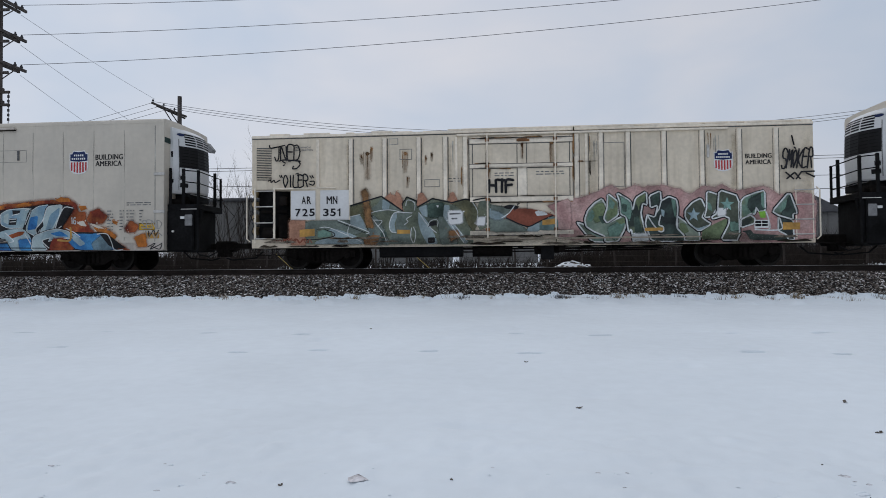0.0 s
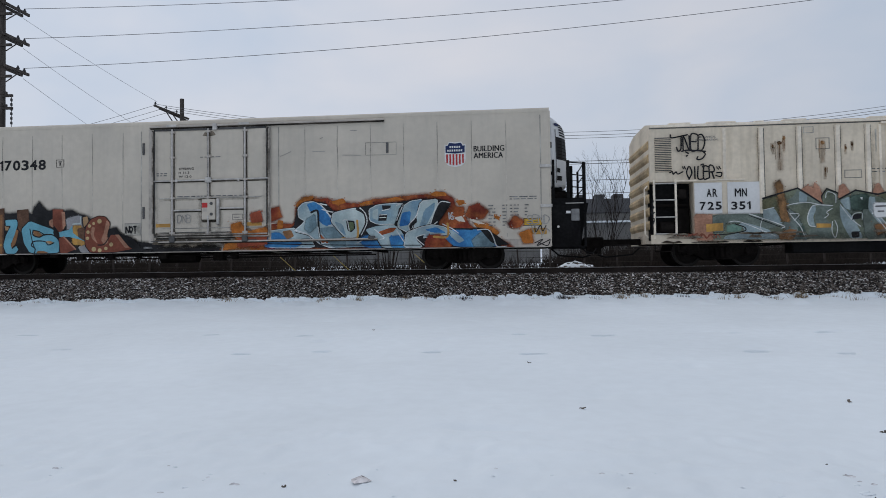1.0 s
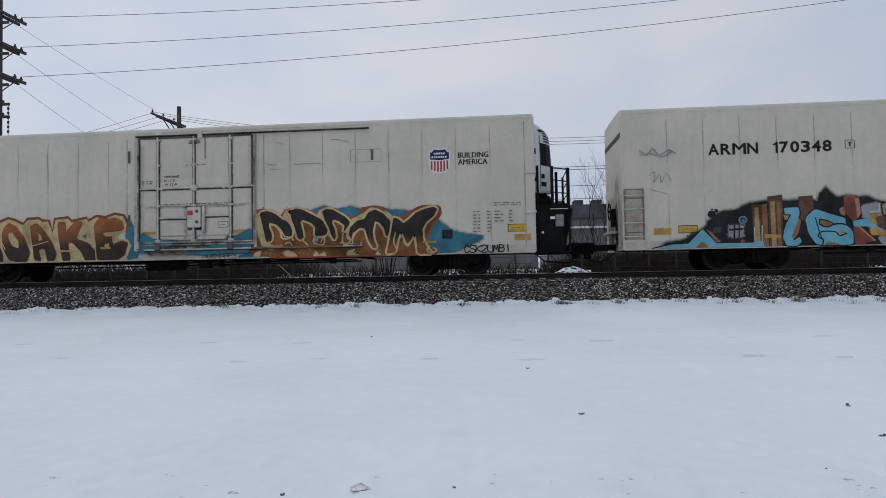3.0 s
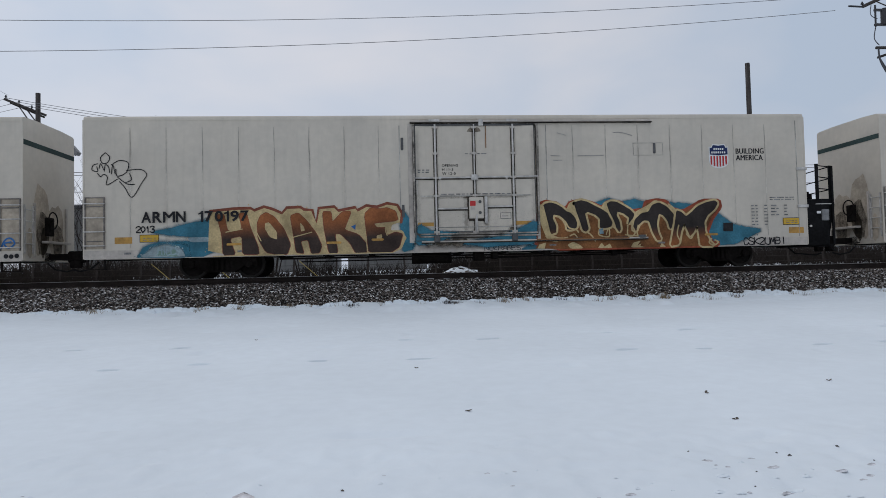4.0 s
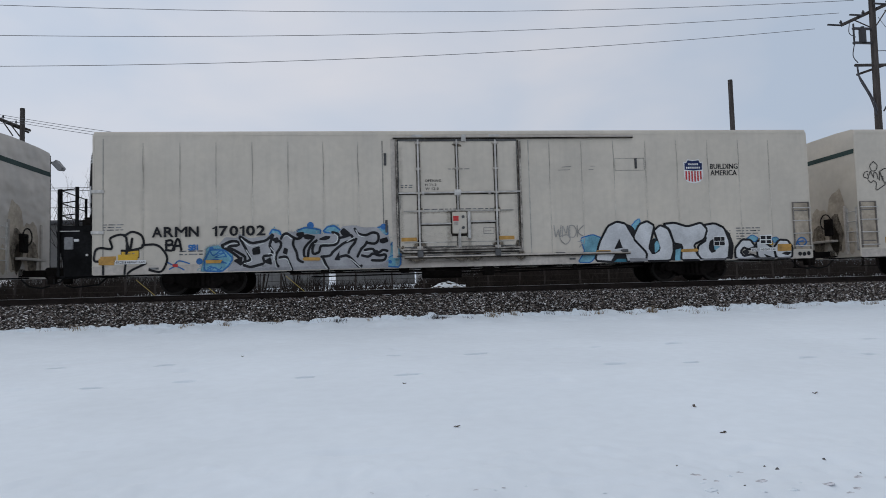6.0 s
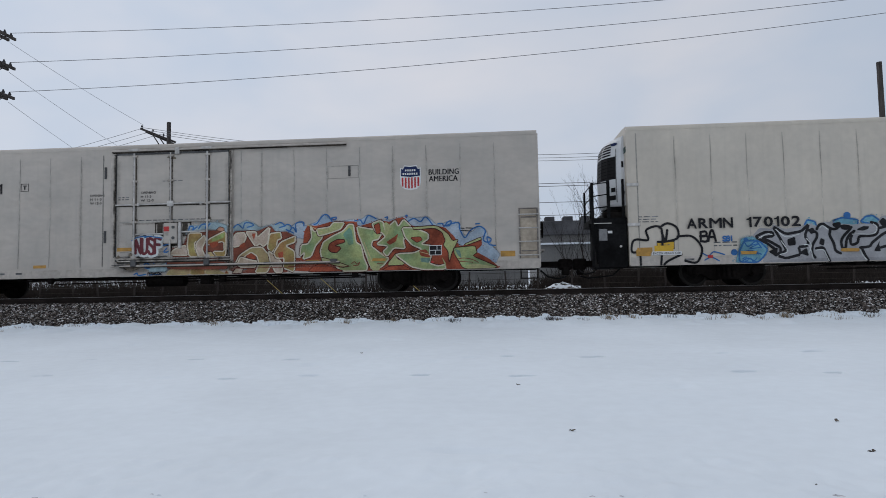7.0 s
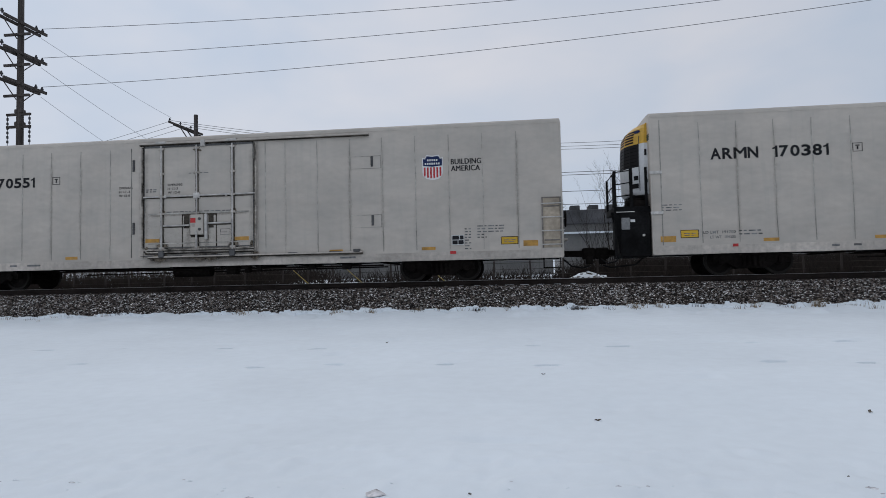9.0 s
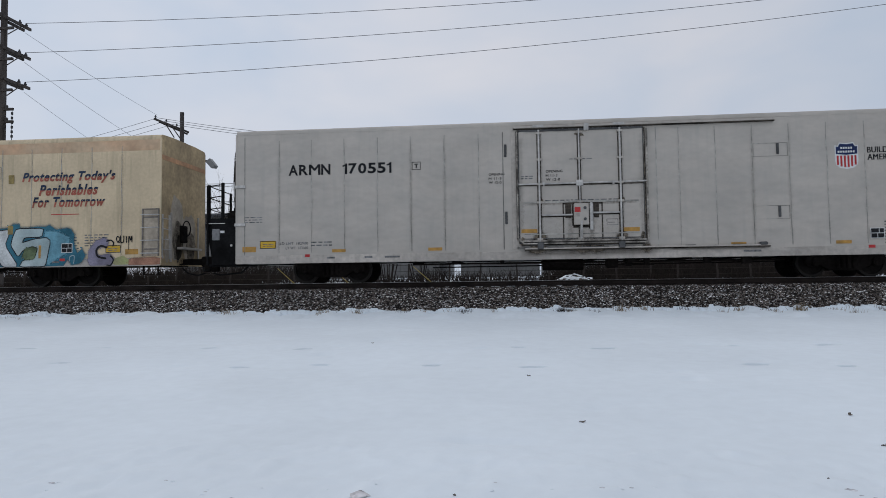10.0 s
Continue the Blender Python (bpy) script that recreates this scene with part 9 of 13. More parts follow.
blob(car_c, "paint_patch", [(-5.82, 1.48), (-5.63, 1.44), (-5.44, 1.31), (-5.63, 1.26), (-5.80, 1.33)], SP_BROWN, 13.4)
blob(car_c, "paint_patch", [(-5.38, 1.10), (-5.19, 1.12), (-5.07, 1.05), (-5.23, 1.00)], SP_TAN, 13.4)
blob(car_c, "paint_patch", [(-5.71, 0.70), (-5.64, 0.79), (-5.40, 0.77), (-5.23, 0.70)], SP_BROWN, 13.2)
scribble(car_c, "paint_line", [[(-5.82, 1.49), (-5.82, 1.33), (-5.60, 1.25), (-5.39, 1.33), (-5.09, 1.31), (-4.87, 1.10), (-4.86, 0.71)]], 0.045, SP_BLACK, 13.8)
scribble(car_c, "paint_line", [[(-5.82, 1.49), (-5.60, 1.44), (-5.39, 1.31)]], 0.035, SP_BLACK, 13.9)
scribble(car_c, "paint_line", [[(-5.06, 1.05), (-5.26, 0.98), (-5.40, 1.10), (-5.77, 1.11), (-5.88, 0.97), (-5.74, 0.86), (-5.78, 0.70)]], 0.04, SP_BLACK, 14)
scribble(car_c, "paint_line", [[(-5.94, 1.53), (-5.84, 1.09), (-5.74, 0.82)]], 0.035, SP_BLACK, 14.1)
blob(car_c, "paint_patch", [(-5.11, 2.19), (-4.73, 2.18), (-4.69, 1.52), (-4.86, 1.38), (-5.11, 1.70)], SP_RUST, 11, sharp=True)
blob(car_c, "paint_patch", [(-4.79, 2.08), (-4.67, 2.10), (-4.64, 1.62), (-4.74, 1.48)], SP_SALMON, 11.5, sharp=True)
blob(car_c, "paint_patch", [(-5.25, 1.79), (-5.11, 1.87), (-5.08, 1.56), (-5.22, 1.63)], SP_SALMON, 11.4)
blob(car_c, "paint_patch", [(-4.88, 1.20), (-4.71, 1.27), (-4.28, 0.82), (-4.59, 0.70), (-4.82, 0.70)], SP_RUST, 14.4, sharp=True)
scribble(car_c, "paint_line", [[(-4.71, 1.25), (-4.28, 0.82)]], 0.05, SP_SALMON, 14.8, bend=False)
blob(car_c, "paint_patch", [(-4.62, 1.87), (-4.11, 1.97), (-4.06, 1.55), (-4.57, 1.48)], SP_GREY, 10.6, rough=0.02, seed=4)
blob(car_c, "paint_patch", [(-4.88, 1.41), (-4.51, 1.48), (-4.40, 1.62), (-4.37, 1.37), (-4.14, 1.20), (-3.80, 1.02), (-4.07, 1.13), (-4.51, 1.24), (-4.85, 1.24)], SP_SKY2, 15, sharp=True)
blob(car_c, "paint_patch", [(-4.38, 1.62), (-4.05, 1.62), (-4.24, 1.20), (-3.95, 1.06), (-3.97, 0.97), (-4.38, 0.97)], AMBER, 13, rough=0.02, seed=5)
blob(car_c, "paint_patch", [(-4.23, 1.51), (-3.96, 1.58), (-3.94, 1.09), (-4.17, 1.20)], SP_PLANK, 13.6)
scribble(car_c, "paint_line", [[(-4.37, 1.67), (-4.11, 1.69), (-4.09, 1.91)]], 0.04, SP_ICE_WHITE, 15, bend=False)
blob(car_c, "paint_patch", [(-4.03, 1.89), (-3.86, 1.93), (-3.81, 1.75), (-3.98, 1.54)], SP_TAN, 12)
blob(car_c, "paint_patch", [(-4.19, 0.90), (-3.90, 1.02), (-3.80, 1.06), (-3.74, 0.70), (-4.08, 0.70)], SP_GREY, 12.4)
scribble(car_c, "paint_line", [[(-3.91, 0.95), (-3.75, 1.04), (-3.77, 0.78)]], 0.03, SP_ICE_WHITE, 13)
letter(car_c, [(-3.90, 1.58), (-3.72, 1.82), (-3.47, 1.92), (-3.22, 1.90), (-3.04, 1.69), (-3.13, 1.33), (-3.23, 1.09), (-3.03, 1.29), (-2.73, 1.27), (-2.36, 0.87), (-2.24, 0.80), (-2.87, 0.70), (-3.21, 0.70), (-3.74, 0.70), (-3.92, 0.92), (-3.95, 1.30)], SP_RUST, 16, halo=0.05, rim=0.0)
blob(car_c, "paint_patch", [(-3.68, 1.58), (-3.58, 1.54), (-3.63, 1.30), (-3.47, 0.98), (-3.68, 1.16), (-3.75, 1.37)], SP_SALMON, 17.4)
blob(car_c, "paint_patch", [(-3.17, 1.80), (-3.04, 1.66), (-3.15, 1.29), (-3.10, 1.02), (-3.24, 0.95), (-3.37, 1.12), (-3.26, 1.36)], SP_SALMON, 17.4)
blob(car_c, "paint_patch", [(-2.86, 1.29), (-2.73, 1.29), (-2.36, 0.85), (-2.51, 0.84)], SP_SALMON, 17.5, sharp=True)
scribble(car_c, "paint_line", [[(-3.47, 0.95), (-3.24, 0.98), (-3.03, 1.29)]], 0.04, SP_BLACK, 17.8)
dots(car_c, [(-3.78, 1.60, 0.06), (-3.63, 1.68, 0.05), (-3.42, 1.75, 0.08), (-3.83, 1.39, 0.06), (-3.85, 1.18, 0.06), (-3.62, 0.81, 0.08), (-3.41, 0.77, 0.07), (-3.19, 0.83, 0.06), (-3.00, 0.96, 0.07)], SP_CREAM, 18)
scribble(car_c, "paint_line", [[(-11.08, 3.77), (-10.88, 3.62), (-10.69, 3.81), (-10.49, 3.61), (-10.20, 3.75), (-10.01, 3.65)], [(-11.08, 3.63), (-10.78, 3.67), (-10.40, 3.56), (-10.11, 3.70)]], 0.05, SP_GHOST, 5)
scribble(car_c, "paint_line", [[(-10.81, 2.99), (-10.64, 3.08), (-10.69, 2.75), (-10.50, 3.03), (-10.45, 2.74), (-10.30, 3.06), (-10.16, 2.79)], [(-10.79, 2.55), (-10.31, 2.40)]], 0.02, SP_GHOST, 5)
blob(car_c, "paint_patch", [(-2.53, 1.66), (-1.95, 1.66), (-1.96, 1.25), (-2.53, 1.26)], SP_GHOST, 3, sharp=True)
blob(car_c, "paint_patch", [(-2.51, 1.64), (-1.97, 1.64), (-1.98, 1.27), (-2.52, 1.27)], PEEL, 4, sharp=True)
tagline(car_c, "NOTG", -2.48, -1.98, 1.34, 1.55, 0.05, SP_BLACK, 6)
blob(car_c, "paint_patch", [(3.38, 1.53), (3.38, 2.03), (3.60, 2.30), (4.14, 2.37), (4.52, 2.30), (4.96, 2.15), (5.58, 2.14), (6.20, 2.27), (7.00, 2.33), (7.80, 2.39), (8.16, 2.44), (8.55, 2.27), (8.64, 1.98), (8.88, 1.97), (8.88, 1.67), (9.11, 1.40), (9.29, 1.18), (9.77, 1.04), (10.42, 0.70), (10.53, 0.69), (2.55, 0.73), (1.78, 0.76), (1.72, 1.25), (2.17, 1.46), (2.74, 1.52)], SP_RED_SPLASH, 3, rough=0.06, seed=1)
blob(car_c, "paint_patch", [(3.41, 2.18), (3.64, 2.36), (4.02, 2.37), (3.89, 2.27), (3.51, 2.03)], SP_ORANGE, 4, rough=0.06, seed=0)
blob(car_c, "paint_patch", [(4.58, 2.28), (4.96, 2.33), (5.08, 2.18), (4.89, 2.09), (4.64, 2.16)], SP_ORANGE, 4.2, rough=0.06, seed=1)
blob(car_c, "paint_patch", [(5.52, 2.14), (5.95, 2.22), (5.89, 2.10), (5.58, 2.06)], SP_ORANGE, 4.4, rough=0.06, seed=2)
blob(car_c, "paint_patch", [(6.32, 2.27), (6.76, 2.31), (7.00, 2.24), (6.45, 2.16)], SP_ORANGE, 4.6, rough=0.06, seed=3)
blob(car_c, "paint_patch", [(7.80, 2.39), (8.04, 2.51), (8.28, 2.46), (8.34, 2.32), (7.98, 2.31)], SP_ORANGE, 4.8, rough=0.06, seed=4)
blob(car_c, "paint_patch", [(8.61, 2.19), (8.92, 2.21), (8.94, 2.06), (8.73, 2.01)], SP_ORANGE, 5, rough=0.06, seed=5)
blob(car_c, "paint_patch", [(8.97, 1.70), (9.09, 2.00), (9.36, 2.07), (9.66, 1.78), (9.48, 1.61), (9.18, 1.59)], SP_RED_SPLASH, 5.2, rough=0.06, seed=6)
blob(car_c, "paint_patch", [(9.84, 1.71), (10.08, 1.68), (10.01, 1.56), (9.87, 1.59)], SP_ORANGE, 5.4, rough=0.06, seed=7)
blob(car_c, "paint_patch", [(10.31, 1.46), (10.49, 1.64), (10.78, 1.49), (10.66, 1.33), (10.40, 1.34)], SP_RED_SPLASH, 5.6, rough=0.06, seed=8)
blob(car_c, "paint_patch", [(10.66, 1.10), (10.96, 1.18), (11.07, 0.85), (10.77, 0.80)], SP_ORANGE, 5.8, rough=0.06, seed=9)
blob(car_c, "paint_patch", [(2.74, 1.67), (2.97, 1.64), (2.93, 1.17), (2.74, 1.16)], SP_ORANGE, 6, rough=0.06, seed=10)
blob(car_c, "paint_patch", [(2.43, 1.99), (2.81, 2.10), (2.87, 1.79), (2.55, 1.64)], SP_RED_SPLASH, 6.2, rough=0.06, seed=11)
blob(car_c, "paint_patch", [(1.91, 1.87), (2.17, 1.96), (2.26, 1.71), (1.98, 1.65)], SP_RED_SPLASH, 6.4, rough=0.06, seed=12)
blob(car_c, "paint_patch", [(1.78, 1.22), (2.04, 1.34), (2.17, 1.25), (1.78, 1.00)], SP_ORANGE, 6.6, rough=0.06, seed=13)
blob(car_c, "paint_patch", [(9.18, 1.43), (9.65, 1.37), (10.01, 1.14), (9.89, 1.08), (9.41, 1.27)], SP_ORANGE, 6.8, rough=0.06, seed=14)
blob(car_c, "paint_patch", [(9.06, 1.55), (9.24, 1.56), (9.59, 1.43), (9.36, 1.42)], WHITE, 7.2, rough=0.04, seed=0)
blob(car_c, "paint_patch", [(8.61, 1.62), (8.82, 1.67), (8.94, 1.49), (8.70, 1.53)], WHITE, 7.3, rough=0.04, seed=1)
blob(car_c, "paint_patch", [(10.13, 1.26), (10.37, 1.27), (10.54, 1.13), (10.25, 1.12)], WHITE, 7.4, rough=0.04, seed=2)
blob(car_c, "paint_patch", [(1.98, 1.59), (2.42, 1.60), (2.81, 1.56), (2.17, 1.50)], WHITE, 7.5, rough=0.04, seed=3)
blob(car_c, "paint_patch", [(2.37, 1.27), (3.32, 1.38), (3.46, 2.12), (3.80, 2.26), (4.37, 2.19), (4.65, 1.91), (5.30, 1.95), (5.58, 2.05), (5.95, 2.08), (6.70, 2.16), (7.52, 2.27), (8.34, 2.19), (8.49, 2.10), (8.01, 1.42), (8.51, 1.16), (9.41, 1.27), (9.70, 1.21), (10.39, 0.70), (2.36, 0.78)], SP_BLACK, 8, rough=0.02, seed=2)
letter(car_c, [(2.35, 1.30), (2.93, 1.37), (3.37, 1.40), (3.82, 1.16), (4.05, 0.74), (2.55, 0.76), (2.17, 0.96)], SP_ICE_PALE, 9, halo=0.05, rim=0.02)
blob(car_c, "paint_patch", [(2.20, 1.13), (2.75, 1.27), (3.17, 1.03), (3.61, 0.88), (3.32, 0.77), (2.36, 0.79)], SP_BLUE2, 10.4, rough=0.02, seed=1)
blob(car_c, "paint_patch", [(2.92, 1.30), (3.23, 1.34), (3.33, 1.13), (3.08, 1.02)], SP_BROWN, 10.6)
letter(car_c, [(3.46, 2.04), (3.63, 2.21), (3.95, 2.26), (4.22, 2.15), (4.42, 1.94), (4.64, 1.60), (4.90, 1.38), (5.38, 0.76), (4.54, 0.73), (4.17, 0.87), (3.83, 1.17), (3.32, 1.30), (3.61, 1.53), (3.68, 1.63), (3.48, 1.74)], SP_ICE_PALE, 11, halo=0.07, rim=0.025)
blob(car_c, "paint_patch", [(3.75, 2.17), (4.01, 2.25), (4.22, 2.11), (4.43, 1.87), (4.66, 1.54), (4.42, 1.44), (4.26, 1.52), (4.10, 1.71), (4.11, 1.94), (3.88, 1.91)], SP_BLUE2, 12.4)
blob(car_c, "paint_patch", [(3.76, 1.66), (4.01, 1.84), (4.06, 1.45), (3.85, 1.23), (3.68, 1.39)], SP_SLATE, 12.5, rough=0.02, seed=2)
blob(car_c, "paint_patch", [(4.18, 1.38), (4.69, 1.37), (5.18, 0.78), (4.67, 0.75)], SP_SLATE, 12.6, rough=0.02, seed=3)
blob(car_c, "paint_patch", [(4.15, 1.25), (4.50, 0.88), (4.23, 0.89)], SP_RED_SPLASH, 12.8)
scribble(car_c, "paint_line", [[(3.91, 1.90), (4.12, 1.94), (4.15, 1.49), (4.21, 0.90)]], 0.07, SP_BLACK, 13)
scribble(car_c, "paint_line", [[(4.13, 1.42), (4.23, 0.92), (4.39, 0.92)]], 0.028, SP_WHITE, 13.4)
scribble(car_c, "paint_line", [[(3.32, 1.34), (3.74, 1.21), (4.07, 0.94)]], 0.03, SP_WHITE, 13.4)
scribble(car_c, "paint_line", [[(4.20, 2.18), (4.42, 2.13)]], 0.035, SP_WHITE, 13.4)
scribble(car_c, "paint_line", [[(4.27, 1.99), (4.65, 1.89), (4.95, 1.94)]], 0.035, SP_WHITE, 13.5)
scribble(car_c, "paint_line", [[(4.42, 1.89), (4.63, 1.67), (4.64, 1.45), (4.49, 1.47)]], 0.03, SP_WHITE, 13.6)
letter(car_c, [(4.62, 1.86), (4.94, 1.94), (5.35, 2.01), (5.61, 1.97), (5.71, 1.69), (5.65, 1.34), (5.48, 1.07), (5.04, 1.05), (4.80, 1.31), (4.57, 1.58)], SP_ICE_WHITE, 15, halo=0.07, rim=0.02)
blob(car_c, "paint_patch", [(4.67, 1.60), (4.95, 1.49), (5.07, 1.10), (4.85, 1.29)], SP_ICE, 16.2)
blob(car_c, "paint_patch", [(5.06, 1.62), (5.34, 1.60), (5.37, 1.36), (5.24, 1.22), (5.11, 1.29)], SP_BLACK, 16.4)
blob(car_c, "paint_patch", [(5.15, 1.57), (5.31, 1.55), (5.33, 1.34), (5.19, 1.26)], SP_MOSS, 16.8)
scribble(car_c, "paint_line", [[(4.96, 1.61), (5.09, 1.64), (5.17, 1.29)]], 0.028, SP_WHITE, 17)
scribble(car_c, "paint_line", [[(5.43, 1.98), (5.67, 1.83), (5.73, 1.54), (5.61, 1.25), (5.46, 1.03)]], 0.085, SP_BLACK, 17)
scribble(car_c, "paint_line", [[(5.53, 2.02), (5.71, 1.81), (5.75, 1.52), (5.57, 1.14)]], 0.028, SP_WHITE, 17.6)
scribble(car_c, "paint_line", [[(5.43, 1.60), (5.42, 1.03), (4.94, 1.04)]], 0.07, AMBER, 18)
blob(car_c, "paint_patch", [(5.05, 1.01), (5.58, 0.97), (5.76, 0.74), (5.06, 0.75)], SP_ICE, 14)
blob(car_c, "paint_patch", [(5.45, 1.00), (5.80, 1.13), (6.32, 0.92), (6.50, 0.72), (5.72, 0.74)], SP_BLUE2, 14.4, rough=0.02, seed=4)
scribble(car_c, "paint_line", [[(5.42, 0.88), (5.67, 0.99)]], 0.03, SP_WHITE, 15)
letter(car_c, [(5.82, 1.96), (6.09, 2.10), (6.69, 2.14), (6.97, 2.11), (6.84, 1.61), (6.70, 1.46), (6.09, 1.47), (5.84, 1.59)], SP_ICE, 19, halo=0.06, rim=0.022)
blob(car_c, "paint_patch", [(5.94, 1.91), (6.12, 1.99), (6.11, 1.60), (5.94, 1.67)], SP_ICE_WHITE, 20.2)
blob(car_c, "paint_patch", [(6.25, 2.08), (6.55, 2.07), (6.51, 1.94), (6.27, 1.93)], SP_BLACK, 20.4, sharp=True)
blob(car_c, "paint_patch", [(6.16, 1.80), (6.43, 1.80), (6.39, 1.58), (6.12, 1.58)], SP_BLACK, 20.4, sharp=True)
scribble(car_c, "paint_line", [[(6.25, 1.91), (6.51, 1.96)]], 0.028, SP_WHITE, 20.8)
scribble(car_c, "paint_line", [[(6.16, 1.77), (6.40, 1.78)]], 0.026, SP_WHITE, 20.8)
scribble(car_c, "paint_line", [[(6.17, 1.68), (6.38, 1.69)]], 0.026, SP_WHITE, 20.8)
letter(car_c, [(5.70, 1.31), (6.09, 1.42), (6.66, 1.45), (6.90, 1.21), (7.11, 0.70), (6.26, 0.70), (6.06, 1.03), (5.83, 1.13)], SP_ICE_PALE, 17.5, halo=0.06, rim=0.0)
blob(car_c, "paint_patch", [(6.09, 1.21), (6.50, 1.35), (6.73, 1.35), (6.62, 1.22), (6.21, 1.11)], SP_RED_SPLASH, 19.6)
blob(car_c, "paint_patch", [(6.49, 1.06), (6.91, 1.09), (7.06, 0.72), (6.56, 0.73)], SP_BLUE2, 19.5, rough=0.02, seed=5)
scribble(car_c, "paint_line", [[(6.00, 1.31), (6.21, 1.13), (6.31, 1.02), (6.17, 0.98)]], 0.03, SP_WHITE, 20)
scribble(car_c, "paint_line", [[(6.72, 1.26), (6.98, 0.86)]], 0.03, SP_WHITE, 20.2)
letter(car_c, [(6.84, 1.98), (7.19, 2.20), (7.59, 2.25), (7.48, 1.85), (7.29, 1.42), (7.10, 1.18), (6.77, 1.35), (6.76, 1.60)], SP_ICE, 22, halo=0.07, rim=0.02)
blob(car_c, "paint_patch", [(6.90, 1.83), (7.20, 1.88), (7.14, 1.43), (6.80, 1.38)], SP_BLUE2, 23.2)
letter(car_c, [(7.51, 2.19), (8.07, 2.25), (8.03, 1.91), (7.75, 1.39), (7.51, 1.18), (7.23, 1.17), (7.35, 1.55)], SP_ICE_WHITE, 24, halo=0.07, rim=0.02)
blob(car_c, "paint_patch", [(7.63, 1.91), (7.98, 2.16), (7.95, 1.89), (7.69, 1.42), (7.44, 1.29)], SP_ICE, 25.2)
scribble(car_c, "paint_line", [[(6.92, 2.06), (6.80, 1.74), (6.69, 1.45)]], 0.09, SP_BLACK, 25.6)
scribble(car_c, "paint_line", [[(6.73, 2.07), (6.93, 2.10), (6.80, 1.77), (6.73, 1.59)]], 0.028, SP_WHITE, 26)
blob(car_c, "paint_patch", [(8.12, 2.16), (8.47, 2.14), (8.19, 1.67), (7.82, 1.42), (7.79, 1.48)], SP_BLACK, 26, sharp=True)
scribble(car_c, "paint_line", [[(8.45, 2.12), (8.10, 2.11), (7.82, 1.42), (8.04, 1.51)]], 0.032, SP_WHITE, 26.8)
blob(car_c, "paint_patch", [(7.09, 1.46), (7.37, 1.69), (7.40, 1.52), (7.24, 1.40), (7.18, 1.24)], SP_BLACK, 26.2)
scribble(car_c, "paint_line", [[(7.48, 2.05), (7.35, 1.69), (7.13, 1.44), (7.15, 1.26)]], 0.03, SP_WHITE, 26.9)
letter(car_c, [(7.02, 1.18), (7.50, 1.36), (7.88, 1.43), (8.31, 1.34), (8.46, 1.09), (8.06, 1.09), (7.61, 1.01), (7.40, 0.94), (7.56, 0.70), (6.95, 0.70)], SP_ICE_PALE, 27, halo=0.06, rim=0.02)
blob(car_c, "paint_patch", [(7.63, 1.27), (8.01, 1.35), (8.34, 1.15), (7.89, 1.17)], SP_BLUE2, 28.2)
blob(car_c, "paint_patch", [(7.33, 1.03), (7.62, 1.14), (7.56, 0.96), (7.67, 0.74), (7.43, 0.85)], SP_BLACK, 28.4)
scribble(car_c, "paint_line", [[(7.64, 1.12), (7.36, 1.02), (7.60, 0.78)]], 0.028, SP_WHITE, 28.8)
blob(car_c, "paint_patch", [(7.74, 1.08), (8.15, 1.12), (8.55, 0.70), (7.59, 0.71)], SP_RED_SPLASH, 28.3, rough=0.02, seed=6)
scribble(car_c, "paint_line", [[(8.37, 1.45), (8.36, 1.04), (7.93, 1.04)]], 0.07, AMBER, 29.5)
letter(car_c, [(8.40, 1.25), (9.42, 1.25), (9.72, 1.01), (10.06, 0.70), (8.61, 0.70), (8.22, 1.00)], SP_BLUE2, 25, halo=0.06, rim=0.0)
blob(car_c, "paint_patch", [(8.32, 1.31), (8.56, 1.22), (8.92, 0.91), (8.72, 0.82), (8.46, 1.04)], SP_ICE_PALE, 26)
blob(car_c, "paint_patch", [(9.14, 0.92), (9.48, 1.16), (9.81, 0.86), (9.87, 0.70), (9.22, 0.70)], SP_SLATE, 26.2, rough=0.02, seed=7)
blob(car_c, "paint_patch", [(9.38, 1.27), (9.70, 1.23), (10.08, 0.70), (10.44, 0.70), (10.01, 0.70), (9.73, 0.85)], SP_BLACK, 26.4, sharp=True)
scribble(car_c, "paint_line", [[(9.32, 1.23), (9.66, 1.23), (9.82, 0.99), (9.94, 0.70), (10.23, 0.70)]], 0.03, SP_WHITE, 27)
scribble(car_c, "paint_line", [[(8.21, 1.44), (8.51, 1.29), (8.71, 1.14)]], 0.03, SP_WHITE, 29)
scribble(car_c, "paint_line", [[(8.51, 1.29), (9.16, 1.26)]], 0.05, SP_BLACK, 27)
scribble(car_c, "paint_line", [[(2.36, 0.90), (4.83, 0.82), (7.78, 0.77)]], 0.03, SP_BLACK, 28)
blob(car_c, "paint_patch", [(1.78, 0.94), (2.16, 0.86), (2.16, 0.74), (1.78, 0.75)], SP_RED_SPLASH, 6, rough=0.04, seed=1)
tagline(car_c, "16", 8.37, 8.56, 1.59, 1.79, 0.03, SP_WHITE, 20)
tagline(car_c, "SEND", 10.89, 11.60, 1.39, 1.66, 0.03, SP_GHOST, 5)
scribble(car_c, "paint_line", [[(11.13, 1.31), (11.16, 1.13), (11.31, 1.34), (11.37, 1.16), (11.48, 1.33)], [(11.12, 0.79), (11.37, 0.90), (11.19, 0.70), (11.60, 0.89)], [(11.23, 0.81), (11.51, 0.70), (11.60, 0.85)]], 0.03, SP_BLACK, 8)
scribble(car_c, "paint_line", [[(11.03, 1.31), (11.13, 1.06), (11.24, 1.27), (11.37, 1.05), (11.48, 1.23), (11.60, 1.15)]], 0.03, SP_GHOST, 8)
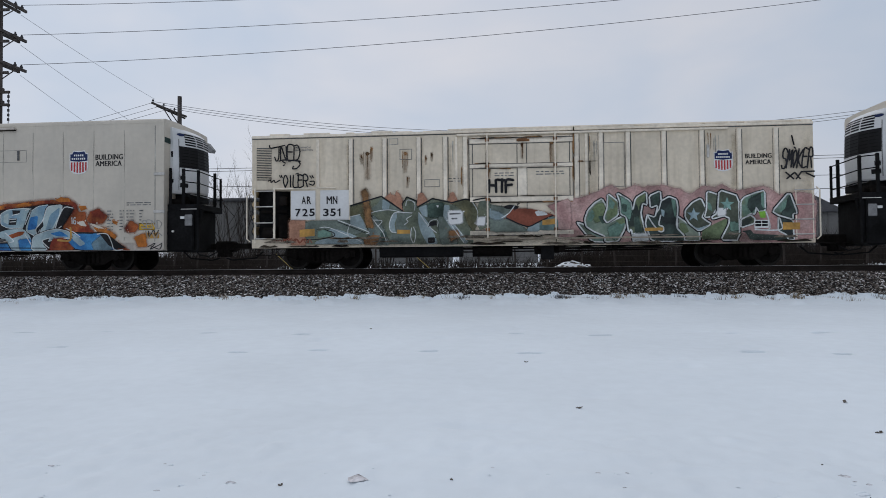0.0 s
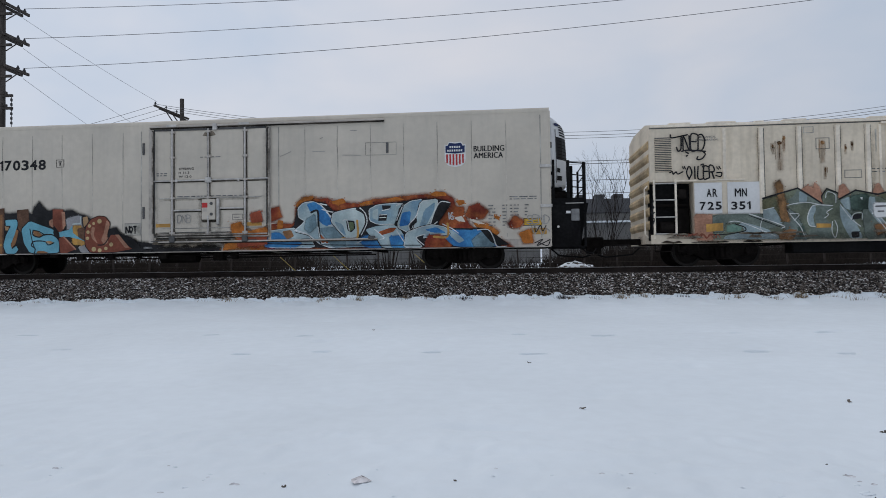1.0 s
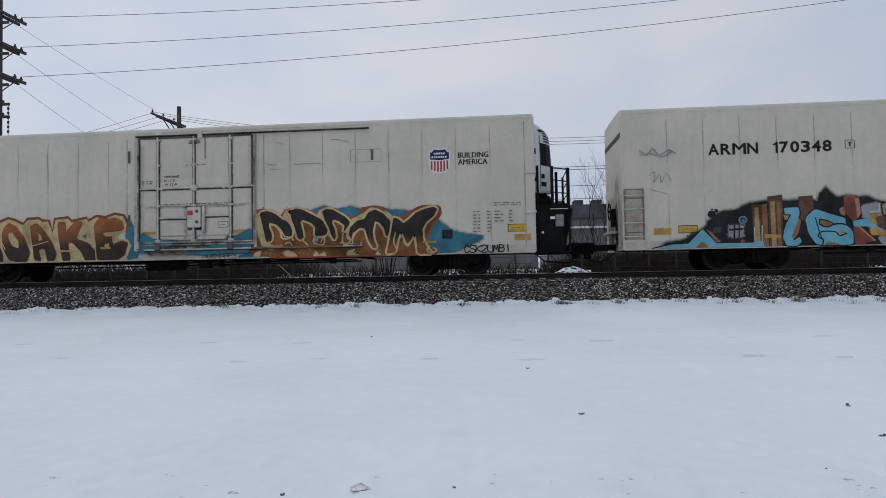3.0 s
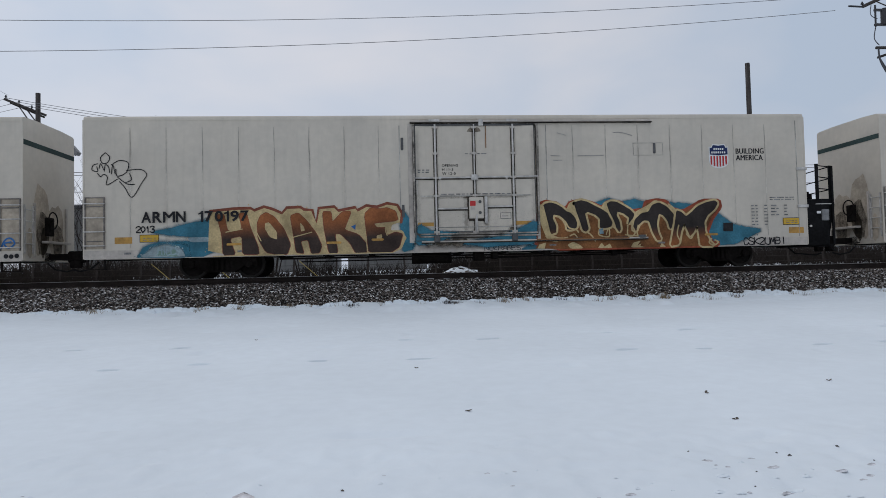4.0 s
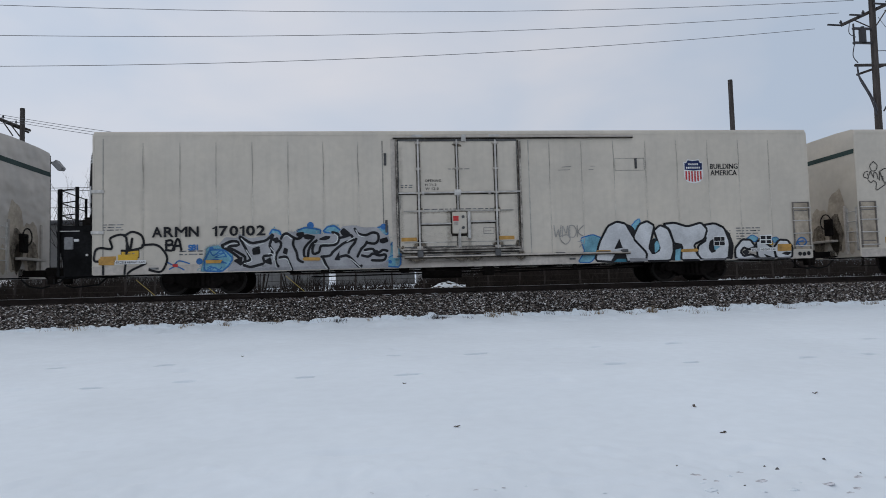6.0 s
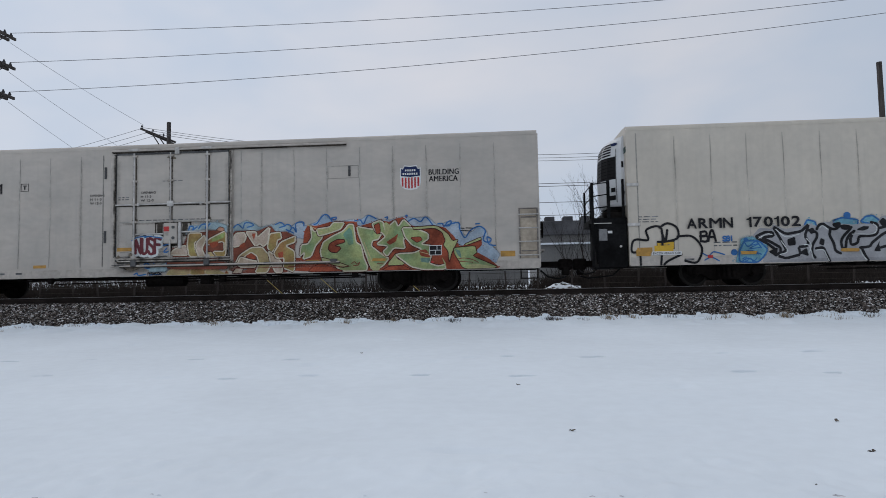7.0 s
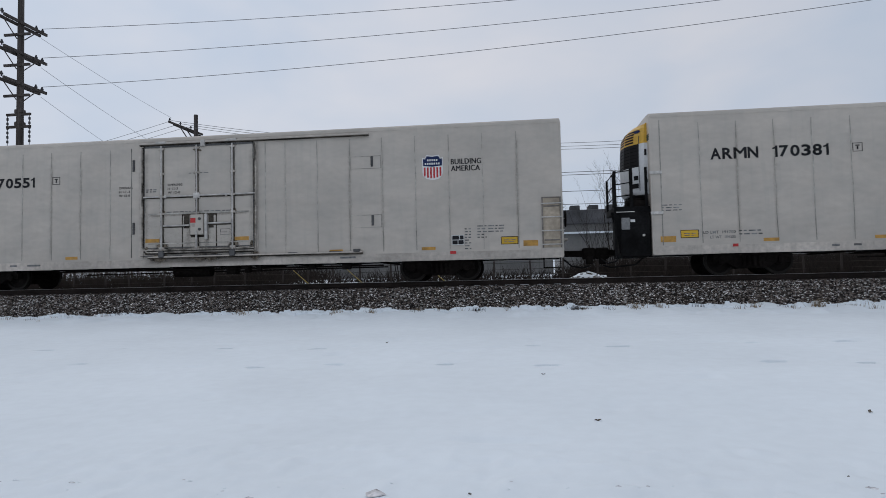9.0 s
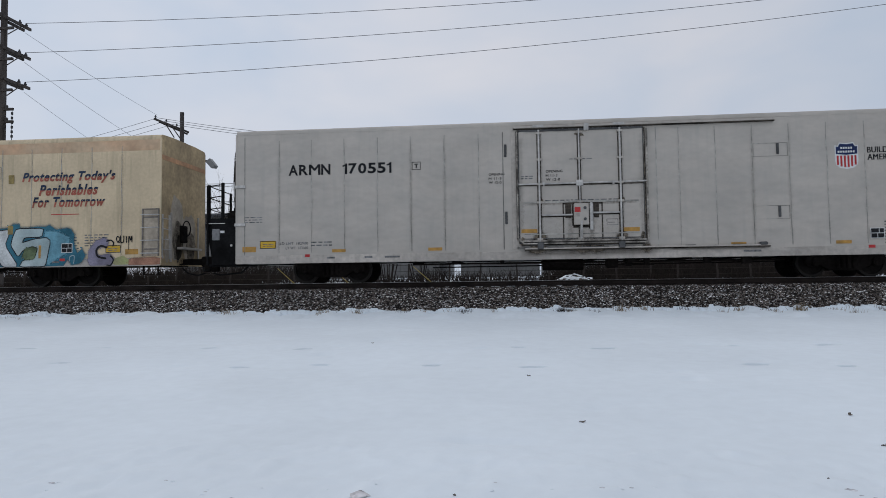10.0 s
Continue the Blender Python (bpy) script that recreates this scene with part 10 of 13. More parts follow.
blob(car_c, "paint_patch", [(1.22, 1.55), (1.53, 1.63), (1.75, 1.28), (2.43, 1.44), (2.45, 0.92), (0.94, 0.69), (0.99, 0.86), (1.48, 1.07), (1.26, 1.29)], SP_ORANGE, 4, lift=0.06, rough=0.05, seed=1)
blob(car_c, "paint_patch", [(1.89, 1.89), (2.20, 1.97), (2.29, 1.66), (1.93, 1.63)], SP_RED, 5, lift=0.06, rough=0.04, seed=1)
blob(car_c, "paint_patch", [(1.48, 1.11), (2.42, 1.18), (2.45, 0.88), (1.39, 0.81)], SP_RED, 5, lift=0.06, rough=0.04, seed=1)
tagline(car_c, "DNB", -0.65, -0.17, 1.65, 1.89, 0.03, SP_GHOST, 6, lift=0.06)
blob(car_c, "paint_patch", [(0.92, 0.88), (2.56, 0.92), (2.38, 0.69), (0.87, 0.69)], SP_ORANGE, 5, rough=0.04, seed=1)
blob(car_c, "paint_patch", [(-2.92, 1.36), (-2.55, 1.27), (-1.99, 0.99), (-0.70, 0.89), (0.85, 0.82), (0.85, 0.69), (-2.92, 0.69)], SP_BLACK, 3, rough=0.05, seed=1)
scribble(car_c, "paint_line", [[(2.88, 3.77), (3.06, 3.84), (3.24, 3.92)], [(3.97, 3.90), (4.36, 3.89)], [(4.96, 3.75), (5.57, 3.73)], [(4.21, 4.30), (4.30, 4.35)], [(5.23, 4.55), (5.44, 4.54)]], 0.02, SP_GHOST, 4)
scribble(car_d, "paint_line", [[(-9.46, 5.10), (-9.46, 5.09)]], 0.02, SP_GHOST, 5)
scribble(car_d, "paint_line", [[(-10.98, 3.95), (-11.12, 3.80), (-11.07, 3.63), (-10.92, 3.64), (-10.85, 3.81), (-10.98, 3.95)], [(-11.21, 3.61), (-11.34, 3.56), (-11.37, 3.42), (-11.21, 3.37), (-11.23, 3.52)], [(-11.16, 3.47), (-11.12, 3.61), (-11.03, 3.43)], [(-11.01, 3.38), (-10.98, 3.57), (-10.89, 3.52), (-10.85, 3.33)], [(-10.80, 3.29), (-10.76, 3.57), (-10.69, 3.29)], [(-10.80, 3.57), (-10.57, 3.70), (-10.30, 3.63), (-10.35, 3.34), (-10.62, 3.22), (-10.67, 3.43)], [(-10.35, 3.39), (-9.93, 3.42), (-9.75, 3.26), (-9.89, 3.02), (-10.19, 2.56), (-10.40, 2.86), (-10.56, 3.05)], [(-11.21, 3.31), (-11.12, 3.21), (-11.03, 3.28), (-10.92, 3.19), (-10.94, 2.95), (-10.62, 3.13)], [(-10.62, 3.19), (-10.35, 2.98), (-10.12, 2.96)], [(-10.26, 3.30), (-10.21, 3.11), (-10.39, 3.01)]], 0.026, SP_BLACK, 9)
tagline(car_d, "2013", -10.08, -9.52, 1.47, 1.65, 0.035, SP_BLACK, 9)
blob(car_d, "paint_patch", [(-9.62, 1.46), (-8.92, 1.58), (-7.97, 1.80), (-7.39, 2.00), (-7.74, 0.69), (-10.04, 0.69), (-9.76, 0.94), (-9.02, 1.15), (-7.88, 1.14), (-8.35, 1.29), (-9.01, 1.39)], SP_TEAL, 4, rough=0.05, seed=1)
blob(car_d, "paint_patch", [(-8.54, 1.29), (-7.90, 1.29), (-7.90, 1.14), (-8.45, 1.14)], SP_LIGHT_BLUE, 5)
blob(car_d, "paint_patch", [(-10.09, 0.69), (-9.81, 1.01), (-9.30, 1.19), (-8.55, 1.03), (-8.41, 0.69)], SP_TEAL, 6, rough=0.06, seed=1)
tagline(car_d, "HILLS", -9.44, -8.78, 0.78, 1.01, 0.035, SP_LIGHT_BLUE, 8)
blob(car_d, "paint_patch", [(-9.95, 0.70), (-9.65, 0.93), (-9.2, 1.06), (-8.75, 0.92), (-8.6, 0.70)], SP_HAZE, 7, rough=0.05, seed=4)
blob(car_d, "paint_patch", [(-9.5, 0.72), (-9.35, 0.93), (-9.15, 0.80), (-8.95, 0.95), (-8.85, 0.72)], SP_GREEN, 7.6, rough=0.04, seed=5)
blob(car_d, "paint_patch", [(-7.94, 0.69), (-7.87, 2.09), (-7.17, 2.16), (-6.62, 2.17), (-6.51, 2.10), (-6.21, 2.21), (-5.97, 2.14), (-5.66, 2.00), (-5.51, 2.17), (-5.09, 2.18), (-4.97, 2.10), (-4.72, 2.08), (-4.60, 1.69), (-4.52, 2.14), (-4.03, 2.18), (-3.91, 2.05), (-3.37, 2.15), (-3.31, 2.05), (-3.02, 2.20), (-2.70, 2.15), (-2.37, 2.26), (-2.05, 2.20), (-1.91, 1.93), (-1.95, 1.65), (-2.24, 1.57), (-2.27, 1.40), (-1.89, 1.38), (-1.79, 1.15), (-1.93, 0.80), (-2.21, 0.69)], SP_CREAM, 7, rough=0.015, seed=1)
scribble(car_d, "paint_line", [[(-7.89, 1.92), (-7.87, 2.09), (-7.17, 2.16), (-6.62, 2.17), (-6.51, 2.10), (-6.21, 2.21), (-5.97, 2.14), (-5.66, 2.00), (-5.51, 2.17), (-5.09, 2.18), (-4.97, 2.10), (-4.72, 2.08), (-4.60, 1.69), (-4.52, 2.14), (-4.03, 2.18), (-3.91, 2.05), (-3.37, 2.15), (-3.31, 2.05), (-3.02, 2.20), (-2.70, 2.15), (-2.37, 2.26), (-2.05, 2.20), (-1.90, 1.93), (-1.94, 1.65)]], 0.09, SP_RUST, 8, bend=False)
blob(car_d, "paint_patch", [(-7.66, 1.98), (-7.43, 2.01), (-7.32, 1.45), (-6.89, 1.51), (-6.99, 2.02), (-6.74, 2.02), (-6.63, 1.57), (-6.39, 0.96), (-6.37, 0.71), (-6.89, 0.72), (-6.90, 1.30), (-7.26, 1.23), (-7.08, 0.72), (-7.48, 0.70), (-7.51, 1.33)], SP_FADE, 10)
scribble(car_d, "paint_outline", [[(-7.66, 1.98), (-7.43, 2.01), (-7.32, 1.45), (-6.89, 1.51), (-6.99, 2.02), (-6.74, 2.02), (-6.63, 1.57), (-6.39, 0.96), (-6.37, 0.71), (-6.89, 0.72), (-6.90, 1.30), (-7.26, 1.23), (-7.08, 0.72), (-7.48, 0.70), (-7.51, 1.33)]], 0.018, SP_RUST, 10.6, ring=True)
blob(car_d, "paint_patch", [(-6.43, 1.69), (-6.33, 1.93), (-6.15, 2.04), (-5.90, 1.90), (-5.60, 1.51), (-5.39, 1.01), (-5.50, 0.70), (-5.80, 0.69), (-6.17, 0.77), (-6.41, 1.20)], SP_FADE, 13)
scribble(car_d, "paint_outline", [[(-6.43, 1.69), (-6.33, 1.93), (-6.15, 2.04), (-5.90, 1.90), (-5.60, 1.51), (-5.39, 1.01), (-5.50, 0.70), (-5.80, 0.69), (-6.17, 0.77), (-6.41, 1.20)]], 0.018, SP_RUST, 13.6, ring=True)
blob(car_d, "paint_patch", [(-5.41, 1.92), (-5.16, 2.01), (-4.89, 1.75), (-4.58, 1.32), (-4.43, 0.95), (-4.51, 0.72), (-4.77, 0.69), (-4.87, 1.14), (-5.09, 1.10), (-4.98, 0.71), (-5.25, 0.75), (-5.33, 1.38)], SP_FADE, 16)
scribble(car_d, "paint_outline", [[(-5.41, 1.92), (-5.16, 2.01), (-4.89, 1.75), (-4.58, 1.32), (-4.43, 0.95), (-4.51, 0.72), (-4.77, 0.69), (-4.87, 1.14), (-5.09, 1.10), (-4.98, 0.71), (-5.25, 0.75), (-5.33, 1.38)]], 0.018, SP_RUST, 16.6, ring=True)
blob(car_d, "paint_patch", [(-4.41, 2.03), (-4.13, 2.03), (-4.10, 1.69), (-3.78, 2.03), (-3.49, 2.03), (-3.73, 1.45), (-3.28, 1.29), (-2.99, 0.93), (-3.05, 0.69), (-3.40, 0.69), (-3.56, 1.00), (-3.86, 1.31), (-4.02, 1.31), (-3.93, 0.69), (-4.23, 0.69), (-4.37, 1.50)], SP_FADE, 19)
scribble(car_d, "paint_outline", [[(-4.41, 2.03), (-4.13, 2.03), (-4.10, 1.69), (-3.78, 2.03), (-3.49, 2.03), (-3.73, 1.45), (-3.28, 1.29), (-2.99, 0.93), (-3.05, 0.69), (-3.40, 0.69), (-3.56, 1.00), (-3.86, 1.31), (-4.02, 1.31), (-3.93, 0.69), (-4.23, 0.69), (-4.37, 1.50)]], 0.018, SP_RUST, 19.6, ring=True)
blob(car_d, "paint_patch", [(-3.10, 1.93), (-2.90, 2.13), (-2.57, 2.09), (-2.38, 2.13), (-2.10, 2.01), (-2.02, 1.70), (-2.81, 1.63), (-2.70, 1.49), (-2.44, 1.50), (-2.39, 1.24), (-2.12, 1.35), (-1.88, 1.28), (-2.00, 0.86), (-2.27, 0.69), (-2.99, 0.69), (-3.03, 1.19)], SP_FADE, 22)
scribble(car_d, "paint_outline", [[(-3.10, 1.93), (-2.90, 2.13), (-2.57, 2.09), (-2.38, 2.13), (-2.10, 2.01), (-2.02, 1.70), (-2.81, 1.63), (-2.70, 1.49), (-2.44, 1.50), (-2.39, 1.24), (-2.12, 1.35), (-1.88, 1.28), (-2.00, 0.86), (-2.27, 0.69), (-2.99, 0.69), (-3.03, 1.19)]], 0.018, SP_RUST, 22.6, ring=True)
blob(car_d, "paint_patch", [(-6.18, 1.69), (-6.06, 1.72), (-5.82, 1.41), (-5.82, 1.17), (-6.04, 1.25), (-6.19, 1.52)], SP_CREAM, 26)
blob(car_d, "paint_patch", [(-5.10, 1.69), (-4.98, 1.55), (-4.96, 1.43), (-5.08, 1.41)], SP_CREAM, 26)
blob(car_d, "paint_patch", [(-2.72, 1.24), (-2.55, 1.28), (-2.56, 1.12), (-2.71, 1.09)], SP_CREAM, 26)
blob(car_d, "paint_patch", [(-3.52, 1.54), (-3.37, 1.60), (-3.39, 1.43)], SP_BLUE, 26, sharp=True)
scribble(car_d, "paint_line", [[(-7.38, 1.43), (-6.88, 1.52)], [(-6.54, 1.93), (-6.51, 1.57), (-6.31, 1.14)], [(-5.51, 1.81), (-5.43, 1.26)], [(-4.68, 1.69), (-4.44, 1.20), (-4.38, 0.77)], [(-3.46, 2.01), (-3.69, 1.47)], [(-3.15, 1.81), (-3.07, 1.38), (-3.02, 0.76)], [(-5.34, 1.23), (-4.75, 1.38)], [(-1.99, 1.66), (-2.42, 1.49), (-2.39, 1.24)]], 0.03, SP_CREAM, 27)
scribble(car_d, "paint_line", [[(-7.33, 1.05), (-6.94, 1.05)], [(-4.26, 1.04), (-3.86, 1.04)], [(-2.85, 1.11), (-2.53, 1.11)]], 0.07, AMBER, 28, bend=False)
scribble(car_d, "paint_line", [[(-7.77, 0.69), (-5.62, 0.69)], [(-5.25, 0.69), (-2.21, 0.69)]], 0.03, SP_CREAM, 26, bend=False)
blob(car_d, "paint_patch", [(-1.94, 2.04), (-1.81, 1.94), (-1.53, 1.56), (-1.55, 0.80), (-1.89, 0.70), (-1.95, 1.40)], SP_TEAL, 5, rough=0.04, seed=1)
blob(car_d, "paint_patch", [(-1.39, 1.56), (-0.91, 1.34), (-0.10, 1.26), (-0.45, 1.17), (-0.69, 1.01), (-1.47, 0.91)], SP_TEAL, 5, lift=0.06, rough=0.04, seed=1)
blob(car_d, "paint_patch", [(-0.05, 0.95), (0.83, 1.06), (1.55, 1.22), (2.41, 1.67), (2.41, 0.88), (0.94, 0.82)], SP_TEAL, 5, lift=0.06, rough=0.04, seed=1)
blob(car_d, "paint_patch", [(2.53, 1.61), (2.77, 1.50), (2.75, 0.69), (1.90, 0.69), (2.14, 0.83), (2.51, 0.88)], SP_TEAL, 4, rough=0.03, seed=1)
blob(car_d, "paint_patch", [(4.28, 2.07), (4.80, 2.30), (5.18, 2.17), (5.70, 2.26), (6.08, 2.14), (6.48, 2.22), (7.00, 2.14), (7.53, 2.09), (7.93, 1.97), (8.40, 1.85), (9.13, 1.35), (10.09, 1.19), (9.17, 0.78), (8.28, 0.70), (4.37, 0.70)], SP_TEAL, 5, rough=0.05, seed=1)
blob(car_d, "paint_patch", [(4.20, 2.03), (4.54, 2.23), (4.72, 2.07)], SP_TEAL, 5)
blob(car_d, "paint_patch", [(5.46, 2.04), (5.77, 2.24), (5.99, 2.11), (5.99, 1.90)], SP_TEAL, 5)
blob(car_d, "paint_patch", [(6.91, 2.01), (7.18, 2.17), (7.61, 2.01), (7.37, 1.84)], SP_TEAL, 5)
blob(car_d, "paint_patch", [(2.37, 0.69), (2.50, 2.17), (2.75, 2.25), (3.08, 2.19), (3.39, 2.00), (3.55, 2.20), (3.91, 2.28), (4.28, 2.18), (4.58, 2.03), (4.80, 2.22), (5.24, 2.19), (5.53, 1.89), (5.99, 1.94), (6.07, 2.18), (6.46, 2.25), (6.80, 2.19), (6.94, 1.96), (7.33, 1.85), (8.00, 2.21), (8.60, 2.20), (8.64, 1.97), (8.34, 1.60), (8.14, 1.15), (8.31, 0.81), (8.54, 0.77), (8.46, 0.69)], SP_EMBER, 7, rough=0.01, seed=1)
scribble(car_d, "paint_outline", [[(2.37, 0.69), (2.50, 2.17), (2.75, 2.25), (3.08, 2.19), (3.39, 2.00), (3.55, 2.20), (3.91, 2.28), (4.28, 2.18), (4.58, 2.03), (4.80, 2.22), (5.24, 2.19), (5.53, 1.89), (5.99, 1.94), (6.07, 2.18), (6.46, 2.25), (6.80, 2.19), (6.94, 1.96), (7.33, 1.85), (8.00, 2.21), (8.60, 2.20), (8.64, 1.97), (8.34, 1.60), (8.14, 1.15), (8.31, 0.81), (8.54, 0.77), (8.46, 0.69)]], 0.10, SP_RED, 7.6, ring=True)
blob(car_d, "paint_patch", [(2.35, 0.69), (2.54, 0.95), (2.83, 1.08), (3.44, 1.09), (4.02, 1.14), (4.91, 1.08), (5.66, 1.15), (6.41, 1.08), (7.18, 1.10), (8.00, 1.06), (8.19, 0.88), (8.43, 0.69)], SP_EMBER, 8, rough=0.015, seed=1)
blob(car_d, "paint_patch", [(3.41, 1.95), (3.53, 2.19), (3.76, 2.29), (3.70, 2.13), (3.79, 1.81), (3.94, 1.47), (4.01, 1.25), (3.86, 1.40), (3.71, 1.70), (3.56, 1.93)], SP_CREAM, 9)
blob(car_d, "paint_patch", [(4.57, 1.99), (4.67, 2.19), (4.86, 2.26), (4.76, 2.10), (4.85, 1.82), (5.00, 1.54), (5.09, 1.26), (4.94, 1.36), (4.81, 1.73)], SP_CREAM, 9)
blob(car_d, "paint_patch", [(5.62, 1.69), (5.73, 1.87), (5.92, 1.96), (6.16, 2.08), (6.35, 2.22), (6.48, 2.24), (6.26, 2.04), (6.16, 1.86), (5.88, 1.79), (5.69, 1.58)], SP_CREAM, 9)
blob(car_d, "paint_patch", [(6.81, 2.14), (7.00, 2.02), (7.18, 1.83), (7.06, 1.53), (6.99, 1.65), (6.92, 1.84)], SP_CREAM, 9)
blob(car_d, "paint_patch", [(2.40, 0.985), (5.46, 0.985), (5.46, 1.03), (2.40, 1.03)], SP_BROWN, 3, lift=0.108, sharp=True)
letter(car_d, [(2.65, 2.10), (2.74, 1.63), (2.83, 1.26), (2.91, 1.18), (3.06, 1.22), (3.08, 1.44), (2.97, 1.68), (2.99, 1.81), (3.18, 1.77), (3.33, 1.64), (3.41, 1.49), (3.43, 1.32), (3.58, 1.31), (3.75, 1.37), (3.77, 1.53), (3.70, 1.72), (3.56, 1.87), (3.43, 1.91), (3.28, 2.05), (3.09, 2.16), (2.90, 2.21), (2.72, 2.17)], SP_FADE_DARK, 10, halo=0.13, rim=0.0, edge=SP_CREAM)
letter(car_d, [(3.68, 2.20), (3.75, 1.88), (3.86, 1.57), (3.94, 1.29), (4.05, 1.23), (4.15, 1.32), (4.09, 1.60), (4.04, 1.82), (4.13, 1.88), (4.38, 1.78), (4.53, 1.64), (4.51, 1.35), (4.75, 1.34), (4.90, 1.39), (4.98, 1.58), (4.89, 1.76), (4.63, 1.95), (4.32, 2.11), (4.14, 2.21), (3.91, 2.27)], SP_FADE_DARK, 12, halo=0.13, rim=0.0, edge=SP_CREAM)
letter(car_d, [(4.76, 2.14), (4.85, 1.86), (4.98, 1.61), (5.07, 1.33), (5.16, 1.20), (5.22, 1.29), (5.19, 1.53), (5.09, 1.76), (5.13, 1.87), (5.32, 1.81), (5.51, 1.66), (5.46, 1.44), (5.64, 1.65), (5.69, 1.78), (5.56, 1.93), (5.32, 2.08), (5.10, 2.20), (4.89, 2.22)], SP_FADE_DARK, 14, halo=0.13, rim=0.0, edge=SP_CREAM)
letter(car_d, [(6.29, 2.08), (6.52, 2.16), (6.78, 2.03), (6.99, 1.80), (7.10, 1.62), (7.04, 1.40), (6.87, 1.26), (6.80, 1.53), (6.66, 1.72), (6.51, 1.78), (6.43, 1.45), (6.47, 1.17), (6.57, 0.93), (6.43, 0.90), (6.28, 1.18), (6.17, 1.55), (5.99, 1.57), (5.82, 1.43), (5.72, 1.21), (5.61, 1.29), (5.69, 1.61), (5.92, 1.81), (6.16, 1.86)], SP_FADE_DARK, 16, halo=0.13, rim=0.0, edge=SP_CREAM)
letter(car_d, [(7.11, 1.89), (7.29, 1.83), (7.43, 1.68), (7.62, 1.82), (7.84, 2.02), (8.14, 2.14), (8.43, 2.20), (8.54, 2.11), (8.43, 1.91), (8.17, 1.70), (8.05, 1.48), (8.07, 1.16), (8.21, 0.86), (8.37, 0.69), (7.89, 0.69), (7.85, 1.05), (7.81, 1.38), (7.68, 1.15), (7.55, 1.02), (7.45, 1.24), (7.36, 1.46), (7.24, 1.16), (7.16, 0.76), (6.87, 0.71), (6.95, 1.07), (7.04, 1.47)], SP_FADE_DARK, 18, halo=0.13, rim=0.0, edge=SP_CREAM)
scribble(car_d, "paint_line", [[(3.18, 1.75), (3.37, 1.58), (3.50, 1.37), (3.73, 1.31), (3.80, 1.22)], [(3.52, 1.11), (3.67, 1.16), (3.78, 1.01)], [(4.09, 1.23), (4.24, 1.10), (4.35, 0.93)], [(4.51, 1.33), (4.48, 1.13), (4.80, 1.06), (4.83, 1.29)], [(5.45, 1.42), (5.44, 1.11), (5.57, 1.05), (5.69, 1.19), (5.56, 1.47)], [(5.80, 1.41), (5.76, 1.14), (5.91, 0.99), (6.06, 1.09)], [(7.17, 1.39), (7.11, 1.10), (7.20, 0.88)], [(7.68, 1.11), (7.57, 0.95), (7.42, 1.10)]], 0.045, SP_CREAM, 21)
blob(car_d, "paint_patch", [(2.44, 2.03), (2.59, 2.16), (2.67, 2.12), (2.78, 1.63), (2.89, 1.16), (3.23, 1.04), (3.08, 0.90), (2.77, 0.98), (2.62, 1.36), (2.51, 1.73)], SP_CREAM, 22)
blob(car_d, "paint_patch", [(3.42, 0.82), (3.61, 0.92), (3.84, 0.81), (3.95, 0.69), (3.53, 0.69)], SP_CREAM, 22)
blob(car_d, "paint_patch", [(4.42, 0.69), (4.56, 0.87), (4.67, 0.72), (4.89, 0.69)], SP_CREAM, 22)
blob(car_d, "paint_patch", [(5.53, 0.69), (5.61, 0.85), (5.87, 0.91), (5.75, 0.75), (6.05, 0.69)], SP_CREAM, 22)
blob(car_d, "paint_patch", [(6.50, 0.69), (6.57, 0.82), (6.72, 0.69)], SP_CREAM, 22)
blob(car_d, "paint_patch", [(4.49, 1.31), (4.62, 1.35), (4.64, 1.16), (4.50, 1.15)], SP_SLATE, 22.5, sharp=True)
blob(car_d, "paint_patch", [(2.50, 0.85), (2.72, 0.91), (2.67, 0.71), (2.43, 0.72)], SP_CREAM, 25, sharp=True)
blob(car_d, "paint_patch", [(3.50, 0.71), (3.72, 0.83), (3.90, 0.69)], SP_CREAM, 25, sharp=True)
blob(car_d, "paint_patch", [(4.56, 0.70), (4.83, 0.83), (4.90, 0.70)], SP_CREAM, 25, sharp=True)
blob(car_d, "paint_patch", [(5.65, 0.83), (5.76, 0.76), (5.89, 0.82), (5.83, 0.70), (5.70, 0.69)], SP_CREAM, 25, sharp=True)
scribble(car_d, "paint_line", [[(8.27, 0.93), (8.19, 0.81), (8.34, 0.71), (8.50, 0.81), (8.39, 0.88)]], 0.05, SP_CREAM, 26)
scribble(car_d, "paint_line", [[(2.72, 1.11), (3.22, 1.04), (3.44, 1.07)], [(5.36, 1.11), (5.81, 1.06)], [(4.62, 1.27), (4.77, 1.33), (4.72, 1.13)]], 0.035, SP_CREAM, 25)
scribble(car_d, "paint_line", [[(1.86, 1.40), (2.15, 1.40)], [(8.08, 1.07), (8.47, 1.07)]], 0.07, AMBER, 27, bend=False)
blob(car_d, "paint_patch", [(8.69, 1.44), (9.02, 1.44), (9.01, 1.16), (8.68, 1.17)], SP_BLACK, 58, sharp=True)
tagline(car_d, "CSK2UMBI", 9.38, 10.85, 0.71, 0.93, 0.035, SP_BLACK, 9)
tagline(car_d, "NUKRARES", 0.71, 1.90, 0.70, 0.82, 0.02, SP_GHOST_DARK, 9)
scribble(car_d, "paint_line", [[(5.06, 4.48), (5.32, 4.48), (5.70, 4.38)], [(3.19, 4.48), (3.48, 4.40)], [(3.86, 3.72), (4.72, 3.73)], [(2.96, 3.74), (3.27, 3.72)], [(3.05, 3.58), (3.33, 3.58)], [(0.28, 3.71), (0.60, 3.72)]], 0.022, SP_GHOST, 4)
scribble(car_d, "paint_line", [[(0.83, 4.70), (0.83, 4.00)]], 0.03, RUST_RUN, 4, lift=0.06)
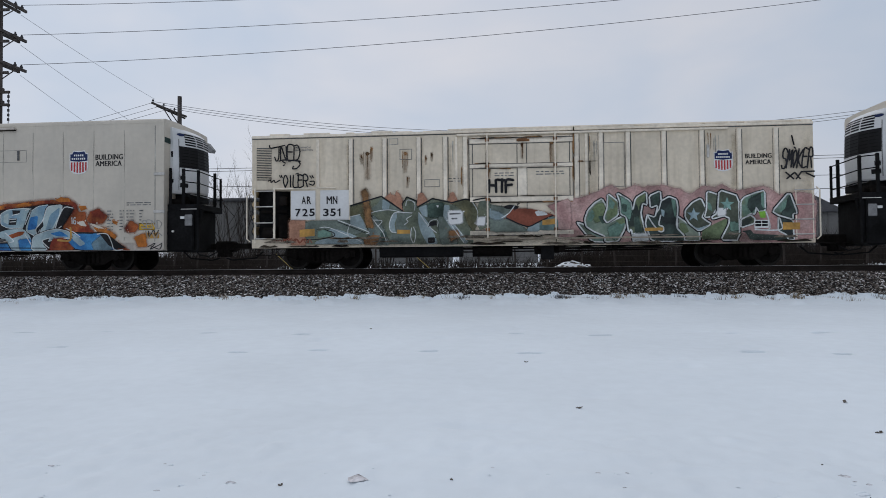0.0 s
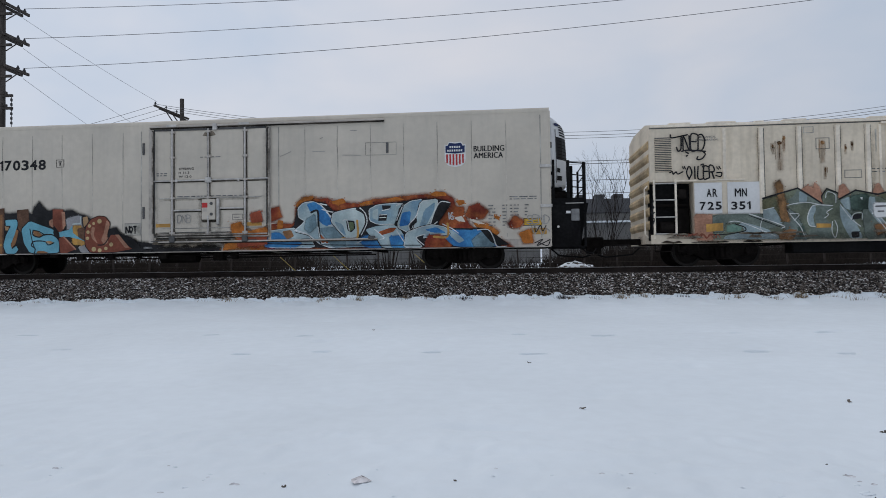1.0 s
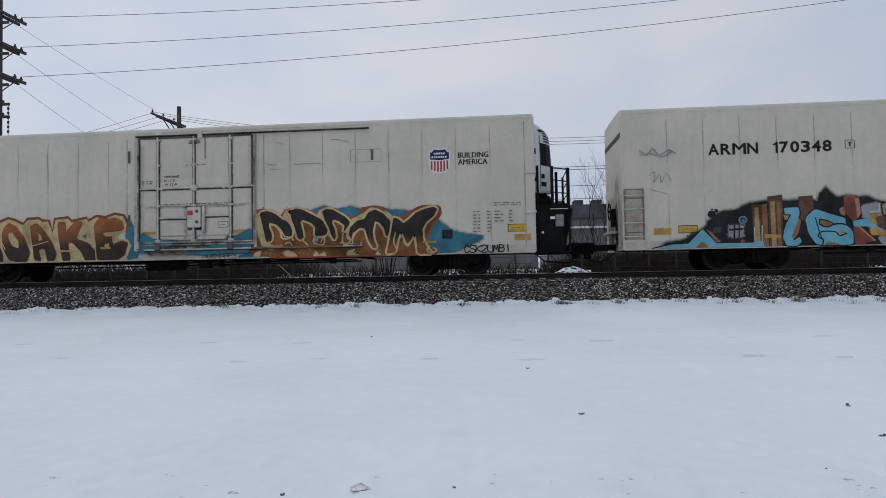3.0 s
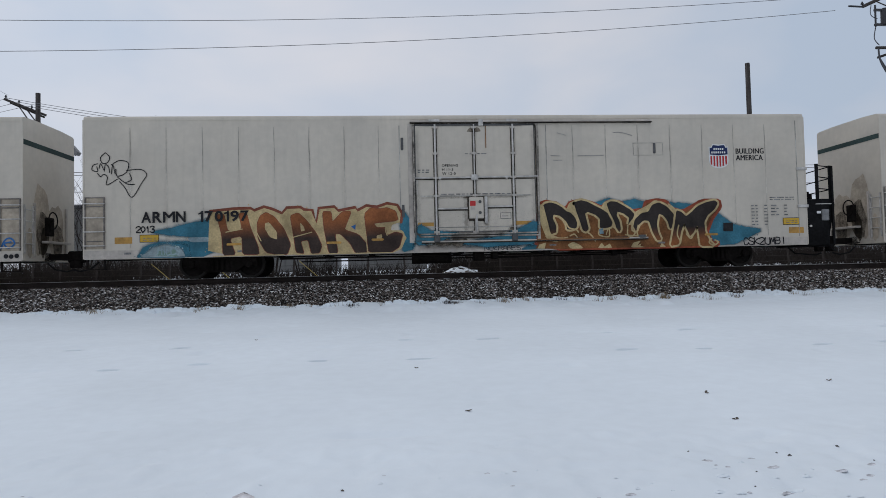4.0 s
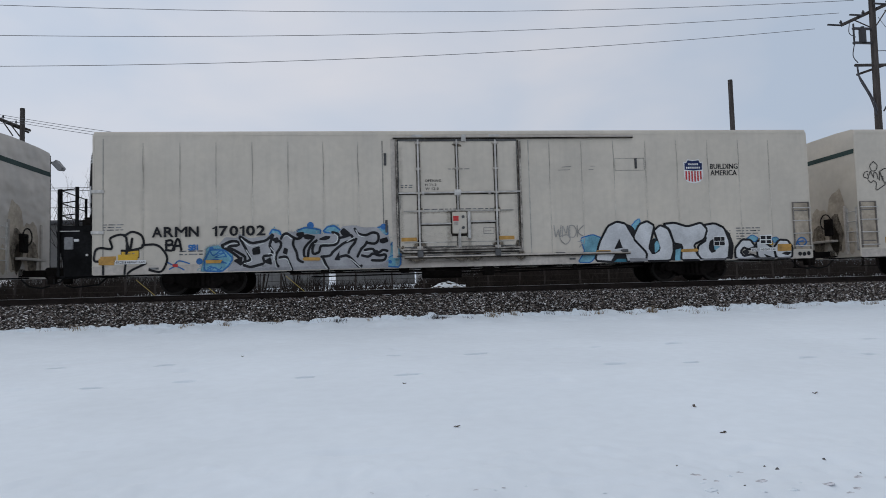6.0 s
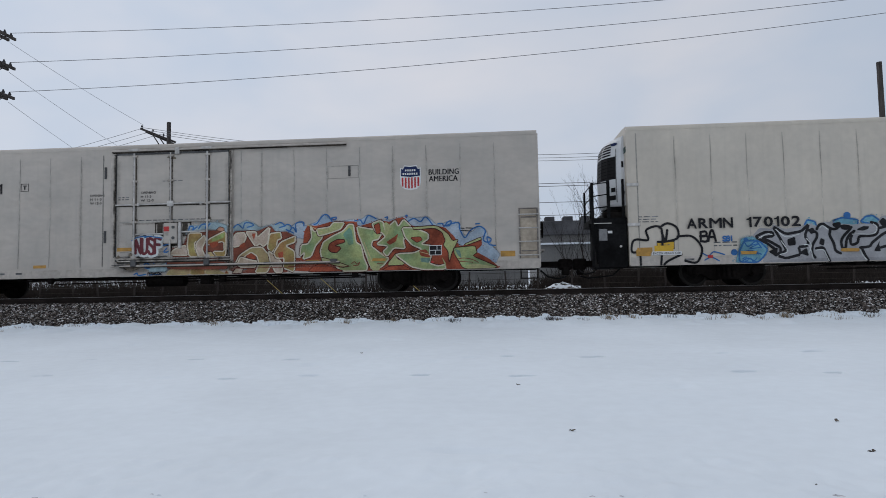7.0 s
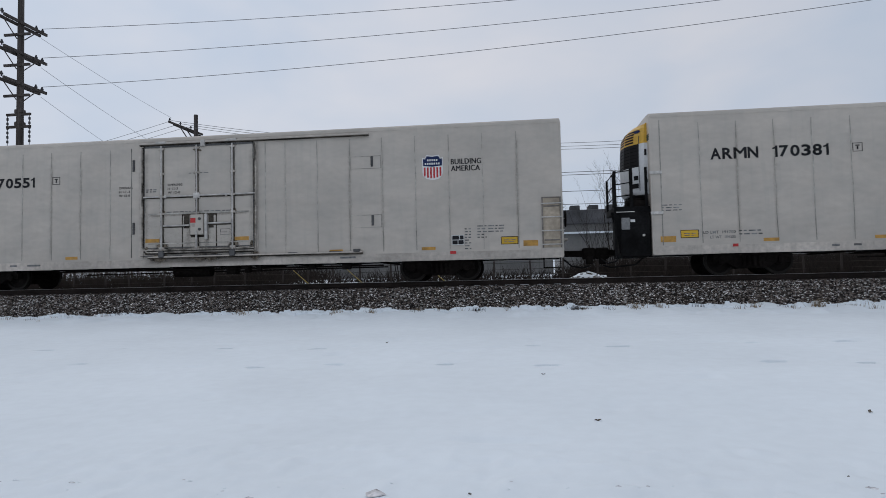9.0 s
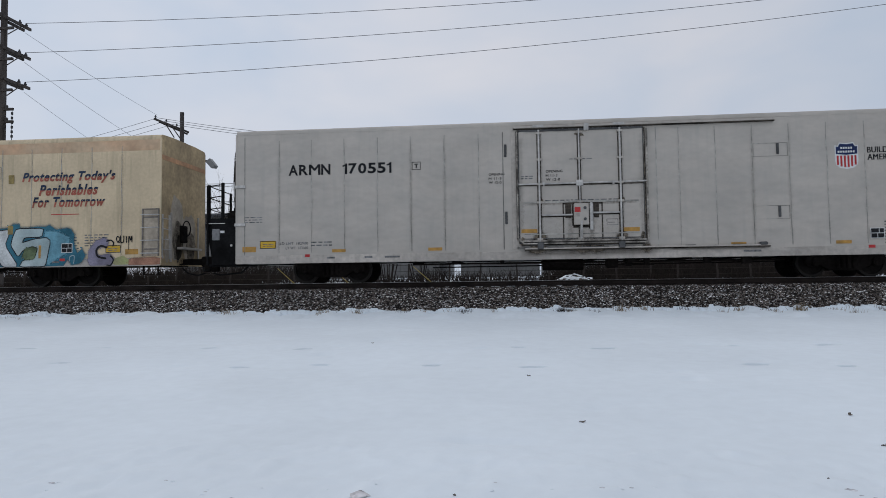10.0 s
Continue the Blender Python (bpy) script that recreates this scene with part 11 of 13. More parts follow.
blob(car_e, "paint_patch", [(3.46, 0.71), (3.70, 1.05), (3.56, 1.50), (3.99, 1.61), (4.29, 1.49), (4.23, 1.14), (3.91, 0.69)], SP_SKY, 4)
scribble(car_e, "paint_outline", [[(3.46, 0.71), (3.70, 1.05), (3.56, 1.50), (3.99, 1.61), (4.29, 1.49), (4.23, 1.14), (3.91, 0.69)]], 0.04, SP_BLUE, 4.6, ring=True)
blob(car_e, "paint_patch", [(5.38, 2.02), (5.64, 2.13), (5.59, 1.57)], SP_SKY, 5)
blob(car_e, "paint_patch", [(6.06, 1.46), (6.35, 1.43), (6.25, 0.92), (6.02, 1.05)], SP_SKY, 5)
blob(car_e, "paint_patch", [(6.70, 1.24), (7.13, 1.28), (7.00, 0.69), (6.70, 0.69)], SP_SKY, 5)
blob(car_e, "paint_patch", [(5.30, 1.87), (5.56, 2.11), (5.63, 2.02), (5.48, 1.62)], SP_SKY, 5)
scribble(car_e, "paint_outline", [[(5.30, 1.87), (5.56, 2.11), (5.63, 2.02), (5.48, 1.62)]], 0.03, SP_BLUE, 5.6, ring=True)
blob(car_e, "paint_patch", [(5.00, 2.00), (5.33, 1.87), (5.51, 1.62), (5.42, 1.44), (5.24, 1.69)], SP_BLACK, 6)
blob(car_e, "paint_patch", [(4.03, 0.74), (4.20, 1.34), (4.51, 1.88), (4.82, 2.02), (5.12, 1.95), (5.31, 1.60), (5.56, 1.23), (5.81, 0.96), (5.76, 0.69), (4.66, 0.69)], SP_SILVER, 8)
scribble(car_e, "paint_outline", [[(4.03, 0.74), (4.20, 1.34), (4.51, 1.88), (4.82, 2.02), (5.12, 1.95), (5.31, 1.60), (5.56, 1.23), (5.81, 0.96), (5.76, 0.69), (4.66, 0.69)]], 0.075, SP_BLACK, 8.6, ring=True)
blob(car_e, "paint_patch", [(4.70, 1.11), (4.88, 1.46), (4.99, 1.15)], SP_BLACK, 9.5, sharp=True)
blob(car_e, "paint_patch", [(4.55, 0.69), (4.72, 0.96), (5.08, 0.96), (5.15, 0.69)], SP_BLACK, 9.5, sharp=True)
blob(car_e, "paint_patch", [(4.67, 0.69), (4.79, 0.79), (5.08, 0.79), (5.10, 0.69)], SP_TEAL, 9.8, sharp=True)
blob(car_e, "paint_patch", [(5.34, 1.47), (5.58, 1.92), (5.86, 2.02), (6.10, 1.87), (6.01, 1.52), (5.89, 1.13), (6.01, 0.93), (6.26, 1.06), (6.16, 1.43), (6.07, 1.71), (6.30, 1.88), (6.58, 1.75), (6.73, 1.33), (6.73, 0.99), (6.62, 0.69), (5.77, 0.69), (5.81, 0.96)], SP_SILVER, 11)
scribble(car_e, "paint_outline", [[(5.34, 1.47), (5.58, 1.92), (5.86, 2.02), (6.10, 1.87), (6.01, 1.52), (5.89, 1.13), (6.01, 0.93), (6.26, 1.06), (6.16, 1.43), (6.07, 1.71), (6.30, 1.88), (6.58, 1.75), (6.73, 1.33), (6.73, 0.99), (6.62, 0.69), (5.77, 0.69), (5.81, 0.96)]], 0.075, SP_BLACK, 11.6, ring=True)
blob(car_e, "paint_patch", [(5.92, 1.31), (6.07, 1.46), (6.25, 1.27), (6.28, 1.06), (6.08, 0.92), (5.91, 1.01)], SP_BLACK, 12.5)
blob(car_e, "paint_patch", [(6.08, 1.28), (6.17, 1.37), (6.26, 1.21), (6.22, 1.06), (6.08, 0.95)], SP_SKY, 12.8)
blob(car_e, "paint_patch", [(6.68, 1.21), (7.06, 1.23), (7.01, 0.69), (6.62, 0.69)], SP_BLACK, 10)
blob(car_e, "paint_patch", [(6.80, 1.05), (6.99, 1.09), (6.95, 0.69), (6.76, 0.69)], SP_SKY, 10.6, sharp=True)
blob(car_e, "paint_patch", [(6.39, 1.91), (6.80, 1.95), (7.24, 1.81), (7.72, 1.94), (7.93, 1.71), (7.81, 1.37), (7.44, 1.21), (7.53, 0.90), (7.70, 0.69), (6.96, 0.69), (7.04, 1.20), (6.75, 1.26), (6.62, 1.72)], SP_SILVER, 17)
scribble(car_e, "paint_outline", [[(6.39, 1.91), (6.80, 1.95), (7.24, 1.81), (7.72, 1.94), (7.93, 1.71), (7.81, 1.37), (7.44, 1.21), (7.53, 0.90), (7.70, 0.69), (6.96, 0.69), (7.04, 1.20), (6.75, 1.26), (6.62, 1.72)]], 0.075, SP_BLACK, 17.6, ring=True)
blob(car_e, "paint_patch", [(7.72, 1.84), (8.20, 1.91), (8.53, 1.75), (8.70, 1.26), (8.62, 0.69), (7.68, 0.69), (7.54, 0.91), (7.59, 1.17), (7.89, 1.35)], SP_SILVER, 14)
scribble(car_e, "paint_outline", [[(7.72, 1.84), (8.20, 1.91), (8.53, 1.75), (8.70, 1.26), (8.62, 0.69), (7.68, 0.69), (7.54, 0.91), (7.59, 1.17), (7.89, 1.35)]], 0.075, SP_BLACK, 14.6, ring=True)
blob(car_e, "paint_patch", [(7.94, 1.06), (7.99, 1.30), (8.15, 1.40), (8.31, 1.36), (8.18, 1.21), (8.20, 0.96), (8.04, 0.91)], SP_BLACK, 15.6)
blob(car_e, "paint_patch", [(8.13, 1.18), (8.23, 1.30), (8.37, 1.24), (8.34, 1.11), (8.16, 0.99)], SP_SKY, 15.8)
blob(car_e, "paint_patch", [(8.39, 1.80), (8.71, 1.58), (8.84, 1.17), (8.77, 0.69), (8.58, 0.69), (8.70, 1.26)], SP_BLACK, 13)
blob(car_e, "paint_patch", [(8.87, 0.69), (8.87, 1.04), (9.13, 1.34), (9.43, 1.33), (9.60, 1.09), (9.34, 1.00), (9.18, 1.08), (9.06, 0.93), (9.17, 0.78), (9.44, 0.84), (9.74, 0.69), (9.70, 0.69)], SP_SILVER, 22)
scribble(car_e, "paint_outline", [[(8.87, 0.69), (8.87, 1.04), (9.13, 1.34), (9.43, 1.33), (9.60, 1.09), (9.34, 1.00), (9.18, 1.08), (9.06, 0.93), (9.17, 0.78), (9.44, 0.84), (9.74, 0.69), (9.70, 0.69)]], 0.075, SP_BLACK, 22.6, ring=True)
blob(car_e, "paint_patch", [(9.11, 0.94), (9.28, 1.01), (9.38, 0.92), (9.24, 0.78)], SP_BLACK, 23.4)
blob(car_e, "paint_patch", [(9.66, 0.69), (9.62, 1.25), (9.80, 1.32), (10.24, 1.01), (10.31, 0.69)], SP_SILVER, 20)
scribble(car_e, "paint_outline", [[(9.66, 0.69), (9.62, 1.25), (9.80, 1.32), (10.24, 1.01), (10.31, 0.69)]], 0.075, SP_BLACK, 20.6, ring=True)
blob(car_e, "paint_patch", [(10.32, 0.69), (10.25, 1.05), (10.45, 1.31), (10.75, 1.29), (10.92, 1.06), (10.88, 0.69)], SP_SILVER, 24)
scribble(car_e, "paint_outline", [[(10.32, 0.69), (10.25, 1.05), (10.45, 1.31), (10.75, 1.29), (10.92, 1.06), (10.88, 0.69)]], 0.075, SP_BLACK, 24.6, ring=True)
blob(car_e, "paint_patch", [(9.99, 0.69), (9.87, 0.85), (10.29, 0.69)], SP_BLACK, 23)
blob(car_e, "paint_patch", [(10.50, 0.84), (10.67, 0.91), (10.88, 0.87), (10.73, 0.77)], SP_BLACK, 25.4)
blob(car_e, "paint_patch", [(9.36, 1.35), (9.49, 1.47), (9.66, 1.40), (9.62, 1.28)], SP_SKY, 19)
scribble(car_e, "paint_outline", [[(9.36, 1.35), (9.49, 1.47), (9.66, 1.40), (9.62, 1.28)]], 0.03, SP_BLUE, 19.6, ring=True)
blob(car_e, "paint_patch", [(10.18, 1.36), (10.35, 1.41), (10.45, 1.33), (10.28, 1.20)], SP_SKY, 19)
scribble(car_e, "paint_outline", [[(10.18, 1.36), (10.35, 1.41), (10.45, 1.33), (10.28, 1.20)]], 0.03, SP_BLUE, 19.6, ring=True)
blob(car_e, "paint_patch", [(5.21, 0.69), (5.21, 0.81), (5.83, 0.78), (5.82, 0.69)], SP_GREY, 26, sharp=True)
blob(car_e, "paint_patch", [(7.61, 0.69), (7.58, 0.71), (8.68, 0.71), (8.68, 0.69)], SP_GREY, 26, sharp=True)
blob(car_e, "paint_patch", [(8.87, 0.69), (8.86, 0.72), (10.89, 0.70), (10.90, 0.69)], SP_GREY, 27, sharp=True)
scribble(car_e, "paint_line", [[(4.13, 1.04), (4.54, 1.03)], [(7.02, 1.01), (7.52, 1.02)]], 0.1, AMBER, 45, bend=False)
blob(car_e, "paint_patch", [(10.38, 1.16), (10.87, 1.16), (10.86, 0.93), (10.37, 0.92)], AMBER, 45, sharp=True)
blob(car_e, "paint_patch", [(9.27, 1.35), (9.50, 1.50), (9.71, 1.39), (9.60, 1.24)], SP_SKY, 20)
scribble(car_e, "paint_outline", [[(9.27, 1.35), (9.50, 1.50), (9.71, 1.39), (9.60, 1.24)]], 0.03, SP_BLUE, 20.6, ring=True)
scribble(car_e, "paint_line", [[(11.03, 1.05), (11.15, 1.31), (11.32, 1.36), (11.43, 1.20), (11.25, 1.07), (11.13, 1.21), (11.32, 1.25)]], 0.05, SP_BLUE, 20)
dots(car_e, [(11.18, 0.82, 0.07), (11.33, 0.81, 0.07), (11.49, 0.83, 0.07), (11.60, 0.85, 0.00)], SP_BLACK, 20)
blob(car_e, "paint_patch", [(9.76, 1.48), (10.19, 1.49), (10.18, 1.17), (9.75, 1.17)], PAPER, 46, sharp=True)
blob(car_e, "paint_patch", [(9.79, 1.45), (9.97, 1.45), (9.96, 1.33), (9.79, 1.34)], INK, 47, sharp=True)
blob(car_e, "paint_patch", [(10.00, 1.45), (10.17, 1.44), (10.16, 1.33), (10.00, 1.33)], INK, 47, sharp=True)
blob(car_e, "paint_patch", [(9.79, 1.30), (9.96, 1.30), (9.96, 1.20), (9.78, 1.20)], INK, 47, sharp=True)
blob(car_e, "paint_patch", [(10.00, 1.30), (10.16, 1.30), (10.16, 1.19), (9.99, 1.20)], INK, 47, sharp=True)
tagline(car_e, "WMDK", 2.70, 3.72, 1.55, 1.91, 0.03, SP_GHOST, 5)
scribble(car_e, "paint_line", [[(2.94, 1.41), (2.89, 1.56), (3.14, 1.61), (3.23, 1.46), (3.08, 1.31), (2.94, 1.41)], [(3.48, 1.40), (3.63, 1.35), (3.53, 1.20)], [(3.58, 1.45), (3.72, 1.50), (3.68, 1.30)]], 0.03, SP_GHOST, 5)
scribble(car_e, "paint_line", [[(3.05, 3.85), (3.35, 3.87)], [(2.92, 3.75), (3.30, 3.76)], [(4.01, 3.87), (4.16, 3.87)], [(3.95, 3.76), (4.10, 3.76)]], 0.02, SP_GHOST, 4)
scribble(car_e, "paint_line", [[(-11.33, 0.69), (-11.36, 1.05), (-11.59, 1.11), (-11.55, 1.42), (-11.39, 1.49), (-11.08, 1.47), (-11.12, 1.79), (-10.66, 1.80), (-10.71, 0.69)], [(-10.72, 1.84), (-10.48, 1.97), (-10.20, 1.83), (-10.18, 1.51), (-10.56, 1.40), (-10.79, 1.40)], [(-10.19, 1.55), (-9.80, 1.56), (-9.57, 1.38), (-9.46, 1.10), (-9.63, 0.74), (-9.98, 0.79)], [(-10.66, 1.72), (-10.56, 1.40), (-10.49, 1.76)], [(-10.62, 0.69), (-10.49, 0.80), (-10.09, 0.99)]], 0.07, SP_BLACK, 9)
tagline(car_e, "BA", -9.50, -9.02, 1.38, 1.68, 0.07, SP_BLACK, 9)
tagline(car_e, "SBI", -8.82, -8.51, 1.38, 1.52, 0.045, SP_BLUE, 9)
blob(car_e, "paint_patch", [(-8.27, 1.41), (-8.03, 1.46), (-7.53, 1.34), (-7.54, 1.02), (-7.87, 0.69), (-8.41, 0.69), (-8.32, 1.03)], SP_SKY, 4, rough=0.05, seed=1)
scribble(car_e, "paint_line", [[(-8.19, 1.35), (-8.08, 1.19), (-7.84, 1.34), (-7.69, 1.14)], [(-8.29, 0.99), (-8.01, 1.07), (-7.70, 0.94)], [(-8.26, 0.75), (-8.10, 0.83), (-7.87, 0.72)], [(-9.46, 1.02), (-9.27, 0.93), (-9.11, 1.05), (-8.80, 0.96)], [(-9.39, 0.80), (-9.19, 0.88), (-8.96, 0.77)]], 0.04, SP_BLUE, 6)
blob(car_e, "paint_patch", [(-8.32, 1.05), (-7.81, 1.05), (-7.86, 0.95), (-8.29, 0.95)], AMBER, 50, sharp=True)
blob(car_e, "paint_patch", [(-6.39, 1.80), (-6.29, 1.97), (-6.07, 1.91), (-6.02, 1.73)], SP_SKY, 4.2, rough=0.02, seed=0)
scribble(car_e, "paint_outline", [[(-6.39, 1.80), (-6.29, 1.97), (-6.07, 1.91), (-6.02, 1.73)]], 0.05, SP_BLUE, 4.8, ring=True)
blob(car_e, "paint_patch", [(-5.53, 1.92), (-5.27, 2.01), (-4.80, 1.93), (-4.83, 1.76), (-5.51, 1.77)], SP_SKY, 4.4, rough=0.02, seed=1)
scribble(car_e, "paint_outline", [[(-5.53, 1.92), (-5.27, 2.01), (-4.80, 1.93), (-4.83, 1.76), (-5.51, 1.77)]], 0.05, SP_BLUE, 5, ring=True)
blob(car_e, "paint_patch", [(-4.74, 1.87), (-4.59, 2.02), (-4.37, 2.05), (-4.18, 1.89), (-4.22, 1.74)], SP_SKY, 4.6, rough=0.02, seed=2)
scribble(car_e, "paint_outline", [[(-4.74, 1.87), (-4.59, 2.02), (-4.37, 2.05), (-4.18, 1.89), (-4.22, 1.74)]], 0.05, SP_BLUE, 5.2, ring=True)
blob(car_e, "paint_patch", [(-3.20, 1.84), (-2.97, 1.98), (-2.72, 2.03), (-2.70, 1.71)], SP_SKY, 4.8, rough=0.02, seed=3)
scribble(car_e, "paint_outline", [[(-3.20, 1.84), (-2.97, 1.98), (-2.72, 2.03), (-2.70, 1.71)]], 0.05, SP_BLUE, 5.4, ring=True)
blob(car_e, "paint_patch", [(-2.79, 0.73), (-2.71, 1.27), (-2.56, 1.48), (-2.28, 1.44), (-2.33, 0.69)], SP_SKY, 5, rough=0.02, seed=4)
scribble(car_e, "paint_outline", [[(-2.79, 0.73), (-2.71, 1.27), (-2.56, 1.48), (-2.28, 1.44), (-2.33, 0.69)]], 0.05, SP_BLUE, 5.6, ring=True)
blob(car_e, "paint_patch", [(-8.35, 0.72), (-8.36, 1.02), (-8.18, 1.37), (-7.75, 1.36), (-7.50, 1.09), (-7.63, 0.86), (-7.83, 0.69)], SP_SKY, 5.2, rough=0.02, seed=5)
scribble(car_e, "paint_outline", [[(-8.35, 0.72), (-8.36, 1.02), (-8.18, 1.37), (-7.75, 1.36), (-7.50, 1.09), (-7.63, 0.86), (-7.83, 0.69)]], 0.05, SP_BLUE, 5.8, ring=True)
dots(car_e, [(-5.12, 2.07, 0.11), (-2.83, 1.99, 0.10), (-8.14, 1.40, 0.07), (-8.50, 1.02, 0.10), (-2.45, 1.38, 0.11), (-2.65, 0.87, 0.06)], SP_BLUE, 6)
blob(car_e, "paint_patch", [(-7.94, 1.51), (-7.73, 1.76), (-7.36, 1.71), (-7.31, 1.86), (-6.99, 1.70), (-6.47, 1.77), (-6.24, 1.86), (-6.02, 1.76), (-5.79, 1.91), (-5.45, 1.84), (-5.03, 1.79), (-4.60, 1.81), (-4.24, 1.80), (-4.14, 2.02), (-3.81, 2.06), (-3.41, 1.97), (-3.03, 1.99), (-2.81, 1.74), (-2.65, 1.68), (-2.61, 1.27), (-2.69, 0.94), (-2.99, 0.70), (-4.10, 0.69), (-5.73, 0.74), (-6.07, 0.69), (-7.44, 0.69), (-7.69, 0.70), (-7.51, 0.97), (-7.19, 1.05), (-7.49, 1.26)], SP_GREY2, 8, rough=0.015, seed=1)
blob(car_e, "paint_patch", [(-7.66, 0.69), (-7.34, 0.77), (-6.07, 0.79), (-4.10, 0.78), (-2.98, 0.79), (-2.70, 0.90), (-2.72, 0.69), (-7.66, 0.69)], SP_GREY, 9, sharp=True)
blob(car_e, "paint_patch", [(-7.32, 1.79), (-6.94, 1.54), (-6.48, 1.62), (-6.25, 1.85), (-6.39, 1.47), (-6.29, 1.30), (-6.33, 1.16), (-6.59, 1.14), (-6.54, 0.91), (-6.97, 0.80), (-7.21, 0.88), (-6.95, 1.05), (-7.11, 1.39)], SP_GREY2, 12)
scribble(car_e, "paint_outline", [[(-7.32, 1.79), (-6.94, 1.54), (-6.48, 1.62), (-6.25, 1.85), (-6.39, 1.47), (-6.29, 1.30), (-6.33, 1.16), (-6.59, 1.14), (-6.54, 0.91), (-6.97, 0.80), (-7.21, 0.88), (-6.95, 1.05), (-7.11, 1.39)]], 0.085, SP_BLACK, 12.6, ring=True)
blob(car_e, "paint_patch", [(-7.86, 1.48), (-7.57, 1.62), (-7.34, 1.61), (-7.31, 1.49), (-7.69, 1.46), (-7.41, 1.32), (-7.13, 1.14), (-7.12, 0.99), (-7.31, 0.88), (-7.25, 1.05), (-7.49, 1.26)], SP_GREY, 14)
scribble(car_e, "paint_outline", [[(-7.86, 1.48), (-7.57, 1.62), (-7.34, 1.61), (-7.31, 1.49), (-7.69, 1.46), (-7.41, 1.32), (-7.13, 1.14), (-7.12, 0.99), (-7.31, 0.88), (-7.25, 1.05), (-7.49, 1.26)]], 0.085, SP_BLACK, 14.6, ring=True)
for counter in ([(-6.92, 1.38), (-6.68, 1.46), (-6.66, 1.20), (-6.90, 1.18)], [(-7.5, 1.02), (-7.2, 1.15), (-7.25, 0.85)], [(-6.6, 0.95), (-6.35, 1.12), (-6.3, 0.85)]):
    blob(car_e, "paint_patch", counter, SP_BLACK, 20)
scribble(car_e, "paint_line", [[(-7.24, 1.70), (-6.95, 1.46), (-6.55, 1.54)], [(-7.1, 1.34), (-6.92, 1.02), (-7.15, 0.92)], [(-6.35, 1.40), (-6.22, 1.20), (-6.30, 0.95)], [(-7.75, 1.44), (-7.5, 1.56), (-7.36, 1.54)]], 0.028, SP_WHITE, 24)
blob(car_e, "paint_patch", [(-5.99, 1.22), (-5.93, 1.40), (-5.81, 1.34), (-5.85, 1.16)], SP_BLACK, 20)
blob(car_e, "paint_patch", [(-5.22, 1.80), (-5.05, 1.76), (-4.99, 1.70), (-5.17, 1.62), (-5.31, 1.65), (-5.36, 1.77)], SP_BLACK, 20)
blob(car_e, "paint_patch", [(-4.85, 1.61), (-4.68, 1.59), (-4.53, 1.64), (-4.50, 1.72), (-4.67, 1.73), (-4.85, 1.65)], SP_BLACK, 20)
blob(car_e, "paint_patch", [(-4.09, 1.98), (-3.87, 1.80), (-3.99, 1.68), (-4.13, 1.72), (-4.21, 1.86)], SP_BLACK, 20)
blob(car_e, "paint_patch", [(-4.41, 0.96), (-4.21, 1.29), (-4.24, 1.16), (-4.20, 0.95)], SP_BLACK, 20)
blob(car_e, "paint_patch", [(-3.64, 1.18), (-3.56, 1.38), (-3.58, 1.13)], SP_BLACK, 20)
blob(car_e, "paint_patch", [(-2.96, 1.60), (-2.73, 1.66), (-2.68, 1.51), (-2.86, 1.45), (-2.97, 1.49)], SP_BLACK, 20)
blob(car_e, "paint_patch", [(-6.29, 1.67), (-6.14, 1.73), (-6.06, 1.58), (-6.21, 1.52)], SP_BLACK, 20)
blob(car_e, "paint_patch", [(-5.59, 1.81), (-5.39, 1.86), (-5.25, 1.74), (-5.42, 1.67)], SP_BLACK, 20)
blob(car_e, "paint_patch", [(-5.12, 1.35), (-5.02, 1.47), (-5.05, 1.18)], SP_BLACK, 20)
blob(car_e, "paint_patch", [(-3.21, 1.23), (-3.04, 1.26), (-2.98, 1.16), (-3.13, 1.15)], SP_BLACK, 20)
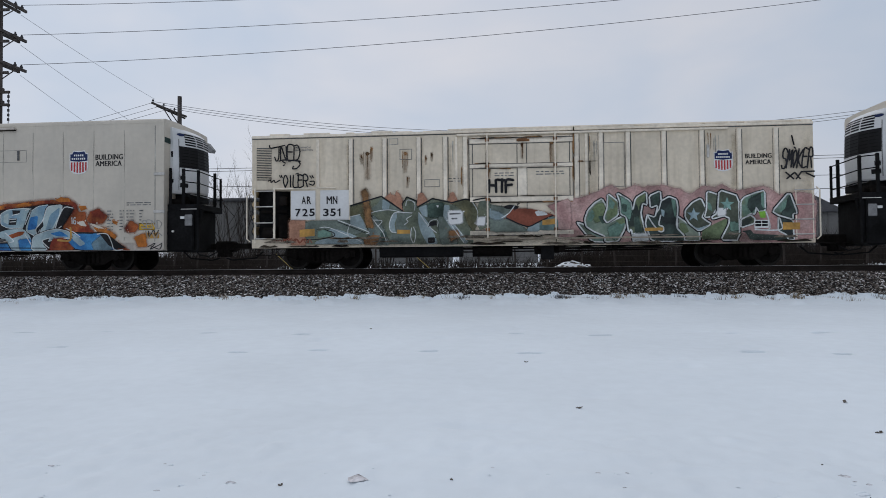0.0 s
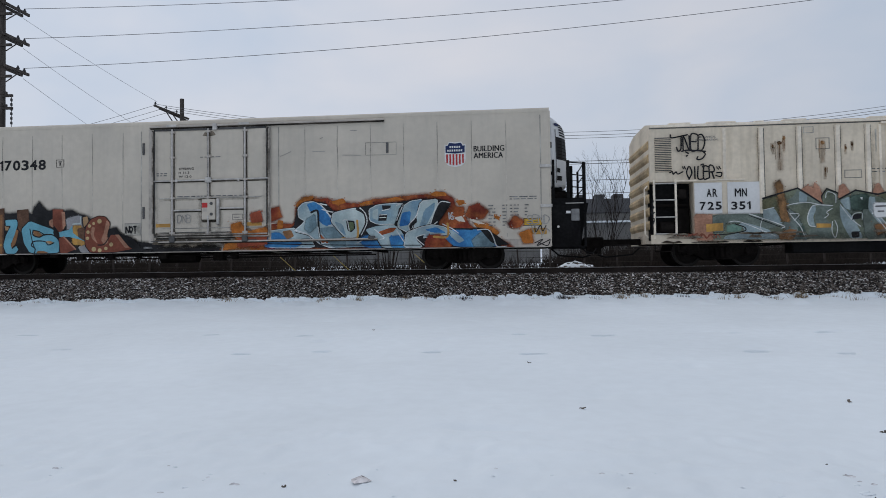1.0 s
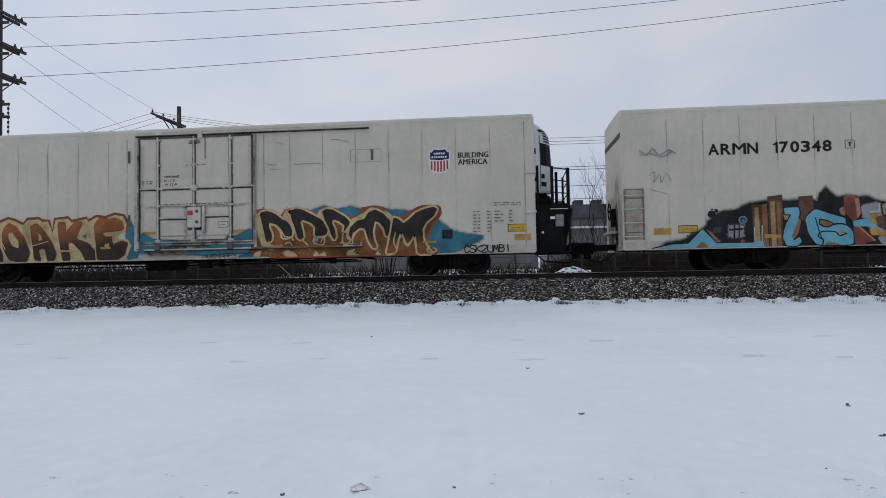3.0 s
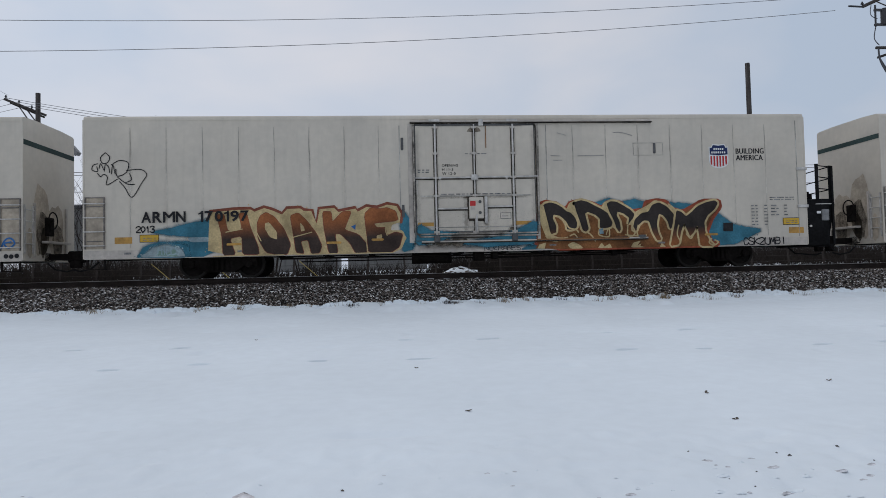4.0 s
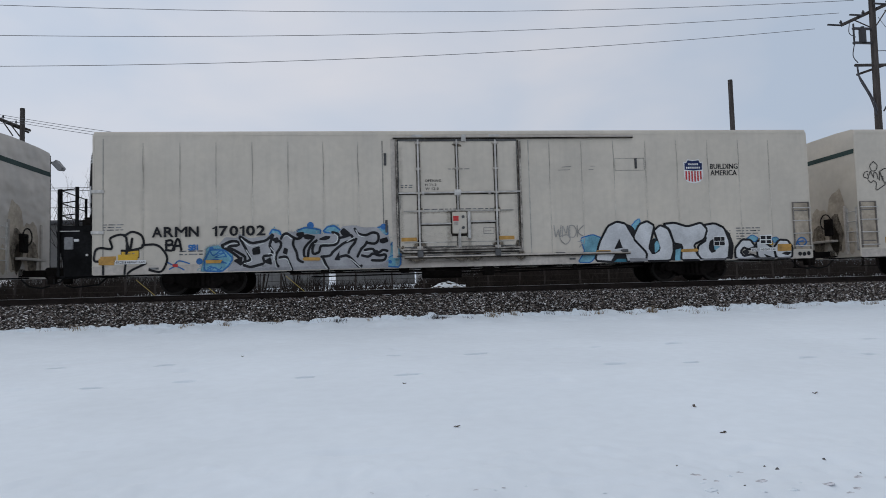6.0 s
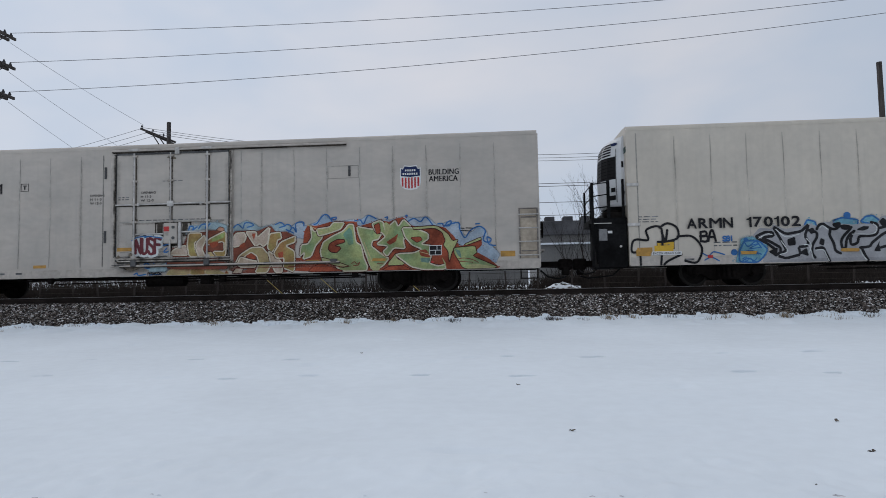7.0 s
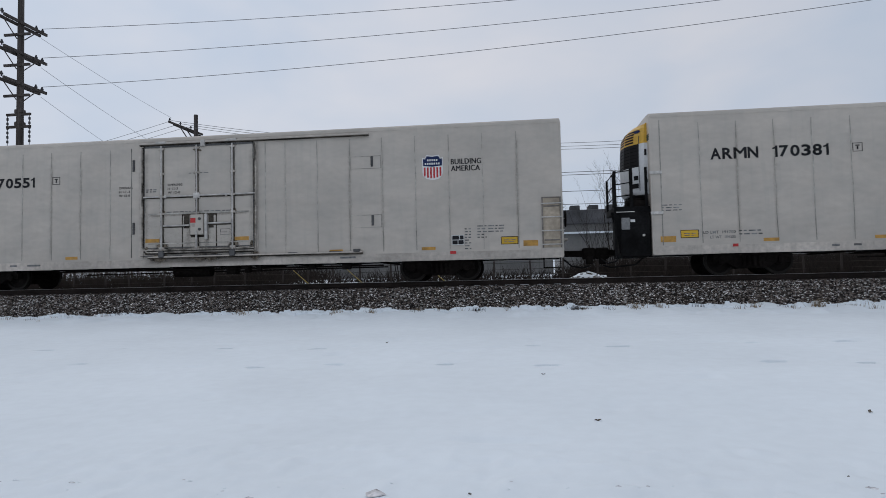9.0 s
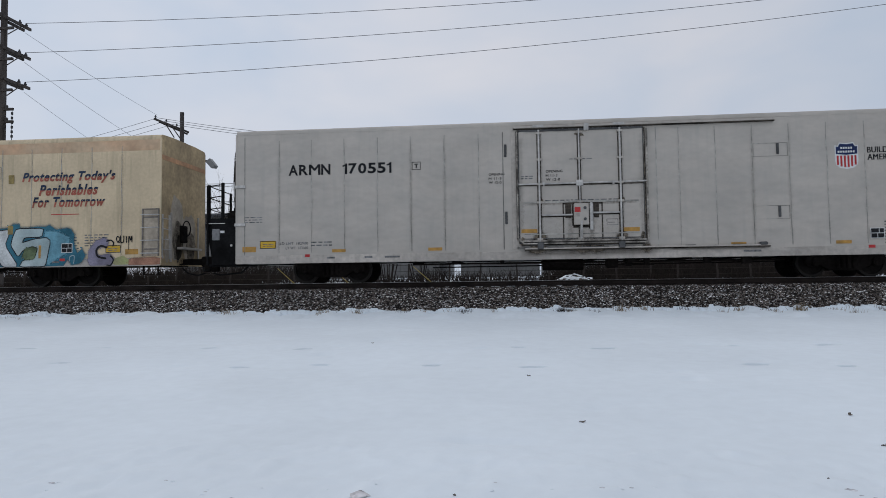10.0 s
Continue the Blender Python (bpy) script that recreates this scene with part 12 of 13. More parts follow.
scribble(car_e, "paint_line", [[(-6.03, 1.67), (-5.97, 1.78), (-5.85, 1.83), (-5.68, 1.72), (-5.54, 1.66), (-5.42, 1.70), (-5.53, 1.80), (-5.36, 1.83)], [(-6.26, 1.64), (-6.06, 1.58), (-6.04, 1.43), (-6.17, 1.20), (-6.20, 0.96), (-6.12, 0.81)], [(-5.63, 1.66), (-5.66, 1.48), (-5.56, 1.24), (-5.51, 1.01), (-5.37, 0.92)], [(-6.08, 1.08), (-5.88, 1.10), (-5.80, 0.95), (-5.70, 0.70)], [(-5.02, 1.71), (-5.11, 1.59), (-5.23, 1.47), (-5.33, 1.30), (-5.31, 1.09), (-5.22, 1.09), (-5.18, 1.30), (-5.09, 1.47), (-4.94, 1.59)], [(-4.97, 1.56), (-5.06, 1.35), (-5.04, 1.18), (-4.87, 1.23), (-4.80, 1.41), (-4.57, 1.43), (-4.34, 1.46), (-4.25, 1.60), (-4.27, 1.78), (-4.44, 1.84)], [(-4.76, 1.08), (-4.66, 0.84), (-4.58, 0.70)], [(-4.79, 1.08), (-4.53, 1.11), (-4.44, 1.22), (-4.23, 1.39), (-4.05, 1.51), (-3.79, 1.59)], [(-4.22, 1.66), (-4.07, 1.69), (-3.87, 1.74), (-3.79, 1.62)], [(-4.19, 1.07), (-4.01, 1.10), (-3.85, 0.98), (-3.63, 0.74), (-3.55, 0.77)], [(-3.95, 1.18), (-3.89, 1.33), (-3.77, 1.47), (-3.70, 1.62)], [(-3.67, 1.06), (-3.55, 1.29), (-3.43, 1.41), (-3.37, 1.52)], [(-3.74, 1.94), (-3.64, 1.79), (-3.41, 1.73), (-3.18, 1.81), (-3.01, 1.75), (-3.02, 1.55), (-3.14, 1.46), (-3.37, 1.49)], [(-3.44, 1.26), (-3.21, 1.29), (-3.04, 1.16), (-2.87, 1.25), (-2.73, 1.22)], [(-3.53, 1.09), (-3.33, 1.05), (-3.19, 1.14), (-2.99, 1.08), (-2.79, 1.10), (-2.85, 0.93), (-3.22, 0.93)]], 0.082, SP_BLACK, 22)
scribble(car_e, "paint_line", [[(-5.00, 1.49), (-4.80, 1.50), (-4.51, 1.48), (-4.33, 1.53), (-4.28, 1.69), (-4.38, 1.79)], [(-6.09, 1.03), (-5.87, 1.03), (-5.79, 0.87), (-5.72, 0.70)], [(-4.80, 1.02), (-4.73, 0.85), (-4.62, 0.70)], [(-3.91, 1.00), (-3.74, 0.86), (-3.59, 0.71)], [(-3.99, 1.54), (-3.77, 1.66)], [(-3.71, 1.90), (-3.61, 1.73), (-3.42, 1.67)], [(-3.46, 1.20), (-3.21, 1.23)], [(-5.94, 1.72), (-5.85, 1.77), (-5.71, 1.66)], [(-6.43, 1.20), (-6.28, 1.17), (-6.18, 0.76)]], 0.028, SP_WHITE, 24)
scribble(car_e, "paint_line", [[(-8.01, 1.22), (-7.75, 1.27), (-8.04, 1.13), (-7.73, 1.15)], [(-8.26, 0.81), (-8.14, 0.87), (-8.18, 0.72), (-8.03, 0.83), (-7.95, 0.72), (-7.83, 0.83)], [(-8.11, 1.01), (-7.77, 0.95)], [(-2.69, 1.01), (-2.53, 1.07), (-2.36, 0.98)]], 0.03, SP_BLUE, 9)
scribble(car_e, "paint_line", [[(-5.32, 1.02), (-4.87, 1.01)]], 0.1, AMBER, 50, bend=False)
blob(car_e, "paint_patch", [(-10.90, 1.28), (-10.32, 1.27), (-10.33, 1.07), (-10.90, 1.08)], YELLOW, 12, sharp=True)
blob(car_e, "paint_patch", [(-11.46, 1.17), (-11.01, 1.17), (-11.02, 0.96), (-11.46, 0.97)], AMBER, 12, sharp=True)
blob(car_f, "paint_patch", [(0.13, 2.06), (0.23, 2.27), (0.54, 2.29), (0.78, 2.35), (1.09, 2.37), (1.47, 2.26), (1.46, 1.96), (0.13, 2.00)], SP_LIGHT_BLUE, 2, lift=0.06, rough=0.03, seed=1)
scribble(car_f, "paint_line", [[(0.53, 2.20), (0.63, 2.32), (0.78, 2.32), (0.75, 2.19), (0.91, 2.34)], [(0.19, 2.15), (0.23, 2.27), (0.35, 2.25), (0.32, 2.15), (0.47, 2.25)]], 0.045, SP_BLUE, 4, lift=0.06)
blob(car_f, "paint_patch", [(-0.52, 1.26), (-0.38, 1.50), (0.03, 1.67), (0.19, 2.07), (0.69, 2.11), (1.46, 2.11), (1.44, 1.20)], SP_RUST, 4, lift=0.06, rough=0.02, seed=1)
blob(car_f, "paint_patch", [(-0.46, 1.34), (-0.33, 1.52), (0.09, 1.67), (0.21, 1.32)], SP_FTAN, 6, lift=0.06)
scribble(car_f, "paint_outline", [[(-0.46, 1.34), (-0.33, 1.52), (0.09, 1.67), (0.21, 1.32)]], 0.075, SP_MAROON, 5.6, lift=0.06, ring=True)
scribble(car_f, "paint_outline", [[(-0.46, 1.34), (-0.33, 1.52), (0.09, 1.67), (0.21, 1.32)]], 0.042, SP_BONE, 6.6, lift=0.06, ring=True)
blob(car_f, "paint_patch", [(0.18, 2.05), (0.62, 2.05), (0.64, 1.81), (0.39, 1.75), (0.41, 1.49), (0.53, 1.27), (0.21, 1.28), (0.14, 1.62)], SP_FBROWN, 8, lift=0.06)
scribble(car_f, "paint_outline", [[(0.18, 2.05), (0.62, 2.05), (0.64, 1.81), (0.39, 1.75), (0.41, 1.49), (0.53, 1.27), (0.21, 1.28), (0.14, 1.62)]], 0.075, SP_MAROON, 7.6, lift=0.06, ring=True)
scribble(car_f, "paint_outline", [[(0.18, 2.05), (0.62, 2.05), (0.64, 1.81), (0.39, 1.75), (0.41, 1.49), (0.53, 1.27), (0.21, 1.28), (0.14, 1.62)]], 0.042, SP_BONE, 8.6, lift=0.06, ring=True)
blob(car_f, "paint_patch", [(0.43, 1.52), (0.47, 1.75), (0.73, 1.98), (0.77, 1.80), (0.64, 1.53), (0.76, 1.26), (0.53, 1.27)], SP_FTAN, 10, lift=0.06)
scribble(car_f, "paint_outline", [[(0.43, 1.52), (0.47, 1.75), (0.73, 1.98), (0.77, 1.80), (0.64, 1.53), (0.76, 1.26), (0.53, 1.27)]], 0.075, SP_MAROON, 9.6, lift=0.06, ring=True)
scribble(car_f, "paint_outline", [[(0.43, 1.52), (0.47, 1.75), (0.73, 1.98), (0.77, 1.80), (0.64, 1.53), (0.76, 1.26), (0.53, 1.27)]], 0.042, SP_BONE, 10.6, lift=0.06, ring=True)
blob(car_f, "paint_patch", [(0.77, 1.75), (0.96, 1.88), (1.46, 2.11), (1.45, 1.24), (1.11, 1.26), (1.01, 1.43), (1.40, 1.42), (1.38, 1.76), (0.83, 1.64)], SP_FBROWN, 12, lift=0.06)
scribble(car_f, "paint_outline", [[(0.77, 1.75), (0.96, 1.88), (1.46, 2.11), (1.45, 1.24), (1.11, 1.26), (1.01, 1.43), (1.40, 1.42), (1.38, 1.76), (0.83, 1.64)]], 0.075, SP_MAROON, 11.6, lift=0.06, ring=True)
scribble(car_f, "paint_outline", [[(0.77, 1.75), (0.96, 1.88), (1.46, 2.11), (1.45, 1.24), (1.11, 1.26), (1.01, 1.43), (1.40, 1.42), (1.38, 1.76), (0.83, 1.64)]], 0.042, SP_BONE, 12.6, lift=0.06, ring=True)
blob(car_f, "paint_patch", [(0.86, 1.70), (1.19, 1.76), (1.21, 1.63), (1.01, 1.53)], SP_RED, 13.4, lift=0.06)
blob(car_f, "paint_patch", [(0.76, 1.40), (0.95, 1.44), (1.12, 1.25), (0.79, 1.25)], SP_CREAM, 13, lift=0.06)
scribble(car_f, "paint_outline", [[(0.76, 1.40), (0.95, 1.44), (1.12, 1.25), (0.79, 1.25)]], 0.03, SP_MAROON, 13.6, lift=0.06, ring=True)
blob(car_f, "paint_patch", [(1.11, 2.12), (1.24, 2.24), (1.39, 2.19), (1.39, 2.05)], SP_SALMON, 5, lift=0.06)
scribble(car_f, "paint_outline", [[(1.11, 2.12), (1.24, 2.24), (1.39, 2.19), (1.39, 2.05)]], 0.02, SP_MAROON, 5.6, lift=0.06, ring=True)
blob(car_f, "paint_patch", [(0.96, 1.85), (1.42, 2.05), (1.38, 1.87), (0.98, 1.74)], SP_LIME, 13.5, lift=0.06)
blob(car_f, "paint_patch", [(-0.67, 2.28), (-0.14, 2.39), (-0.14, 1.80), (-0.62, 1.78)], PAPER, 9, lift=0.06, rough=0.015, seed=1)
blob(car_f, "paint_patch", [(-0.64, 2.26), (-0.44, 2.27), (-0.44, 2.12), (-0.63, 2.12)], SP_RED, 10, lift=0.06, sharp=True)
blob(car_f, "paint_patch", [(-0.57, 2.09), (-0.42, 2.10), (-0.42, 1.91), (-0.56, 1.90)], SP_RED, 10, lift=0.06, sharp=True)
tagline(car_f, "NUSF", -1.64, -0.75, 1.42, 1.89, 0.25, SP_WHITE, 5, lift=0.06)
tagline(car_f, "NUSF", -1.64, -0.75, 1.42, 1.89, 0.095, SP_WINE, 7, lift=0.06)
scribble(car_f, "paint_line", [[(-0.68, 1.66), (-0.46, 1.69), (-0.50, 1.47), (-0.66, 1.45), (-0.56, 1.57)], [(-1.76, 1.85), (-1.58, 1.95), (-1.21, 1.98), (-0.71, 1.91)], [(-1.33, 1.93), (-1.21, 1.98)]], 0.04, SP_BLUE, 8, lift=0.06)
blob(car_f, "paint_patch", [(-0.57, 1.11), (0.81, 1.10), (1.48, 1.05), (1.48, 0.84), (-0.54, 0.90)], SP_RUST, 3, lift=0.05, rough=0.02, seed=1)
blob(car_f, "paint_patch", [(-0.60, 0.69), (-0.51, 0.83), (-0.11, 0.96), (0.23, 0.98), (0.20, 0.69)], SP_FOLIVE, 29)
scribble(car_f, "paint_outline", [[(-0.60, 0.69), (-0.51, 0.83), (-0.11, 0.96), (0.23, 0.98), (0.20, 0.69)]], 0.02, SP_CREAM, 29.6, ring=True)
blob(car_f, "paint_patch", [(0.22, 0.69), (0.26, 0.93), (0.69, 0.86), (0.74, 0.69)], SP_FBROWN, 30)
scribble(car_f, "paint_outline", [[(0.22, 0.69), (0.26, 0.93), (0.69, 0.86), (0.74, 0.69)]], 0.02, SP_CREAM, 30.6, ring=True)
blob(car_f, "paint_patch", [(0.74, 0.69), (0.75, 0.89), (0.94, 1.03), (1.23, 0.78), (1.42, 0.69)], SP_FOLIVE, 31)
scribble(car_f, "paint_outline", [[(0.74, 0.69), (0.75, 0.89), (0.94, 1.03), (1.23, 0.78), (1.42, 0.69)]], 0.02, SP_CREAM, 31.6, ring=True)
blob(car_f, "paint_patch", [(1.38, 0.69), (1.45, 0.81), (1.54, 0.69)], SP_RED, 32)
scribble(car_f, "paint_outline", [[(1.38, 0.69), (1.45, 0.81), (1.54, 0.69)]], 0.02, SP_CREAM, 32.6, ring=True)
scribble(car_f, "paint_line", [[(-1.38, 1.02), (-1.28, 1.10), (-1.16, 1.01), (-1.19, 0.92), (-1.35, 0.95)], [(-1.03, 1.09), (-0.72, 1.18), (-0.57, 1.05)], [(-1.70, 0.72), (-1.60, 0.77), (-1.54, 0.69), (-1.29, 0.73)], [(-1.17, 0.70), (-0.79, 0.72)]], 0.045, SP_BLUE, 30)
blob(car_f, "paint_patch", [(-1.22, 0.92), (-0.54, 1.08), (-0.57, 0.84), (-1.16, 0.82)], SP_LIGHT_BLUE, 28, rough=0.03, seed=1)
tagline(car_f, "RAWSOK", -1.23, -0.73, 0.69, 0.78, 0.025, SP_BLACK, 31)
blob(car_f, "paint_patch", [(1.57, 1.89), (1.60, 2.19), (1.88, 2.29), (2.12, 2.37), (2.37, 2.32), (2.57, 2.16), (2.90, 2.22), (3.15, 2.31), (3.56, 2.18), (3.74, 2.12), (3.73, 1.82)], SP_LIGHT_BLUE, 2, rough=0.03, seed=1)
scribble(car_f, "paint_line", [[(1.63, 2.13), (1.82, 2.30), (2.00, 2.17), (2.06, 2.33), (2.24, 2.34), (2.36, 2.26), (2.15, 2.20)], [(3.09, 2.26), (3.27, 2.33), (3.38, 2.22), (3.23, 2.16)], [(3.38, 2.19), (3.50, 2.26), (3.62, 2.18), (3.56, 2.03), (3.44, 2.10), (3.70, 1.97)]], 0.04, SP_BLUE, 4)
blob(car_f, "paint_patch", [(1.58, 1.86), (1.75, 2.07), (2.12, 2.07), (2.48, 2.04), (2.93, 2.22), (3.08, 1.99), (3.44, 2.01), (3.73, 1.88), (3.69, 0.69), (1.54, 0.69)], SP_RUST, 5, rough=0.02, seed=1)
blob(car_f, "paint_patch", [(1.61, 1.71), (1.75, 2.01), (2.05, 2.03), (2.12, 1.87), (1.98, 1.61), (1.68, 1.55)], SP_FTAN, 7)
scribble(car_f, "paint_outline", [[(1.61, 1.71), (1.75, 2.01), (2.05, 2.03), (2.12, 1.87), (1.98, 1.61), (1.68, 1.55)]], 0.085, SP_MAROON, 6.6, ring=True)
scribble(car_f, "paint_outline", [[(1.61, 1.71), (1.75, 2.01), (2.05, 2.03), (2.12, 1.87), (1.98, 1.61), (1.68, 1.55)]], 0.042, SP_BONE, 7.6, ring=True)
blob(car_f, "paint_patch", [(2.09, 2.06), (2.45, 2.05), (2.48, 1.85), (2.92, 2.22), (2.83, 1.67), (2.69, 1.55), (2.56, 1.65), (2.43, 1.55), (2.29, 1.75)], SP_FTAN, 9)
scribble(car_f, "paint_outline", [[(2.09, 2.06), (2.45, 2.05), (2.48, 1.85), (2.92, 2.22), (2.83, 1.67), (2.69, 1.55), (2.56, 1.65), (2.43, 1.55), (2.29, 1.75)]], 0.085, SP_MAROON, 8.6, ring=True)
scribble(car_f, "paint_outline", [[(2.09, 2.06), (2.45, 2.05), (2.48, 1.85), (2.92, 2.22), (2.83, 1.67), (2.69, 1.55), (2.56, 1.65), (2.43, 1.55), (2.29, 1.75)]], 0.042, SP_BONE, 9.6, ring=True)
blob(car_f, "paint_patch", [(2.30, 1.99), (2.43, 1.99), (2.38, 1.79), (2.34, 1.83)], SP_RED, 10.4, sharp=True)
blob(car_f, "paint_patch", [(1.86, 1.58), (2.05, 1.72), (2.11, 1.57), (1.98, 1.48)], SP_RED, 10.5)
blob(car_f, "paint_patch", [(1.76, 1.04), (1.88, 1.28), (2.28, 1.53), (2.64, 1.54), (2.88, 1.27), (2.94, 0.94), (2.80, 0.69), (2.41, 0.69), (2.54, 1.01), (2.47, 1.25), (2.28, 1.38), (2.06, 1.24), (1.84, 0.98)], SP_FOLIVE, 11)
scribble(car_f, "paint_outline", [[(1.76, 1.04), (1.88, 1.28), (2.28, 1.53), (2.64, 1.54), (2.88, 1.27), (2.94, 0.94), (2.80, 0.69), (2.41, 0.69), (2.54, 1.01), (2.47, 1.25), (2.28, 1.38), (2.06, 1.24), (1.84, 0.98)]], 0.085, SP_MAROON, 10.6, ring=True)
scribble(car_f, "paint_outline", [[(1.76, 1.04), (1.88, 1.28), (2.28, 1.53), (2.64, 1.54), (2.88, 1.27), (2.94, 0.94), (2.80, 0.69), (2.41, 0.69), (2.54, 1.01), (2.47, 1.25), (2.28, 1.38), (2.06, 1.24), (1.84, 0.98)]], 0.042, SP_BONE, 11.6, ring=True)
blob(car_f, "paint_patch", [(1.80, 0.98), (1.92, 1.23), (2.22, 1.13), (2.48, 1.08), (2.41, 0.87), (1.96, 0.88)], SP_FTAN, 13)
scribble(car_f, "paint_outline", [[(1.80, 0.98), (1.92, 1.23), (2.22, 1.13), (2.48, 1.08), (2.41, 0.87), (1.96, 0.88)]], 0.085, SP_MAROON, 12.6, ring=True)
scribble(car_f, "paint_outline", [[(1.80, 0.98), (1.92, 1.23), (2.22, 1.13), (2.48, 1.08), (2.41, 0.87), (1.96, 0.88)]], 0.042, SP_BONE, 13.6, ring=True)
blob(car_f, "paint_patch", [(2.09, 1.26), (2.28, 1.35), (2.43, 1.25), (2.40, 1.14), (2.21, 1.18)], SP_RED, 14.2)
blob(car_f, "paint_patch", [(2.90, 1.97), (3.26, 2.01), (3.30, 1.80), (3.16, 1.75), (3.12, 1.51), (2.94, 1.33), (2.82, 1.52)], SP_FBROWN, 9.5)
scribble(car_f, "paint_outline", [[(2.90, 1.97), (3.26, 2.01), (3.30, 1.80), (3.16, 1.75), (3.12, 1.51), (2.94, 1.33), (2.82, 1.52)]], 0.085, SP_MAROON, 9.1, ring=True)
scribble(car_f, "paint_outline", [[(2.90, 1.97), (3.26, 2.01), (3.30, 1.80), (3.16, 1.75), (3.12, 1.51), (2.94, 1.33), (2.82, 1.52)]], 0.042, SP_BONE, 10.1, ring=True)
blob(car_f, "paint_patch", [(2.85, 1.40), (3.03, 1.30), (3.33, 0.99), (3.31, 0.69), (3.10, 0.69), (2.93, 1.00)], SP_FTAN, 12)
scribble(car_f, "paint_outline", [[(2.85, 1.40), (3.03, 1.30), (3.33, 0.99), (3.31, 0.69), (3.10, 0.69), (2.93, 1.00)]], 0.085, SP_MAROON, 11.6, ring=True)
scribble(car_f, "paint_outline", [[(2.85, 1.40), (3.03, 1.30), (3.33, 0.99), (3.31, 0.69), (3.10, 0.69), (2.93, 1.00)]], 0.042, SP_BONE, 12.6, ring=True)
blob(car_f, "paint_patch", [(3.03, 1.33), (3.25, 1.68), (3.76, 1.88), (3.75, 1.67), (3.42, 1.56), (3.74, 1.37), (3.72, 0.69), (3.35, 0.84), (3.38, 1.17), (3.11, 1.16)], SP_FBROWN, 14)
scribble(car_f, "paint_outline", [[(3.03, 1.33), (3.25, 1.68), (3.76, 1.88), (3.75, 1.67), (3.42, 1.56), (3.74, 1.37), (3.72, 0.69), (3.35, 0.84), (3.38, 1.17), (3.11, 1.16)]], 0.085, SP_MAROON, 13.6, ring=True)
scribble(car_f, "paint_outline", [[(3.03, 1.33), (3.25, 1.68), (3.76, 1.88), (3.75, 1.67), (3.42, 1.56), (3.74, 1.37), (3.72, 0.69), (3.35, 0.84), (3.38, 1.17), (3.11, 1.16)]], 0.042, SP_BONE, 14.6, ring=True)
blob(car_f, "paint_patch", [(3.17, 1.33), (3.35, 1.38), (3.35, 1.18), (3.20, 1.17)], SP_RED, 15.4)
blob(car_f, "paint_patch", [(1.62, 0.69), (1.78, 0.89), (2.02, 0.85), (1.96, 0.69)], SP_FTAN, 15)
scribble(car_f, "paint_outline", [[(1.62, 0.69), (1.78, 0.89), (2.02, 0.85), (1.96, 0.69)]], 0.03, SP_MAROON, 15.6, ring=True)
scribble(car_f, "paint_line", [[(1.60, 0.86), (3.70, 0.86)]], 0.02, SP_RUST, 17, bend=False)
blob(car_f, "paint_patch", [(3.49, 1.82), (3.62, 2.18), (3.92, 2.32), (4.07, 2.16), (4.45, 2.26), (4.70, 2.55), (4.99, 2.28), (5.69, 2.33), (5.81, 2.25), (6.16, 2.49), (6.45, 2.34), (6.85, 2.27), (7.37, 2.39), (7.60, 2.33), (8.06, 2.38), (8.39, 2.09), (8.79, 2.18), (9.07, 2.17), (9.28, 1.68), (9.74, 2.03), (9.93, 1.89), (10.08, 1.42), (10.37, 1.12), (10.24, 0.84), (9.32, 1.39), (8.93, 1.58)], SP_PALE, 2, rough=0.02, seed=1)
scribble(car_f, "paint_line", [[(3.53, 2.00), (3.68, 2.15), (3.79, 1.99), (3.77, 2.27), (4.01, 2.32), (4.04, 2.20)], [(4.37, 2.24), (4.48, 2.27), (4.67, 2.51), (4.82, 2.53), (4.99, 2.30)], [(4.96, 2.43), (5.11, 2.45), (5.08, 2.37), (4.96, 2.40)], [(5.72, 2.31), (5.90, 2.34), (6.01, 2.21), (6.16, 2.47), (6.42, 2.37)], [(6.71, 2.39), (6.80, 2.41), (6.77, 2.33)], [(7.38, 2.43), (7.44, 2.45), (7.40, 2.37)], [(7.46, 2.25), (7.66, 2.34), (7.86, 2.23), (8.03, 2.38), (8.25, 2.12)], [(8.42, 2.15), (8.56, 2.15), (8.62, 2.06), (8.74, 2.20), (8.85, 2.22), (8.79, 2.08), (8.62, 2.08)], [(8.67, 2.08), (9.07, 2.17), (9.12, 1.95), (9.28, 1.68), (9.46, 1.91), (9.74, 2.03), (9.93, 1.89), (9.86, 1.60), (10.03, 1.51), (10.11, 1.62), (9.98, 1.68), (10.05, 1.45), (10.24, 1.41)], [(9.63, 2.11), (9.75, 2.12)]], 0.045, SP_BLUE, 4)
blob(car_f, "paint_patch", [(4.04, 1.99), (4.16, 2.22), (4.45, 2.18), (4.99, 2.32), (5.78, 2.29), (5.83, 2.13), (6.30, 2.25), (6.54, 2.32), (6.85, 2.25), (7.09, 2.36), (7.32, 2.39), (7.60, 2.08), (8.62, 2.06), (8.97, 1.69), (9.11, 1.39), (9.79, 1.69), (9.82, 1.43), (9.59, 1.23), (10.03, 1.00), (10.36, 0.71), (10.29, 0.69), (3.51, 0.69), (3.53, 1.19), (3.97, 1.15)], SP_RED, 5, rough=0.01, seed=1)
blob(car_f, "paint_patch", [(4.26, 2.22), (4.36, 2.00), (4.69, 2.00), (4.63, 1.76), (4.43, 1.55), (4.28, 1.19), (4.00, 1.10), (4.07, 1.34), (3.90, 1.20), (3.95, 1.58), (4.17, 1.60), (4.30, 1.80)], SP_FGREEN, 7)
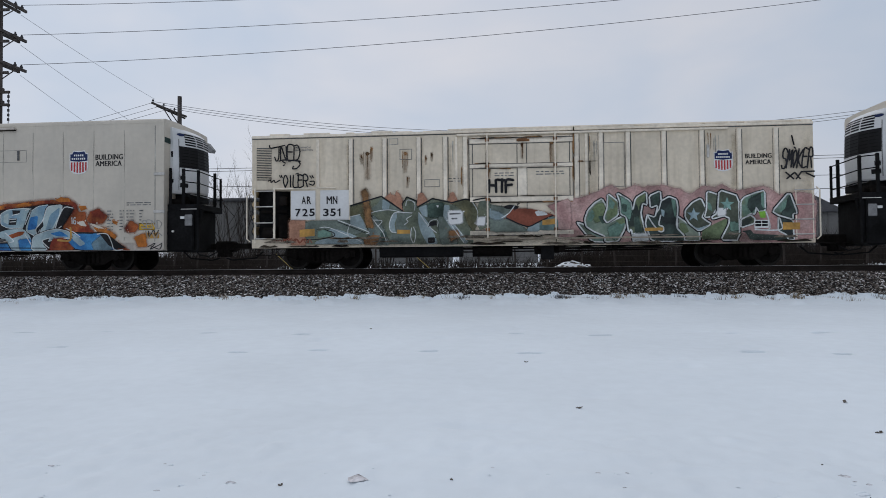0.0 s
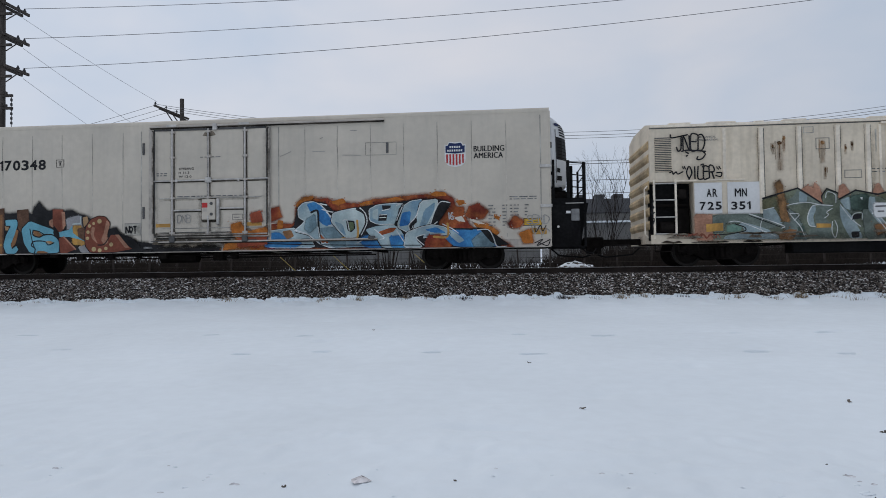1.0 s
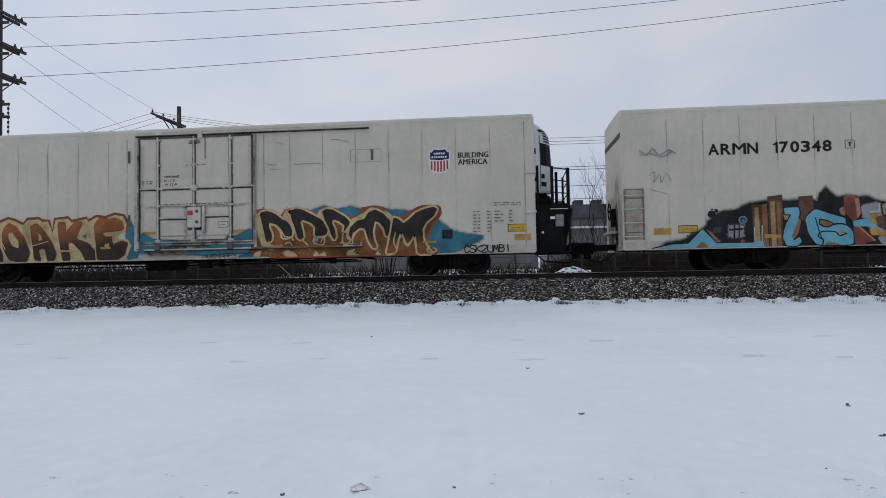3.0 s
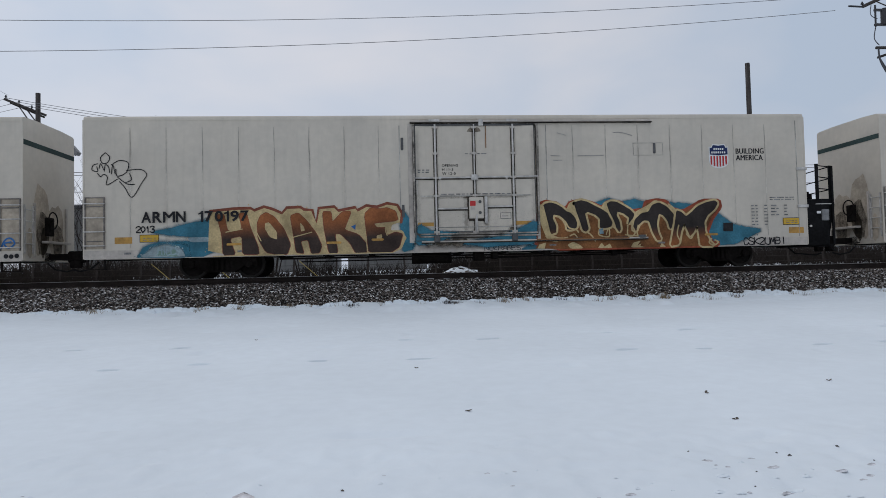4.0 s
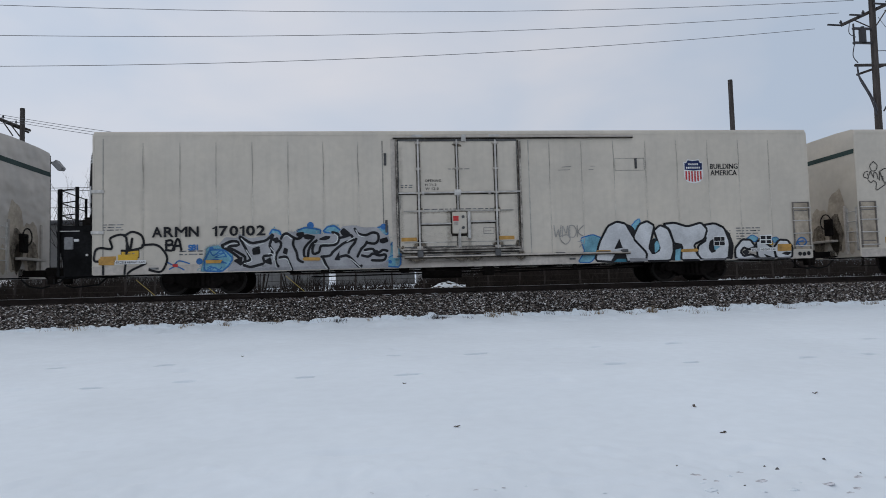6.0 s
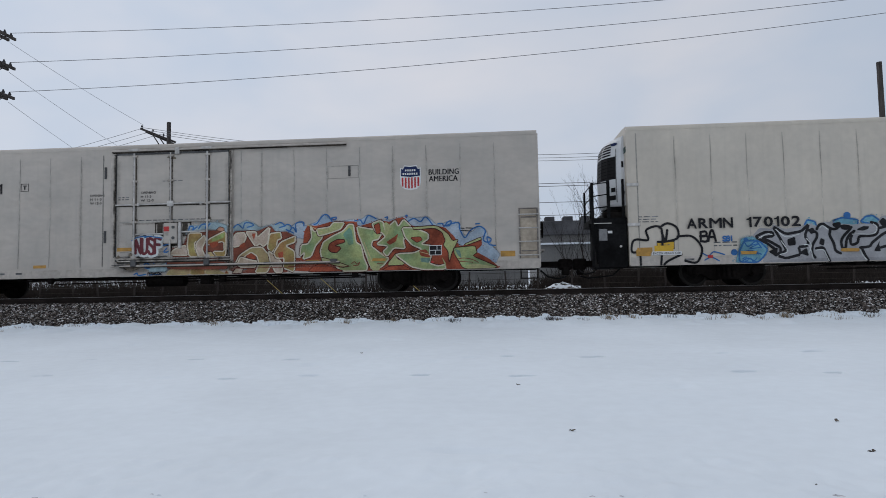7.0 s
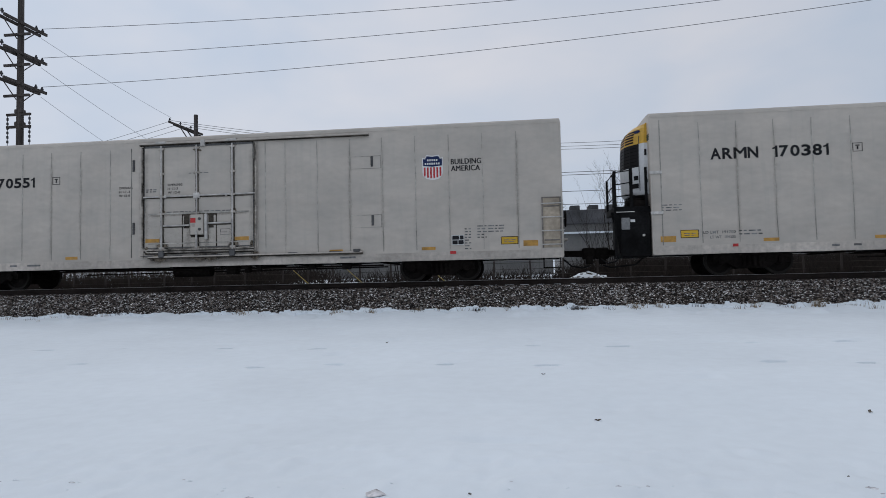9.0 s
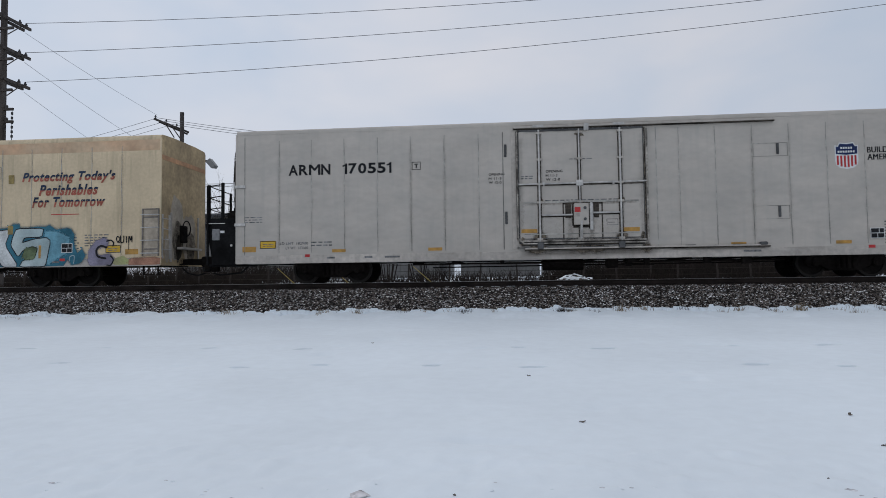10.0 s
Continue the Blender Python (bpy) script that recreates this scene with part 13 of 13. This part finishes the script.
scribble(car_f, "paint_outline", [[(4.26, 2.22), (4.36, 2.00), (4.69, 2.00), (4.63, 1.76), (4.43, 1.55), (4.28, 1.19), (4.00, 1.10), (4.07, 1.34), (3.90, 1.20), (3.95, 1.58), (4.17, 1.60), (4.30, 1.80)]], 0.09, SP_MAROON, 6.6, ring=True)
scribble(car_f, "paint_outline", [[(4.26, 2.22), (4.36, 2.00), (4.69, 2.00), (4.63, 1.76), (4.43, 1.55), (4.28, 1.19), (4.00, 1.10), (4.07, 1.34), (3.90, 1.20), (3.95, 1.58), (4.17, 1.60), (4.30, 1.80)]], 0.042, SP_BONE, 7.6, ring=True)
blob(car_f, "paint_patch", [(4.53, 1.85), (4.45, 2.08), (4.89, 2.13), (5.02, 2.28), (5.39, 2.27), (5.25, 2.05), (4.83, 1.92)], SP_FLIME, 9)
scribble(car_f, "paint_outline", [[(4.53, 1.85), (4.45, 2.08), (4.89, 2.13), (5.02, 2.28), (5.39, 2.27), (5.25, 2.05), (4.83, 1.92)]], 0.09, SP_MAROON, 8.6, ring=True)
scribble(car_f, "paint_outline", [[(4.53, 1.85), (4.45, 2.08), (4.89, 2.13), (5.02, 2.28), (5.39, 2.27), (5.25, 2.05), (4.83, 1.92)]], 0.042, SP_BONE, 9.6, ring=True)
blob(car_f, "paint_patch", [(4.58, 1.36), (4.68, 1.65), (4.97, 1.83), (5.33, 1.99), (5.52, 2.21), (5.68, 2.20), (5.75, 1.63), (5.94, 1.50), (6.00, 1.13), (6.13, 0.83), (6.09, 0.69), (5.28, 0.69), (5.00, 0.94), (4.62, 1.16)], SP_FGREEN, 11)
scribble(car_f, "paint_outline", [[(4.58, 1.36), (4.68, 1.65), (4.97, 1.83), (5.33, 1.99), (5.52, 2.21), (5.68, 2.20), (5.75, 1.63), (5.94, 1.50), (6.00, 1.13), (6.13, 0.83), (6.09, 0.69), (5.28, 0.69), (5.00, 0.94), (4.62, 1.16)]], 0.09, SP_MAROON, 10.6, ring=True)
scribble(car_f, "paint_outline", [[(4.58, 1.36), (4.68, 1.65), (4.97, 1.83), (5.33, 1.99), (5.52, 2.21), (5.68, 2.20), (5.75, 1.63), (5.94, 1.50), (6.00, 1.13), (6.13, 0.83), (6.09, 0.69), (5.28, 0.69), (5.00, 0.94), (4.62, 1.16)]], 0.042, SP_BONE, 11.6, ring=True)
blob(car_f, "paint_patch", [(4.83, 1.43), (4.89, 1.60), (5.14, 1.73), (5.37, 1.72), (5.40, 1.63), (5.19, 1.57), (5.05, 1.52), (5.22, 1.49), (5.26, 1.42), (5.12, 1.29), (4.92, 1.32)], SP_RED, 12.4)
scribble(car_f, "paint_outline", [[(4.83, 1.43), (4.89, 1.60), (5.14, 1.73), (5.37, 1.72), (5.40, 1.63), (5.19, 1.57), (5.05, 1.52), (5.22, 1.49), (5.26, 1.42), (5.12, 1.29), (4.92, 1.32)]], 0.03, SP_MAROON, 13, ring=True)
blob(car_f, "paint_patch", [(5.32, 1.88), (5.54, 2.11), (5.63, 1.99), (5.68, 1.57), (5.52, 1.52), (5.44, 1.70)], SP_FMOSS, 12.3)
blob(car_f, "paint_patch", [(4.61, 1.16), (4.89, 1.09), (5.20, 0.98), (5.55, 0.85), (5.29, 0.81), (4.88, 0.94), (4.62, 1.04)], SP_FLIME, 13)
scribble(car_f, "paint_outline", [[(4.61, 1.16), (4.89, 1.09), (5.20, 0.98), (5.55, 0.85), (5.29, 0.81), (4.88, 0.94), (4.62, 1.04)]], 0.025, SP_MAROON, 13.6, ring=True)
blob(car_f, "paint_patch", [(4.17, 0.69), (4.29, 0.83), (4.59, 0.98), (4.99, 0.83), (5.37, 0.69)], SP_RED, 13.2)
scribble(car_f, "paint_outline", [[(4.17, 0.69), (4.29, 0.83), (4.59, 0.98), (4.99, 0.83), (5.37, 0.69)]], 0.02, SP_MAROON, 13.8, ring=True)
blob(car_f, "paint_patch", [(5.79, 2.13), (6.21, 2.04), (6.66, 1.99), (6.49, 1.69), (6.30, 1.66), (6.25, 1.49), (6.59, 1.21), (6.83, 1.07), (6.62, 0.82), (6.27, 0.71), (6.11, 1.13), (5.96, 1.56), (5.83, 1.91)], SP_FGREEN, 15)
scribble(car_f, "paint_outline", [[(5.79, 2.13), (6.21, 2.04), (6.66, 1.99), (6.49, 1.69), (6.30, 1.66), (6.25, 1.49), (6.59, 1.21), (6.83, 1.07), (6.62, 0.82), (6.27, 0.71), (6.11, 1.13), (5.96, 1.56), (5.83, 1.91)]], 0.09, SP_MAROON, 14.6, ring=True)
scribble(car_f, "paint_outline", [[(5.79, 2.13), (6.21, 2.04), (6.66, 1.99), (6.49, 1.69), (6.30, 1.66), (6.25, 1.49), (6.59, 1.21), (6.83, 1.07), (6.62, 0.82), (6.27, 0.71), (6.11, 1.13), (5.96, 1.56), (5.83, 1.91)]], 0.042, SP_BONE, 15.6, ring=True)
blob(car_f, "paint_patch", [(6.11, 1.13), (6.27, 0.69), (6.50, 0.69), (6.56, 0.83), (6.34, 0.96)], SP_FLIME, 16.3)
blob(car_f, "paint_patch", [(6.28, 2.21), (6.53, 2.30), (6.65, 2.25), (6.72, 1.95), (6.86, 2.13), (7.04, 2.30), (7.14, 2.08), (7.32, 2.33), (7.56, 2.08), (7.36, 1.85), (7.30, 1.62), (7.36, 1.37), (6.99, 1.41), (6.76, 1.13), (6.63, 1.29), (6.82, 1.47), (6.41, 1.53), (6.72, 1.77), (6.61, 1.91), (6.43, 1.90)], SP_FGREEN, 18)
scribble(car_f, "paint_outline", [[(6.28, 2.21), (6.53, 2.30), (6.65, 2.25), (6.72, 1.95), (6.86, 2.13), (7.04, 2.30), (7.14, 2.08), (7.32, 2.33), (7.56, 2.08), (7.36, 1.85), (7.30, 1.62), (7.36, 1.37), (6.99, 1.41), (6.76, 1.13), (6.63, 1.29), (6.82, 1.47), (6.41, 1.53), (6.72, 1.77), (6.61, 1.91), (6.43, 1.90)]], 0.09, SP_MAROON, 17.6, ring=True)
scribble(car_f, "paint_outline", [[(6.28, 2.21), (6.53, 2.30), (6.65, 2.25), (6.72, 1.95), (6.86, 2.13), (7.04, 2.30), (7.14, 2.08), (7.32, 2.33), (7.56, 2.08), (7.36, 1.85), (7.30, 1.62), (7.36, 1.37), (6.99, 1.41), (6.76, 1.13), (6.63, 1.29), (6.82, 1.47), (6.41, 1.53), (6.72, 1.77), (6.61, 1.91), (6.43, 1.90)]], 0.042, SP_BONE, 18.6, ring=True)
blob(car_f, "paint_patch", [(6.34, 2.15), (6.53, 2.24), (6.57, 1.91), (6.44, 1.85)], SP_RED, 19.4)
scribble(car_f, "paint_outline", [[(6.34, 2.15), (6.53, 2.24), (6.57, 1.91), (6.44, 1.85)]], 0.02, SP_MAROON, 20, ring=True)
blob(car_f, "paint_patch", [(6.74, 1.60), (7.00, 1.76), (7.14, 1.87), (7.06, 1.61), (6.85, 1.50)], SP_RED, 19.5)
blob(car_f, "paint_patch", [(6.68, 2.22), (6.76, 2.24), (6.90, 2.12), (6.76, 1.77), (6.70, 2.01)], SP_FLIME, 19.3)
blob(car_f, "paint_patch", [(6.99, 1.29), (7.40, 1.51), (7.29, 1.75), (7.75, 1.73), (7.85, 1.53), (7.50, 1.21), (7.15, 1.10)], SP_RED, 14)
blob(car_f, "paint_patch", [(7.26, 2.05), (7.65, 2.04), (8.11, 1.84), (8.10, 1.66), (7.86, 1.51), (8.20, 1.45), (8.19, 1.13), (8.12, 0.89), (8.40, 0.79), (8.63, 0.84), (8.65, 0.69), (7.93, 0.69), (7.54, 0.79), (7.22, 1.04), (7.05, 1.18), (7.17, 1.22), (7.63, 1.23), (7.91, 1.34), (7.57, 1.49), (7.36, 1.74)], SP_FGREEN, 21)
scribble(car_f, "paint_outline", [[(7.26, 2.05), (7.65, 2.04), (8.11, 1.84), (8.10, 1.66), (7.86, 1.51), (8.20, 1.45), (8.19, 1.13), (8.12, 0.89), (8.40, 0.79), (8.63, 0.84), (8.65, 0.69), (7.93, 0.69), (7.54, 0.79), (7.22, 1.04), (7.05, 1.18), (7.17, 1.22), (7.63, 1.23), (7.91, 1.34), (7.57, 1.49), (7.36, 1.74)]], 0.09, SP_MAROON, 20.6, ring=True)
scribble(car_f, "paint_outline", [[(7.26, 2.05), (7.65, 2.04), (8.11, 1.84), (8.10, 1.66), (7.86, 1.51), (8.20, 1.45), (8.19, 1.13), (8.12, 0.89), (8.40, 0.79), (8.63, 0.84), (8.65, 0.69), (7.93, 0.69), (7.54, 0.79), (7.22, 1.04), (7.05, 1.18), (7.17, 1.22), (7.63, 1.23), (7.91, 1.34), (7.57, 1.49), (7.36, 1.74)]], 0.042, SP_BONE, 21.6, ring=True)
blob(car_f, "paint_patch", [(7.52, 1.73), (7.85, 1.75), (7.92, 1.64), (7.73, 1.55)], SP_RED, 22.4)
scribble(car_f, "paint_outline", [[(7.52, 1.73), (7.85, 1.75), (7.92, 1.64), (7.73, 1.55)]], 0.02, SP_MAROON, 23, ring=True)
blob(car_f, "paint_patch", [(7.80, 1.31), (8.03, 1.34), (8.18, 1.10), (8.09, 1.07), (7.84, 1.14)], SP_RED, 22.5)
blob(car_f, "paint_patch", [(7.84, 1.07), (8.18, 1.05), (8.11, 0.90), (7.86, 0.94)], SP_SEA, 22.3)
blob(car_f, "paint_patch", [(7.59, 2.07), (8.39, 2.10), (8.75, 1.82), (8.88, 1.59), (9.08, 1.64), (8.86, 1.22), (8.76, 0.88), (8.73, 1.26), (8.58, 1.46), (8.65, 1.61), (8.54, 1.88), (8.30, 2.01), (7.64, 1.97)], SP_FLIME, 24)
scribble(car_f, "paint_outline", [[(7.59, 2.07), (8.39, 2.10), (8.75, 1.82), (8.88, 1.59), (9.08, 1.64), (8.86, 1.22), (8.76, 0.88), (8.73, 1.26), (8.58, 1.46), (8.65, 1.61), (8.54, 1.88), (8.30, 2.01), (7.64, 1.97)]], 0.03, SP_MAROON, 24.6, ring=True)
blob(car_f, "paint_patch", [(8.90, 1.37), (9.60, 1.42), (9.66, 1.20), (9.51, 1.09), (10.36, 0.71), (9.73, 0.69), (9.20, 0.69), (8.93, 1.17)], SP_FGREEN, 24.5)
scribble(car_f, "paint_outline", [[(8.90, 1.37), (9.60, 1.42), (9.66, 1.20), (9.51, 1.09), (10.36, 0.71), (9.73, 0.69), (9.20, 0.69), (8.93, 1.17)]], 0.03, SP_MAROON, 25.1, ring=True)
blob(car_f, "paint_patch", [(8.95, 1.33), (9.12, 1.27), (9.16, 1.01), (9.03, 1.14)], SP_SEA, 25.3)
blob(car_f, "paint_patch", [(9.24, 1.47), (9.78, 1.69), (9.81, 1.60), (9.32, 1.43)], SP_FLIME, 25.4)
scribble(car_f, "paint_outline", [[(9.24, 1.47), (9.78, 1.69), (9.81, 1.60), (9.32, 1.43)]], 0.025, SP_MAROON, 26, ring=True)
blob(car_f, "paint_patch", [(9.29, 0.81), (9.63, 0.85), (10.29, 0.71), (9.73, 0.69), (9.29, 0.69)], SP_FLIME, 25.5)
scribble(car_f, "paint_line", [[(9.02, 1.00), (9.25, 1.03), (9.53, 0.97), (9.69, 0.88)], [(9.07, 0.93), (9.52, 0.89)]], 0.025, SP_RUST, 26)
blob(car_f, "paint_patch", [(6.80, 0.94), (7.07, 1.26), (7.09, 1.06), (7.37, 0.92), (7.25, 0.84), (6.79, 0.84)], SP_FLIME, 16.5)
scribble(car_f, "paint_outline", [[(6.80, 0.94), (7.07, 1.26), (7.09, 1.06), (7.37, 0.92), (7.25, 0.84), (6.79, 0.84)]], 0.025, SP_MAROON, 17.1, ring=True)
blob(car_f, "paint_patch", [(6.58, 0.69), (6.79, 0.81), (7.25, 0.86), (7.56, 0.70), (7.53, 0.69)], SP_RED, 17)
scribble(car_f, "paint_outline", [[(6.58, 0.69), (6.79, 0.81), (7.25, 0.86), (7.56, 0.70), (7.53, 0.69)]], 0.02, SP_MAROON, 17.6, ring=True)
blob(car_f, "paint_patch", [(8.65, 0.94), (8.94, 1.08), (9.20, 0.69), (8.67, 0.69)], SP_RED, 23)
blob(car_f, "paint_patch", [(8.52, 1.09), (8.65, 0.89), (8.68, 0.69), (8.62, 0.83)], SP_FLIME, 22.8)
scribble(car_f, "paint_line", [[(4.16, 2.22), (4.68, 1.97)], [(6.02, 1.62), (6.28, 0.96)], [(6.58, 1.27), (6.80, 1.03)], [(7.84, 1.26), (8.18, 1.16)]], 0.022, SP_CREAM, 27)
blob(car_f, "paint_patch", [(4.11, 1.07), (4.56, 1.08), (4.50, 0.99), (4.12, 0.99)], AMBER, 40, sharp=True)
blob(car_f, "paint_patch", [(6.29, 1.09), (6.72, 1.07), (6.71, 0.99), (6.28, 0.99)], AMBER, 40, sharp=True)
scribble(car_f, "paint_line", [[(5.61, 0.93), (5.70, 0.99), (5.79, 0.91), (5.87, 0.97), (5.81, 0.87), (5.67, 0.87)], [(6.45, 0.92), (6.63, 0.92)]], 0.025, SP_RUST, 41)
scribble(car_f, "paint_line", [[(9.15, 1.99), (9.26, 1.98)], [(9.32, 1.99), (9.52, 1.98)], [(9.15, 1.91), (9.48, 1.89)]], 0.03, INK, 12, bend=False)
scribble(car_f, "paint_line", [[(3.52, 0.88), (5.58, 0.85)]], 0.02, SP_RUST, 42, bend=False)
blob(car_h, "paint_patch", [(5.36, 1.92), (6.13, 1.99), (6.38, 2.16), (6.59, 2.10), (6.64, 1.98), (7.48, 2.00), (7.65, 2.09), (7.90, 1.94), (8.40, 1.94), (8.59, 1.74), (8.56, 1.39), (8.67, 1.07), (8.87, 1.21), (8.95, 1.03), (8.80, 0.82), (8.51, 0.76), (8.38, 0.92), (8.18, 0.70), (5.39, 0.70)], SP_TEAL, 4, rough=0.05, seed=1)
blob(car_h, "paint_patch", [(7.53, 1.88), (7.99, 1.83), (8.41, 1.63), (8.33, 1.16), (7.84, 0.93), (7.63, 0.70), (7.54, 1.25)], SP_SKY, 5, rough=0.05, seed=2)
letter(car_h, [(5.36, 1.84), (5.79, 1.92), (6.25, 1.96), (6.05, 1.43), (6.56, 0.70), (5.99, 0.70), (5.76, 1.12), (5.38, 0.97)], SP_WHITE, 6, halo=0.06, rim=0.0)
letter(car_h, [(6.48, 1.98), (7.46, 1.98), (7.40, 1.71), (6.77, 1.70), (6.66, 1.49), (7.15, 1.62), (7.57, 1.66), (7.71, 1.56), (7.57, 0.82), (7.51, 0.70), (6.62, 0.70), (6.74, 0.90), (7.16, 0.94), (7.28, 1.32), (7.07, 1.40), (6.72, 1.26), (6.55, 1.04), (6.29, 1.43), (6.37, 1.74)], SP_ICE_WHITE, 8, halo=0.07, rim=0.0)
blob(car_h, "paint_patch", [(6.70, 1.04), (6.82, 1.30), (7.11, 1.35), (7.23, 1.29), (7.12, 0.96), (6.83, 0.95)], SP_MOSS, 9.6, rough=0.02, seed=3)
blob(car_h, "paint_patch", [(7.30, 1.41), (7.39, 1.41), (7.38, 0.97), (7.29, 0.97)], AMBER, 10, sharp=True)
blob(car_h, "paint_patch", [(9.12, 1.22), (9.33, 1.49), (9.65, 1.62), (9.80, 1.52), (9.76, 1.35), (9.49, 1.33), (9.37, 1.18), (9.46, 1.02), (9.87, 1.05), (9.99, 0.90), (9.87, 0.70), (9.17, 0.70), (9.09, 0.91)], SP_PURPLE, 6, rough=0.03, seed=1)
scribble(car_h, "paint_line", [[(9.74, 1.30), (9.53, 1.35), (9.38, 1.20), (9.45, 1.00), (9.71, 0.93)]], 0.07, SP_BLACK, 7.5)
scribble(car_h, "paint_line", [[(9.89, 1.01), (9.99, 0.88), (9.90, 0.70), (9.77, 0.70)]], 0.05, SP_BLACK, 7.6)
scribble(car_h, "paint_line", [[(9.75, 1.51), (9.89, 1.54), (9.99, 1.46), (9.97, 1.35)]], 0.05, SP_BLACK, 7.7)
scribble(car_h, "paint_line", [[(8.42, 0.86), (8.44, 1.01), (8.59, 1.03), (8.57, 0.78)]], 0.03, SP_ICE_PALE, 7)
blob(car_h, "paint_patch", [(9.91, 0.90), (10.32, 1.01), (10.57, 0.89), (10.53, 0.70), (10.00, 0.70)], SP_FLIME, 3, rough=0.06, seed=4)
scribble(car_h, "paint_line", [[(10.52, 1.55), (10.53, 1.20)]], 0.02, SP_BLACK, 6)
blob(car_h, "paint_patch", [(10.53, 0.89), (11.62, 0.92), (11.64, 0.70), (10.54, 0.70)], SP_SALMON, 3.4, rough=0.03, seed=1)
tagline(car_h, "QUIM", 10.08, 10.66, 1.46, 1.67, 0.035, SP_BLACK, 6)


# ---- what moves: the train rolls to the right, its wheels turn ----
def run(t):
    """Metres rolled since the start."""
    return 20.3 * (0.62448 * t + 0.00185625 * t ** 2 - 0.0001451406 * t ** 3 + 0.00000636254 * t ** 4)


def motions():
    for car, x in TRAIN:
        walk(car, [(t / 4, pose(x + run(t / 4), TRACK_Y, 0)) for t in range(41)])
    for wheels, m in WHEELS:
        rows = []
        for k in range(301):
            turn = run(k / 30) / 0.457
            rows.append((k / 30, m @ Matrix.Rotation(turn, 4, "Y")))
        walk(wheels, rows)


motions()
